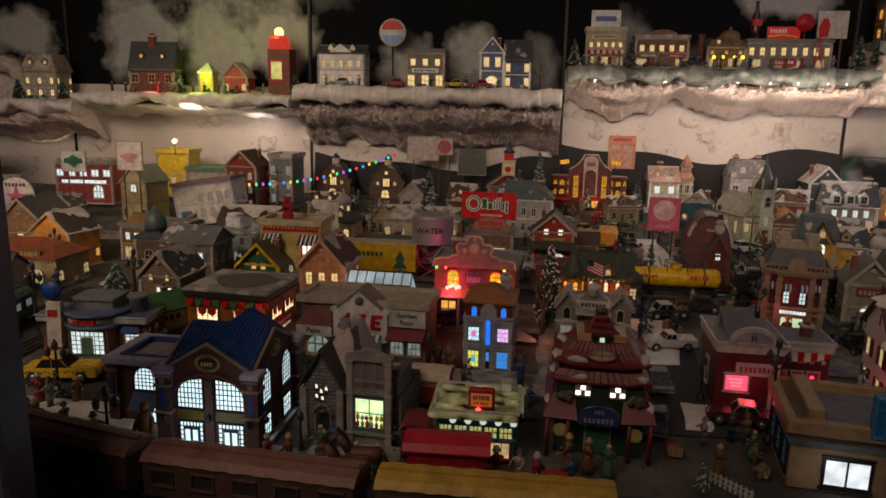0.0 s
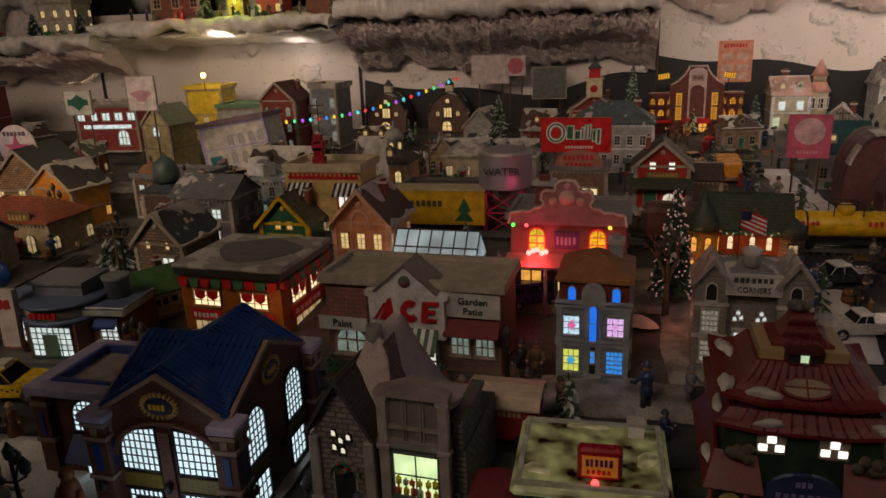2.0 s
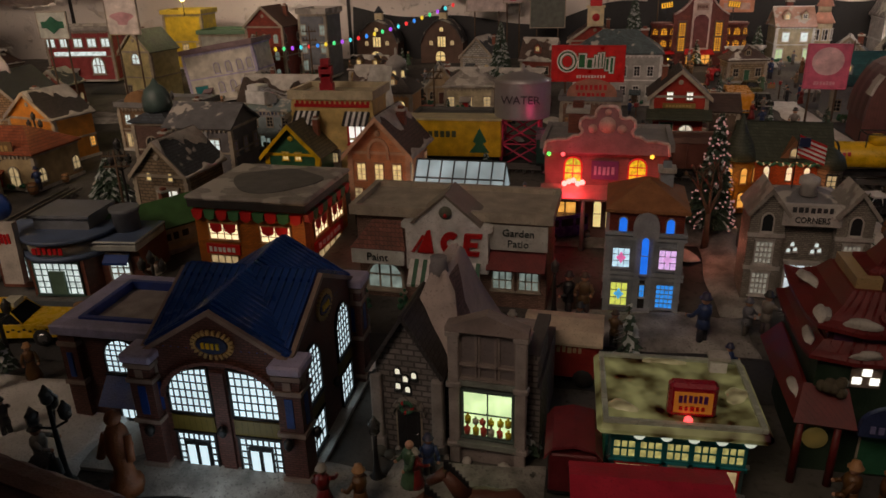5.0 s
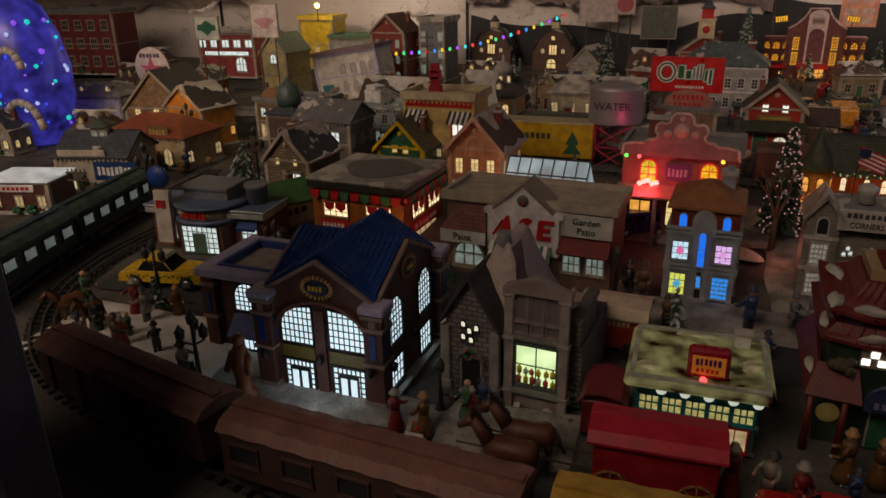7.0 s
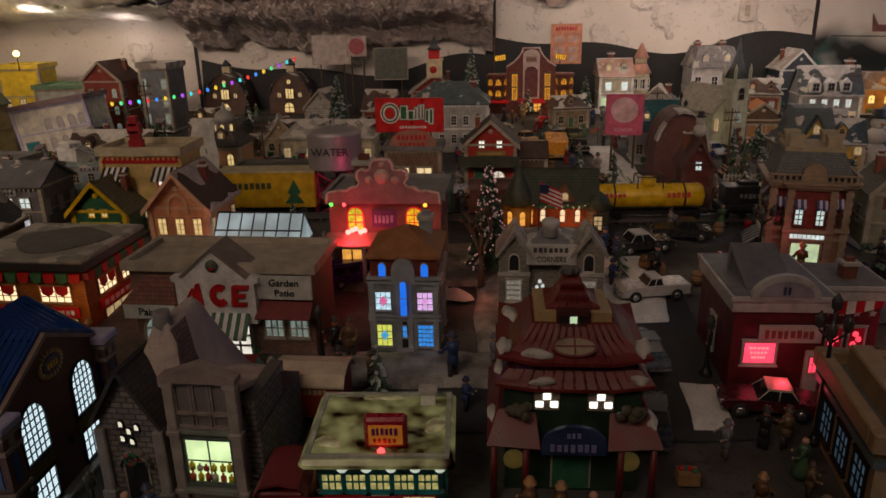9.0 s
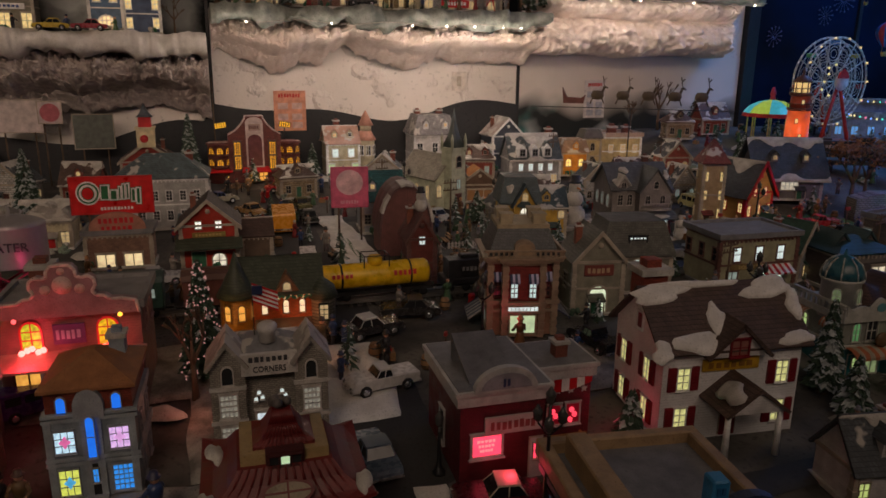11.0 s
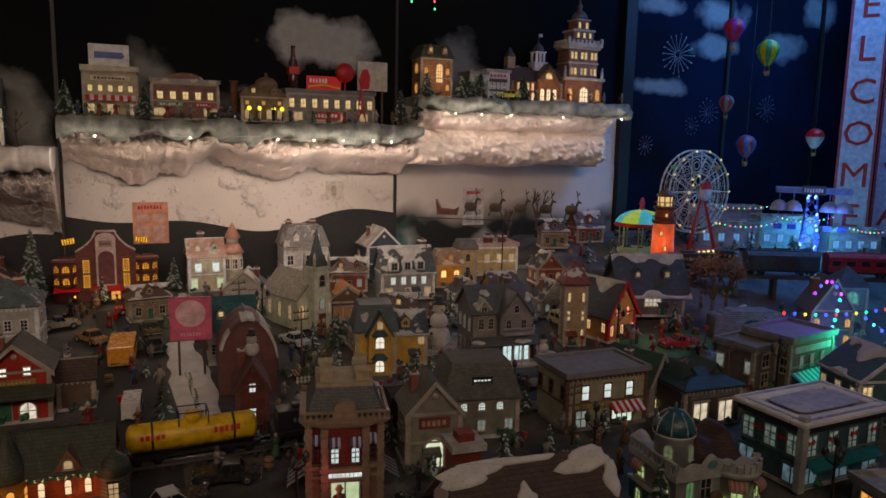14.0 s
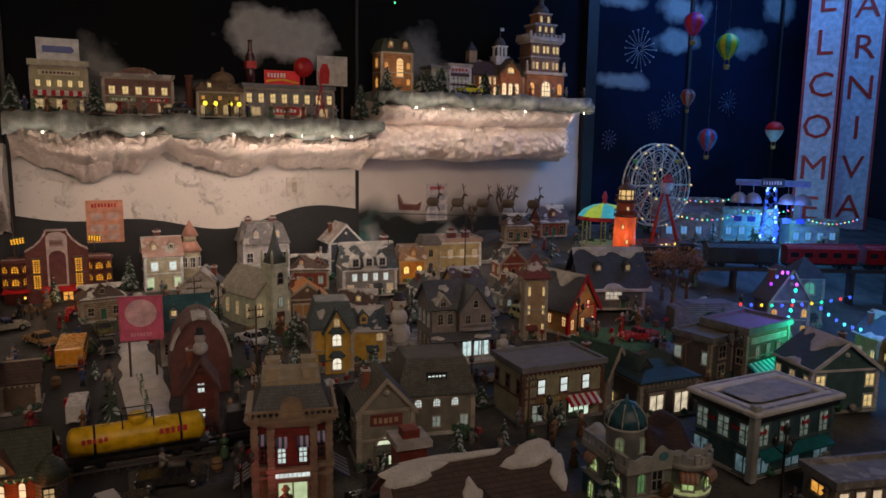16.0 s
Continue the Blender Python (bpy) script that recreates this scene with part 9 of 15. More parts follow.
def theatre():
    """Playhouse with a tall curved front, amber lattice windows and two lit lamps."""
    z = ground_z(0.235, 3.2)
    root = thing("playhouse", "red and purple playhouse with amber lattice windows and red awnings", "model house", 0.235, 3.28, z, 0, "village houses")
    M = paint((0.16, 0.05, 0.045), 0.5, "brick")
    A = glow((1.0, 0.42, 0.02), 1.0, 0.8, 300)
    P = paint((0.5, 0.42, 0.4))
    bm = mesh()
    box(bm, -0.15, 0.15, -0.06, 0.06, 0, 0.135)
    part("wall", bm, M, root)
    bm = mesh()
    half = [(0.03, 0.235), (0.032, 0.225), (0.045, 0.205), (0.065, 0.185), (0.09, 0.17), (0.092, 0)]
    plate(bm, ([(-x, y) for x, y in half[::-1]] + half)[::-1], -0.085, -0.04)
    part("front", bm, M, root)
    pts = [(-x, y) for x, y in half[::-1]][1:] + half[:-1]
    bm = mesh()
    for a, b_ in zip(pts, pts[1:]):
        rod(bm, (a[0], -0.085, a[1]), (b_[0], -0.085, b_[1]), 0.003, 6)
    part("front_edge", bm, P, root)
    bm = mesh()
    plate(bm, [(-0.03, 0.05), (0.03, 0.05), (0.03, 0.21)] + [(0.03 * math.cos(a), 0.21 + 0.02 * math.sin(a)) for a in np.linspace(0.3, 2.84, 7)] + [(-0.03, 0.21)], -0.09, -0.084)
    part("centre_panel", bm, P, root)
    bm = mesh()
    plate(bm, [(-0.024, 0.06), (0.024, 0.06), (0.024, 0.15)] + [(0.024 * math.cos(a), 0.15 + 0.02 * math.sin(a)) for a in np.linspace(0.3, 2.84, 7)] + [(-0.024, 0.15)], -0.092, -0.09)
    part("centre_niche", bm, paint((0.1, 0.03, 0.035), 0.4), root)
    board(root, pose(0, -0.091, 0.195), 0.04, 0.022, paint((0.3, 0.22, 0.2)), "", 0, BRICKDK, 5)
    for u in (-0.06, 0.06):
        for zz in (0.05, 0.1):
            window(root, pose(u, -0.085, zz), 0.019, 0.042, A, paint((0.1, 0.06, 0.05)), 0, 3, 6, bar=0.003)
    for s in (-1, 1):
        bm = mesh()
        lathe(bm, [(0.04, 0), (0.04, 0.052), (0.043, 0.054), (0.04, 0.058), (0.04, 0.092), (0.043, 0.095), (0.04, 0.099), (0.04, 0.13), (0.045, 0.134), (0.045, 0.14), (0.03, 0.142)], 18, s * 0.12, -0.045)
        tower = part("side_tower", bm, M, root)
        for a in (-42, 0, 42):
            for zz in (0.064, 0.104):
                window(tower, pose(s * 0.12, -0.045, zz) @ pose(0, 0, 0, 0, 0, a) @ pose(0, -0.0405, 0), 0.019, 0.02, A, BRICKDK, 1, 3, 3, bar=0.0026)
        bm = mesh()
        for i in range(8):
            x = s * 0.12 - 0.032 + 0.064 * i / 7
            ball(bm, (x, -0.06, 0.14), 0.005, 0, 6)
        part("finial", bm, P, root)
        slabm = mesh()
        slab(slabm, [(s * 0.12 - 0.04, -0.1, 0.042), (s * 0.12 + 0.04, -0.1, 0.042), (s * 0.12 + 0.035, -0.06, 0.056), (s * 0.12 - 0.035, -0.06, 0.056)], 0.003)
        part("awning", slabm, REDP, root)
        bm = mesh()
        rod(bm, (s * 0.11, -0.03, 0.13), (s * 0.11, -0.03, 0.19), 0.0018, 6)
        post = part("lamp_post", bm, IRON, root)
        bm = mesh()
        box(bm, -0.02, 0.02, -0.004, 0.004, 0, 0.02)
        panel = part("lamp_panel", bm, paint((0.1, 0.05, 0.015), 0.4), post, "dark panel with amber bulbs", pose(s * 0.11, -0.033, 0.188, 0, s * 8))
        for q in range(15):
            bm = mesh()
            ball(bm, (-0.016 + q % 5 * 0.008, -0.0045, 0.004 + q // 5 * 0.006), 0.0026, 0, 6)
            part("bulb", bm, glow((1.0, 0.5, 0.03), 1.1, 0), panel)
        bm = mesh()
        for q in (0, 0.5, 1.0):
            ball(bm, (s * 0.1 + 0.04 * (q - 0.5), -0.075, 0.02), 0.006, 0, 6)
        part("foot_light", bm, glow((1.0, 0.6, 0.1), 1.5), root)
    slabm = mesh()
    slab(slabm, [(-0.05, -0.12, 0.042), (0.05, -0.12, 0.042), (0.045, -0.085, 0.056), (-0.045, -0.085, 0.056)], 0.003)
    part("awning", slabm, REDP, root)
    for u in (-0.025, 0.025):
        window(root, pose(u, -0.085, 0.006), 0.028, 0.03, LA, BRICKDK, 0, 2, 2)
    lamp("POINT", 0.235, 3.1, 1.06, 0.035, AMBER, 0.02)

theatre()
H("victorian_house", "cream victorian house with pink snow roofs and round turret", 0.56, 3.26, 0.12, 0.13, 0.125, 0.055, "gx", CREAMCLAP, paint((0.45, 0.3, 0.25), 0.6, snow=0.2), [("f", 2, 1, 0.024, 0.03, 0.075, 0, LW, 0, 1, 1, 0.5), ("f", 2, 1, 0.026, 0.036, 0.015, 0, LG, 0, 2, 2)], chims=[(-0.1, 0.1, 0.02, 0.075)], frame_mat=WHITE)
bm = mesh()
lathe(bm, [(0.034, 0), (0.034, 0.13)], 8)
lathe(bm, [(0.042, 0.13), (0.03, 0.15), (0.022, 0.165)], 8, mi=1)
lathe(bm, [(0.022, 0.165), (0.022, 0.185)], 8)
lathe(bm, [(0.03, 0.185), (0.015, 0.215), (0.002, 0.24)], 8, mi=1)
ob = solo("round_turret", "cream round turret with pink cone roof", "turret", bm, [CREAMCLAP, paint((0.5, 0.28, 0.22), 0.5)], pose(0.655, 3.3, ground_z(0.65, 3.3)))
for a in (-40, 5, 50):
    window(ob, pose(0, 0, 0.075) @ pose(0, 0, 0, 0, 0, a) @ pose(0, -0.0325, 0), 0.016, 0.034, UNLIT, WHITE, 0, 2, 2)
lamp("POINT", 0.57, 3.22, 1.13, 0.03, COOL, 0.005)
H("mansard_white_house", "white townhouse with grey mansard roof and dormers", 0.915, 3.24, 0.16, 0.14, 0.15, 0.075, "mansard", WHITECLAP, paint((0.25, 0.24, 0.24), 0.6, "shingle", snow=0.2), [("f", 3, 2, 0.024, 0.036, 0.02, 0.066, UNLIT, 0, 2, 2)], frame_mat=WHITE, chims=[(-0.28, 0.2, 0.02, 0.085), (0.28, 0.2, 0.02, 0.085)])
H("navy_house", "navy and white house with bay and lit tall window", 1.225, 3.25, 0.13, 0.13, 0.14, 0.065, "gy", paint((0.07, 0.08, 0.1), 0.5, "clap"), paint((0.35, 0.3, 0.28), 0.6, snow=0.3), [("f", 1, 1, 0.03, 0.05, 0.085, 0, LDIM, 1, 2, 3), ("f", 1, 1, 0.045, 0.034, 0.03, 0, LG, 0, 2, 1), ("l", 2, 1, 0.02, 0.03, 0.08, 0, UNLIT)], frame_mat=WHITE, snow=2)

def church():
    root = thing("church", "pale stone church with green-grey steeple and dark spire", "model house", 0.8, 2.9, ground_z(0.8, 2.9), 20, "village houses")
    C = paint((0.44, 0.46, 0.36), 0.55)
    part("wall", wall_mesh(0.13, 0.2, 0.1, "gy", 0.07), C, root)
    roof_of(root, "gy", 0.13, 0.2, 0.1, 0.07, paint((0.3, 0.28, 0.24), 0.6, "shingle"), 0.008)
    for sx, sy in ((-1, -1), (1, -1), (-1, 1), (1, 1)):
        bm = mesh()
        lathe(bm, [(0.005, 0.19), (0.005, 0.225), (0.006, 0.227), (0.0008, 0.248)], 6, sx * 0.027, -0.112 + sy * 0.027)
        part("pinnacle", bm, C, root)
    bm = mesh()
    box(bm, -0.028, 0.028, -0.14, -0.085, 0, 0.2)
    box(bm, -0.031, 0.031, -0.143, -0.082, 0.195, 0.203)
    tw = part("steeple", bm, C, root)
    bm = mesh()
    lathe(bm, [(0.038, 0.203), (0.02, 0.24), (0.009, 0.28), (0.001, 0.325)], 4, 0, 0, 0, pose(0, -0.112, 0, 0, 0, 45))
    part("spire", bm, paint((0.07, 0.085, 0.08), 0.5), tw)
    window(tw, pose(0, -0.14, 0.14), 0.02, 0.036, UNLIT, TRIM, 1, 1, 2)
    window(tw, pose(0, -0.14, 0.07), 0.016, 0.03, LDIM, TRIM, 1, 2, 2)
    door(tw, pose(0, -0.14, 0.003), 0.026, 0.05, BRICKDK)
    for u in (-0.05, 0.05):
        window(root, pose(u, -0.1, 0.04), 0.018, 0.04, LYS, TRIM, 1, 2, 2)
    for u in (-0.06, 0, 0.06):
        window(root, on_side("l", u, 0.03, 0.13, 0.2), 0.016, 0.045, LYS, TRIM, 1, 2, 3)
        window(root, on_side("r", u, 0.03, 0.13, 0.2), 0.016, 0.045, LYS, TRIM, 1, 2, 3)

church()
H("grey_dormer_inn", "grey inn with dark snowy roof and dormers", 1.23, 2.98, 0.19, 0.13, 0.1, 0.085, "gx", paint((0.33, 0.33, 0.33), 0.55, "clap"), paint((0.07, 0.085, 0.085), 0.55, "shingle", snow=0.1), [("f", 4, 1, 0.018, 0.026, 0.06, 0, LW, 0, 2, 2, 0.6), ("f", 3, 1, 0.024, 0.03, 0.015, 0, LYS)], yaw=-6, snow=3, chims=[(0.4, 0.2, 0.022, 0.1)], frame_mat=WHITE)
for i in range(3):
    bm = mesh()
    plate(bm, [(-0.016, 0), (0.016, 0), (0.016, 0.03), (0, 0.046), (-0.016, 0.03)], -0.03, 0.03)
    ob = solo("dormer", "white roof dormer with small window on an inn", "dormer", bm, WHITE, pose(1.23 - 0.06 + 0.05 * i, 3.005, ground_z(1.23, 3.0) + 0.115, 0, 0, -6), "dormers")
    window(ob, pose(0, -0.03, 0.006), 0.018, 0.022, UNLIT, GREYP, 0, 2, 2)
H("amber_cottage", "small house glowing amber with mansard roof", 1.425, 3.04, 0.1, 0.1, 0.09, 0.05, "mansard", ORANGECLAP, paint((0.25, 0.17, 0.12), 0.6, snow=0.2), [("f", 2, 1, 0.022, 0.03, 0.04, 0, glow((1.0, 0.7, 0.2), 1.2), 1, 2, 2, 0.5), ("l", 2, 1, 0.02, 0.03, 0.04, 0, LY, 1, 2, 2)], yaw=-10)
# unseen lamps added before three houses to boost their window glow
lamp("POINT", 1.4, 2.95, 1.06, 0.11, AMBER, 0.01)
lamp("POINT", 1.66, 2.98, 1.08, 0.07, WARM, 0.01)
lamp("POINT", 1.68, 2.2, 1.06, 0.06, AMBER, 0.01)
H("cream_villa", "cream villa with flat roof and lit windows", 1.63, 3.08, 0.2, 0.13, 0.115, 0.01, "flat", paint((0.45, 0.36, 0.2), 0.5, "clap"), paint((0.4, 0.3, 0.25), 0.6, snow=0.2), [("f", 4, 1, 0.018, 0.03, 0.055, 0, LYS, 0, 2, 2)], yaw=-8, frame_mat=WHITE, chims=[(0.0, 0, 0.03, 0.03), (0.3, 0, 0.025, 0.03)])
H("villa_tower", "cream square tower with small dark mansard cap", 1.5, 3.05, 0.065, 0.07, 0.135, 0.035, "mansard", paint((0.45, 0.37, 0.22), 0.5, "clap"), paint((0.1, 0.09, 0.08), 0.6), [("f", 1, 2, 0.018, 0.03, 0.04, 0.05, UNLIT, 1, 2, 2)], yaw=-8)
# amber light is put into the orange of the roof planks
H("nativity_stable", "dark wooden stable with amber light in its roof colour", 0.965, 2.86, 0.14, 0.1, 0.065, 0.05, "gy", paint((0.1, 0.06, 0.04), 0.6, "plank"), paint((0.3, 0.13, 0.05), 0.6, "plank"), [("f", 1, 1, 0.1, 0.04, 0.008, 0, glow((0.5, 0.22, 0.08), 0.12), 0, 3, 1)], yaw=-8)
lamp("POINT", 0.93, 2.82, 1.1, 0.012, AMBER, 0.01)
Y_ = H("yellow_house", "yellow house with blue-green mansard roof and lit bays", 0.885, 2.33, 0.1, 0.1, 0.115, 0.07, "mansard", YELLOWCLAP, BLUESHINGLE, [("l", 1, 2, 0.02, 0.034, 0.02, 0.055, LYS, 1, 2, 2)], yaw=-12, over=0.01, dormers=False)
bay_ = gable_bay(Y_, 0.008, 0.058, 0.0, 0.118, 0.05, -0.068, -0.01, YELLOWCLAP, BLUESHINGLE, over=0.009)
window(bay_, pose(0, -0.068, 0.126), 0.014, 0.02, LYS, TRIM, 1, 2, 2)
for z_ in (0.012, 0.075):
    window(bay_, pose(0, -0.068, z_), 0.022, 0.03, glow((1.0, 0.93, 0.75), 0.9), TRIM, 1, 2, 2)
    bm = mesh()
    low = [bm.verts.new((x_, y_, z_ + 0.034)) for x_, y_ in ((-0.024, -0.066), (-0.016, -0.084), (0.016, -0.084), (0.024, -0.066))]
    tip = [bm.verts.new((x_, -0.067, z_ + 0.05)) for x_ in (-0.01, 0.01)]
    for f in ((low[0], low[1], tip[0]), (low[1], low[2], tip[1], tip[0]), (low[2], low[3], tip[1])):
        bm.faces.new(f)
    bm.faces.new(low[::-1])
    bm.faces.new((low[0], tip[0], tip[1], low[3]))
    part("window_hood", bm, BLUESHINGLE, bay_)
part("snow_patch", snow_blob(0.02, 0.035, 410, 0.004), SNOW, Y_, "", pose(-0.03, -0.052, 0.155, 72))
H("yellow_house_wing", "yellow side wing with blue-green dormered roof", 0.985, 2.37, 0.11, 0.1, 0.09, 0.05, "gx", YELLOWCLAP, paint((0.05, 0.075, 0.085), 0.55, "shingle", snow=0.15), [("f", 2, 1, 0.02, 0.024, 0.06, 0, LYS, 1, 2, 2)], yaw=-12, snow=2)

def grey_mansion():
    """Grey queen-anne house: gabled front bay with balcony, arched dormer, wrap-round porch."""
    w, d, h, rh = 0.17, 0.14, 0.145, 0.06
    root = thing("grey_mansion", "grey victorian mansion with porch and snowy dormers", "model house", 1.245, 2.375, ground_z(1.245, 2.37) - 0.002, -8, "village houses")
    W_, R_, T_ = paint((0.22, 0.2, 0.19), 0.55, "clap"), paint((0.09, 0.095, 0.1), 0.6, "shingle"), paint((0.33, 0.3, 0.28), 0.5)
    part("wall", wall_mesh(w, d, h, "gx", rh), W_, root)
    planes = roof_of(root, "gx", w, d, h, rh, R_, 0.01)
    front = planes[0] if planes[0][0][1] < 0 else planes[1]
    blobs_on(root, front, ((0.16, 0.3, 0.05, 0.02), (0.3, 0.7, 0.03, 0.03), (0.95, 0.5, 0.02, 0.04)), 300, SNOW)
    bay = gable_bay(root, 0.03, 0.092, 0.0, 0.14, 0.062, -d / 2 - 0.028, 0.0, W_, R_)
    for u in (-0.022, 0.022):
        window(bay, pose(u, -d / 2 - 0.028, 0.102), 0.014, 0.026, UNLIT, T_, 1, 2, 2)
    window(bay, pose(0, -d / 2 - 0.028, 0.148), 0.013, 0.02, UNLIT, T_, 1, 1, 2)
    bm = mesh()
    box(bm, -0.042, 0.042, -d / 2 - 0.048, -d / 2 - 0.027, 0.088, 0.092)
    box(bm, -0.042, 0.042, -d / 2 - 0.048, -d / 2 - 0.045, 0.106, 0.109)
    for k in range(12):
        box(bm, -0.041 + k * 0.0073, -0.039 + k * 0.0073, -d / 2 - 0.047, -d / 2 - 0.046, 0.092, 0.106)
    part("balcony", bm, T_, bay)
    dm = gable_bay(root, -0.055, 0.034, 0.13, 0.158, 0.022, -d / 2 - 0.002, -0.01, W_, SNOW, "dormer")
    window(dm, pose(0, -d / 2 - 0.002, 0.138), 0.015, 0.024, UNLIT, T_, 1, 2, 2)
    for u in (-0.062, -0.034):
        window(root, pose(u, -d / 2, 0.098), 0.014, 0.03, UNLIT, T_, 1, 2, 3)
    teal = glow((0.72, 0.95, 0.95), 0.75, 0.7, 60)
    window(bay, pose(-0.024, -d / 2 - 0.028, 0.014), 0.024, 0.044, teal, T_, 0, 2, 1)
    window(bay, pose(0.018, -d / 2 - 0.028, 0.014), 0.042, 0.044, teal, T_, 0, 3, 1)
    for u in (-0.04, 0.0, 0.04):
        for z in (0.02, 0.09):
            window(root, on_side("l", u, z, w, d), 0.015, 0.034, LDIM if z > 0.05 else UNLIT, T_, 1, 2, 2)
    bm = mesh()
    q = -d / 2 - 0.06
    slab(bm, [(-w / 2 - 0.02, q, 0.066), (w / 2 + 0.006, q, 0.066), (w / 2 + 0.006, -d / 2 - 0.026, 0.084), (-w / 2 - 0.02, -d / 2 - 0.026, 0.084)], 0.004)
    porch = part("porch_roof", bm, R_, root)
    blobs_on(porch, ((-w / 2 - 0.02, q, 0.066), (w + 0.026, 0, 0), (0, 0.034, 0.018)), ((0.1, 0.4, 0.04, 0.018), (0.75, 0.3, 0.05, 0.02)), 320, SNOW)
    for u in (-0.1, -0.062, -0.03, 0.04, 0.085):
        bm = mesh()
        lathe(bm, [(0.0035, 0), (0.003, 0.01), (0.0022, 0.014), (0.0022, 0.058), (0.004, 0.066)], 8, u, q + 0.006)
        part("porch_post", bm, T_, porch)
    bm = mesh()
    box(bm, -w / 2 - 0.02, w / 2 + 0.006, q, -d / 2, 0, 0.008)
    part("porch_floor", bm, T_, root)
    chimney(root, 0.05, 0.03, h + 0.03, 0.016, 0.045, BRICKDK)

grey_mansion()
H("bell_tower", "ochre square bell tower with red pyramid roof", 1.492, 2.31, 0.06, 0.06, 0.185, 0.07, "pyramid", paint((0.36, 0.27, 0.17), 0.55, "clap"), paint((0.16, 0.04, 0.035), 0.55, "shingle", snow=0.15), [("f", 2, 3, 0.012, 0.028, 0.025, 0.055, LY, 0, 2, 3), ("l", 2, 3, 0.012, 0.028, 0.025, 0.055, LYS, 0, 2, 2)], yaw=-18, over=0.012)
fh = H("fire_house", "ochre firehouse with dark slate gable roof and red trim", 1.612, 2.28, 0.115, 0.15, 0.09, 0.085, "gy", paint((0.45, 0.27, 0.12), 0.55, "clap"), SLATE, [("f", 3, 1, 0.016, 0.034, 0.02, 0, LY, 0, 2, 3), ("f", 2, 1, 0.014, 0.024, 0.08, 0, glow((1, 0.7, 0.35), 0.8), 0, 2, 2, 0.4), ("l", 3, 1, 0.016, 0.03, 0.03, 0, LY, 0, 2, 3)], yaw=12, snow=1, frame_mat=REDP, over=0.014)
for s_ in (-1, 1):
    bm = mesh()
    slab(bm, [(s_ * 0.072, -0.091, 0.076), (s_ * 0.072, -0.087, 0.076), (0, -0.087, 0.184), (0, -0.091, 0.184)][::s_], 0.008)
    part("barge_board", bm, REDP, fh)
H("slate_barn", "dark shop with large slanted slate roof and snow edge", 1.84, 2.36, 0.2, 0.16, 0.085, 0.1, "gx", paint((0.15, 0.14, 0.14), 0.6, "clap"), paint((0.05, 0.055, 0.06), 0.6, "shingle"), [("f", 1, 1, 0.06, 0.026, 0.035, 0, glow((1, 0.9, 0.7), 0.5, 0.9, 60), 0, 4, 2)], yaw=-20, snow=2, over=0.02, seed=17)
H("school", "red schoolhouse with cream belfry and clock", -0.12, 3.2, 0.17, 0.13, 0.09, 0.06, "gy", paint((0.27, 0.05, 0.04), 0.55, "clap"), paint((0.1, 0.06, 0.05), 0.6, "shingle", snow=0.15), [("f", 3, 1, 0.024, 0.03, 0.045, 0, LY, 0, 2, 2)], over=0.012)
bm = mesh()
box(bm, -0.028, 0.028, -0.028, 0.028, 0, 0.065)
box(bm, -0.02, 0.02, -0.02, 0.02, 0.065, 0.1, 1)
box(bm, -0.032, 0.032, -0.032, 0.032, 0.062, 0.067)
lathe(bm, [(0.036, 0.1), (0.018, 0.115), (0.002, 0.145)], 4, 0, 0, 2, pose(0, 0, 0, 0, 0, 45))
lathe(bm, [(0.002, -0.0285), (0.013, -0.0285), (0.013, -0.0295), (0.002, -0.03)], 14, 0, 0, 1, pose(0, -0.058, 0.035, -90))
solo("belfry", "cream belfry with clock and dark cap", "belfry", bm, [CREAM, REDP, SLATE], pose(-0.12, 3.21, ground_z(-0.12, 3.2) + 0.135))
for x_, nm_ in ((-0.68, "gambrel_barn"), (-0.93, "gambrel_barn")):
    root = thing(nm_, "dark gambrel barn with cupola and warm lit windows", "model house", x_, 3.31, ground_z(x_, 3.3), 0, "village houses")
    bm = mesh()
    prof = [(-0.08, 0), (0.08, 0), (0.08, 0.07), (0.06, 0.115), (0.03, 0.145), (0, 0.155), (-0.03, 0.145), (-0.06, 0.115), (-0.08, 0.07)]
    plate(bm, prof, -0.05, 0.06)
    part("wall", bm, paint((0.1, 0.06, 0.045), 0.6, "plank"), root)
    bm = mesh()
    for a, b_ in zip(prof[2:], prof[3:]):
        slab(bm, [(a[0] * 1.04, -0.058, a[1] + 0.004), (a[0] * 1.04, 0.062, a[1] + 0.004), (b_[0] * 1.04, 0.062, b_[1] + 0.004), (b_[0] * 1.04, -0.058, b_[1] + 0.004)], 0.004)
    part("roof", bm, paint((0.06, 0.06, 0.065), 0.6, "shingle", snow=0.1), root)
    bm = mesh()
    box(bm, -0.014, 0.014, -0.014, 0.014, 0.15, 0.18)
    lathe(bm, [(0.024, 0.18), (0.002, 0.205)], 4, 0, 0, 1, pose(0, 0, 0, 0, 0, 45))
    part("cupola", bm, [CREAM, SLATE], root)
    window(root, pose(0, -0.05, 0.06), 0.03, 0.036, LY, BRICKDK, 0, 3, 1)
    for u in (-0.04, 0.04):
        window(root, pose(u, -0.05, 0.065), 0.014, 0.018, LYS, BRICKDK, 1, 2, 1)
    window(root, pose(0, -0.05, 0.115), 0.014, 0.016, LY, BRICKDK, 1, 2, 1)
    window(root, pose(-0.005, -0.05, 0.008), 0.036, 0.036, LY, BRICKDK, 1, 2, 2)
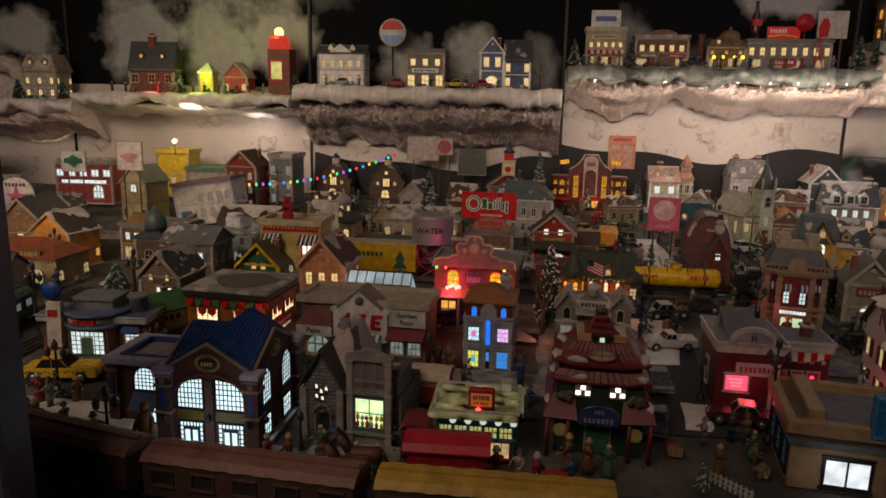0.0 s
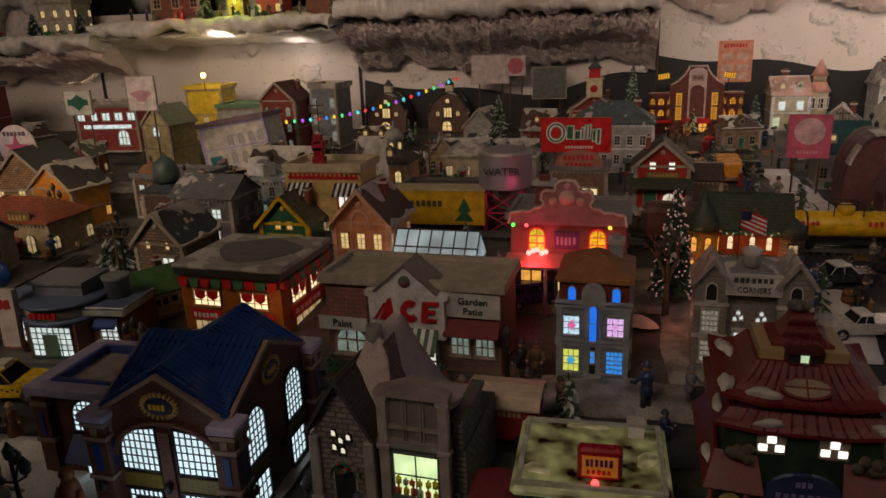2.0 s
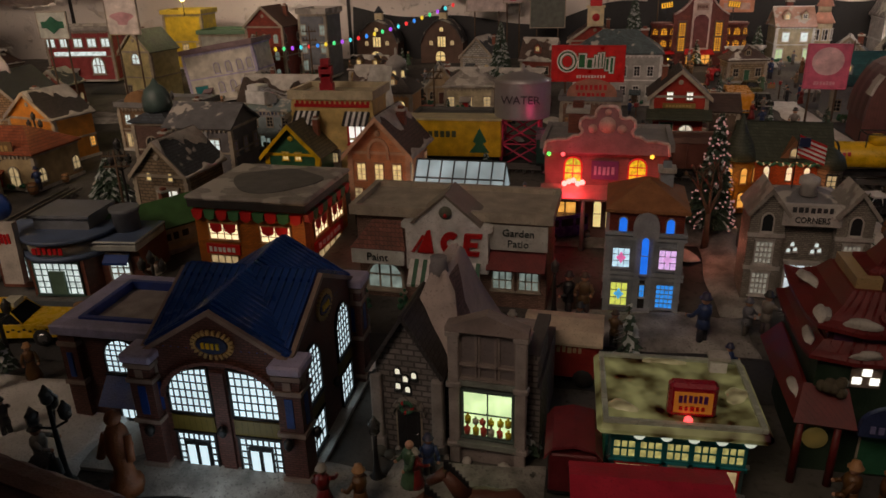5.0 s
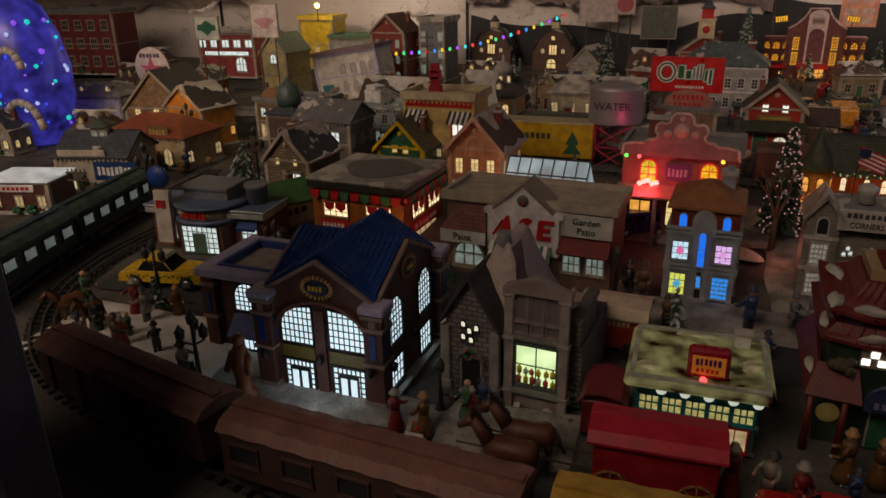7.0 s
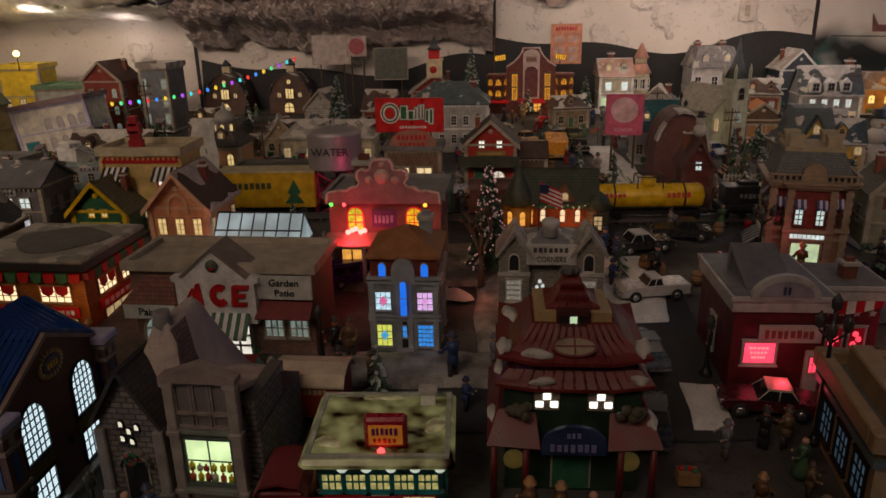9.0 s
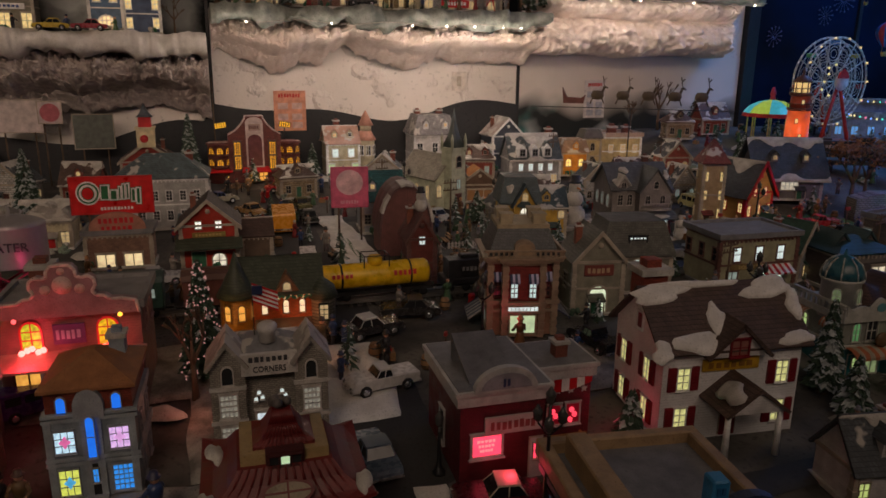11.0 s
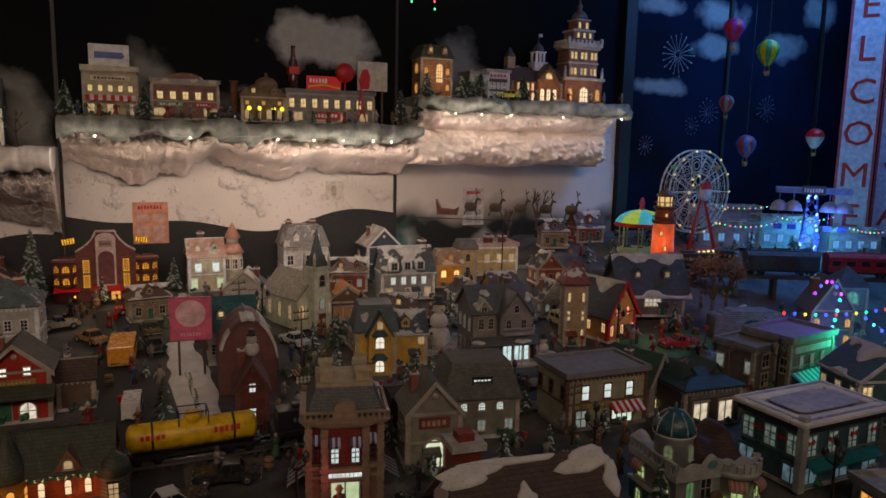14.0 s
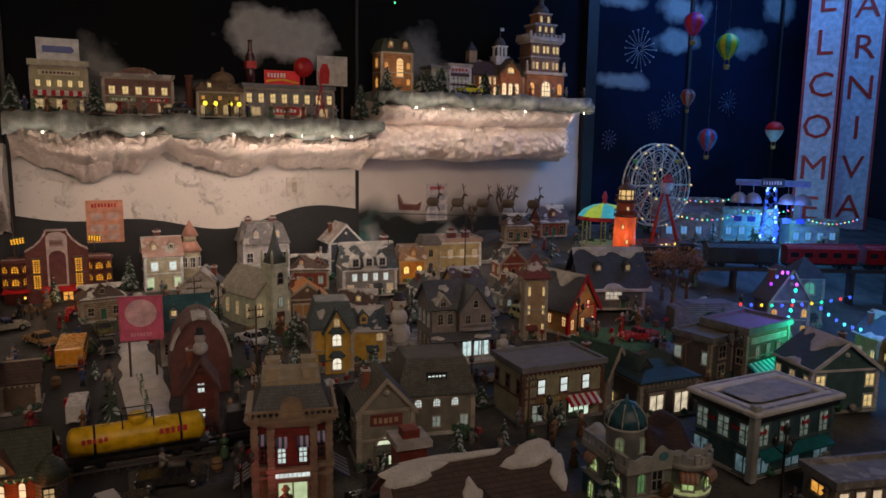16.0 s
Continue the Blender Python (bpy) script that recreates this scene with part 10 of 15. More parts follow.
H("warm_chapel", "tan chapel with round-headed windows glowing warm", -0.655, 2.37, 0.1, 0.11, 0.1, 0.05, "hip", paint((0.4, 0.24, 0.13), 0.55), paint((0.09, 0.08, 0.075), 0.6, "shingle"), [("f", 2, 1, 0.02, 0.034, 0.05, 0, LY, 1, 2, 2, 0.5), ("f", 3, 1, 0.018, 0.03, 0.008, 0, LY, 1, 2, 2)], yaw=-3)
bm = mesh()
lathe(bm, [(0.026, 0), (0.026, 0.03), (0.03, 0.032), (0.026, 0.045), (0.014, 0.058), (0.004, 0.062), (0.003, 0.08)], 12)
ob = solo("round_cupola", "grey round cupola with lit windows", "cupola", bm, paint((0.3, 0.29, 0.28), 0.5), pose(-0.655, 2.42, ground_z(-0.65, 2.4) + 0.13))
for a in (-50, 0, 50):
    window(ob, pose(0, 0, 0.006) @ pose(0, 0, 0, 0, 0, a) @ pose(0, -0.0262, 0), 0.01, 0.018, LY, TRIM, 1, 1, 1)
H("long_brown_lodge", "long lodge with dark brown roof and snow patches", -1.02, 2.46, 0.23, 0.13, 0.075, 0.065, "gx", paint((0.12, 0.08, 0.06), 0.6, "plank"), paint((0.075, 0.055, 0.045), 0.6, "shingle"), [("f", 4, 1, 0.02, 0.026, 0.02, 0, LYS)], yaw=-3, snow=3)
H("pale_shop", "pale blue shop with flat front and dark windows", -0.94, 2.22, 0.11, 0.1, 0.1, 0.02, "gx", paint((0.25, 0.3, 0.32), 0.5, "clap"), paint((0.2, 0.24, 0.25), 0.6, snow=0.2), [("f", 3, 1, 0.018, 0.026, 0.06, 0, UNLIT), ("f", 1, 1, 0.07, 0.03, 0.008, 0, LDIM, 0, 4, 1)], yaw=-3, signs=[("f", 0, 0.094, 0.06, 0.02, GREYP, "", 0, NAVY, 6)])
H("leaning_warehouse", "white warehouse with purple trim leaning to one side", -1.27, 2.68, 0.25, 0.12, 0.16, 0.008, "flat", paint((0.58, 0.56, 0.5), 0.55), paint((0.2, 0.15, 0.16), 0.6), [("f", 4, 2, 0.02, 0.034, 0.03, 0.06, paint((0.42, 0.4, 0.36)), 1, 1, 1, (-0.05, 0.12, 0.28, 0.42))], yaw=-4, roll=-9, doors=[("f", -0.085, 0.045, 0.05, TEALP, None)], frame_mat=LILAC)
H("brick_tenement", "tall red brick building with gabled roof and lit windows", -1.23, 2.93, 0.14, 0.12, 0.2, 0.06, "gy", paint((0.27, 0.06, 0.045), 0.55, "brick"), paint((0.1, 0.05, 0.045), 0.6, "shingle"), [("f", 3, 3, 0.018, 0.03, 0.03, 0.058, LDIM, 1, 2, 2, 0.62), ("r", 2, 3, 0.018, 0.03, 0.03, 0.058, UNLIT, 1, 2, 2)], yaw=-8)
H("grey_tenement", "tall grey building with balconies and dark windows", -1.08, 3.0, 0.1, 0.12, 0.22, 0.012, "flat", paint((0.16, 0.17, 0.19), 0.55), SNOWROOF, [("f", 2, 3, 0.024, 0.036, 0.03, 0.06, LDIM, 0, 2, 2)], yaw=-8)
H("cream_gable_house", "cream house with stepped gable and bright window", -1.59, 2.72, 0.12, 0.13, 0.17, 0.06, "gy", paint((0.5, 0.44, 0.25), 0.5), paint((0.13, 0.15, 0.12), 0.6, "shingle"), [("f", 1, 1, 0.034, 0.034, 0.13, 0, LW, 1, 2, 2), ("f", 2, 1, 0.018, 0.03, 0.03, 0, UNLIT)], yaw=-12)
H("red_drive_in", "red and white drive-in with long lit window band", -1.98, 2.96, 0.25, 0.13, 0.18, 0.01, "flat", paint((0.27, 0.06, 0.06), 0.5), SNOWROOF, [("f", 5, 1, 0.036, 0.03, 0.125, 0, LW, 0, 2, 1, 0.85), ("f", 1, 1, 0.05, 0.06, 0.03, 0, LW, 1, 3, 2, (0.25,))], yaw=4, signs=[("f", 0.0, 0.1, 0.2, 0.014, LW, "", 0, REDP, 0)])
H("green_roof_store", "pale store with flat green roof", -1.42, 2.98, 0.17, 0.13, 0.16, 0.008, "flat", paint((0.35, 0.36, 0.33), 0.5), paint((0.12, 0.2, 0.13), 0.5), [("f", 4, 1, 0.02, 0.03, 0.06, 0, UNLIT)], yaw=0)
H("yellow_lit_store", "yellow store lit by a bright amber lamp", -1.64, 3.12, 0.15, 0.12, 0.2, 0.01, "flat", paint((0.55, 0.42, 0.08), 0.5), paint((0.5, 0.4, 0.1), 0.5), [("f", 3, 1, 0.024, 0.034, 0.06, 0, LYS)], yaw=0)
lamp("POINT", -1.6, 3.03, 1.26, 0.25, (1.0, 0.66, 0.12), 0.008)
bm = mesh()
ball(bm, (0, 0, 0), 0.01, 0, 10)
rod(bm, (0, 0, -0.06), (0, 0, -0.008), 0.002, 6, 1)
solo("amber_street_lamp", "bright amber street lamp on a thin post", "street lamp", bm, [glow((1.0, 0.65, 0.12), 12, 0), IRON], pose(-1.6, 3.07, 1.255))
H("big_brick_block", "large dark red brick apartment block", -2.68, 2.9, 0.34, 0.16, 0.26, 0.01, "flat", paint((0.2, 0.04, 0.04), 0.55, "brick"), GREYROOF, [("f", 5, 3, 0.034, 0.04, 0.04, 0.075, UNLIT, 0, 3, 2)], yaw=6, z=0.98)
H("white_villa", "white stucco villa with round tower and lit door", -2.03, 2.26, 0.2, 0.13, 0.11, 0.04, "hip", WHITE, SNOWROOF, [("f", 3, 1, 0.022, 0.03, 0.02, 0, LY, 1, 2, 2)], yaw=8)
rnd = random.Random(77)
EXTRA = ((-2.2, 2.62, "tan"), (-1.86, 2.62, "red"), (-2.35, 2.95, "white"), (-2.45, 2.4, "ochre"), (-2.3, 1.95, "red"), (-2.05, 1.9, "white"), (-2.75, 2.5, "tan"), (-1.15, 2.62, "red"), (-0.78, 2.62, "white"), (-0.6, 2.72, "tan"), (-0.86, 2.86, "ochre"), (-0.5, 3.02, "white"), (-0.3, 3.0, "red"), (-0.8, 2.16, "white"),
         (0.35, 2.98, "tan"), (0.66, 2.98, "white"), (1.08, 2.66, "tan"), (0.93, 2.52, "white"), (1.05, 3.1, "red"), (1.36, 2.76, "white"), (1.5, 2.75, "ochre"), (1.75, 2.85, "red"), (1.9, 3.05, "tan"), (1.6, 2.6, "white"), (2.1, 3.1, "red"), (2.3, 1.75, "ochre"), (-1.78, 1.98, "ochre"), (-2.0, 1.5, "tan"))
TONES = {"tan": (0.32, 0.25, 0.17), "red": (0.24, 0.07, 0.055), "white": (0.45, 0.44, 0.42), "ochre": (0.38, 0.26, 0.1)}
for i, (x_, y_, c) in enumerate(EXTRA):
    kind = ("gx", "gy", "hip", "gy")[i % 4]
    w_, d_, h_ = rnd.uniform(0.09, 0.13), rnd.uniform(0.08, 0.1), rnd.uniform(0.06, 0.09)
    lit = (LY, LYS, UNLIT, LDIM, UNLIT)[i % 5]
    H("village_cottage", {"tan": "tan", "red": "dark red", "white": "off-white", "ochre": "ochre"}[c] + " village cottage with " + ("snowy slate" if i % 2 else "brown snowy") + " roof", x_, y_, w_, d_, h_, rnd.uniform(0.04, 0.06), kind, paint(TONES[c], 0.55, ("clap", "brick", "stone")[i % 3]),
      SLATESNOW if i % 2 else BROWNSNOW, [("f", 2, 1, 0.018, 0.026, 0.022, 0, lit, i % 2, 2, 2, 0.6), ("r", 2, 1, 0.016, 0.024, 0.022, 0, lit, i % 2, 2, 2, 0.5), ("l", 2, 1, 0.016, 0.024, 0.022, 0, lit, i % 2, 2, 2, 0.5)], yaw=rnd.uniform(-20, 15), doors=[("f", 0, 0.016, 0.034, BRICKDK if i % 2 else GREENP, None)], chims=[(0.25, 0.1, 0.016, 0.055)] if i % 3 == 0 else (), snow=2, seed=i)

# ---- things on the ledges ----
S2, S3, S4, S1 = 1.505, 1.606, 1.716, 1.464
H("cream_hotel", "cream hotel with striped awning and warm windows", 0.272, 3.27, 0.16, 0.1, 0.15, 0.012, "flat", paint((0.34, 0.31, 0.2), 0.5), paint((0.4, 0.38, 0.3)), [("f", 5, 1, 0.014, 0.022, 0.085, 0, LY, 0, 2, 2), ("f", 3, 1, 0.026, 0.036, 0.012, 0, LYS, 0, 2, 2)], z=S3, awnings=[("f", 0, 0.075, 0.15, 0.02, 0.016, REDP, WHITE, 12)], signs=[("f", 0, 0.128, 0.12, 0.016, paint((0.5, 0.47, 0.35)), "", 0, BRICKDK, 9)])
root = thing("billboard", "white billboard with a blue train shape", "billboard", 0.272, 3.33, S3 + 0.16)
bm = mesh()
box(bm, -0.062, 0.062, -0.004, 0.004, 0.01, 0.08)
part("panel", bm, paint((0.6, 0.62, 0.64)), root)
bm = mesh()
plate(bm, [(-0.045, 0.034), (0.04, 0.034), (0.048, 0.042), (0.04, 0.055), (-0.045, 0.055)], -0.0055, -0.004)
part("blue_shape", bm, BLUETRIM, root)
bm = mesh()
for x in (-0.05, 0.05):
    box(bm, x - 0.003, x + 0.003, -0.003, 0.003, -0.005, 0.01)
part("leg", bm, IRON, root)
H("brick_hall", "brick hall with curved snowy parapet and warm windows", 0.506, 3.27, 0.215, 0.1, 0.125, 0.006, "flat", paint((0.24, 0.13, 0.1), 0.55, "brick"), SNOWROOF, [("f", 5, 1, 0.02, 0.026, 0.07, 0, LY, 0, 2, 2), ("f", 2, 1, 0.05, 0.026, 0.014, 0, LYS, 0, 3, 1)], z=S3, signs=[("f", -0.05, 0.052, 0.08, 0.014, paint((0.2, 0.3, 0.18)), "", 0, WHITE, 7), ("f", 0.06, 0.052, 0.06, 0.014, REDP, "", 0, WHITE, 5)])
bm = mesh()
plate(bm, [(0.06 * math.cos(a), 0.026 * math.sin(a)) for a in np.linspace(0, math.pi, 13)], -0.006, 0.006)
solo("arched_parapet", "brick parapet arch with snow", "parapet", bm, paint((0.24, 0.13, 0.1), 0.55, "brick", snow=0.2), pose(0.506, 3.27, S3 + 0.13))
H("domed_brewery", "ochre brewery with dome and brick stack", 0.77, 3.27, 0.15, 0.1, 0.09, 0.03, "mansard", paint((0.2, 0.15, 0.09), 0.55, "brick"), paint((0.14, 0.1, 0.07), 0.6), [("f", 4, 1, 0.018, 0.036, 0.012, 0, LYS, 1, 2, 2), ("f", 3, 1, 0.012, 0.012, 0.062, 0, LA)], z=S3)
bm = mesh()
lathe(bm, [(0.042, 0), (0.042, 0.02), (0.036, 0.032), (0.02, 0.042), (0.006, 0.046), (0.005, 0.06)], 14)
solo("dome", "small brown brewery dome", "dome", bm, paint((0.16, 0.11, 0.07), 0.5), pose(0.79, 3.32, S3 + 0.115))
bm = mesh()
lathe(bm, [(0.014, 0), (0.012, 0.13), (0.015, 0.133), (0.015, 0.14)], 10)
solo("chimney", "tall brown brick chimney stack", "chimney", bm, paint((0.2, 0.09, 0.06), 0.6, "brick"), pose(0.672, 3.3, S3))
for u in (-0.055, -0.02, 0.03, 0.06):
    bm = mesh()
    ball(bm, (0, 0, 0.045), 0.008, 0, 8)
    rod(bm, (0, 0, 0), (0, 0, 0.04), 0.0015, 5, 1)
    solo("yellow_lamp", "yellow globe lamp on a short post", "street lamp", bm, [glow((1.0, 0.75, 0.05), 1.6), IRON], pose(0.77 + u, 3.24, S3), "yellow lamps")
H("bottling_works", "grey brick works with red roof signs and white windows", 1.02, 3.27, 0.33, 0.1, 0.11, 0.008, "flat", paint((0.3, 0.29, 0.28), 0.55, "brick"), GREYROOF, [("f", 8, 1, 0.02, 0.034, 0.058, 0, LY, 0, 2, 2, 0.9), ("f", 4, 1, 0.036, 0.03, 0.012, 0, LYS, 0, 2, 1)], z=S3, signs=[("f", -0.02, 0.03, 0.11, 0.03, REDP, "", 0, WHITE, 7)])
bm = mesh()
lathe(bm, [(0.016, 0), (0.018, 0.03), (0.015, 0.06), (0.017, 0.09), (0.008, 0.115), (0.007, 0.14), (0.009, 0.15)], 12, mi=0)
box(bm, -0.0185, 0.0185, -0.0186, 0.0186, 0.05, 0.075, 1)
solo("bottle_sculpture", "dark giant bottle with red band on a roof", "bottle", bm, [paint((0.06, 0.02, 0.02), 0.2), REDP], pose(0.885, 3.3, S3 + 0.125))
root = thing("roof_sign", "red roof sign with white sweep and bars", "sign", 1.0, 3.3, S3 + 0.118)
bm = mesh()
box(bm, -0.065, 0.065, -0.004, 0.004, 0.0, 0.055)
part("panel", bm, glow((0.6, 0.02, 0.02), 0.35), root)
part("lettering", bars(0.07, 0.018, 6, 3), WHITE, root, "", pose(-0.02, -0.004, 0.038))
bm = mesh()
plate(bm, [(-0.06, 0.012), (0.0, 0.02), (0.06, 0.01), (0.06, 0.016), (0.0, 0.027), (-0.06, 0.02)], -0.0055, -0.004)
part("sweep", bm, YELLOWP, root)
bm = mesh()
lathe(bm, [(0.002, -0.004), (0.036, -0.003), (0.036, 0.003), (0.002, 0.004)], 20, 0, 0, 0, pose(0, 0, 0.07, 90))
rod(bm, (0, 0, 0), (0, 0, 0.04), 0.003, 6)
solo("round_sign", "round red sign on a roof", "sign", bm, paint((0.35, 0.02, 0.02), 0.4), pose(1.075, 3.28, S3 + 0.118))
bm = mesh()
for a, b_ in (((-0.02, 0), (0.01, 0.17)), ((0.02, 0), (-0.01, 0.17)), ((-0.02, 0.01), (0.014, 0.06)), ((0.016, 0.02), (-0.01, 0.09)), ((-0.012, 0.07), (0.008, 0.12))):
    rod(bm, (a[0], 0, a[1]), (b_[0], 0, b_[1]), 0.0022, 5)
solo("red_pylon", "red lattice pylon beside the works", "pylon", bm, REDP, pose(1.12, 3.22, S3))
root = thing("billboard", "white billboard with a red and white figure shape", "billboard", 1.2, 3.33, S3 + 0.07)
bm = mesh()
box(bm, -0.06, 0.06, -0.004, 0.004, 0.06, 0.17)
part("panel", bm, paint((0.5, 0.5, 0.48)), root)
bm = mesh()
plate(bm, [(-0.05, 0.065), (-0.015, 0.065), (-0.01, 0.11), (-0.02, 0.14), (-0.04, 0.14), (-0.052, 0.11)], -0.0055, -0.004)
part("red_shape", bm, REDP, root)
bm = mesh()
for x in (-0.04, 0.04):
    box(bm, x - 0.004, x + 0.004, -0.003, 0.003, -0.07, 0.06)
part("leg", bm, BARK, root)
H("timber_tower_house", "tan tower house with dark green roof and amber windows", 1.42, 3.21, 0.125, 0.1, 0.15, 0.05, "mansard", paint((0.4, 0.2, 0.09), 0.55, "stone"), GREENROOF, [("f", 1, 1, 0.03, 0.075, 0.06, 0, glow((1.0, 0.62, 0.25), 1.0), 1, 3, 5, (0.08,)), ("f", 2, 2, 0.014, 0.024, 0.03, 0.06, LA, 1, 2, 2, 0.72), ("l", 1, 2, 0.03, 0.04, 0.02, 0.075, LA, 1, 2, 2)], z=S4)
H("green_storefront", "narrow grey-green storefront with dark windows", 1.607, 3.22, 0.072, 0.09, 0.1, 0.006, "flat", paint((0.15, 0.2, 0.15), 0.55), GREYROOF, [("f", 3, 3, 0.012, 0.018, 0.012, 0.03, LDIM, 0, 2, 2)], z=S4)
H("white_storefront", "dark storefront with white window rows and snowy sign board", 1.695, 3.22, 0.095, 0.09, 0.112, 0.006, "flat", paint((0.09, 0.05, 0.06), 0.5), SNOWROOF, [("f", 5, 2, 0.011, 0.026, 0.012, 0.036, LDIM, 0, 2, 2)], z=S4, frame_mat=WHITE, signs=[("f", 0, 0.1, 0.092, 0.026, paint((0.5, 0.5, 0.52)), "", 0, REDP, 5)])
# the hall's warm orange light is put into this brick colour
HALL = paint((0.4, 0.16, 0.075), 0.55, "brick")
hall = H("capitol_hall", "brick hall with orange light in its wall colour, garlanded gable front and arched lit windows", 1.878, 3.22, 0.236, 0.1, 0.09, 0.05, "gx", HALL, BROWNROOF, [("f", 9, 1, 0.012, 0.03, 0.05, 0, glow((1.0, 0.72, 0.4), 0.8), 0, 2, 2), ("f", 6, 1, 0.02, 0.036, 0.008, 0, glow((1.0, 0.75, 0.45), 1.0), 1, 2, 3)], z=S4, dormers=False)
gable_bay(hall, 0.044, 0.1, 0.0, 0.1, 0.055, -0.066, -0.01, HALL, BROWNROOF)
window(hall, pose(0.044, -0.067, 0.098), 0.03, 0.022, LY, TRIM, 1, 2, 1)
for u_ in (0.014, 0.044, 0.074):
    window(hall, pose(u_, -0.0665, 0.01), 0.018, 0.046, glow((1.0, 0.8, 0.5), 1.0), TRIM, 1, 2, 3)
for s_ in (-1, 1):
    bm = mesh()
    for k in range(8):
        f_ = k / 7
        ball(bm, (0.044 + s_ * 0.054 * (1 - f_), -0.076, 0.098 + 0.053 * f_ - 0.006 * math.sin(math.pi * f_ * 3) ** 2), 0.0042, 0, 6)
    part("garland", bm, paint((0.03, 0.07, 0.03), 0.8), hall)
bm = mesh()
box(bm, -0.017, 0.017, -0.017, 0.017, 0.0, 0.062)
lathe(bm, [(0.026, 0.062), (0.016, 0.078), (0.002, 0.1)], 4, mi=1, m=pose(0, 0, 0, 0, 0, 45))
solo("stair_turret", "tan stair turret with pointed dark roof", "turret", bm, [paint((0.36, 0.27, 0.17)), SLATE], pose(1.778, 3.28, S4 + 0.12))
bm = mesh()
box(bm, -0.03, 0.03, -0.024, 0.024, 0, 0.03)
box(bm, -0.033, 0.033, -0.027, 0.027, 0.03, 0.034)
for x_ in (-0.018, 0, 0.018):
    for y_ in (-0.018, 0.018):
        box(bm, x_ - 0.004, x_ + 0.004, y_ - 0.004, y_ + 0.004, 0.034, 0.072)
box(bm, -0.012, 0.012, -0.012, 0.012, 0.034, 0.072, 1)
box(bm, -0.025, 0.025, -0.025, 0.025, 0.072, 0.077)
lathe(bm, [(0.026, 0.077), (0.024, 0.088), (0.014, 0.104), (0.003, 0.112), (0.001, 0.15)], 8, mi=1)
plate(bm, [(0.001, 0.138), (0.018, 0.138), (0.018, 0.15), (0.001, 0.15)], -0.0006, 0.0006)
solo("cupola", "white open cupola with dark cap and a small flag", "cupola", bm, [WHITE, SLATE], pose(1.907, 3.27, S4 + 0.132))

def town_tower():
    """Tall civic tower: wide brick base, narrower shaft, garlanded parapet and two-stage lantern."""
    root = thing("tall_town_tower", "tall pink-brown tower with orange light in its base colour, parapet and small lit windows", "model house", 2.105, 3.27, S4 - 0.002, 0, "village houses")
    # B holds the orange light of base and lantern in its colour
    P, B = paint((0.36, 0.23, 0.17), 0.55, "stone"), paint((0.42, 0.19, 0.1), 0.55, "brick")
    pale = paint((0.45, 0.42, 0.38), 0.5)
    for name, w, d, z0, z1, mat in (("base_wall", 0.19, 0.11, 0, 0.1, B), ("shaft", 0.145, 0.09, 0.1, 0.235, P), ("upper_stage", 0.1, 0.08, 0.27, 0.31, P), ("lantern_stage", 0.066, 0.06, 0.31, 0.352, B)):
        bm = mesh()
        box(bm, -w / 2, w / 2, -d / 2, d / 2, z0, z1)
        part(name, bm, mat, root, "", None, bevel=0.002)
    for w, d, z0, z1 in ((0.206, 0.124, 0.1, 0.112), (0.152, 0.097, 0.17, 0.176), (0.16, 0.104, 0.23, 0.24), (0.172, 0.116, 0.24, 0.256), (0.11, 0.09, 0.304, 0.312), (0.074, 0.068, 0.35, 0.356)):
        bm = mesh()
        box(bm, -w / 2, w / 2, -d / 2, d / 2, z0, z1)
        part("stone_course", bm, pale, root)
    bm = mesh()
    for i in range(9):
        x = -0.082 + 0.0205 * i
        box(bm, x - 0.006, x + 0.006, -0.058, -0.05, 0.256, 0.268 + 0.008 * (i in (0, 8)))
    for i in range(5):
        for s in (-1, 1):
            box(bm, s * 0.082 - 0.004, s * 0.082 + 0.004, -0.046 + 0.022 * i, -0.034 + 0.022 * i, 0.256, 0.268)
    part("parapet", bm, pale, root)
    bm = mesh()
    lathe(bm, [(0.034, 0.356), (0.032, 0.372), (0.02, 0.388), (0.01, 0.394), (0.01, 0.408), (0.013, 0.41), (0.004, 0.424), (0.001, 0.445)], 10)
    part("dome", bm, paint((0.14, 0.13, 0.12), 0.4), root)
    for r, z in enumerate((0.125, 0.19)):
        for u in (-0.05, 0, 0.05):
            for du in (-0.009, 0.009):
                window(root, pose(u + du, -0.045, z), 0.012, 0.028, LY if (r + du * 100) > -0.2 else LYS, TRIM, 1, 1, 2)
    for u in (-0.07, 0.07):
        window(root, pose(u, -0.055, 0.02), 0.02, 0.045, LA, TRIM, 1, 2, 2)
    window(root, pose(0, -0.055, 0.012), 0.04, 0.06, glow((1.0, 0.8, 0.5), 1.1), TRIM, 1, 3, 3)
    for u in (-0.03, 0, 0.03):
        window(root, pose(u, -0.04, 0.277), 0.012, 0.022, LY, TRIM, 1, 1, 1)
    for u in (-0.018, 0.018):
        window(root, pose(u, -0.03, 0.318), 0.012, 0.024, LY, TRIM, 1, 1, 1)
    for s in (-1, 1):
        bm = mesh()
        lathe(bm, [(0.008, 0.112), (0.006, 0.12), (0.007, 0.135), (0.004, 0.145), (0.005, 0.152), (0.001, 0.158)], 8, s * 0.094, -0.05)
        part("urn", bm, pale, root)

town_tower()
# unseen warm lamps added before the hall and the two towers
for x_ in (1.9, 2.1):
    lamp("POINT", x_, 3.13, S4 + 0.06, 0.12, (1.0, 0.6, 0.3), 0.01)
lamp("POINT", 1.42, 3.13, S4 + 0.06, 0.09, (1.0, 0.6, 0.3), 0.01)
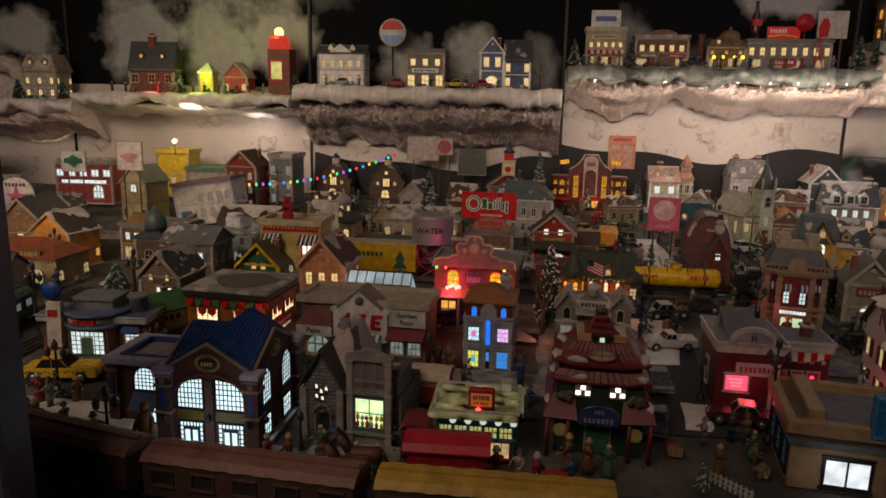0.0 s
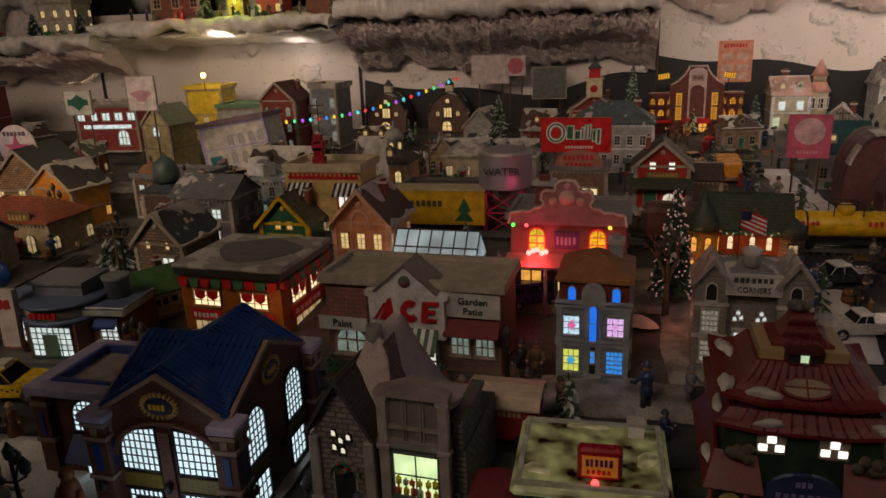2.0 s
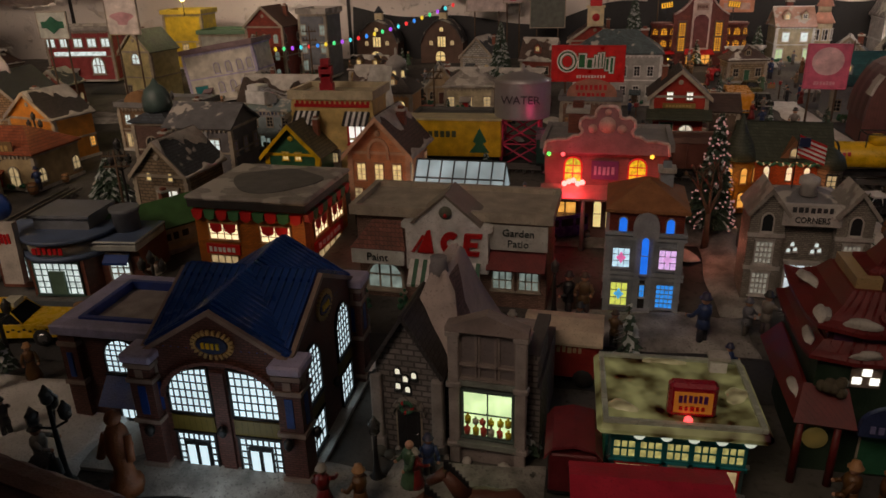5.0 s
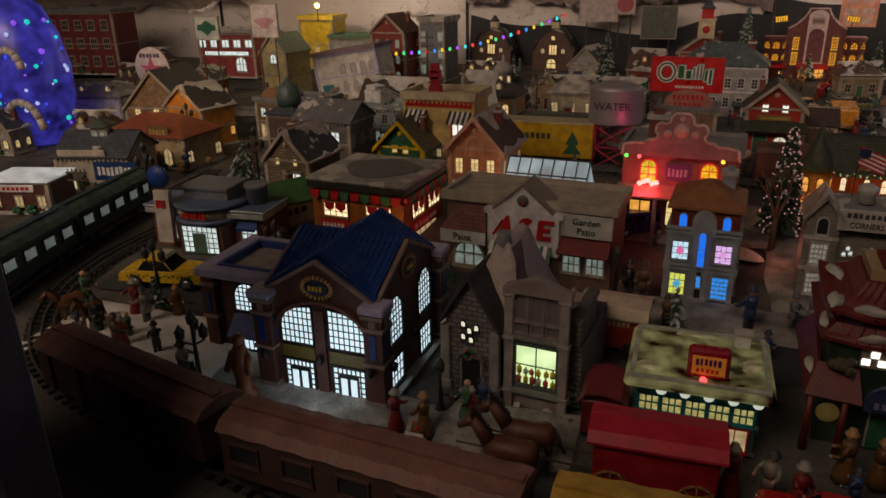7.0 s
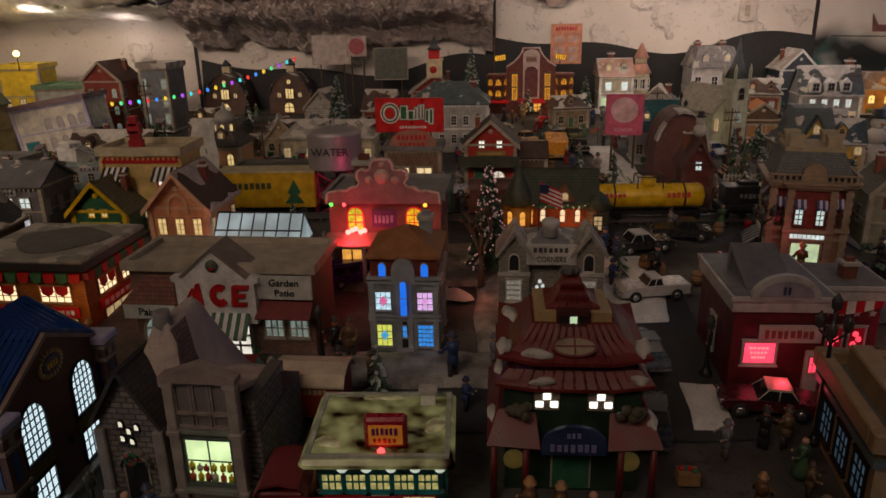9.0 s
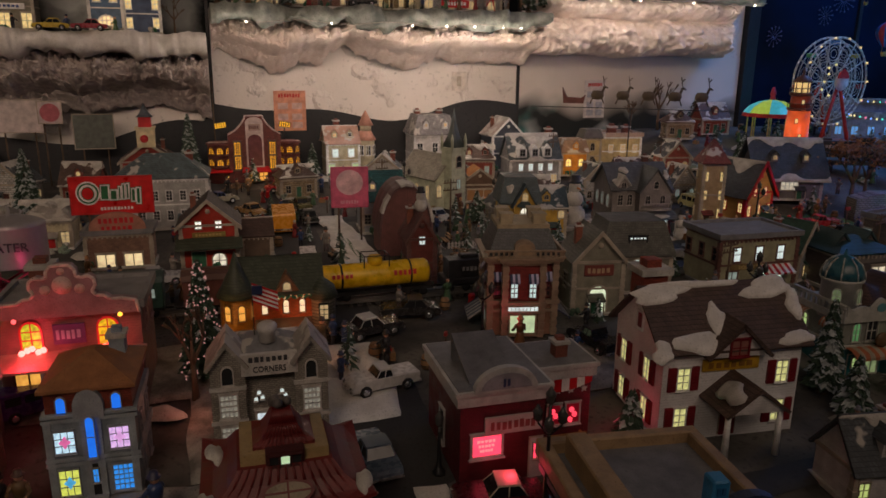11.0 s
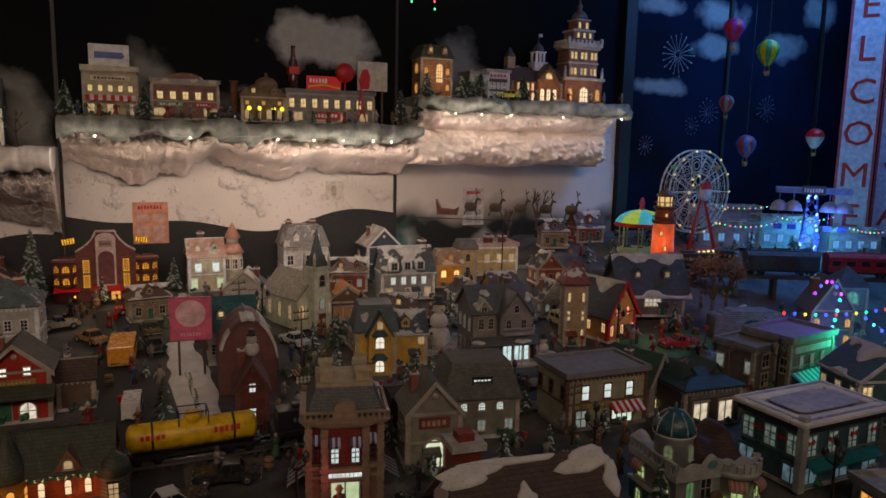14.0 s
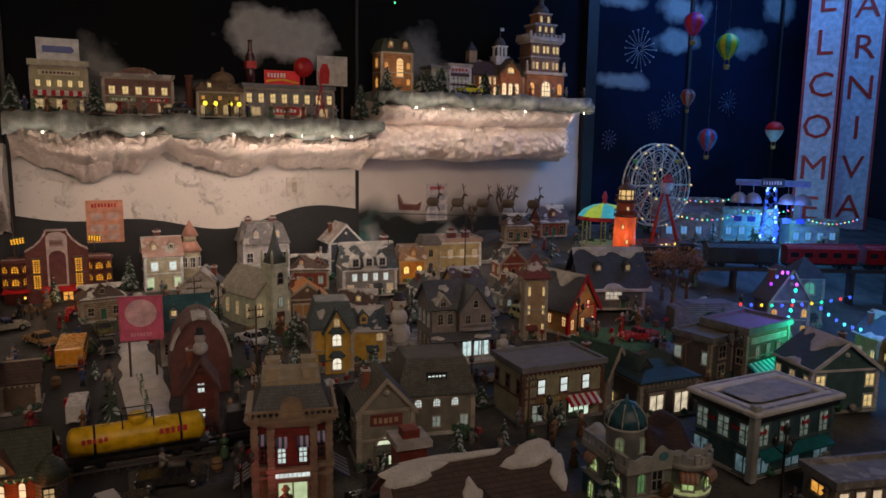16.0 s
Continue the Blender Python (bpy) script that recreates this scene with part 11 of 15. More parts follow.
# second ledge
H("white_court_house", "white court house with pediment and columns", -0.887, 3.26, 0.21, 0.11, 0.15, 0.03, "gx", WHITE, SLATE, [("f", 5, 2, 0.02, 0.036, 0.02, 0.066, LYS, 0, 2, 2)], z=S2, frame_mat=GREYP)
bm = mesh()
plate(bm, [(-0.05, 0), (0.05, 0), (0, 0.036)], -0.012, 0.0)
solo("pediment", "white triangular pediment of a court house", "pediment", bm, WHITE, pose(-0.887, 3.258, S2 + 0.15))
H("olive_corner_store", "olive corner store with lit windows and red roof sign", -0.505, 3.26, 0.165, 0.11, 0.155, 0.01, "flat", paint((0.16, 0.15, 0.12), 0.55), GREYROOF, [("f", 3, 1, 0.024, 0.03, 0.1, 0, LY, 0, 1, 1, 0.66), ("f", 3, 1, 0.034, 0.05, 0.012, 0, LY, 0, 2, 2)], z=S2, signs=[("f", 0, 0.078, 0.12, 0.018, WHITE, "", 0, BLUEP, 8)])
root = thing("round_billboard", "round white billboard with red and blue wave", "billboard", -0.66, 3.3, S2)
bm = mesh()
rod(bm, (0, 0.004, 0), (0, 0.004, 0.2), 0.004, 6)
part("post", bm, IRON, root)
bm = mesh()
lathe(bm, [(0.002, -0.004), (0.06, -0.003), (0.06, 0.003), (0.002, 0.004)], 24, 0, 0, 0, pose(0, 0, 0.24, 90))
disc = part("disc", bm, paint((0.6, 0.6, 0.6)), root)
for sgn, mt in ((1, paint((0.5, 0.03, 0.04))), (-1, paint((0.25, 0.4, 0.6)))):
    bm = mesh()
    pts = [(0.048 * math.cos(a), sgn * (0.012 + 0.04 * math.sin(a))) for a in np.linspace(0, math.pi, 13)]
    plate(bm, pts if sgn > 0 else pts[::-1], -0.0055, -0.004)
    part("wave_shape", bm, mt, disc, "", pose(0, 0, 0.24))
H("blue_tudor_house", "blue gabled house with warm arched doorway", -0.21, 3.26, 0.1, 0.1, 0.16, 0.06, "gy", paint((0.1, 0.16, 0.26), 0.55, "clap"), SLATE, [("f", 2, 1, 0.024, 0.04, 0.1, 0, LY, 0, 2, 3, 0.5), ("f", 1, 1, 0.06, 0.05, 0.01, 0, glow((1.0, 0.7, 0.35), 1.0), 1, 4, 3)], z=S2, frame_mat=WHITE)
H("blue_tudor_wing", "blue wing with dark roof and lit windows", -0.1, 3.27, 0.11, 0.1, 0.13, 0.08, "gx", paint((0.08, 0.11, 0.18), 0.55, "clap"), SLATESNOW, [("f", 2, 2, 0.022, 0.034, 0.02, 0.06, LY, 0, 2, 2)], z=S2, frame_mat=WHITE)
lamp("POINT", -0.2, 3.2, S2 + 0.04, 0.02, AMBER, 0.01)
# first ledge
H("brown_chalet", "brown chalet with dark steep roof and chimney", -1.79, 3.24, 0.2, 0.12, 0.11, 0.12, "gx", paint((0.16, 0.07, 0.05), 0.6, "stone"), SLATE, [("f", 3, 1, 0.03, 0.036, 0.05, 0, UNLIT, 0, 2, 2)], z=S1, chims=[(-0.05, 0, 0.03, 0.145)], yaw=8)
root = thing("holiday_clock_tower", "wooden tower with red lamp cap glowing yellow", "tower", -1.165, 3.27, S1)
bm = mesh()
box(bm, -0.05, 0.05, -0.045, 0.045, 0, 0.2)
part("body", bm, paint((0.16, 0.06, 0.045), 0.6, "plank"), root)
window(root, pose(-0.01, -0.045, 0.07), 0.05, 0.075, glow((0.85, 0.75, 0.25), 0.5, 0.8, 40), REDP, 0, 1, 1)
bm = mesh()
lathe(bm, [(0.05, 0.2), (0.055, 0.205), (0.045, 0.24), (0.055, 0.245), (0.03, 0.262)], 10, -0.01, 0)
part("red_cap", bm, glow((0.8, 0.06, 0.04), 0.5), root)
bm = mesh()
ball(bm, (-0.01, 0, 0.275), 0.022, 0, 10)
part("lamp_globe", bm, glow((1.0, 0.85, 0.15), 3, 0), root, "bright yellow globe lamp")
lamp("POINT", -1.18, 3.2, S1 + 0.27, 0.2, (1.0, 0.85, 0.2), 0.02)
H("elf_workshop", "small red and green workshop under yellow-green light", -1.37, 3.22, 0.11, 0.1, 0.08, 0.06, "gy", paint((0.35, 0.06, 0.05), 0.5), SNOWROOF, [("f", 2, 1, 0.024, 0.03, 0.02, 0, LY, 1, 2, 2)], z=S1)
H("elf_cabin", "tiny ochre cabin with snowy steep roof", -1.5, 3.2, 0.06, 0.06, 0.09, 0.05, "pyramid", paint((0.5, 0.35, 0.06), 0.5), SNOWROOF, [("f", 1, 2, 0.018, 0.02, 0.015, 0.036, LY, 1, 2, 1)], z=S1)
lamp("POINT", -1.5, 3.14, S1 + 0.1, 0.5, (0.8, 1.0, 0.1), 0.01)
lamp("POINT", -1.72, 3.13, S1 + 0.03, 0.12, (1.0, 0.1, 0.1), 0.01)
H("white_manor", "white manor with mansard roof and lit dots of windows", -2.33, 3.22, 0.16, 0.12, 0.13, 0.08, "mansard", paint((0.45, 0.43, 0.38), 0.5, "clap"), SNOWROOF, [("f", 3, 2, 0.02, 0.03, 0.02, 0.055, LY, 1, 2, 2), ("r", 2, 2, 0.02, 0.03, 0.02, 0.055, LY, 1, 2, 2)], z=1.424)
bm = mesh()
rows_ = []
for i in range(17):
    a = math.pi * i / 16
    row_ = []
    for r, y in ((0.11, -0.08), (0.155, -0.085), (0.165, 0.03), (0.11, 0.03)):
        n_ = 0.02 * noise.noise((a * 3, r * 20, y * 9))
        row_.append(bm.verts.new(((r + n_) * math.cos(a), y + n_, max(0, (r + n_) * 1.25 * math.sin(a)))))
    rows_.append(row_)
for a, b_ in zip(rows_, rows_[1:]):
    for j in range(4):
        bm.faces.new((a[j], a[(j + 1) % 4], b_[(j + 1) % 4], b_[j])).smooth = True
for r in (rows_[0], rows_[-1]):
    bm.faces.new(r)
bmesh.ops.recalc_face_normals(bm, faces=list(bm.faces))
solo("tunnel_mouth", "white plaster tunnel arch over dark rock", "tunnel", bm, SNOW, pose(-2.55, 3.3, 1.424))
bm = mesh()
plate(bm, [(0.115 * math.cos(a), 0.14 * math.sin(a)) for a in np.linspace(0, math.pi, 13)], -0.01, 0.02)
solo("tunnel_rock", "grey rough rock inside the tunnel arch", "rock", bm, FOAMGREY, pose(-2.55, 3.3, 1.424))

# ---- roads and tracks ----
ROADS = ((0.2, 0.36, 1.22, 3.1), (-0.3, 0.3, 0.86, 1.0), (-1.05, -0.6, 1.22, 1.36), (-0.5, 0.35, 1.235, 1.33), (0.6, 1.4, 1.2, 1.26), (-1.1, 0.2, 2.1, 2.24), (0.55, 1.3, 2.12, 2.2), (1.3, 1.42, 2.1, 3.0), (0.3, 1.9, 2.72, 2.8), (1.0, 1.04, 1.3, 1.9), (-1.9, -0.3, 2.86, 2.94), (0.6, 0.72, 2.2, 2.75))
for i, (x0, x1, y0, y1) in enumerate(ROADS):
    sheet("road_%d" % (i + 1), x0, x1, y0, y1, 0.04, 0.002 + 0.0004 * i, ASPHALT, "dark grey asphalt street of the village", "road", 0.0, 0.012, i)
for i, (x0, x1, y0, y1, mt) in enumerate(((0.38, 0.47, 2.1, 2.8, SNOW), (-0.62, -0.3, 1.0, 1.06, SNOW), (-1.0, -0.66, 1.0, 1.18, SNOW), (-0.2, 0.06, 1.33, 1.42, SNOW), (0.02, 0.09, 1.42, 1.7, SNOW), (0.18, 0.33, 1.5, 1.75, SNOW), (0.28, 0.34, 1.24, 1.34, SNOW), (-0.35, -0.2, 0.98, 1.09, SNOW), (-0.25, 0.06, 1.62, 1.82, SNOW),
                                          (0.4, 0.44, 2.14, 2.5, GRASS), (-0.95, -0.9, 1.07, 1.12, GRASS), (0.6, 1.0, 1.5, 1.66, SNOW), (1.05, 1.4, 2.42, 2.62, SNOW), (-1.7, -1.2, 2.5, 2.6, SNOW), (1.6, 1.9, 2.1, 2.3, GRASS), (1.3, 1.5, 2.05, 2.2, SNOW), (0.95, 1.4, 1.25, 1.34, SNOW))):
    sheet("snow_bank_%d" % (i + 1) if mt is SNOW else "lawn_%d" % (i + 1), x0, x1, y0, y1, 0.012, 0.007, DIRTYSNOW if mt is SNOW and i not in (0, 2, 5, 6) else CLEANSNOW if mt is SNOW else mt, "patch of white artificial snow" if mt is SNOW else "patch of green artificial grass", "snow" if mt is SNOW else "grass", 0.004, 0.02, 50 + i)

TRACKZ = 0.012

corner = lambda cx, cy, r, a0, a1: [Vector((cx + r * math.cos(radians(a)), cy + r * math.sin(radians(a)))) for a in np.linspace(a0, a1, 26)]
FRONT = [Vector((x, 0.85)) for x in np.linspace(1.6, -0.2, 40)] + corner(-0.2, 2.85, 2.0, 270, 252.5)[1:] + corner(-0.665, 1.371, 0.45, 252.5, 180)[1:]
FRONT += corner(-0.535, 1.43, 0.58, 180, 90) + [Vector((x, 2.01 - 0.05 * min(1, max(0, (x + 0.3) / 0.5)))) for x in np.linspace(-0.5, 1.9, 60)]
OUTER = [Vector((-1.1 - 0.19 * u - 0.04 * math.sin(3.14 * u), 1.0 + 0.9 * u)) for u in np.linspace(0, 1, 30)]

def railway(TRACK):
    root = thing("railway_track", "three-rail toy railway track on dark ties", "railway track", 0, 0, 0, kind="structure")
    lens = [0.0]
    for a, b_ in zip(TRACK, TRACK[1:]):
        lens.append(lens[-1] + (b_ - a).length)

    def at(d):
        i = max(0, min(len(lens) - 2, int(np.searchsorted(lens, d)) - 1))
        a, b_ = TRACK[i], TRACK[i + 1]
        p = a.lerp(b_, (d - lens[i]) / max(1e-6, lens[i + 1] - lens[i]))
        return p, (b_ - a).normalized()

    total = lens[-1]
    bm = mesh()
    box(bm, -0.024, 0.024, -0.0035, 0.0035, 0, 0.005)
    me = bpy.data.meshes.new("tie")
    bm.to_mesh(me)
    bm.free()
    me.materials.append(paint((0.035, 0.03, 0.028), 0.7))
    n = int(total / 0.0185)
    for i in range(n):
        p, t = at(i * 0.0185 + 0.005)
        part("tie", me, None, root, "", pose(p.x, p.y, ground_z(p.x, p.y) + 0.002, 0, 0, math.degrees(math.atan2(t.y, t.x)) + 90))
    for off in (-0.016, 0.0, 0.016):
        bm = mesh()
        prev = None
        for d in np.linspace(0, total, 220):
            p, t = at(d)
            q = Vector((p.x - t.y * off, p.y + t.x * off, ground_z(p.x, p.y) + 0.007))
            s = Vector((-t.y, t.x, 0)) * 0.0013
            ring = [bm.verts.new(q + s), bm.verts.new(q + s + Vector((0, 0, 0.005))), bm.verts.new(q - s + Vector((0, 0, 0.005))), bm.verts.new(q - s)]
            if prev:
                for k in range(4):
                    bm.faces.new((prev[k], prev[(k + 1) % 4], ring[(k + 1) % 4], ring[k]))
            prev = ring
        part("rail", bm, glaze((0.35, 0.34, 0.33), 0.3, 0, 0.9), root)
    return at, total

railway(FRONT)
railway(OUTER)

def wheelset(parent, x, r=0.009, half=0.019):
    bm = mesh()
    for s in (-1, 1):
        lathe(bm, [(r, 0), (r, 0.003), (r * 0.6, 0.0035), (r * 0.3, 0.005)], 12, 0, 0, 0, pose(0, s * half * 0.85, 0, -90 * s))
    rod(bm, (0, -half * 0.8, 0), (0, half * 0.8, 0), 0.002, 6)
    part("wheelset", bm, IRON, parent, "", pose(x, 0, r))

def rail_car(kind, label, x, y, yaw, length, body, roof, z=None, lit=None):
    root = thing(kind, label, "railway car", x, y, (ground_z(x, y) if z is None else z) + TRACKZ, yaw, "train cars")
    w = 0.058
    for s in (-1, 1):
        for k in (-0.018, 0.018):
            wheelset(root, s * length * 0.34 + k)
    bm = mesh()
    box(bm, -length / 2, length / 2, -w / 2 + 0.006, w / 2 - 0.006, 0.014, 0.021)
    for s in (-1, 1):
        box(bm, s * length / 2 - 0.012 * (s > 0) + (0.0), s * length / 2 + 0.012 * (s < 0) + 0.0, -0.004, 0.004, 0.01, 0.016)
        box(bm, s * (length / 2 + 0.008) - 0.008, s * (length / 2 + 0.008) + 0.008, -0.003, 0.003, 0.011, 0.015)
    part("underframe", bm, IRON, root)
    if kind in ("box_car", "coach"):
        hgt = 0.072
        bm = mesh()
        box(bm, -length / 2, length / 2, -w / 2, w / 2, 0.021, hgt)
        part("body", bm, body, root, "", None, bevel=0.0012)
        bm = mesh()
        prof = [(-w / 2 - 0.003, hgt), (-w / 2 + 0.006, hgt + 0.009), (0, hgt + 0.014), (w / 2 - 0.006, hgt + 0.009), (w / 2 + 0.003, hgt)]
        n, rows = 2 * max(8, int(length / 0.016)), []
        for i in range(n + 1):
            k = 0.0013 if (i // 2) % 2 else 0.0
            x0 = -length / 2 - 0.002 + (length + 0.004) * (i + (0.2 if i % 2 else 0)) / n
            rows.append([bm.verts.new((x0, ya, za + k)) for ya, za in prof] + [bm.verts.new((x0, w / 2 - 0.002, hgt - 0.001)), bm.verts.new((x0, -w / 2 + 0.002, hgt - 0.001))])
        for p, q in zip(rows, rows[1:]):
            for j in range(7):
                bm.faces.new((p[j], q[j], q[(j + 1) % 7], p[(j + 1) % 7]))
        bm.faces.new(rows[0])
        bm.faces.new(rows[-1][::-1])
        box(bm, -length / 2, length / 2, -0.006, 0.006, hgt + 0.0135, hgt + 0.017)
        part("roof", bm, roof, root)
        n = max(3, int(length / 0.05))
        for i in range(n):
            u = -length / 2 + length * (i + 0.5) / n
            for s, yw in (("f", 0), ("b", 180)):
                if kind == "coach":
                    window(root, pose(0, 0, 0, 0, 0, yw) @ pose(u, -w / 2, 0.042), 0.03, 0.018, lit or UNLIT, body, 0, 1, 1)
                else:
                    bm = mesh()
                    box(bm, -0.001, 0.001, -0.0025, 0, 0, hgt - 0.025)
                    part("rib", bm, body, root, "", pose(0, 0, 0, 0, 0, yw) @ pose(u, -w / 2, 0.023))
        if kind == "box_car":
            for yw in (0, 180):
                bm = mesh()
                box(bm, -0.026, 0.026, -0.004, 0, 0, hgt - 0.026)
                part("sliding_door", bm, body, root, "", pose(0, 0, 0, 0, 0, yw) @ pose(0, -w / 2, 0.023))
    elif kind == "tank_car":
        bm = mesh()
        m = pose(-length / 2 + 0.008, 0, 0.048, 0, 90, 0)
        L_ = length - 0.016
        lathe(bm, [(0.012, -0.004), (0.022, 0.0), (0.026, 0.006), (0.0265, L_ - 0.006), (0.022, L_), (0.012, L_ + 0.004)], 18, 0, 0, 0, m)
        tank = part("tank", bm, body, root)
        for u in (-0.3, 0.3):
            bm = mesh()
            lathe(bm, [(0.0271, -0.002), (0.0271, 0.002)], 18, 0, 0, 0, pose(u * length, 0, 0.048, 0, 90, 0))
            part("strap", bm, IRON, tank)
        bm = mesh()
        lathe(bm, [(0.016, 0.07), (0.016, 0.084), (0.012, 0.088)], 12)
        part("dome", bm, body, tank)
        bm = mesh()
        for u in (-0.026, 0.026):
            for v in (-0.02, 0.02):
                rod(bm, (u, v, 0.068), (u, v, 0.092), 0.0012, 5)
        for v in (-0.02, 0.02):
            rod(bm, (-0.026, v, 0.092), (0.026, v, 0.092), 0.0012, 5)
        for u in (-0.026, 0.026):
            rod(bm, (u, -0.02, 0.092), (u, 0.02, 0.092), 0.0012, 5)
        part("railing", bm, IRON, tank)
        part("lettering", bars(0.05, 0.012, 5, 3), REDP, tank, "", pose(0.06, -0.0245, 0.055, -15))
        part("lettering", bars(0.045, 0.009, 5, 5), REDP, tank, "", pose(-0.07, -0.0245, 0.055, -15))
        bm = mesh()
        rod(bm, (-length / 2, -0.026, 0.03), (length / 2, -0.026, 0.03), 0.0012, 5)
        part("handrail", bm, IRON, tank)
    elif kind == "log_car":
        for i, (y0, z0) in enumerate(((-0.018, 0.031), (0, 0.031), (0.018, 0.031), (-0.009, 0.046), (0.009, 0.046), (0.0, 0.06))):
            bm = mesh()
            rod(bm, (-length * 0.46, y0, z0), (length * 0.46, y0, z0), 0.0085, 10)
            part("log", bm, body, root)
        for u in (-0.35, -0.1, 0.15, 0.38):
            for s in (-1, 1):
                bm = mesh()
                box(bm, -0.0018, 0.0018, -0.0018, 0.0018, 0.018, 0.062)
                part("stake", bm, IRON, root, "", pose(u * length, s * 0.029, 0))
    elif kind == "locomotive":
        bm = mesh()
        box(bm, -length / 2, length / 2, -w / 2, w / 2, 0.02, 0.032)
        box(bm, -length / 2 + 0.01, length * 0.22, -w / 2 + 0.008, w / 2 - 0.008, 0.032, 0.07)
        box(bm, length * 0.22, length / 2 - 0.02, -w / 2, w / 2, 0.032, 0.084)
        box(bm, -length * 0.3, -length * 0.1, -0.01, 0.01, 0.07, 0.078)
        part("body", bm, body, root, "", None, bevel=0.0015)
        for s, yw in (("f", 0), ("b", 180)):
            window(root, pose(0, 0, 0, 0, 0, yw) @ pose((length * 0.3) * (1 if yw == 0 else -1), -w / 2, 0.055), 0.026, 0.016, lit or UNLIT, IRON, 0, 2, 1)
        part("lettering", bars(length * 0.4, 0.01, 9, 4), GREYP, root, "", pose(-0.02, -w / 2 + 0.008, 0.05))
    return root

BROWN1 = paint((0.07, 0.04, 0.034), 0.5, "plank")
BROWN2 = paint((0.17, 0.09, 0.075), 0.55)
rail_car("box_car", "brown wooden box car with ribbed brown roof", -0.675, 0.908, -13.5, 0.29, BROWN1, BROWN2)
rail_car("coach", "brown toy coach with ribbed brown roof", -0.36, 0.857, -4.5, 0.3, BROWN1, BROWN2)
rail_car("coach", "yellow-roofed brown toy coach on the front track", -0.035, 0.85, 0, 0.3, BROWN1, paint((0.42, 0.28, 0.08), 0.5))
rail_car("tank_car", "yellow toy tank car with red bars and black frame", 0.385, 1.962, 0, 0.24, paint((0.65, 0.42, 0.02), 0.3), None)
rail_car("locomotive", "black toy switcher engine on the back track", 0.63, 1.962, 0, 0.2, paint((0.02, 0.02, 0.024), 0.4), None)
rail_car("box_car", "dark brown toy box car on the back track", 0.12, 1.962, 0, 0.22, paint((0.1, 0.035, 0.028), 0.5), paint((0.09, 0.05, 0.04)))
rail_car("coach", "dark green toy coach with lit windows", -0.14, 1.975, -1, 0.23, paint((0.02, 0.05, 0.04), 0.4), paint((0.03, 0.05, 0.045)), lit=LDIM)
rail_car("coach", "dark green toy coach with lit windows", -1.163, 1.18, 103, 0.26, paint((0.02, 0.045, 0.035), 0.4), paint((0.03, 0.05, 0.045)), lit=glow((0.7, 0.8, 0.75), 0.12, 0.9))
rail_car("coach", "dark green toy coach with lit windows", -1.226, 1.455, 101, 0.26, paint((0.02, 0.045, 0.035), 0.4), paint((0.03, 0.05, 0.045)), lit=glow((0.7, 0.8, 0.75), 0.12, 0.9))
rail_car("box_car", "black toy car on the back track", 0.89, 1.962, 0, 0.24, paint((0.03, 0.03, 0.035), 0.5), paint((0.04, 0.04, 0.045)))

# ---- vehicles ----

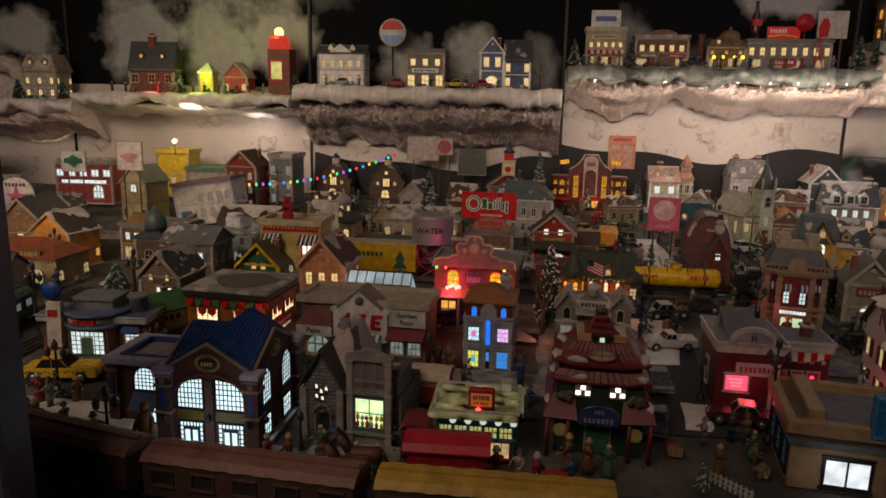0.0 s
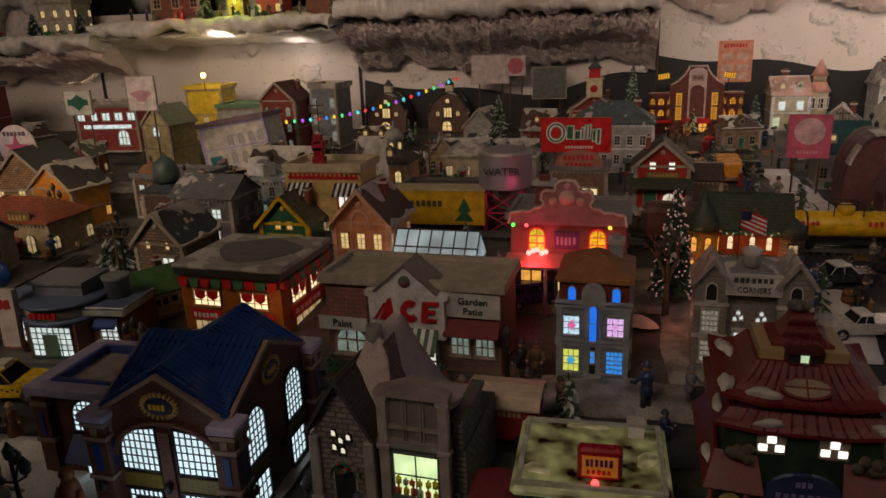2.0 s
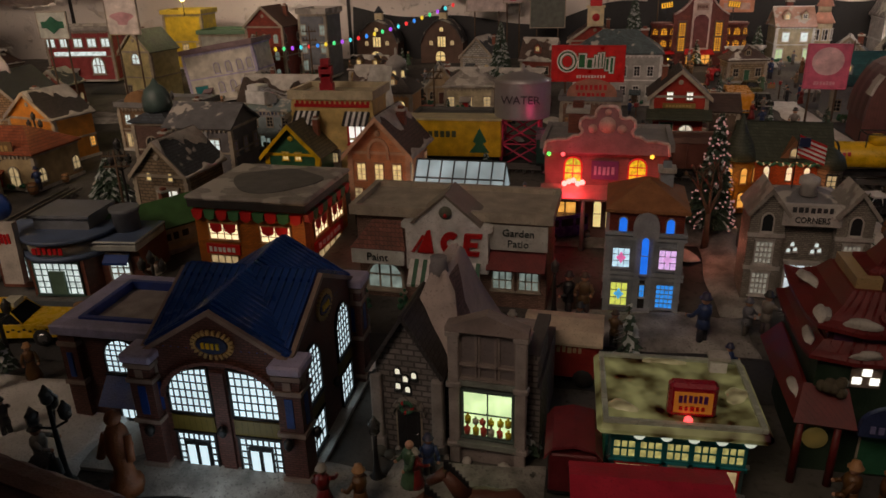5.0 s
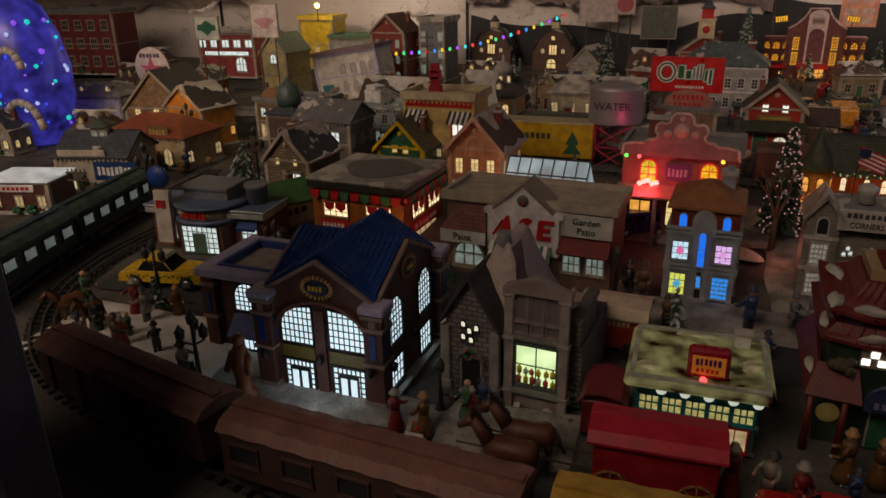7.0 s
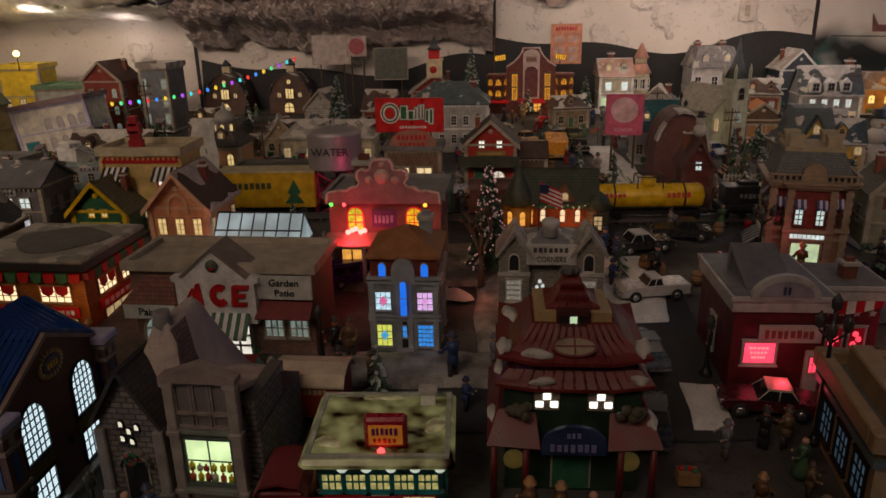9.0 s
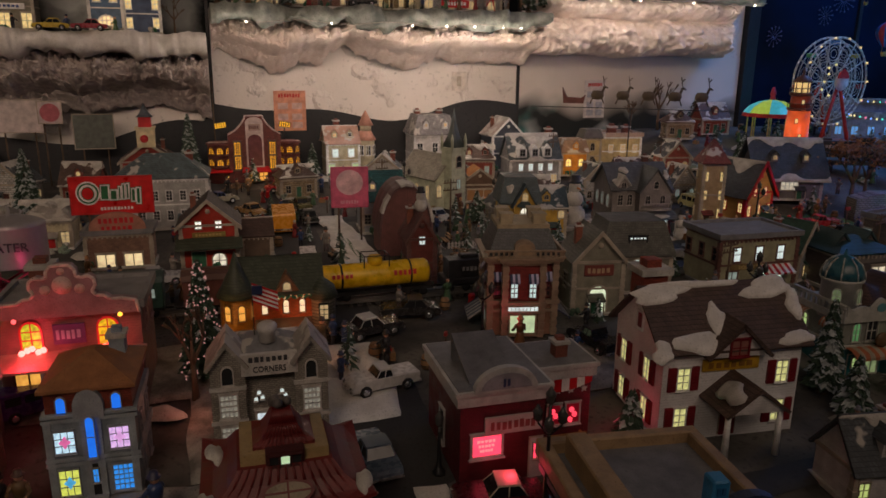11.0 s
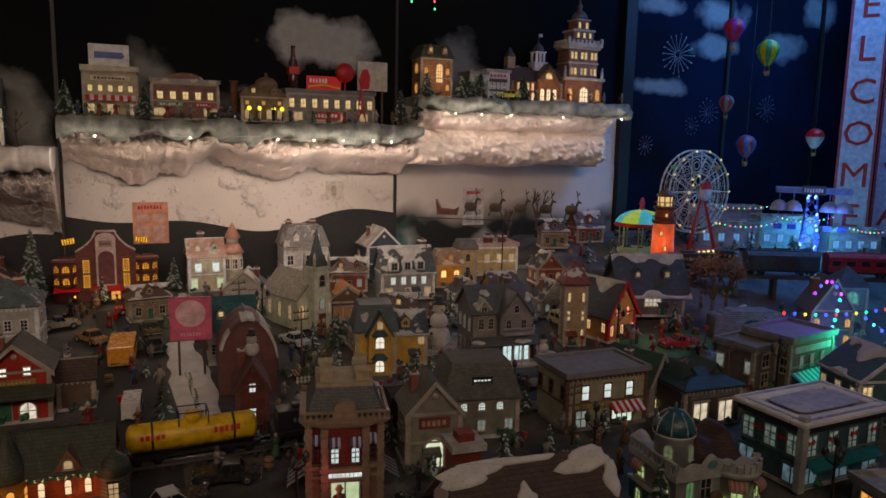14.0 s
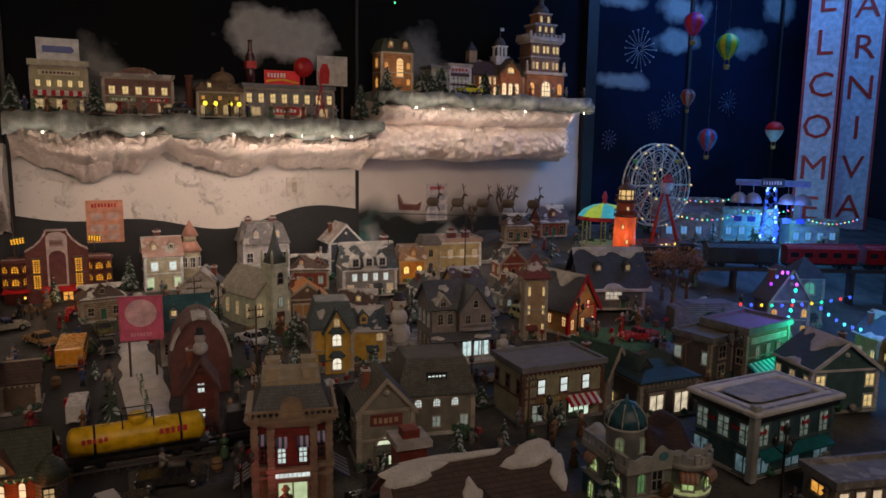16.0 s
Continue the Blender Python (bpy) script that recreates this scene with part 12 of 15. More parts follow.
def car(x, y, yaw, colour, label, kind="sedan", length=0.11, z=None, roofcol=None, name="toy_car"):
    root = thing(name, label, "toy car", x, y, (ground_z(x, y) if z is None else z) + 0.002, yaw, "toy vehicles")
    k, w = length / 0.11, length * 0.19
    P, R = glaze(colour, 0.2), glaze(roofcol or colour, 0.25)
    L_ = length / 2
    bm = mesh()
    prof = {"sedan": [(-L_, 0.009), (L_, 0.009), (L_ + 0.001, 0.018), (L_ * 0.92, 0.0225), (L_ * 0.35, 0.024), (-L_ * 0.55, 0.024), (-L_ * 0.95, 0.022), (-L_ - 0.001, 0.016)],
            "pickup": [(-L_, 0.009), (L_, 0.009), (L_, 0.019), (L_ * 0.85, 0.024), (L_ * 0.3, 0.026), (-L_, 0.026)],
            "van": [(-L_, 0.009), (L_, 0.009), (L_, 0.022), (L_ * 0.82, 0.03), (L_ * 0.7, 0.05), (-L_, 0.05)],
            "bus": [(-L_, 0.01), (L_, 0.01), (L_, 0.022), (L_ * 0.8, 0.028), (L_ * 0.76, 0.062), (-L_ * 0.97, 0.062), (-L_, 0.056)]}[kind]
    plate(bm, [(a, b_ * k if kind != "bus" else b_) for a, b_ in prof], -w, w)
    part("body", bm, P, root, "", None, bevel=0.0014)
    if kind in ("sedan", "pickup"):
        a0, a1, b0, b1 = (-L_ * 0.55, L_ * 0.3, -L_ * 0.38, L_ * 0.08) if kind == "sedan" else (-L_ * 0.2, L_ * 0.32, -L_ * 0.16, L_ * 0.15)
        bm = mesh()
        z0, z1 = 0.0235 * k, 0.036 * k
        lo = [bm.verts.new(q) for q in ((a0, -w * 0.92, z0), (a1, -w * 0.92, z0), (a1, w * 0.92, z0), (a0, w * 0.92, z0))]
        hi = [bm.verts.new(q) for q in ((b0, -w * 0.74, z1), (b1, -w * 0.74, z1), (b1, w * 0.74, z1), (b0, w * 0.74, z1))]
        for i in range(4):
            bm.faces.new((lo[i], lo[(i + 1) % 4], hi[(i + 1) % 4], hi[i]))
        bm.faces.new(hi)
        part("cabin_glass", bm, DARKGLASS, root)
        bm = mesh()
        box(bm, b0 - 0.001, b1 + 0.001, -w * 0.77, w * 0.77, z1 - 0.0005, z1 + 0.0022)
        part("cabin_roof", bm, R, root, "", None)
        for xx, xt in ((a0, b0), (a1, b1), ((a0 + a1) / 2, (b0 + b1) / 2)):
            for s in (-1, 1):
                bm = mesh()
                rod(bm, (xx, s * w * 0.9, z0), (xt, s * w * 0.74, z1), 0.0009, 4)
                part("roof_pillar", bm, R, root)
    else:
        n = 3 if kind == "van" else 6
        top = 0.048 * k if kind == "van" else 0.058
        for s in (-1, 1):
            for i in range(n):
                u = -L_ * 0.85 + (L_ * 1.5) * (i + 0.5) / n
                bm = mesh()
                box(bm, u - L_ * 0.6 / n, u + L_ * 0.6 / n, s * w - 0.0005, s * w + 0.0005, top - 0.016, top - 0.004)
                part("side_window", bm, DARKGLASS, root)
        bm = mesh()
        box(bm, L_ * 0.74 if kind == "van" else L_ * 0.765, L_ * 0.79 if kind == "van" else L_ * 0.785, -w * 0.8, w * 0.8, top - 0.015, top - 0.004)
        part("windscreen", bm, DARKGLASS, root)
    for u in (-0.3, 0.31):
        for s in (-1, 1):
            bm = mesh()
            r = 0.0095 * k if kind != "bus" else 0.011
            lathe(bm, [(r * 0.6, -0.003), (r, -0.002), (r, 0.002), (r * 0.6, 0.003)], 14, 0, 0, 0, pose(0, 0, 0, 90))
            wh = part("wheel", bm, RUBBER, root, "", pose(u * length, s * w * 0.95, r))
            bm = mesh()
            lathe(bm, [(r * 0.2, -0.0036), (r * 0.55, -0.0032), (r * 0.55, 0.0032), (r * 0.2, 0.0036)], 10, 0, 0, 0, pose(0, 0, 0, 90))
            part("hub_cap", bm, CHROME, wh)
    for s in (-1, 1):
        bm = mesh()
        ball(bm, (L_, s * w * 0.7, 0.017 * k), 0.0028 * k, 0, 6)
        part("headlight", bm, CHROME, root)
    for e in (-1, 1):
        bm = mesh()
        box(bm, e * L_ - 0.001 if e > 0 else -L_ - 0.002, e * L_ + 0.002 if e > 0 else -L_ + 0.001, -w, w, 0.0095 * k, 0.0125 * k)
        part("bumper", bm, CHROME, root)
    return root

taxi = car(-0.925, 1.265, 10, (0.8, 0.52, 0.02), "yellow checker taxi with roof sign in the snow", length=0.15)
bm = mesh()
box(bm, -0.009, 0.009, -0.012, 0.012, 0.051, 0.058)
part("roof_sign", bm, paint((0.5, 0.5, 0.4)), taxi)
bm = mesh()
for i in range(16):
    box(bm, -0.06 + i * 0.0075, -0.06 + i * 0.0075 + 0.0037, -0.0291, -0.028, 0.022 + 0.0025 * (i % 2), 0.0245 + 0.0025 * (i % 2))
part("checker_band", bm, BLACK, taxi)
CARS = ((-0.5, 0.928, 3, (0.4, 0.02, 0.025), "sedan", "red two-tone sedan with white top", (0.6, 0.58, 0.55)), (-0.352, 0.932, 0, (0.55, 0.53, 0.5), "pickup", "white pickup truck with red seats", None), (0.04, 0.965, 175, (0.5, 0.02, 0.02), "sedan", "bright red sedan with snow on it", None),
        (0.385, 1.278, 170, (0.07, 0.01, 0.016), "sedan", "dark maroon convertible with cream top", (0.6, 0.52, 0.4)), (0.255, 1.4, 95, (0.1, 0.14, 0.2), "sedan", "slate blue sedan", None), (0.31, 1.585, 190, (0.6, 0.58, 0.57), "pickup", "white milk truck with open back", None), (0.335, 1.775, 15, (0.03, 0.03, 0.035), "sedan", "black and white police car", (0.55, 0.55, 0.55)),
        (0.43, 1.85, 170, (0.03, 0.03, 0.03), "sedan", "black vintage sedan", None), (0.23, 1.24, 80, (0.05, 0.055, 0.07), "sedan", "dark grey vintage roadster", None), (0.715, 1.63, 100, (0.015, 0.015, 0.018), "pickup", "black flatbed truck", None), (0.285, 2.245, 85, (0.6, 0.6, 0.58), "van", "small white van", None),
        (0.355, 2.74, 90, (0.03, 0.035, 0.03), "sedan", "dark green vintage sedan", None), (0.35, 2.9, 100, (0.1, 0.09, 0.03), "sedan", "olive taxi cab", None), (0.19, 2.87, 120, (0.3, 0.17, 0.06), "sedan", "tan sedan", None), (0.1, 2.98, 20, (0.4, 0.37, 0.28), "pickup", "cream and blue delivery truck", (0.1, 0.12, 0.3)), (0.31, 3.06, 5, (0.5, 0.04, 0.05), "sedan", "red finned coupe", None),
        (0.735, 2.66, 110, (0.55, 0.56, 0.55), "sedan", "white police car with lit roof bar", None), (0.78, 2.18, 10, (0.4, 0.42, 0.43), "sedan", "silver sedan by the track", None), (1.56, 2.5, 95, (0.5, 0.45, 0.2), "van", "cream and yellow van", None), (-0.19, 1.64, 25, (0.06, 0.02, 0.16), "van", "purple van in red light", None), (-0.05, 2.2, 5, (0.45, 0.45, 0.46), "sedan", "white car outside the garage", None),
        (-1.35, 2.56, 160, (0.55, 0.54, 0.52), "van", "white ambulance", None), (-0.71, 2.2, 175, (0.5, 0.4, 0.05), "sedan", "yellow car", None), (-0.3, 1.33, 185, (0.35, 0.02, 0.02), "sedan", "small red car in the lane", None), (-1.98, 2.75, 15, (0.4, 0.05, 0.15), "sedan", "pink coupe", None), (-0.45, 2.25, 5, (0.35, 0.03, 0.03), "van", "red van beside the stall", None), (-0.6, 2.5, 170, (0.4, 0.05, 0.05), "sedan", "red sedan", None),
        (1.5, 2.62, 80, (0.3, 0.3, 0.32), "sedan", "grey sedan", None), (0.62, 2.88, 5, (0.1, 0.16, 0.22), "sedan", "blue sedan", None), (1.15, 2.75, 175, (0.12, 0.1, 0.09), "pickup", "brown pickup truck", None), (1.74, 2.16, 170, (0.4, 0.03, 0.04), "pickup", "red pickup truck", None))
for x_, y_, a_, c_, k_, l_, r_ in CARS:
    car(x_, y_, a_, c_, l_ + " of the toy village", k_, 0.115 if k_ != "van" else 0.1, None, r_)
car(0.272, 2.67, 86, (0.7, 0.3, 0.03), "orange school bus seen from behind", "bus", 0.17, name="school_bus")
for x_, y_, z_, c_, l_ in ((-0.86, 3.16, S2, (0.25, 0.33, 0.42), "pale blue station wagon"), (-0.62, 3.16, S2, (0.35, 0.03, 0.03), "dark red vintage car"), (-0.36, 3.17, S2, (0.5, 0.36, 0.03), "yellow delivery car"), (-0.25, 3.16, S2, (0.3, 0.03, 0.05), "red open car"), (0.62, 3.17, S3, (0.02, 0.02, 0.02), "black limousine"), (1.708, 3.165, S4, (0.45, 0.42, 0.03), "yellow and green jeep"), (-2.6, 3.14, 1.424, (0.4, 0.02, 0.03), "red fire truck")):
    car(x_, y_, 180, c_, l_ + " on the ledge", "sedan", 0.105, z_)

def arched(bm, prof, half):
    """A curved roof sheet along x over a yz profile."""
    rows = [[bm.verts.new((x, y, z - k)) for k in (0, 0.003) for y, z in (prof if k == 0 else prof[::-1])] for x in (-half, half)]
    n = len(rows[0])
    for i in range(n):
        bm.faces.new((rows[0][i], rows[1][i], rows[1][(i + 1) % n], rows[0][(i + 1) % n]))
    bm.faces.new(rows[0])
    bm.faces.new(rows[1][::-1])

def horse_wagon():
    """Red delivery wagon drawn by brown horses."""
    root = thing("delivery_wagon", "red delivery wagon with curved roof on spoked wheels", "wagon", -0.112, 0.985, 0.902, 2)
    bm = mesh()
    box(bm, -0.058, 0.058, -0.026, 0.026, 0.022, 0.068)
    part("body", bm, paint((0.24, 0.015, 0.025), 0.45), root, "", None, bevel=0.0015)
    bm = mesh()
    prof = [(-0.032, 0.068), (-0.024, 0.077), (0, 0.082), (0.024, 0.077), (0.032, 0.068)]
    arched(bm, prof, 0.064)
    part("roof", bm, paint((0.36, 0.03, 0.05), 0.5), root)
    for u in (-0.04, 0.04):
        for s in (-1, 1):
            bm = mesh()
            r = 0.018
            for i in range(16):
                a0, a1 = 2 * math.pi * i / 16, 2 * math.pi * (i + 1) / 16
                rod(bm, (r * math.cos(a0), 0, r * math.sin(a0)), (r * math.cos(a1), 0, r * math.sin(a1)), 0.0016, 5)
                if i % 2 == 0:
                    rod(bm, (0, 0, 0), (r * math.cos(a0), 0, r * math.sin(a0)), 0.0009, 4)
            part("wheel", bm, paint((0.2, 0.1, 0.04)), root, "", pose(u, s * 0.03, r))
    bm = mesh()
    for s in (-1, 1):
        rod(bm, (-0.058, s * 0.012, 0.022), (-0.2, s * 0.016, 0.03), 0.0014, 5)
    part("shaft", bm, BARK, root)

horse_wagon()

def horse_mesh():
    bm = mesh()
    lathe(bm, [(0.005, -0.036), (0.014, -0.03), (0.017, -0.012), (0.015, 0.008), (0.017, 0.024), (0.009, 0.034)], 12, 0, 0, 0, pose(0, 0, 0.044, 0, 90, 0))
    rod(bm, (-0.028, 0, 0.05), (-0.05, 0, 0.08), 0.011, 10, 0, 0.007)
    rod(bm, (-0.048, 0, 0.081), (-0.068, 0, 0.066), 0.0075, 8, 0, 0.0045)
    for x in (-0.024, 0.024):
        for y in (-0.008, 0.008):
            rod(bm, (x, y, 0.04), (x + 0.003, y, 0.02), 0.0055, 8, 0, 0.0035)
            rod(bm, (x + 0.003, y, 0.02), (x, y, 0.0), 0.0035, 8, 0, 0.004)
    rod(bm, (0.034, 0, 0.05), (0.046, 0, 0.02), 0.004, 6, 1, 0.002)
    for i in range(7):
        box(bm, -0.03 - i * 0.0035, -0.025 - i * 0.0035, -0.0015, 0.0015, 0.06 + i * 0.0042, 0.07 + i * 0.0042, 1)
    return bm

for x_, y_, a_ in ((-0.24, 0.992, 3), (-0.25, 0.957, 0)):
    solo("toy_horse", "glossy brown toy horse in harness", "toy horse", horse_mesh(), [paint((0.075, 0.027, 0.015), 0.5), BLACK], pose(x_, y_, 0.902, 0, 0, a_) @ Matrix.Scale(0.82, 4), "wagon horses")
for x_, y_, a_, c in ((-0.67, 0.985, 150, (0.02, 0.02, 0.02)), (-0.985, 1.115, 70, (0.13, 0.06, 0.03)), (-0.93, 1.1, 100, (0.12, 0.06, 0.03))):
    solo("toy_horse", "small toy horse standing in the snow", "toy horse", horse_mesh(), [paint(c, 0.35), BLACK], pose(x_, y_, 0.905, 0, 0, a_) @ Matrix.Scale(0.62, 4), "toy horses")

# ---- figurines ----

def figurine(coat, legs, hat, seed, skirt=False):
    rnd, bm = random.Random(seed), mesh()
    if skirt:
        lathe(bm, [(0.0105, 0), (0.0095, 0.008), (0.006, 0.022), (0.0055, 0.028)], 10, mi=0)
    else:
        for s in (-1, 1):
            rod(bm, (s * 0.0034, 0, 0.0), (s * 0.003, 0, 0.021), 0.0028, 7, 1, 0.0034)
        lathe(bm, [(0.0068, 0.017), (0.006, 0.024), (0.0055, 0.028)], 9, mi=0)
    lathe(bm, [(0.0055, 0.026), (0.007, 0.034), (0.0062, 0.039), (0.0025, 0.042)], 10, mi=0)
    for s in (-1, 1):
        e = (s * 0.0095, -0.003 - rnd.uniform(0, 0.004), 0.029 + rnd.uniform(-0.002, 0.005))
        rod(bm, (s * 0.0065, 0, 0.038), e, 0.0022, 6, 0)
        rod(bm, e, (e[0] - s * 0.001, e[1] - 0.006, e[2] - 0.002), 0.0019, 6, 0)
        ball(bm, (e[0] - s * 0.001, e[1] - 0.007, e[2] - 0.002), 0.0018, 3, 6)
    ball(bm, (0, 0, 0.0455), 0.0042, 3, 9)
    if hat is not None:
        lathe(bm, [(0.0062, 0.0475), (0.0062, 0.0482), (0.0042, 0.0485), (0.0036, 0.053), (0.001, 0.054)], 9, mi=2)
    me = bpy.data.meshes.new("figurine")
    bm.to_mesh(me)
    bm.free()
    for c in (coat, legs, hat or coat):
        me.materials.append(paint(c, 0.4))
    me.materials.append(SKIN)
    return me

FIG = [(figurine((0.04, 0.06, 0.14), (0.03, 0.03, 0.04), (0.03, 0.03, 0.06), 1), "navy coat"), (figurine((0.16, 0.02, 0.02), (0.1, 0.08, 0.06), (0.3, 0.28, 0.25), 2, True), "red coat"), (figurine((0.14, 0.09, 0.05), (0.05, 0.04, 0.04), (0.06, 0.04, 0.03), 3), "brown coat"), (figurine((0.06, 0.11, 0.06), (0.08, 0.06, 0.05), None, 4, True), "green coat"),
       (figurine((0.24, 0.22, 0.2), (0.12, 0.1, 0.1), (0.03, 0.03, 0.03), 5), "pale coat"), (figurine((0.02, 0.02, 0.024), (0.02, 0.02, 0.024), (0.02, 0.02, 0.02), 6), "black coat"), (figurine((0.12, 0.06, 0.025), (0.06, 0.05, 0.05), (0.35, 0.2, 0.1), 7, True), "orange coat"), (figurine((0.18, 0.18, 0.2), (0.1, 0.09, 0.08), (0.12, 0.12, 0.14), 8), "grey coat")]
SPOTS = [(-0.886, 1.034, 1.2), (-0.909, 1.088, 1.15), (-0.844, 1.055, 1.1), (-0.875, 1.03, 1.0), (-0.859, 1.132, 1.2), (-0.894, 1.151, 1.2), (-0.832, 1.17, 1.0), (-0.692, 1.007, 1.25), (-0.397, 1.0, 1.05), (-0.362, 1.0, 1.1), (-0.325, 1.045, 1.1), (-0.31, 1.06, 1.0), (-0.166, 1.338, 1.1), (-0.122, 1.333, 1.0), (-0.012, 1.35, 1.4), (-0.181, 1.40, 1.3), (-0.16, 1.40, 1.3), (0.045, 1.371, 1.1), (0.07, 1.38, 1.2),
         (-0.04, 1.0, 1.2), (0.07, 1.06, 1.2), (-0.005, 1.0, 1.2), (0.02, 0.99, 1.2), (0.1, 1.06, 1.1), (0.13, 1.05, 1.1), (0.261, 1.751, 1.1), (0.335, 1.66, 1.2), (0.24, 1.735, 1.2), (0.277, 1.721, 1.1), (0.35, 1.2, 1.1), (0.375, 1.2, 1.1), (0.3, 1.18, 1.0), (0.35, 2.38, 1.3), (0.924, 2.7, 1.1), (0.995, 2.74, 1.1), (0.96, 2.78, 1.0), (0.9, 2.75, 1.0), (0.84, 2.72, 1.1), (0.82, 2.6, 1.1),
         (0.69, 2.5, 1.1), (0.71, 2.45, 1.1), (0.76, 2.42, 1.1), (1.02, 2.45, 1.0), (1.04, 2.18, 1.1), (1.08, 2.16, 1.1), (1.12, 2.15, 1.0), (1.62, 2.22, 1.2), (1.745, 2.24, 1.2), (1.8, 2.23, 1.3), (1.36, 2.18, 1.0), (1.33, 2.3, 1.1), (0.58, 1.66, 1.2), (0.41, 3.06, 1.2), (0.44, 3.03, 1.3), (0.13, 3.06, 1.2), (0.16, 3.05, 1.1), (0.06, 3.04, 1.1), (0.72, 3.2, 1.1), (0.76, 3.18, 1.1), (0.8, 3.2, 1.0), (0.74, 3.12, 1.1),
         (1.08, 3.22, 1.1), (1.12, 3.2, 1.1), (-0.44, 1.3, 1.1), (-0.25, 1.31, 1.1), (-0.55, 1.42, 1.0), (-1.0, 1.16, 1.2), (-0.7, 1.13, 1.1), (-0.78, 1.06, 1.0), (1.42, 1.33, 1.2), (1.46, 1.34, 1.1), (1.38, 1.36, 1.1), (1.7, 1.86, 1.1), (0.95, 1.28, 1.0), (0.62, 1.28, 1.1), (0.65, 1.26, 1.0), (-0.2, 2.28, 1.1), (-0.02, 2.26, 1.1), (0.2, 2.2, 1.1), (-0.62, 2.28, 1.0), (-0.55, 2.34, 1.0), (-0.8, 2.36, 1.1), (-1.12, 2.2, 1.1),
         (-1.3, 2.18, 1.1), (-1.38, 1.9, 1.1), (-1.66, 2.2, 1.1), (1.9, 2.3, 1.2), (2.0, 2.25, 1.2), (2.05, 2.4, 1.1), (1.95, 2.5, 1.1), (1.52, 2.16, 1.1), (1.3, 2.5, 1.0), (1.44, 2.6, 1.1), (1.25, 2.84, 1.0), (0.53, 1.92, 1.0)]
for i, (x_, y_, s_) in enumerate(SPOTS):
    me, c = FIG[(i * 5 + i // 7) % 8]
    ob = new("figurine", me)
    ob.matrix_world = pose(x_, y_, ground_z(x_, y_) + 0.003, 0, 0, (i * 67) % 360) @ Matrix.Scale(s_ * 0.95, 4)
    tagged(ob, "small painted toy figure in a " + c, "figurine", "toy figures")
for i, (x0, x1, z_, n_) in enumerate(((0.16, 0.36, S3, 6), (0.42, 0.66, S3, 6), (0.7, 1.25, S3, 9), (1.8, 2.3, S4, 6), (-1.0, -0.1, S2, 6), (-1.95, -1.2, S1, 14))):
    for j in range(n_):
        me, c = FIG[(i + j * 3) % 8]
        x_ = x0 + (x1 - x0) * (j + 0.5) / n_ + 0.012 * math.sin(j * 5)
        ob = new("figurine", me)
        ob.matrix_world = pose(x_, 3.165 + 0.02 * math.sin(j * 3 + i), z_, 0, 0, j * 50) @ Matrix.Scale(0.95, 4)
        tagged(ob, "small painted toy figure in a " + c, "figurine", "ledge figures")

def snowman(x, y, s):
    bm = mesh()
    for r, z in ((0.02, 0.017), (0.015, 0.044), (0.0105, 0.065)):
        ball(bm, (0, 0, z), r, 0, 12)
    lathe(bm, [(0.012, 0.073), (0.012, 0.0745), (0.0075, 0.075), (0.0075, 0.086)], 12, mi=1)
    rod(bm, (0, -0.01, 0.065), (0, -0.02, 0.064), 0.002, 6, 2, 0.0005)
    solo("snowman", "white snowman with black top hat", "snowman", bm, [SNOW, BLACK, paint((0.6, 0.2, 0.03))], pose(x, y, ground_z(x, y)) @ Matrix.Scale(s, 4), "snowmen")

snowman(1.13, 2.5, 1.8)
snowman(1.33, 2.24, 1.0)
bm = mesh()
lathe(bm, [(0.016, 0), (0.016, 0.012), (0.011, 0.014), (0.009, 0.03), (0.013, 0.05), (0.01, 0.07), (0.006, 0.078)], 10)
ball(bm, (0, 0, 0.084), 0.008, 0, 8)
for s in (-1, 1):
    rod(bm, (s * 0.011, 0, 0.066), (s * 0.016, -0.008, 0.042), 0.004, 6)
solo("wood_carving", "brown carved wooden statue on a round base", "statue", bm, paint((0.17, 0.06, 0.025), 0.5), pose(-0.598, 1.0, 0.902))

# ---- trees, lamps, poles ----

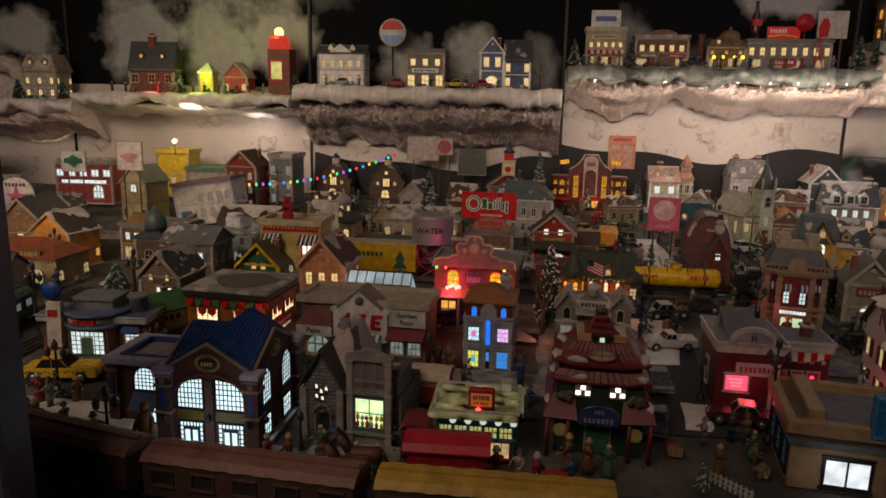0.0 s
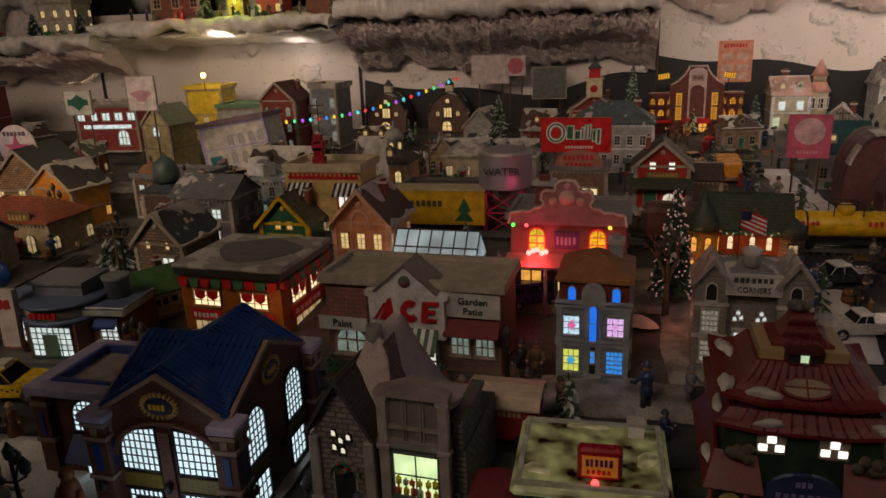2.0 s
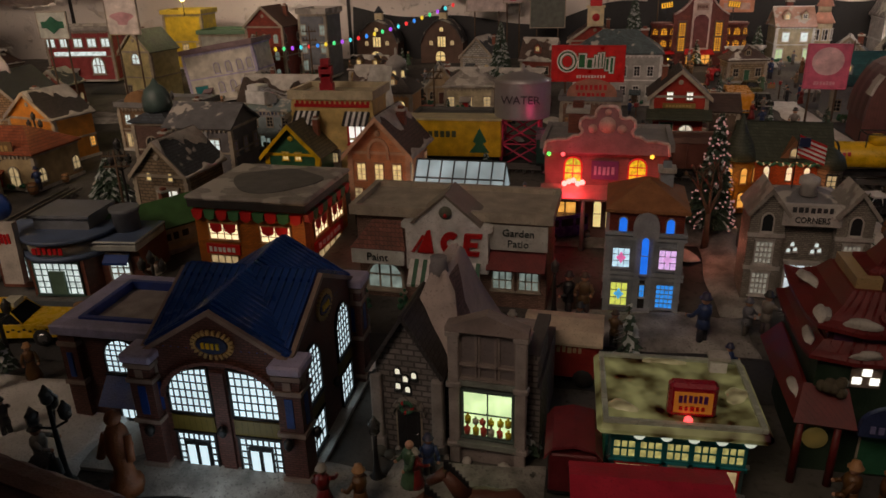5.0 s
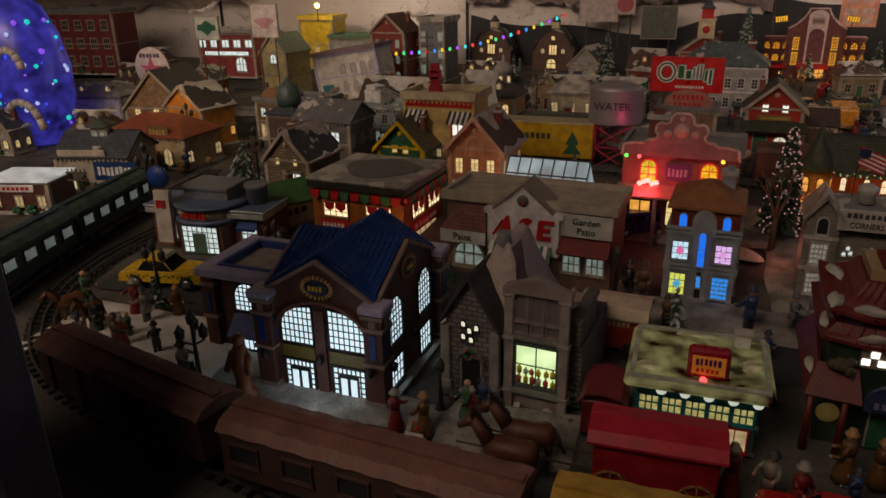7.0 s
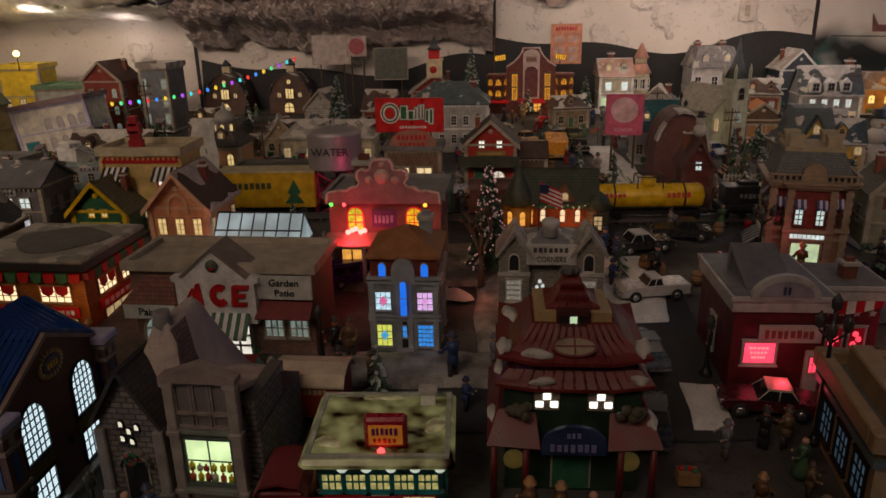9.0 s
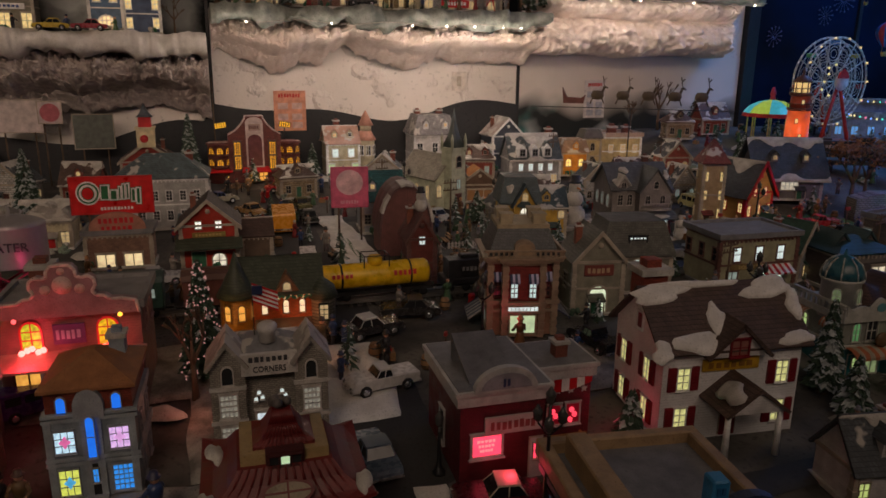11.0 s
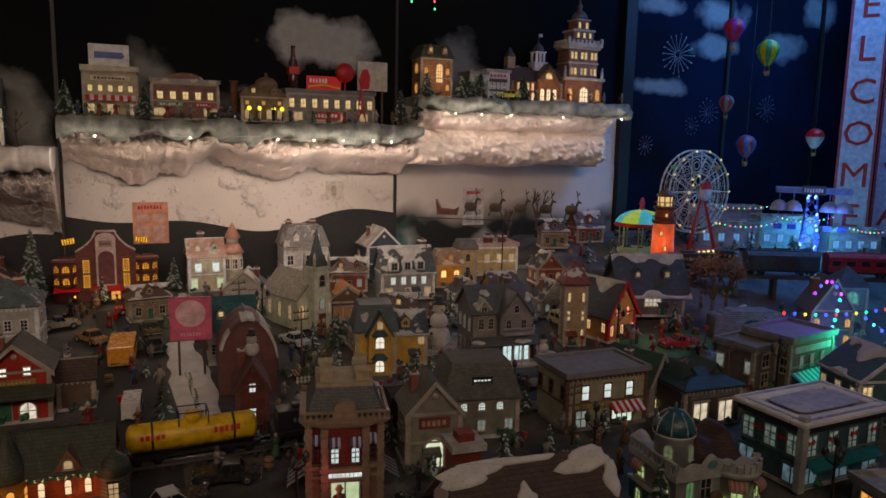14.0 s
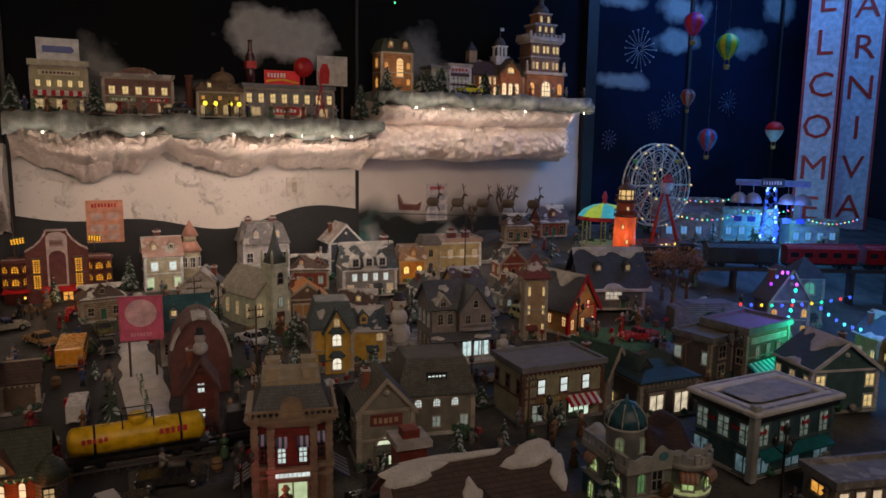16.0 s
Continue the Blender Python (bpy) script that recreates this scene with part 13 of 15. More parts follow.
def fir(name, label, x, y, h, r, seed, snow=0.4, lights=None, z=None):
    """A bottle-brush fir: a wire trunk with many short bristles, snow on the tips."""
    rnd = random.Random(seed)
    root = thing(name, label, "tree", x, y, ground_z(x, y) if z is None else z, rnd.uniform(0, 90), "village trees")
    bm = mesh()
    rod(bm, (0, 0, 0), (0, 0, h), 0.004, 6, 0, 0.001)
    lathe(bm, [(0.012, 0), (0.012, 0.006), (0.006, 0.008)], 8)
    part("trunk", bm, BARK, root)
    bm = mesh()
    n = int(900 * (h / 0.2) * (r / 0.05))
    for i in range(min(n, 1500)):
        v = rnd.random() ** 1.35
        zz = h * (0.1 + 0.9 * v)
        rr = r * (1 - v) ** 0.85 * rnd.uniform(0.72, 1.06) + 0.004
        a = rnd.uniform(0, 2 * math.pi)
        d = Vector((math.cos(a), math.sin(a), 0))
        t = Vector((-d.y, d.x, 0)) * (0.0032 + 0.004 * (1 - v))
        base, tip = Vector((0, 0, zz + 0.2 * rr)) + d * rr * 0.25, Vector((0, 0, zz - 0.1 * rr)) + d * rr
        mid = base.lerp(tip, 0.55)
        white = 1 if rnd.random() < snow else 0
        f = bm.faces.new([bm.verts.new(q) for q in (base, mid - t, tip, mid + t)])
        f.material_index = white
        f = bm.faces.new([bm.verts.new(q) for q in (base, mid + Vector((0, 0, t.length)), tip, mid - Vector((0, 0, t.length)))])
        f.material_index = white
    part("crown", bm, [NEEDLE, NEEDLESNOW], root)
    if lights:
        bm = mesh()
        for i in range(170):
            v = rnd.random() ** 1.2
            rr, a, zz = r * (1 - v) ** 0.85 * 1.0 + 0.003, rnd.uniform(0, 6.283), h * (0.08 + 0.92 * v)
            m = Matrix.Translation((rr * math.cos(a), rr * math.sin(a), zz))
            box(bm, -0.0011, 0.0011, -0.0011, 0.0011, -0.0011, 0.0011, 0, m)
        ob = part("fairy_light", bm, lights, root)
        ob["kind"] = "stuff"
    return root

fir("christmas_tree", "snowy fir covered in tiny pink-white lights", 0.045, 1.68, 0.2, 0.038, 1, 0.12, glow((1.0, 0.5, 0.45), 0.3, 0))
for i, (x_, y_, h_, r_) in enumerate(((-0.413, 2.8, 0.24, 0.05), (0.015, 3.25, 0.24, 0.045), (2.1, 3.25, 0.15, 0.045), (2.2, 3.27, 0.12, 0.035), (-1.15, 1.83, 0.1, 0.05), (-0.97, 2.3, 0.1, 0.032), (-0.35, 1.88, 0.07, 0.022), (0.85, 2.6, 0.1, 0.03), (0.62, 1.36, 0.08, 0.028), (1.01, 1.4, 0.16, 0.032), (-0.82, 2.45, 0.11, 0.035), (1.0, 1.33, 0.1, 0.03), (-1.9, 1.35, 0.16, 0.06), (0.45, 3.3, 0.12, 0.03),
                                    (1.1, 1.95, 0.05, 0.02), (-0.22, 1.115, 0.045, 0.018), (1.95, 2.75, 0.1, 0.035), (0.75, 2.25, 0.09, 0.025))):
    fir("fir_tree", "dark bottle-brush fir dusted with snow", x_, y_, h_, r_, 10 + i, 0.35)
for i, (x_, h_, z_) in enumerate(((0.14, 0.11, S3), (0.37, 0.1, S3), (1.27, 0.13, S3), (1.375, 0.09, S4), (1.52, 0.09, S4), (1.56, 0.07, S4), (1.605, 0.1, S4), (1.8, 0.1, S4), (-1.08, 0.1, S1), (-1.63, 0.11, S1), (-2.43, 0.09, 1.424), (-2.2, 0.08, 1.424), (1.34, 0.1, S4 - 0.09))):
    fir("fir_tree", "small dark fir on the snowy ledge", x_, 3.2, h_, 0.03, 60 + i, 0.25, None, z_)

def bare_tree(x, y, h, seed, leaf=None, z=None):
    rnd = random.Random(seed)
    root = thing("bare_tree" if not leaf else "autumn_tree", "leafless brown branching tree" if not leaf else "bushy brown autumn tree with dry leaves", "tree", x, y, ground_z(x, y) if z is None else z, 0, "village trees")
    bm, tips = mesh(), []

    def grow(p, d, L_, r, k):
        q = p + d * L_
        rod(bm, p, q, r, 6, 0, r * 0.65)
        if k == 0:
            tips.append(q)
            return
        for i in range(3):
            e = (d + Vector((rnd.uniform(-1, 1), rnd.uniform(-1, 1), rnd.uniform(-0.2, 0.7))) * 0.75).normalized()
            grow(q, e, L_ * rnd.uniform(0.55, 0.8), r * 0.62, k - 1)

    grow(Vector((0, 0, 0)), Vector((0, 0, 1)), h * 0.36, h * 0.035, 3)
    part("trunk", bm, BARK, root)
    if leaf:
        bm = mesh()
        for q in tips:
            for _ in range(22):
                c = q + Vector((rnd.gauss(0, 1), rnd.gauss(0, 1), rnd.gauss(0, 1))) * h * 0.06
                u = Vector((rnd.uniform(-1, 1), rnd.uniform(-1, 1), rnd.uniform(-1, 1))).normalized() * h * 0.025
                v = u.orthogonal().normalized() * h * 0.018
                bm.faces.new([bm.verts.new(w) for w in (c - u, c + v, c + u, c - v)])
        part("crown", bm, leaf, root)

bare_tree(0.03, 1.62, 0.17, 1)
bare_tree(0.0, 3.2, 0.12, 2, None, S2)
bare_tree(1.95, 3.3, 0.24, 3)
bare_tree(1.8, 3.28, 0.22, 4)
bare_tree(-0.78, 1.9, 0.12, 5)
DRY = paint((0.2, 0.1, 0.05), 0.8)
bare_tree(2.0, 2.3, 0.26, 6, DRY)
bare_tree(2.12, 2.36, 0.2, 7, DRY)
bare_tree(0.6, 2.42, 0.12, 8, paint((0.06, 0.09, 0.05), 0.8))

def street_lamp(x, y, h, heads=3, lit=False):
    root = thing("street_lamp", "black ornate street lamp with dark lantern heads" if not lit else "black street lamp with glowing globe", "street lamp", x, y, ground_z(x, y), 0, "street lamps")
    bm = mesh()
    lathe(bm, [(0.009, 0), (0.009, 0.005), (0.005, 0.009), (0.0032, 0.02), (0.0022, h * 0.75), (0.0022, h)], 8)
    part("pole", bm, IRON, root)
    for i in range(heads):
        a = 2 * math.pi * i / max(1, heads - 1) if i else 0
        r = 0.016 if i else 0.0
        cx, cy, cz = r * math.cos(a), r * math.sin(a), h * (0.84 if i else 1.0)
        bm = mesh()
        if i:
            rod(bm, (0, 0, cz - 0.012), (cx, cy, cz - 0.002), 0.0014, 5)
        lathe(bm, [(0.0025, cz), (0.0055, cz + 0.003), (0.006, cz + 0.011), (0.0065, cz + 0.012), (0.003, cz + 0.017), (0.001, cz + 0.021)], 8, cx, cy, 1)
        part("lantern", bm, [IRON, LYS if lit else paint((0.05, 0.05, 0.05), 0.25)], root)

for x_, y_, h_, n_ in ((-0.663, 1.0, 0.095, 4), (-0.89, 1.2, 0.09, 3), (-0.968, 1.62, 0.16, 4), (-0.2, 1.39, 0.07, 1), (0.416, 1.215, 0.17, 4), (0.333, 1.36, 0.07, 1), (0.515, 1.68, 0.12, 4), (-1.15, 1.5, 0.16, 4), (0.92, 2.6, 0.14, 3), (0.66, 2.75, 0.16, 3), (1.1, 2.0, 0.09, 1), (1.05, 2.45, 0.1, 1), (1.42, 2.9, 0.1, 2), (-0.77, 1.36, 0.07, 3), (1.05, 1.62, 0.14, 4), (1.36, 1.37, 0.15, 4), (0.93, 1.22, 0.12, 1), (1.72, 1.8, 0.14, 4), (-1.28, 2.35, 0.12, 1), (-1.52, 2.1, 0.12, 3), (1.55, 2.2, 0.12, 2), (-0.36, 1.05, 0.055, 1)):
    street_lamp(x_, y_, h_, n_)

def power_pole(x, y, h, arms=True):
    root = thing("power_pole", "dark wooden utility pole with cross arms", "utility pole", x, y, ground_z(x, y), 12, "utility poles")
    bm = mesh()
    rod(bm, (0, 0, 0), (0, 0, h), 0.003, 7, 0, 0.002)
    part("pole", bm, BARK, root)
    for i, z in enumerate((h * 0.93, h * 0.82) if arms else ()):
        bm = mesh()
        box(bm, -0.022, 0.022, -0.0015, 0.0015, z, z + 0.003)
        for x_ in (-0.018, -0.009, 0.009, 0.018):
            rod(bm, (x_, 0, z + 0.003), (x_, 0, z + 0.009), 0.0012, 5)
        part("cross_arm", bm, BARK, root)

for x_, y_, h_ in ((-1.2, 2.78, 0.22), (-1.0, 2.72, 0.24), (-0.99, 2.28, 0.16), (-0.95, 1.58, 0.17), (-1.25, 1.42, 0.14), (1.1, 1.76, 0.13), (1.3, 3.0, 0.2), (0.69, 2.38, 0.18), (0.6, 2.8, 0.18), (1.7, 2.9, 0.16), (-0.55, 2.4, 0.16), (1.62, 1.86, 0.14), (0.105, 3.36, 0.36)):
    power_pole(x_, y_, h_, h_ < 0.3)

# ---- billboards and signs ----

def billboard(name, label, x, y, w, h, ztop, face, rim, yaw=0.0):
    zg = ground_z(x, y)
    root = thing(name, label, "billboard", x, y, zg, yaw, "billboards")
    zb = ztop - zg - h
    bm = mesh()
    box(bm, -w / 2, w / 2, -0.003, 0.003, zb, zb + h)
    part("panel", bm, face, root, "", None, bevel=0.0008)
    bm = mesh()
    for q in ((-w / 2, w / 2, zb, zb + 0.003), (-w / 2, w / 2, zb + h - 0.003, zb + h), (-w / 2, -w / 2 + 0.003, zb + 0.003, zb + h - 0.003), (w / 2 - 0.003, w / 2, zb + 0.003, zb + h - 0.003)):
        box(bm, q[0], q[1], -0.0045, -0.003, q[2], q[3])
    part("rim", bm, rim, root)
    for s in (-1, 1):
        bm = mesh()
        rod(bm, (s * w * 0.3, 0.005, 0), (s * w * 0.3, 0.005, zb + h * 0.8), 0.0028, 6)
        part("leg", bm, BARK, root)
    return root, zb

bb, zb = billboard("red_billboard", "red billboard with green and white plain letter shapes", -0.152, 2.43, 0.186, 0.092, 1.158, paint((0.5, 0.012, 0.02), 0.35), paint((0.42, 0.01, 0.015)), -3)
GM = paint((0.008, 0.1, 0.035), 0.4)

def disc(parent, name, mat, x, z, rx, rz, y0, y1):
    bm = mesh()
    plate(bm, [(x + rx * math.cos(a), z + rz * math.sin(a)) for a in np.linspace(0, 2 * math.pi, 26, endpoint=False)], y0, y1)
    return part(name, bm, mat, parent)

for k, (mat, grow) in enumerate(((WHITE, 0.0035), (GM, 0.0), (WHITE, -0.004), (GM, -0.009), (paint((0.5, 0.012, 0.02), 0.35), -0.011))):
    disc(bb, "round_mark", mat, -0.052, zb + 0.052, 0.0235 + grow, 0.025 + grow, -0.0042 - 0.0008 * k, -0.003)
for x0, w_, z0, h_ in ((-0.024, 0.017, 0.036, 0.034), (-0.003, 0.014, 0.035, 0.023), (0.015, 0.005, 0.036, 0.03), (0.024, 0.005, 0.036, 0.036), (0.033, 0.005, 0.037, 0.036), (0.044, 0.008, 0.03, 0.03), (0.055, 0.008, 0.024, 0.038)):
    for mat, e, y0 in ((GM, 0.0032, -0.0042), (WHITE, 0.0018, -0.005)):
        bm = mesh()
        plate(bm, [(x0 - e, zb + z0 - e), (x0 + w_ + e, zb + z0 - e), (x0 + w_ + e + 0.002, zb + z0 + h_ + e), (x0 - e + 0.002, zb + z0 + h_ + e)], y0, -0.003)
        part("letter_shape", bm, mat, bb)
    bm = mesh()
    plate(bm, [(x0 + 0.001, zb + z0 + 0.001), (x0 + w_ - 0.001, zb + z0 + 0.001), (x0 + w_, zb + z0 + h_ - 0.001), (x0 + 0.002, zb + z0 + h_ - 0.001)], -0.0058, -0.003)
    part("letter_shape", bm, GM, bb)
part("lettering", bars(0.075, 0.008, 10, 2), WHITE, bb, "", pose(0.01, -0.003, zb + 0.014))
bb, zb = billboard("pink_billboard", "pink billboard with a pale round emblem on tall posts", 0.43, 2.46, 0.1, 0.11, 1.155, paint((0.5, 0.13, 0.2), 0.5), paint((0.45, 0.1, 0.17)), -8)
disc(bb, "emblem", paint((0.6, 0.42, 0.45), 0.5), 0, zb + 0.068, 0.036, 0.034, -0.004, -0.003)
part("lettering", bars(0.05, 0.01, 7, 2), paint((0.6, 0.3, 0.36)), bb, "", pose(0, -0.003, zb + 0.015))
bb, zb = billboard("white_billboard", "white billboard with faint pink drawing", -1.45, 2.45, 0.1, 0.105, 1.295, paint((0.62, 0.57, 0.54), 0.5), TRIM)
bm = mesh()
plate(bm, [(0.03 * math.cos(a) * (1 + 0.4 * math.sin(3 * a)), zb + 0.045 + 0.018 * math.sin(a)) for a in np.linspace(0, 2 * math.pi, 18, endpoint=False)], -0.0038, -0.003)
part("pink_shape", bm, paint((0.5, 0.3, 0.32)), bb)
bb, zb = billboard("green_billboard", "pale billboard with dark green plain shield", -1.635, 2.4, 0.095, 0.075, 1.26, paint((0.5, 0.52, 0.47), 0.5), TRIM)
bm = mesh()
plate(bm, [(-0.035, zb + 0.03), (-0.02, zb + 0.03), (0, zb + 0.014), (0.02, zb + 0.03), (0.035, zb + 0.03), (0.035, zb + 0.048), (0.02, zb + 0.048), (0, zb + 0.062), (-0.02, zb + 0.048), (-0.035, zb + 0.048)], -0.0042, -0.003)
part("green_shape", bm, GREENP, bb)
root = thing("round_star_sign", "round white sign with red star shape on post", "sign", -1.79, 2.3, ground_z(-1.79, 2.3))
bm = mesh()
rod(bm, (0, 0.004, 0), (0, 0.004, 0.2), 0.004, 6)
part("post", bm, IRON, root)
bm = mesh()
lathe(bm, [(0.002, -0.004), (0.066, -0.003), (0.066, 0.003), (0.002, 0.004)], 26, 0, 0, 0, pose(0, 0, 0.205, 90))
part("disc", bm, paint((0.62, 0.55, 0.53)), root)
bm = mesh()
plate(bm, [((0.044 if k % 2 == 0 else 0.018) * math.cos(a), 0.2 + (0.044 if k % 2 == 0 else 0.018) * math.sin(a)) for k, a in enumerate(np.linspace(math.pi / 2, 2.5 * math.pi, 10, endpoint=False))], -0.006, -0.004)
part("star", bm, paint((0.5, 0.14, 0.2)), root)
part("lettering", bars(0.08, 0.014, 6, 1), paint((0.12, 0.1, 0.1)), root, "", pose(0, -0.004, 0.245))
for nm, lb, x_, y_, w_, h_, zt, fc in (("pale_board", "plain pale board on the back wall", -0.515, 3.3, 0.15, 0.11, 1.29, paint((0.5, 0.44, 0.43))), ("grey_board", "grey framed board with dim picture", -0.29, 3.3, 0.13, 0.12, 1.24, paint((0.09, 0.1, 0.09), 0.5, scale=60)), ("emblem_board", "white board with round red star emblem", -0.415, 3.28, 0.075, 0.075, 1.285, paint((0.5, 0.42, 0.42)))):
    bb, zb = billboard(nm, lb, x_, y_, w_, h_, zt, fc, TRIM)
    if nm == "emblem_board":
        bm = mesh()
        bm.free()
        disc(bb, "emblem", paint((0.35, 0.1, 0.12)), 0, zb + 0.037, 0.03, 0.03, -0.004, -0.003)
for nm, lb, x_, z_, w_, h_, fc in (("orange_poster", "pale orange poster with round emblem on the wall", 0.385, 1.235, 0.12, 0.15, paint((0.55, 0.28, 0.2), 0.6)), ("white_poster", "white paper poster with small pictures on the wall", 1.69, 1.27, 0.1, 0.16, paint((0.55, 0.52, 0.52), 0.6)), ("wall_socket_plate", "square white socket plate on the wall", 1.065, 1.345, 0.06, 0.075, paint((0.55, 0.5, 0.46), 0.5))):
    root = thing(nm, lb, "poster" if "poster" in nm else "socket plate", x_, 3.402, z_)
    bm = mesh()
    box(bm, -w_ / 2, w_ / 2, -0.002, 0.002, -h_ / 2, h_ / 2)
    part("sheet", bm, fc, root)
    if "poster" in nm:
        part("lettering", bars(w_ * 0.7, h_ * 0.1, 8, 2), REDP, root, "", pose(0, -0.002, h_ * 0.38))
        bm = mesh()
        for u, v in ((-0.22, 0.12), (0.22, 0.12), (-0.22, -0.15), (0.22, -0.15), (-0.22, -0.36), (0.22, -0.36)):
            box(bm, u * w_ - w_ * 0.16, u * w_ + w_ * 0.16, -0.003, -0.002, v * h_ - h_ * 0.08, v * h_ + h_ * 0.08)
        part("picture", bm, paint((0.5, 0.36, 0.33) if nm[0] == "o" else (0.35, 0.36, 0.42)), root)
    else:
        bm = mesh()
        box(bm, -0.01, 0.01, -0.003, -0.002, -0.02, 0.02)
        part("switch", bm, TRIM, root)
root = thing("torn_banner", "tattered translucent white banner on a post", "banner", -0.66, 2.27, ground_z(-0.66, 2.27))
bm = mesh()
rod(bm, (0.0, 0, 0), (0.0, 0, 0.17), 0.0025, 6)
part("post", bm, BARK, root)
bm = mesh()
rows_ = [[bm.verts.new((-0.03 + 0.06 * i / 6 + 0.004 * math.sin(j), -0.006 + 0.006 * math.sin(i * 1.7 + j), 0.06 + 0.125 * j / 8 - (0.02 * abs(math.sin(i * 2.3)) if j == 0 else 0))) for i in range(7)] for j in range(9)]
for a, b_ in zip(rows_, rows_[1:]):
    for i in range(6):
        bm.faces.new((a[i], a[i + 1], b_[i + 1], b_[i])).smooth = True
part("cloth", bm, paint((0.5, 0.5, 0.48), 0.7), root)
root = thing("water_tower", "corrugated steel water tower on red lattice legs", "water tower", -0.294, 2.08, ground_z(-0.29, 2.08))
bm = mesh()
prof = []
for i in range(25):
    prof.append((0.06 + (0.0012 if i % 2 else 0), 0.105 + 0.075 * i / 24))
lathe(bm, prof + [(0.062, 0.182), (0.045, 0.19), (0.02, 0.197), (0.004, 0.2), (0.003, 0.215)], 24)
part("tank", bm, glaze((0.45, 0.42, 0.43), 0.35, 0, 0.5), root)
lettering("WATER", 0.024, paint((0.05, 0.04, 0.05)), root, pose(0.0, -0.0625, 0.148))
for i in range(4):
    a = math.pi / 4 + math.pi / 2 * i
    c = lambda a, z: (0.055 * math.cos(a) * (1.1 - z), 0.055 * math.sin(a) * (1.1 - z), z)
    bm = mesh()
    rod(bm, c(a, 0), c(a, 0.105), 0.0035, 6)
    part("leg", bm, paint((0.4, 0.05, 0.1)), root)
    bm = mesh()
    b_ = a + math.pi / 2
    for z0, z1 in ((0, 0.05), (0.05, 0.1)):
        rod(bm, c(a, z0), c(b_, z1), 0.0022, 5)
        rod(bm, c(b_, z0), c(a, z1), 0.0022, 5)
    rod(bm, c(a, 0.05), c(b_, 0.05), 0.0022, 5)
    part("brace", bm, paint((0.4, 0.05, 0.1)), root)
lamp("POINT", -0.23, 1.96, 1.06, 0.05, (1.0, 0.05, 0.2), 0.01)
root = thing("moving_van", "yellow moving van trailer with green tree shape", "trailer", -0.445, 2.06, ground_z(-0.44, 2.06) + 0.002)
bm = mesh()
box(bm, -0.11, 0.11, -0.03, 0.03, 0.02, 0.1)
part("body", bm, paint((0.55, 0.36, 0.02), 0.4), root, "", None, bevel=0.002)
bm = mesh()
box(bm, -0.111, 0.111, -0.031, 0.031, 0.1, 0.104)
part("roof", bm, paint((0.5, 0.45, 0.3)), root)
part("lettering", bars(0.09, 0.016, 7, 6), paint((0.05, 0.06, 0.03)), root, "", pose(-0.03, -0.03, 0.07))
bm = mesh()
plate(bm, [(0.04, 0.03), (0.085, 0.03), (0.07, 0.05), (0.078, 0.055), (0.063, 0.085), (0.048, 0.055), (0.055, 0.05)], -0.0315, -0.03)
part("green_shape", bm, GREENP, root)
for u in (-0.08, -0.06, 0.08):
    bm = mesh()
    lathe(bm, [(0.004, -0.031), (0.011, -0.03), (0.011, 0.03), (0.004, 0.031)], 12, 0, 0, 0, pose(u, 0, 0.011, 90))
    part("wheelset", bm, RUBBER, root)
for x_, y_, a_, c_, rc, l_ in ((-0.185, 1.27, -3, (0.22, 0.03, 0.025), (0.5, 0.42, 0.33), "red popcorn van with cream snowy roof"), (-0.172, 1.075, 90, (0.1, 0.012, 0.016), (0.13, 0.02, 0.025), "dark red kiosk wagon with rounded top")):
    root = thing("kiosk_wagon", l_, "wagon", x_, y_, 0.902, a_)
    root.scale = (0.72, 0.8, 0.85) if a_ == 90 else (1, 1, 1)
    bm = mesh()
    box(bm, -0.042, 0.042, -0.028, 0.028, 0.012, 0.062)
    part("body", bm, paint(c_, 0.5), root, "", None, bevel=0.002)
    bm = mesh()
    prof = [(-0.033, 0.06), (-0.024, 0.072), (0, 0.077), (0.024, 0.072), (0.033, 0.06)]
    arched(bm, prof, 0.046)
    part("roof", bm, paint(rc, 0.6), root)
    part("lettering", bars(0.05, 0.008, 8, 2), paint((0.4, 0.3, 0.2)), root, "", pose(0, -0.028, 0.05))
    for u in (-0.025, 0.025):
        bm = mesh()
        lathe(bm, [(0.004, -0.03), (0.012, -0.029), (0.012, 0.029), (0.004, 0.03)], 12, 0, 0, 0, pose(u, 0, 0.012, 90))
        part("wheelset", bm, RUBBER, root)
root = thing("roof_ladder_truck", "white fire truck with long ladder on a rooftop", "toy truck", -0.86, 2.05, 1.075, -22)
bm = mesh()
box(bm, -0.06, -0.0, -0.02, 0.02, 0, 0.03)
box(bm, -0.055, -0.02, -0.018, 0.018, 0.03, 0.042)
part("body", bm, WHITE, root, "", None, bevel=0.002)
bm = mesh()
for s in (-1, 1):
    rod(bm, (-0.02, s * 0.008, 0.035), (0.2, s * 0.008, -0.01), 0.002, 5)
for i in range(14):
    u = i / 13
    rod(bm, (-0.02 + 0.22 * u, -0.008, 0.035 - 0.045 * u), (-0.02 + 0.22 * u, 0.008, 0.035 - 0.045 * u), 0.001, 4)
part("ladder", bm, GREYP, root)

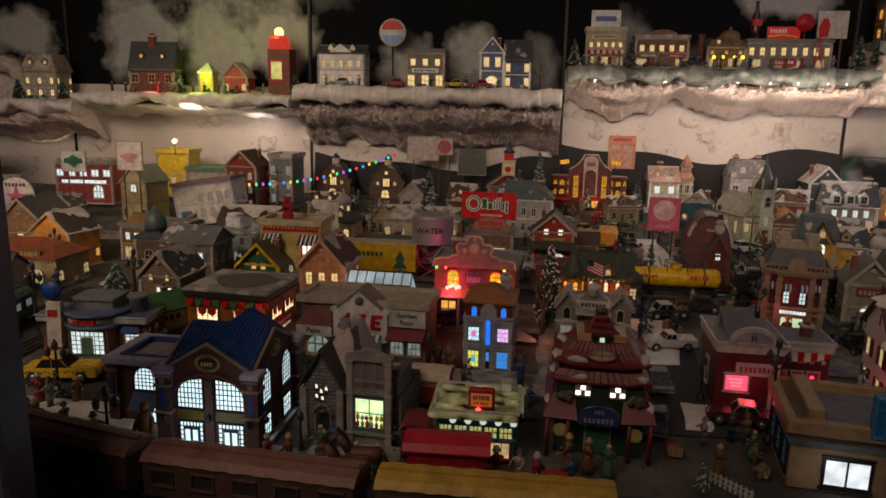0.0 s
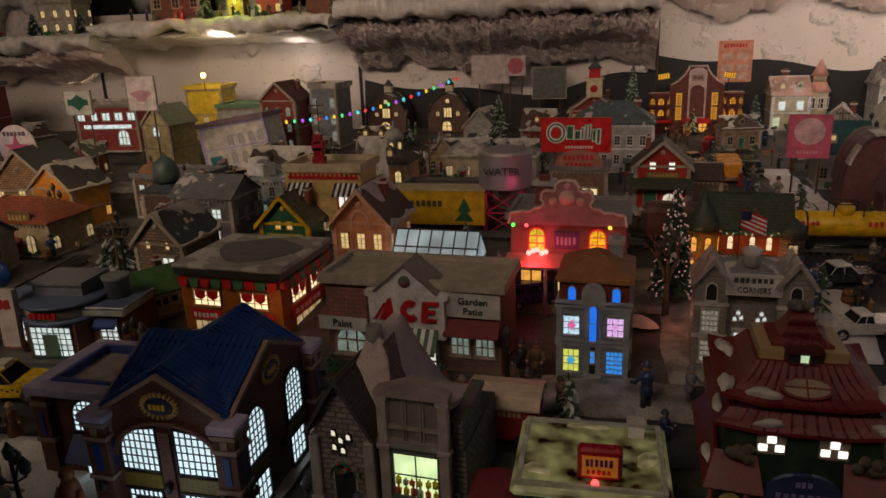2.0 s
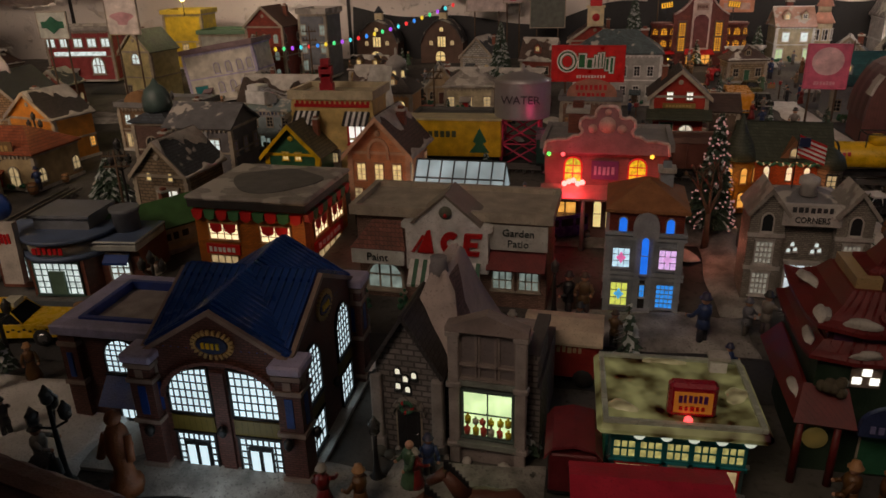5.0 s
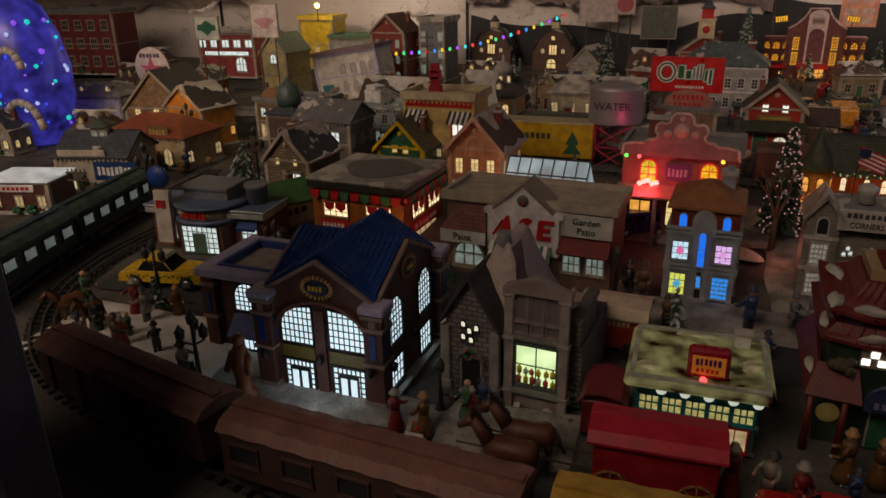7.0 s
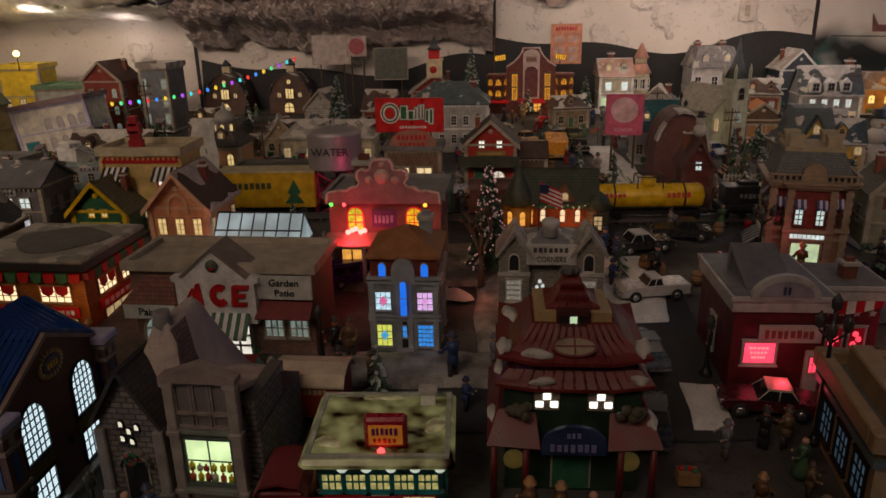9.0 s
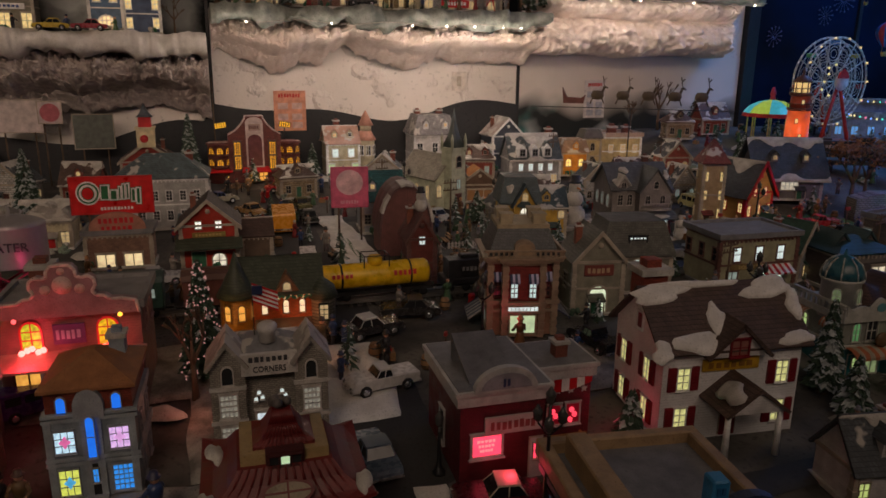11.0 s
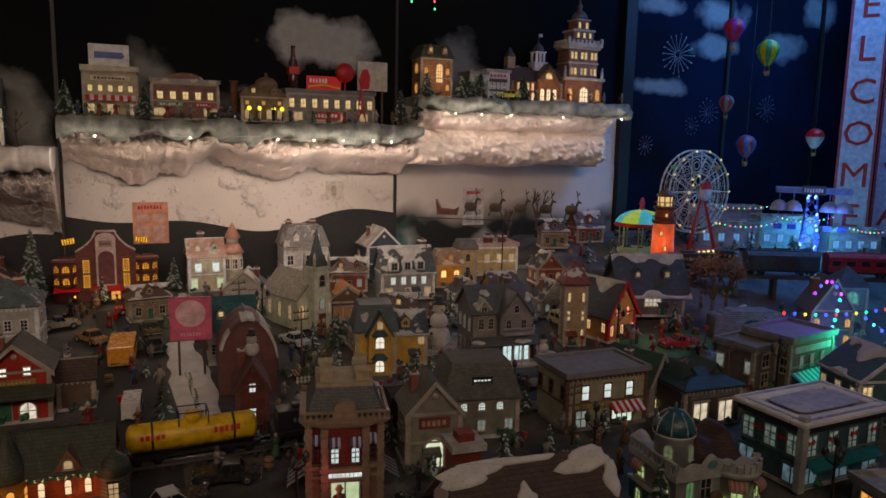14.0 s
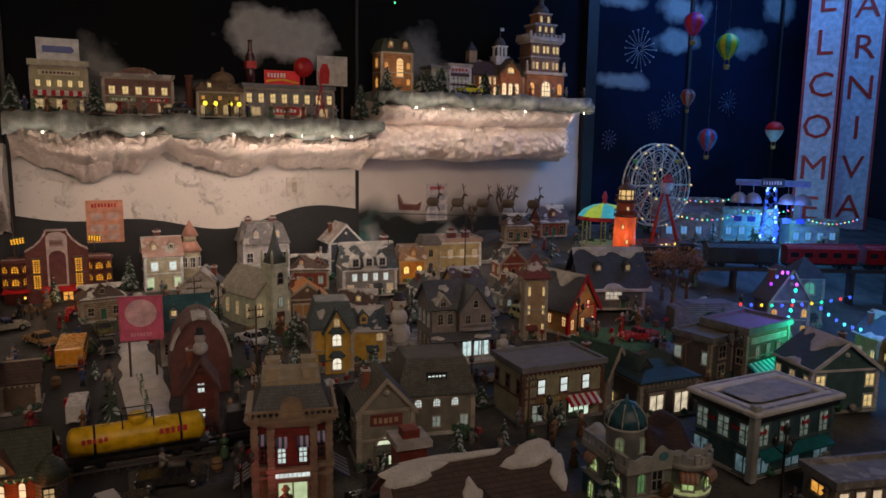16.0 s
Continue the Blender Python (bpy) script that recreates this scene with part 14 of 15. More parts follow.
def light_string(name, label, pts, colours, r, power, sag, n):
    p0, p1 = Vector(pts[0]), Vector(pts[1])
    root = thing(name, label, "string lights", *p0)
    bm, prev = mesh(), None
    spots = []
    for i in range(n + 1):
        u = i / n
        q = (p1 - p0) * u + Vector((0, 0, -sag * math.sin(math.pi * u)))
        spots.append(q)
        if prev is not None:
            rod(bm, prev, q, 0.0009, 4)
        prev = q
    part("wire", bm, BLACK, root)
    for i, q in enumerate(spots):
        bm = mesh()
        ball(bm, q - Vector((0, 0, 0.004)), r, 0, 7, 1.3)
        part("bulb", bm, glow(colours[i % len(colours)], power, 0), root)

MULTI = ((1.0, 0.05, 0.05), (0.05, 0.3, 1.0), (1.0, 0.7, 0.05), (0.1, 0.9, 0.3), (0.5, 0.1, 1.0), (0.1, 0.8, 0.9))
light_string("colored_light_string", "string of multicoloured bulbs between poles", ((-1.2, 2.78, 1.11), (-0.6, 3.05, 1.225)), MULTI, 0.0055, 0.85, 0.035, 24)

# big blue-lit ornament at the far side of the supermarket
root = thing("blue_light_ornament", "tall blue inflated ornament with coloured lights inside", "ornament", -2.06, 2.07, ground_z(-2.06, 2.07))
bm = mesh()
lathe(bm, [(0.06, 0), (0.1, 0.05), (0.118, 0.14), (0.122, 0.23), (0.105, 0.33), (0.07, 0.41), (0.02, 0.45), (0.002, 0.452)], 22)
for v in bm.verts:
    k = 1 + 0.09 * noise.noise(v.co * 16)
    v.co.x, v.co.y = v.co.x * k, v.co.y * k
part("shell", bm, glow((0.09, 0.08, 0.8), 0.22, 1.3, 26), root, "translucent blue shell lit from inside")
rnd = random.Random(12)
for i in range(64):
    a, z = rnd.uniform(-2.6, 0.4), rnd.uniform(0.06, 0.4)
    r = 0.121 * math.sqrt(max(0.1, 1 - ((z - 0.2) / 0.27) ** 2))
    bm = mesh()
    ball(bm, (r * math.cos(a), r * math.sin(a), z), rnd.uniform(0.003, 0.009), 0, 7)
    part("bulb", bm, glow(((0.05, 0.1, 1.0), (0.02, 0.8, 0.7), (0.3, 0.1, 1.0), (0.5, 0.6, 1.0))[i % 4], 0.7, 0), root)
for x0, z0, rr in ((0.07, 0.05, 0.075), (0.06, 0.23, 0.05)):
    bm = mesh()
    pts = [(x0 + rr * math.cos(a), -0.115, z0 + rr * 1.3 * math.sin(a)) for a in np.linspace(0.2, 3.0, 9)]
    for p, q in zip(pts, pts[1:]):
        rod(bm, p, q, 0.011, 8)
    part("white_tube", bm, paint((0.55, 0.5, 0.5), 0.4), root)

# ---- carnival corner ----

def ferris_wheel():
    root = thing("ferris_wheel", "white lit ferris wheel with red legs and round face plate", "ferris wheel", 2.5, 2.94, ground_z(2.5, 2.94), 4)
    R, cz = 0.172, 1.36 - ground_z(2.5, 2.94)
    bulb, green = glow((1.0, 0.72, 0.3), 0.95, 0), glow((0.9, 0.75, 0.3), 0.9, 0)
    for y in (-0.025, 0.025):
        bm = mesh()
        for rr, th in ((R, 0.004), (R * 0.88, 0.0025), (R * 0.45, 0.002)):
            for i in range(40):
                a0, a1 = 2 * math.pi * i / 40, 2 * math.pi * (i + 1) / 40
                rod(bm, (rr * math.cos(a0), y, cz + rr * math.sin(a0)), (rr * math.cos(a1), y, cz + rr * math.sin(a1)), th, 5)
        part("rim", bm, paint((0.55, 0.55, 0.5)), root)
        for i in range(12):
            a = 2 * math.pi * i / 12
            bm = mesh()
            rod(bm, (0, y, cz), (R * math.cos(a), y, cz + R * math.sin(a)), 0.0025, 5)
            part("spoke", bm, paint((0.55, 0.55, 0.5)), root)
            for k in range(2):
                bm = mesh()
                c = Vector((R * 0.66 * math.cos(a + 0.26), y, cz + R * 0.66 * math.sin(a + 0.26)))
                rr = 0.028 - k * 0.012
                for j in range(12):
                    b0, b1 = 2 * math.pi * j / 12, 2 * math.pi * (j + 1) / 12
                    rod(bm, c + Vector((rr * math.cos(b0), 0, rr * math.sin(b0))), c + Vector((rr * math.cos(b1), 0, rr * math.sin(b1))), 0.0014, 4)
                part("scroll", bm, paint((0.5, 0.5, 0.46)), root)
    for i in range(14):
        a = 2 * math.pi * i / 14
        bm = mesh()
        ball(bm, (R * math.cos(a), -0.032, cz + R * math.sin(a)), 0.0045, 0, 7)
        ob = part("bulb", bm, bulb, root)
        if i in (4, 5, 6, 7, 8, 9):
            bm = mesh()
            ball(bm, (R * (0.3 + 0.09 * (i % 3)) * math.cos(a), -0.032, cz + R * 0.4 * math.sin(a)), 0.005, 0, 7)
            part("bulb", bm, green, root)
    for i in range(8):
        a = 2 * math.pi * i / 8
        bm = mesh()
        x0, z0 = R * math.cos(a), cz + R * math.sin(a) - 0.012
        lathe(bm, [(0.004, z0 - 0.018), (0.016, z0 - 0.016), (0.018, z0 - 0.002), (0.014, z0)], 8, x0, 0)
        part("gondola", bm, paint(((0.4, 0.05, 0.05), (0.5, 0.4, 0.1), (0.1, 0.2, 0.4), (0.1, 0.3, 0.15))[i % 4]), root)
    for y in (-0.045, 0.045):
        for s in (-1, 1):
            bm = mesh()
            rod(bm, (0, y, cz), (s * 0.085, y * 1.3, 0), 0.006, 8, 0, 0.008)
            part("leg", bm, paint((0.45, 0.05, 0.04)), root)
    bm = mesh()
    lathe(bm, [(0.004, -0.006), (0.034, -0.004), (0.034, 0.004), (0.004, 0.006)], 20, 0, 0, 0, pose(0, -0.055, cz, 90))
    face = part("hub_plate", bm, paint((0.6, 0.52, 0.5)), root, "round white and red plate at the hub")
    bm = mesh()
    plate(bm, [(-0.03, cz + 0.014), (0.03, cz + 0.014), (0.022, cz + 0.036), (0.0, cz + 0.05), (-0.02, cz + 0.036)], -0.064, -0.056)
    part("red_cap", bm, paint((0.5, 0.03, 0.04)), face)
    bm = mesh()
    box(bm, -0.13, 0.13, -0.08, 0.08, 0, 0.02)
    part("base", bm, paint((0.4, 0.12, 0.1)), root, "", None, bevel=0.003)
    for i in range(10):
        bm = mesh()
        ball(bm, (-0.12 + 0.027 * i, -0.082, 0.014), 0.006, 0, 6)
        part("base_bulb", bm, glow((1.0, 0.75, 0.2), 1.5, 0), root)

ferris_wheel()
root = thing("toy_lighthouse", "red-orange lighthouse lit from inside with a dark lantern top", "lighthouse", 2.115, 2.68, ground_z(2.115, 2.68))
LHDARK = paint((0.1, 0.045, 0.035), 0.5)
bm = mesh()
lathe(bm, [(0.05, 0), (0.05, 0.014), (0.043, 0.016), (0.041, 0.09), (0.038, 0.185)], 20)
part("tower", bm, glow((1.0, 0.14, 0.035), 0.55, 1.0, 16), root, "glowing red-orange tower")
for k, (z, r) in enumerate(((0.185, 0.043), (0.238, 0.041))):
    bm = mesh()
    lathe(bm, [(r - 0.006, z - 0.004), (r, z), (r, z + 0.007), (r - 0.008, z + 0.008)], 20)
    for i in range(14):
        a = 2 * math.pi * i / 14
        rod(bm, (r * 0.96 * math.cos(a), r * 0.96 * math.sin(a), z + 0.006), (r * 0.96 * math.cos(a), r * 0.96 * math.sin(a), z + 0.022), 0.0011, 4)
    lathe(bm, [(r * 0.96 - 0.0012, z + 0.021), (r * 0.96 + 0.0012, z + 0.021), (r * 0.96 + 0.0012, z + 0.0235), (r * 0.96 - 0.0012, z + 0.0235)], 20)
    part("gallery", bm, LHDARK, root)
bm = mesh()
lathe(bm, [(0.034, 0.19), (0.033, 0.24)], 18)
part("watch_room", bm, paint((0.32, 0.07, 0.04), 0.45), root)
bm = mesh()
lathe(bm, [(0.026, 0.244), (0.026, 0.282)], 12)
lantern = part("lantern_room", bm, glow((1.0, 0.66, 0.26), 0.75), root, "lit lantern room")
for i in range(8):
    a = 2 * math.pi * i / 8
    bm = mesh()
    rod(bm, (0.0265 * math.cos(a), 0.0265 * math.sin(a), 0.244), (0.0265 * math.cos(a), 0.0265 * math.sin(a), 0.282), 0.0022, 5)
    part("mullion", bm, LHDARK, lantern)
bm = mesh()
lathe(bm, [(0.033, 0.281), (0.033, 0.285), (0.022, 0.298), (0.008, 0.306), (0.004, 0.312), (0.006, 0.318), (0.002, 0.33)], 16)
part("cap", bm, LHDARK, root)
for k, z in enumerate((0.03, 0.085, 0.14, 0.205)):
    for a in (-50, 40):
        window(root, pose(0, 0, z) @ pose(0, 0, 0, 0, 0, a + 22 * (k % 2)) @ pose(0, -0.0425 + k * 0.0012 + 0.006 * (k == 3), 0), 0.009, 0.016, LY, LHDARK, 1, 1, 1)
lamp("POINT", 2.06, 2.58, 1.2, 0.22, (1.0, 0.25, 0.1), 0.02)
root = thing("carousel", "small carousel with teal and yellow glowing striped canopy", "carousel", 2.235, 2.95, ground_z(2.235, 2.95))
bm = mesh()
lathe(bm, [(0.1, 0), (0.1, 0.02), (0.09, 0.025)], 20)
part("platform", bm, paint((0.55, 0.5, 0.4)), root)
bm = mesh()
for i in range(16):
    a0, a1 = 2 * math.pi * i / 16, 2 * math.pi * (i + 1) / 16
    pr = [(0.11, 0.12), (0.105, 0.135), (0.085, 0.16), (0.05, 0.178), (0.004, 0.187)]
    for (r0, z0), (r1, z1) in zip(pr, pr[1:]):
        f = bm.faces.new([bm.verts.new((r * math.cos(a), r * math.sin(a), z)) for r, a, z in ((r0, a0, z0), (r0, a1, z0), (r1, a1, z1), (r1, a0, z1))])
        f.material_index = 1 if z0 < 0.13 else (0 if (i // 2) % 2 else 2)
# teal and yellow stripes glow by their material, the red rim does not
part("canopy", bm, [glow((0.1, 0.7, 0.8), 0.35), paint((0.5, 0.05, 0.05)), glow((0.6, 0.8, 0.1), 0.4)], root)
bm = mesh()
lathe(bm, [(0.012, 0.186), (0.008, 0.2), (0.012, 0.21), (0.004, 0.235)], 8)
part("finial", bm, paint((0.4, 0.05, 0.08)), root)
for i in range(8):
    a = 2 * math.pi * i / 8
    bm = mesh()
    rod(bm, (0.085 * math.cos(a), 0.085 * math.sin(a), 0.02), (0.085 * math.cos(a), 0.085 * math.sin(a), 0.125), 0.003, 6)
    part("pole", bm, paint((0.6, 0.5, 0.2)), root)
root = thing("swing_ride", "blue lit swing ride with hanging umbrellas", "fairground ride", 2.8, 2.61, ground_z(2.8, 2.61), -48)
root.scale = (0.85, 0.85, 1.16)
for s in (-1, 1):
    for q in (-1, 1):
        bm = mesh()
        rod(bm, (s * 0.045, q * 0.04, 0), (s * 0.018, q * 0.016, 0.25), 0.004, 6)
        part("mast", bm, paint((0.12, 0.15, 0.3)), root)
for i in range(6):
    bm = mesh()
    z0, z1 = 0.01 + i * 0.038, 0.048 + i * 0.038
    k0, k1 = 0.045 - i * 0.0045, 0.045 - (i + 1) * 0.0045
    rod(bm, (-k0, -k0, z0), (k1, -k1, z1), 0.0016, 5)
    rod(bm, (k0, -k0, z0), (-k1, -k1, z1), 0.0016, 5)
    part("lattice", bm, paint((0.12, 0.15, 0.3)), root)
bm = mesh()
box(bm, -0.16, 0.16, -0.05, 0.05, 0.25, 0.268)
part("beam", bm, paint((0.2, 0.24, 0.36)), root, "", None, bevel=0.003)
board(root, pose(0, -0.055, 0.262), 0.1, 0.03, paint((0.05, 0.08, 0.08)), "", 0, WHITE, 7)
for u in (-0.14, -0.08, 0.07, 0.13):
    bm = mesh()
    lathe(bm, [(0.042, 0.19), (0.034, 0.21), (0.018, 0.222), (0.002, 0.226)], 10, u, -0.03)
    rod(bm, (u, -0.03, 0.225), (u, -0.03, 0.25), 0.0015, 5)
    um = part("umbrella", bm, paint((0.4, 0.42, 0.48)), root)
    bm = mesh()
    rod(bm, (u, -0.03, 0.14), (u, -0.03, 0.2), 0.0015, 5)
    box(bm, u - 0.018, u + 0.018, -0.045, -0.015, 0.125, 0.142)
    part("seat", bm, paint((0.1, 0.15, 0.5)), um)
rnd = random.Random(4)
for i in range(56):
    bm = mesh()
    z = rnd.uniform(0.02, 0.25)
    k = 0.045 - z * 0.11
    ball(bm, (rnd.choice((-1, 1)) * k * rnd.uniform(0.6, 1.1), -k - 0.004, z), 0.006, 0, 6)
    part("bulb", bm, glow((0.03, 0.12, 1.0) if i % 5 else (0.4, 0.7, 1.0), 1.6, 0), root)
lamp("POINT", 2.74, 2.5, 1.25, 1.1, (0.1, 0.25, 1.0), 0.02)
lamp("POINT", 3.05, 2.72, 1.22, 2.2, (0.08, 0.55, 1.0), 0.02)
for i, (x_, y_, w_, h_, c_) in enumerate(((2.75, 2.95, 0.26, 0.1, (0.35, 0.38, 0.42)), (3.05, 2.9, 0.24, 0.13, (0.3, 0.36, 0.45)), (3.3, 2.75, 0.22, 0.1, (0.35, 0.3, 0.4)), (2.95, 3.15, 0.3, 0.12, (0.3, 0.32, 0.4)))):
    H("fair_stall", "white fair stall washed in blue light with bulbs", x_, y_, w_, 0.1, h_, 0.01, "flat", paint(c_, 0.5, "plank"), SNOWROOF, [("f", 4, 1, 0.03, 0.036, 0.03, 0, glow((0.2, 0.5, 1.0), 0.5), 0, 2, 1)], yaw=-25)
    light_string("fair_light_string", "string of bright fairground bulbs", ((x_ - w_ * 0.55, y_ - 0.08 + w_ * 0.2, ground_z(x_, y_) + h_ + 0.03), (x_ + w_ * 0.5, y_ - 0.06 - w_ * 0.2, ground_z(x_, y_) + h_ + 0.03)), ((0.2, 0.4, 1.0), (1.0, 0.8, 0.3), (0.1, 0.9, 0.6), (1.0, 0.2, 0.3)), 0.0034, 1.3, 0.02, 12)
# raised railway in the corner
bm = mesh()
box(bm, 1.98, 3.4, -0.03, 0.03, 0, 0.012)
for x_ in np.arange(2.0, 3.4, 0.14):
    box(bm, x_ - 0.006, x_ + 0.006, -0.02, 0.02, -0.17, 0)
ob = solo("trestle", "dark raised trestle carrying toy trains", "trestle", bm, paint((0.05, 0.045, 0.045), 0.6), pose(0.4, 3.5, 1.09, 0, 0, -28))
tr = lambda u: (0.4 + u * math.cos(radians(-28)), 3.5 + u * math.sin(radians(-28)))
for u, k_, l_, c_, r_ in ((2.02, "locomotive", "black toy steam tender on the trestle", (0.02, 0.02, 0.024), None), (2.3, "box_car", "dark grey toy car on the trestle", (0.03, 0.035, 0.04), (0.04, 0.04, 0.05)), (2.58, "coach", "bright red toy coach on the trestle", (0.35, 0.02, 0.03), (0.3, 0.03, 0.04)), (2.86, "coach", "bright red toy coach on the trestle", (0.35, 0.02, 0.03), (0.3, 0.03, 0.04)), (3.14, "box_car", "orange toy box car on the trestle", (0.4, 0.1, 0.03), (0.2, 0.06, 0.04))):
    x_, y_ = tr(u)
    rail_car(k_, l_, x_, y_, -28, 0.25, paint(c_, 0.4), paint(r_ or c_, 0.45), 1.09)
# stone bridge and boulders before the trestle
bm = mesh()
arch = [(0.05 * math.cos(a), 0.062 * math.sin(a)) for a in np.linspace(0, math.pi, 11)]
plate(bm, [(-0.12, 0), (-0.05, 0)] + arch[::-1][1:-1] + [(0.05, 0), (0.12, 0), (0.12, 0.07), (0.06, 0.088), (-0.06, 0.088), (-0.12, 0.07)], -0.03, 0.03)
solo("stone_bridge", "small grey stone arch bridge in the park", "bridge", bm, paint((0.2, 0.19, 0.19), 0.7, "stone"), pose(2.03, 2.18, ground_z(2.03, 2.18), 0, 0, -20))
rnd = random.Random(31)
for i in range(26):
    x_, y_, r_ = rnd.uniform(1.68, 2.1), rnd.uniform(2.0, 2.16), rnd.uniform(0.012, 0.03)
    bm = mesh()
    bmesh.ops.create_icosphere(bm, subdivisions=2, radius=r_)
    for v in bm.verts:
        v.co *= 1 + 0.5 * noise.noise(v.co * 45 + Vector((i, 0, 0)))
        v.co.z *= 0.62
    solo("boulder", "rounded grey-brown boulder dusted with snow", "boulder", bm, paint((0.24, 0.2, 0.17), 0.8, snow=0.2), pose(x_, y_, ground_z(x_, y_) + r_ * 0.4), "boulders")
# house wrapped in coloured lights
H("light_wrapped_house", "small house wrapped in coloured fairy lights", 2.22, 2.02, 0.12, 0.1, 0.12, 0.09, "gy", paint((0.16, 0.12, 0.15), 0.5), SLATE, [("f", 2, 2, 0.018, 0.026, 0.02, 0.05, LA, 1, 2, 2)], yaw=-25)
H("green_clock_house", "small clock house with green dial and lamp light", 2.38, 2.08, 0.09, 0.09, 0.16, 0.06, "pyramid", paint((0.15, 0.2, 0.17), 0.5), SLATE, [("f", 1, 1, 0.04, 0.04, 0.11, 0, glow((0.15, 0.7, 0.4), 0.4), 1, 2, 2)], yaw=-25)
DEEP = ((1.0, 0.04, 0.03), (0.06, 0.12, 1.0), (1.0, 0.6, 0.04), (0.02, 1.0, 0.45), (0.06, 0.12, 1.0))
light_string("colored_light_string", "string of bright multicoloured bulbs along the eaves", ((1.88, 1.93, 1.122), (2.29, 1.9, 1.112)), DEEP, 0.004, 1.5, 0.012, 11)
light_string("colored_light_string", "string of bright multicoloured bulbs round a gable window", ((1.985, 1.925, 1.17), (2.09, 1.925, 1.16)), ((0.4, 0.05, 1.0), (0.06, 0.12, 1.0), (0.9, 0.1, 0.6)), 0.004, 1.6, -0.035, 5)
light_string("colored_light_string", "string of green bulbs hanging down a wall", ((2.08, 1.92, 1.145), (1.975, 1.86, 1.075)), ((0.02, 1.0, 0.5), (0.1, 0.9, 1.0)), 0.0045, 2.2, 0.01, 4)
light_string("colored_light_string", "string of blue bulbs on a stand", ((2.11, 1.86, 1.105), (2.2, 1.8, 1.05)), ((0.06, 0.12, 1.0), (0.1, 0.7, 1.0)), 0.004, 1.8, 0.01, 5)
lamp("POINT", 1.99, 1.8, 1.08, 0.5, (0.02, 1.0, 0.5), 0.012)
lamp("POINT", 2.03, 1.89, 1.19, 0.8, (0.25, 0.1, 1.0), 0.012)
lamp("POINT", 2.2, 1.8, 1.1, 0.5, (0.05, 0.3, 1.0), 0.012)
lamp("POINT", 2.42, 1.85, 1.12, 0.6, (0.05, 0.35, 1.0), 0.012)
# vertical banners
for x_, y_, word, w_ in ((3.56, 3.0, "WELCOME", 0.15), (3.86, 3.0, "CARNIVAL", 0.16)):
    z0, z1 = ground_z(x_, y_), 2.55
    root = thing("vertical_banner", "tall white banner with red letters", "banner", x_, y_, z0, -52, "banners")
    bm = mesh()
    box(bm, -w_ / 2, w_ / 2, -0.004, 0.004, -0.004, z1 - z0)
    part("cloth", bm, paint((0.6, 0.56, 0.6), 0.6), root)
    for s in (-1, 1):
        bm = mesh()
        box(bm, s * w_ / 2 - 0.006, s * w_ / 2 + 0.006, -0.006, 0.006, -0.004, z1 - z0 + 0.01)
        part("border", bm, paint((0.45, 0.08, 0.08)), root)
    for i, ch in enumerate(word):
        lettering(ch, 0.17, paint((0.5, 0.05, 0.03)), root, pose(0, -0.0055, 2.42 - 0.2 * i - z0))
# hanging balloons and fireworks
for x_, y_, z_, r_, c1, c2 in ((2.81, 3.1, 2.07, 0.046, (0.5, 0.04, 0.03), (0.3, 0.05, 0.25)), (2.92, 3.0, 1.97, 0.05, (0.5, 0.45, 0.05), (0.05, 0.25, 0.1)), (3.14, 2.9, 1.6, 0.04, (0.5, 0.03, 0.04), (0.5, 0.5, 0.5)), (2.94, 3.1, 1.56, 0.046, (0.4, 0.05, 0.05), (0.05, 0.15, 0.35)), (2.85, 3.15, 1.75, 0.035, (0.25, 0.03, 0.03), (0.2, 0.2, 0.2))):
    root = thing("toy_balloon", "hanging toy hot-air balloon with coloured gores", "hot-air balloon", x_, y_, z_, 0, "hot-air balloons")
    bm = mesh()
    pr = [(0.25, -1.25), (0.5, -0.95), (0.85, -0.4), (1.0, 0.05), (0.92, 0.45), (0.65, 0.8), (0.25, 0.98), (0.02, 1.0)]
    n = 12
    rings = [[bm.verts.new((r_ * r * math.cos(2 * math.pi * i / n), r_ * r * math.sin(2 * math.pi * i / n), r_ * z)) for i in range(n)] for r, z in pr]
    for k, (a, b_) in enumerate(zip(rings, rings[1:])):
        for i in range(n):
            f = bm.faces.new((a[i], a[(i + 1) % n], b_[(i + 1) % n], b_[i]))
            f.smooth, f.material_index = True, (i % 2 if z_ != 1.6 else (1 if k < 3 else 0))
    part("envelope", bm, [paint(c1, 0.4), paint(c2, 0.4)], root)
    bm = mesh()
    lathe(bm, [(r_ * 0.2, -r_ * 2.1), (r_ * 0.28, -r_ * 1.75), (r_ * 0.28, -r_ * 1.7)], 8)
    for a in range(4):
        rod(bm, (r_ * 0.26 * math.cos(a * 1.57), r_ * 0.26 * math.sin(a * 1.57), -r_ * 1.7), (r_ * 0.26 * math.cos(a * 1.57), r_ * 0.26 * math.sin(a * 1.57), -r_ * 1.22), 0.001, 4)
    part("basket", bm, paint((0.4, 0.25, 0.1)), root)
    bm = mesh()
    rod(bm, (0, 0, r_), (0, 0, 2.9 - z_), 0.0008, 4)
    part("thread", bm, paint((0.2, 0.2, 0.22)), root)
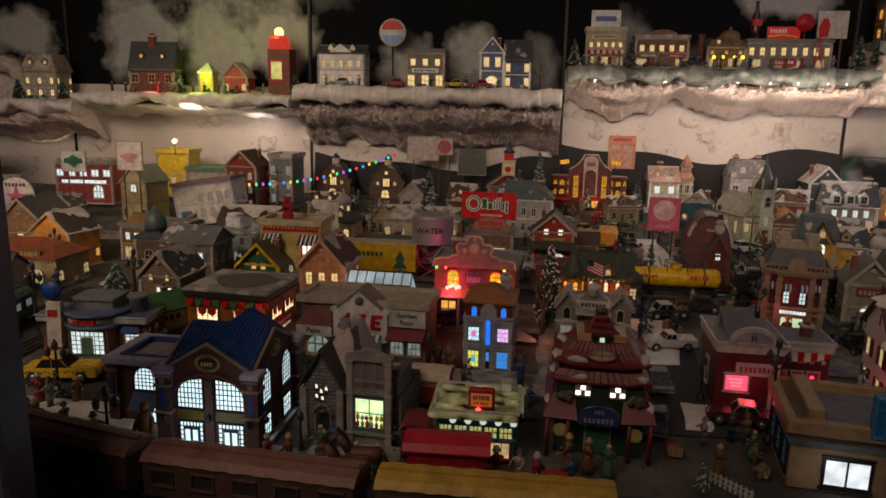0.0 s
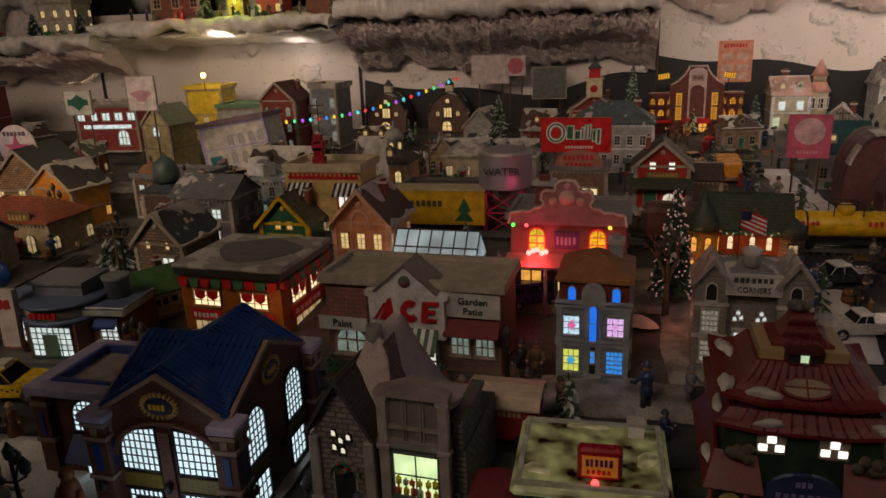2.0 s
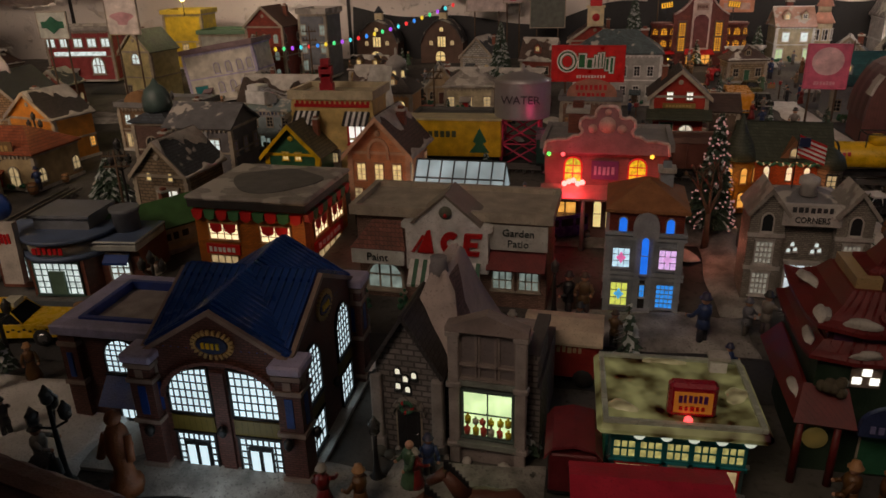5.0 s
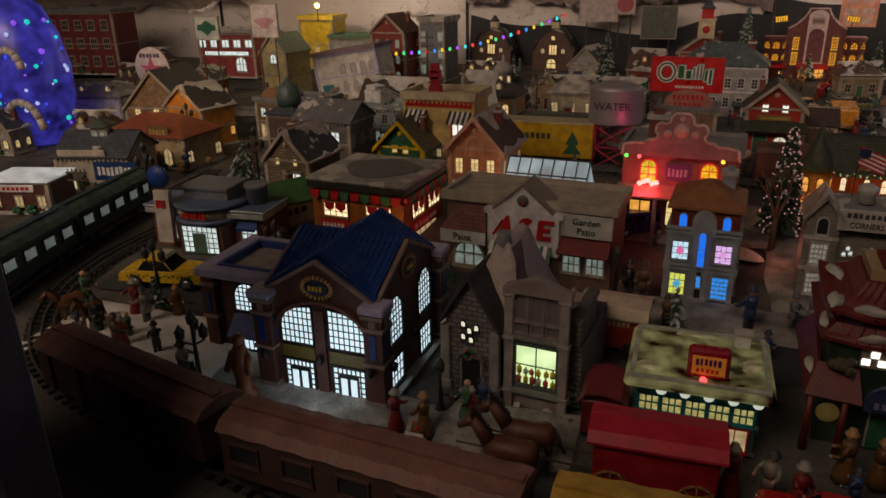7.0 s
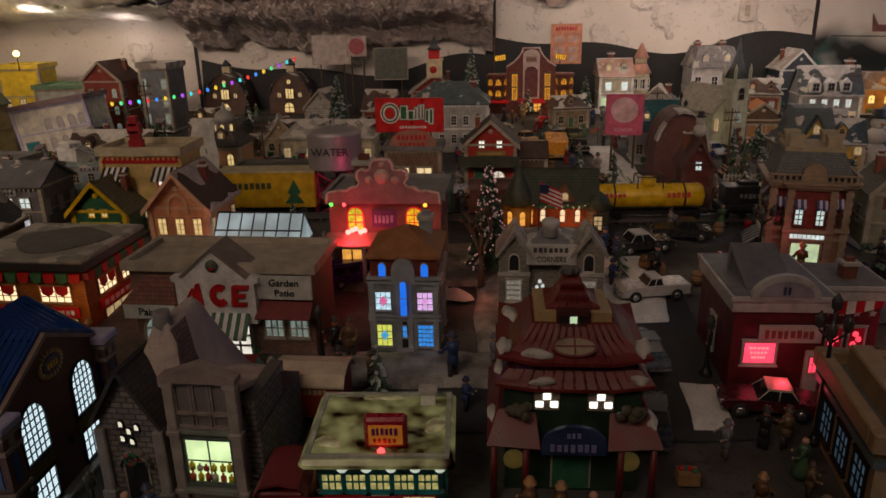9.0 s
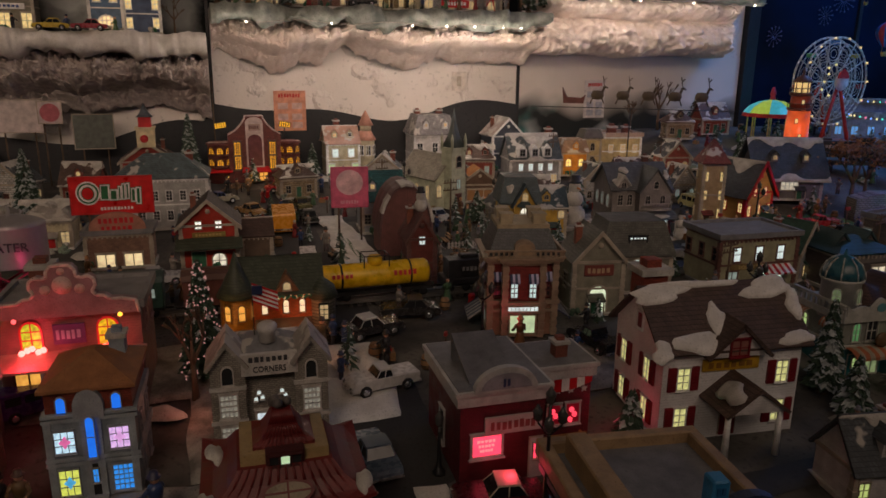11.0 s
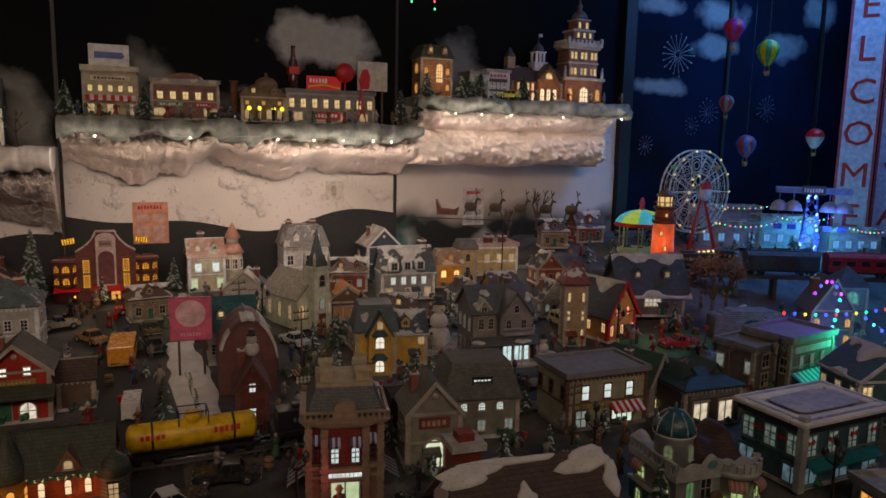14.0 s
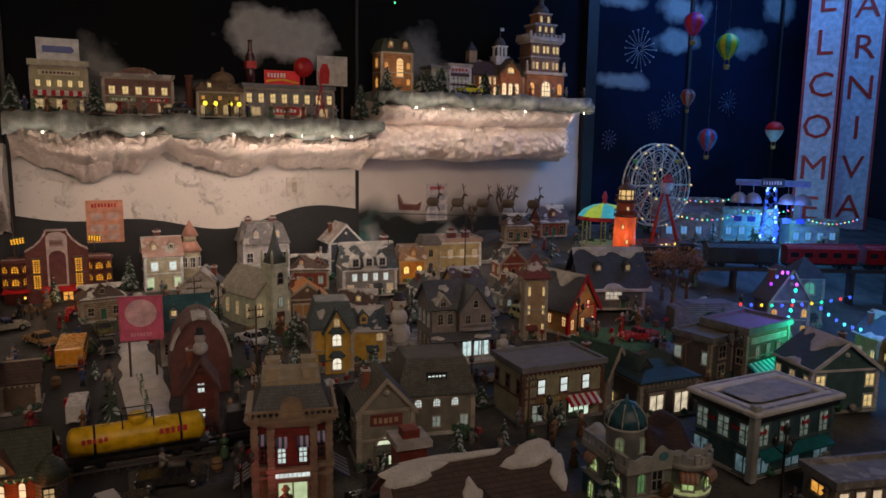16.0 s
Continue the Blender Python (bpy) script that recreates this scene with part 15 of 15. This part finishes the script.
for x_, z_, r_, n_, c_ in ((2.78, 1.985, 0.11, 18, (0.5, 0.5, 0.5)), (3.0, 1.72, 0.07, 14, (0.12, 0.12, 0.2)), (2.62, 1.55, 0.05, 12, (0.15, 0.12, 0.2)), (3.4, 1.75, 0.07, 14, (0.12, 0.12, 0.2)), (2.9, 1.65, 0.05, 12, (0.1, 0.1, 0.16))):
    bm = mesh()
    rnd = random.Random(int(x_ * 100))
    for i in range(n_):
        a = 2 * math.pi * i / n_
        r1 = r_ * rnd.uniform(0.7, 1.0)
        rod(bm, (r_ * 0.12 * math.cos(a), 0, r_ * 0.12 * math.sin(a)), (r1 * math.cos(a), 0, r1 * math.sin(a)), 0.0012, 4)
        ball(bm, (r1 * math.cos(a), 0, r1 * math.sin(a)), 0.004, 0, 5)
    solo("firework_ornament", "wire firework burst ornament on the dark wall", "ornament", bm, paint(c_, 0.4), pose(x_, 3.415, z_), "firework ornaments")
for x_, z_ in ((1.37, 2.2), (1.47, 2.18)):
    light_string("hanging_light_string", "hanging string of tiny blue and red bulbs", ((x_, 3.38, z_ + 0.3), (x_ + 0.01, 3.38, z_ - 0.1)), ((0.1, 0.2, 1.0), (1.0, 0.1, 0.1), (0.1, 0.8, 0.3), (0.1, 0.2, 1.0)), 0.004, 2, 0.0, 14)

def sleigh_team():
    """Flying sleigh with small deer on a thin wire."""
    root = thing("sleigh_team", "small brown sleigh with a team of deer on a wire", "sleigh", 1.6, 2.97, 1.275, -32)
    root.scale = (1.25, 1.5, 1.6)
    fur = paint((0.075, 0.055, 0.036), 0.7)
    for i in range(5):
        u = -0.1 + 0.075 * i
        bm = mesh()
        lathe(bm, [(0.003, -0.019), (0.01, -0.014), (0.011, 0.0), (0.01, 0.014), (0.003, 0.019)], 8, 0, 0, 0, pose(u, 0, 0.02, 0, 90, 0))
        rod(bm, (u + 0.012, 0, 0.022), (u + 0.02, 0, 0.04), 0.004, 6)
        rod(bm, (u + 0.019, 0, 0.04), (u + 0.03, 0, 0.036), 0.0032, 6, 0, 0.002)
        for s in (-1, 1):
            rod(bm, (u + 0.019, s * 0.002, 0.042), (u + 0.014, s * 0.012, 0.064), 0.001, 4)
            rod(bm, (u + 0.016, s * 0.007, 0.053), (u + 0.024, s * 0.011, 0.06), 0.0009, 4)
            for dx in (-0.012, 0.012):
                rod(bm, (u + dx, s * 0.004, 0.016), (u + dx * 1.7, s * 0.004, 0.0), 0.0018, 5)
        part("deer", bm, fur, root)
    bm = mesh()
    plate(bm, [(-0.2, 0.0), (-0.14, 0.0), (-0.135, 0.02), (-0.15, 0.012), (-0.19, 0.014), (-0.205, 0.036)], -0.014, 0.014)
    part("sleigh_body", bm, paint((0.1, 0.035, 0.03), 0.5), root)
    bm = mesh()
    rod(bm, (-0.3, 0, -0.01), (0.3, 0, -0.01), 0.001, 4)
    part("wire", bm, IRON, root)
    bm = mesh()
    rod(bm, (0, 0, -0.19), (0, 0, -0.01), 0.002, 5)
    part("bracket", bm, IRON, root)

sleigh_team()

# ---- small clutter between the houses ----

def clutter_meshes():
    rnd, made = random.Random(17), []

    def keep(name, label, category, bm, mats):
        me = bpy.data.meshes.new(name)
        bm.to_mesh(me)
        bm.free()
        for q in mats:
            me.materials.append(q)
        made.append((name, label, category, me))

    WOODS = (paint((0.16, 0.08, 0.035), 0.6, "plank"), paint((0.25, 0.15, 0.08), 0.6, "plank"))
    for k in range(2):
        bm = mesh()
        lathe(bm, [(0.0055, 0), (0.0072, 0.006), (0.0072, 0.009), (0.0055, 0.016)], 10)
        for z in (0.004, 0.0115):
            lathe(bm, [(0.0071, z), (0.0071, z + 0.0012)], 10, mi=1)
        keep("barrel", "small brown wooden barrel with dark hoops", "barrel", bm, [WOODS[k], IRON])
        bm = mesh()
        box(bm, -0.008, 0.008, -0.006, 0.006, 0, 0.011)
        for z in (0.001, 0.0045, 0.008):
            box(bm, -0.0085, 0.0085, -0.0065, 0.0065, z, z + 0.0026)
        for j in range(4):
            ball(bm, (-0.005 + 0.0033 * j, rnd.uniform(-0.003, 0.003), 0.0118), 0.0026, 1 + j % 2, 6)
        keep("crate", "open wooden crate filled with coloured goods", "crate", bm, [WOODS[k], REDP, GREENP])
    bm = mesh()
    for z, y in ((0.009, 0), (0.009, 0.0045), (0.0135, 0.0075), (0.018, 0.0082)):
        box(bm, -0.015, 0.015, y - 0.0016, y + 0.0016, z, z + 0.0014)
    for x in (-0.012, 0.012):
        box(bm, x - 0.001, x + 0.001, -0.002, 0.009, 0, 0.009, 1)
        box(bm, x - 0.001, x + 0.001, 0.0075, 0.009, 0.009, 0.02, 1)
    keep("park_bench", "little wooden park bench with iron legs", "bench", bm, [WOODS[1], IRON])
    for c, sn in (((0.2, 0.25, 0.2), 0.35), ((0.05, 0.09, 0.045), 0.1), ((0.16, 0.12, 0.08), 0.3)):
        bm = mesh()
        for j in range(16):
            a, r = rnd.uniform(0, 6.28), rnd.uniform(0, 0.012)
            ball(bm, (r * math.cos(a), r * math.sin(a), 0.004 + rnd.uniform(0, 0.012) * (1 - r / 0.018)), rnd.uniform(0.003, 0.0055), 0, 6)
        keep("shrub", "small rounded shrub dusted with snow", "shrub", bm, [paint(c, 0.8, snow=sn)])
    for k in range(2):
        bm = mesh()
        rings = []
        for r, z in ((1, 0), (0.85, 0.35), (0.5, 0.8), (0.1, 1.0)):
            rings.append([bm.verts.new((0.022 * r * math.cos(a) * (1 + 0.25 * math.sin(2 * a + k)), 0.015 * r * math.sin(a) * (1 + 0.2 * math.cos(3 * a + k)), 0.011 * z)) for a in np.linspace(0, 2 * math.pi, 12, endpoint=False)])
        for a, b_ in zip(rings, rings[1:]):
            for i in range(12):
                bm.faces.new((a[i], a[(i + 1) % 12], b_[(i + 1) % 12], b_[i])).smooth = True
        bm.faces.new(rings[-1])
        keep("snow_mound", "low heap of white artificial snow", "snow", bm, [SNOW])
    bm = mesh()
    for j in range(9):
        x = -0.024 + 0.006 * j
        plate(bm, [(x - 0.0016, 0), (x + 0.0016, 0), (x + 0.0016, 0.012), (x, 0.0145), (x - 0.0016, 0.012)], -0.0006, 0.0006)
    for z in (0.004, 0.0095):
        box(bm, -0.026, 0.026, 0.0006, 0.0016, z, z + 0.0014)
    keep("picket_fence", "short white picket fence section", "fence", bm, [paint((0.5, 0.48, 0.45), 0.6)])
    bm = mesh()
    rod(bm, (0, 0, 0), (0, 0, 0.03), 0.0011, 5)
    box(bm, -0.004, 0.004, -0.0026, 0.0026, 0.028, 0.034, 1)
    keep("mail_box", "small mail box on a post", "mail box", bm, [BARK, paint((0.3, 0.05, 0.05))])
    bm = mesh()
    lathe(bm, [(0.0045, 0), (0.0055, 0.002), (0.0045, 0.012), (0.0055, 0.0125), (0.0035, 0.016)], 8)
    keep("hydrant", "small red street hydrant", "hydrant", bm, [REDP])
    for k in range(3):
        bm = mesh()
        h = (0.04, 0.055, 0.07)[k]
        rod(bm, (0, 0, 0), (0, 0, h), 0.0018, 5, 0, 0.0006)
        for j in range(130):
            v = rnd.random() ** 1.2
            r, a, z = (0.3 * h) * (1 - v) * rnd.uniform(0.7, 1.05) + 0.002, rnd.uniform(0, 6.28), h * (0.12 + 0.88 * v)
            d, t = Vector((math.cos(a), math.sin(a), 0)), Vector((-math.sin(a), math.cos(a), 0.5)) * 0.0022
            bm.faces.new([bm.verts.new(q) for q in (Vector((0, 0, z + 0.3 * r)), Vector((0, 0, z)) + d * r * 0.6 - t, Vector((0, 0, z - 0.15 * r)) + d * r, Vector((0, 0, z)) + d * r * 0.6 + t)]).material_index = 1 if rnd.random() < 0.7 else 2
        keep("fir_sapling", "tiny green bottle-brush fir with snowy tips", "tree", bm, [BARK, NEEDLE, NEEDLESNOW])
    return made

def scatter():
    spots = [(0.35, 0.5, 2.08, 2.75)]
    for r in ROOTS:
        if r.parent is None and r.get("category") in ("model house", "toy car", "tree", "railway car", "billboard", "water tower", "trailer", "wagon"):
            xs, ys = [], []
            for c in r.children:
                if c.type == "MESH":
                    for q in c.bound_box:
                        p = r.matrix_world @ (c.matrix_local @ Vector(q))
                        xs.append(p.x)
                        ys.append(p.y)
            if xs:
                spots.append((min(xs) - 0.006, max(xs) + 0.006, min(ys) - 0.006, max(ys) + 0.006))
    rails = FRONT + OUTER
    rnd, kinds, n = random.Random(29), clutter_meshes(), 0
    for _ in range(12000):
        if n >= 560:
            break
        x, y = (rnd.uniform(0.2, 2.9), rnd.uniform(1.6, 3.25)) if rnd.random() < 0.6 else (rnd.uniform(-1.5, 1.2), rnd.uniform(0.96, 3.2))
        if any(a < x < b_ and c < y < d for a, b_, c, d in spots) or any((p.x - x) ** 2 + (p.y - y) ** 2 < 0.0016 for p in rails):
            continue
        if -x > 0.6 + 0.75 * (y - 0.6) or x > 0.6 + 1.1 * (y - 0.6):
            continue
        spots.append((x - 0.018, x + 0.018, y - 0.018, y + 0.018))
        if rnd.random() < 0.4:
            me, c = FIG[rnd.randrange(8)]
            ob = new("figurine", me)
            tagged(ob, "small painted toy figure in a " + c, "figurine", "toy figures")
            s = rnd.uniform(0.8, 1.0)
        else:
            nm, lb, cat, me = rnd.choice(kinds)
            ob = new(nm, me)
            tagged(ob, lb + " on the village board", cat, "small village pieces")
            s = rnd.uniform(1.1, 1.7)
        ob.matrix_world = pose(x, y, ground_z(x, y) + 0.003, 0, 0, rnd.uniform(0, 360)) @ Matrix.Scale(s, 4)
        n += 1

scatter()
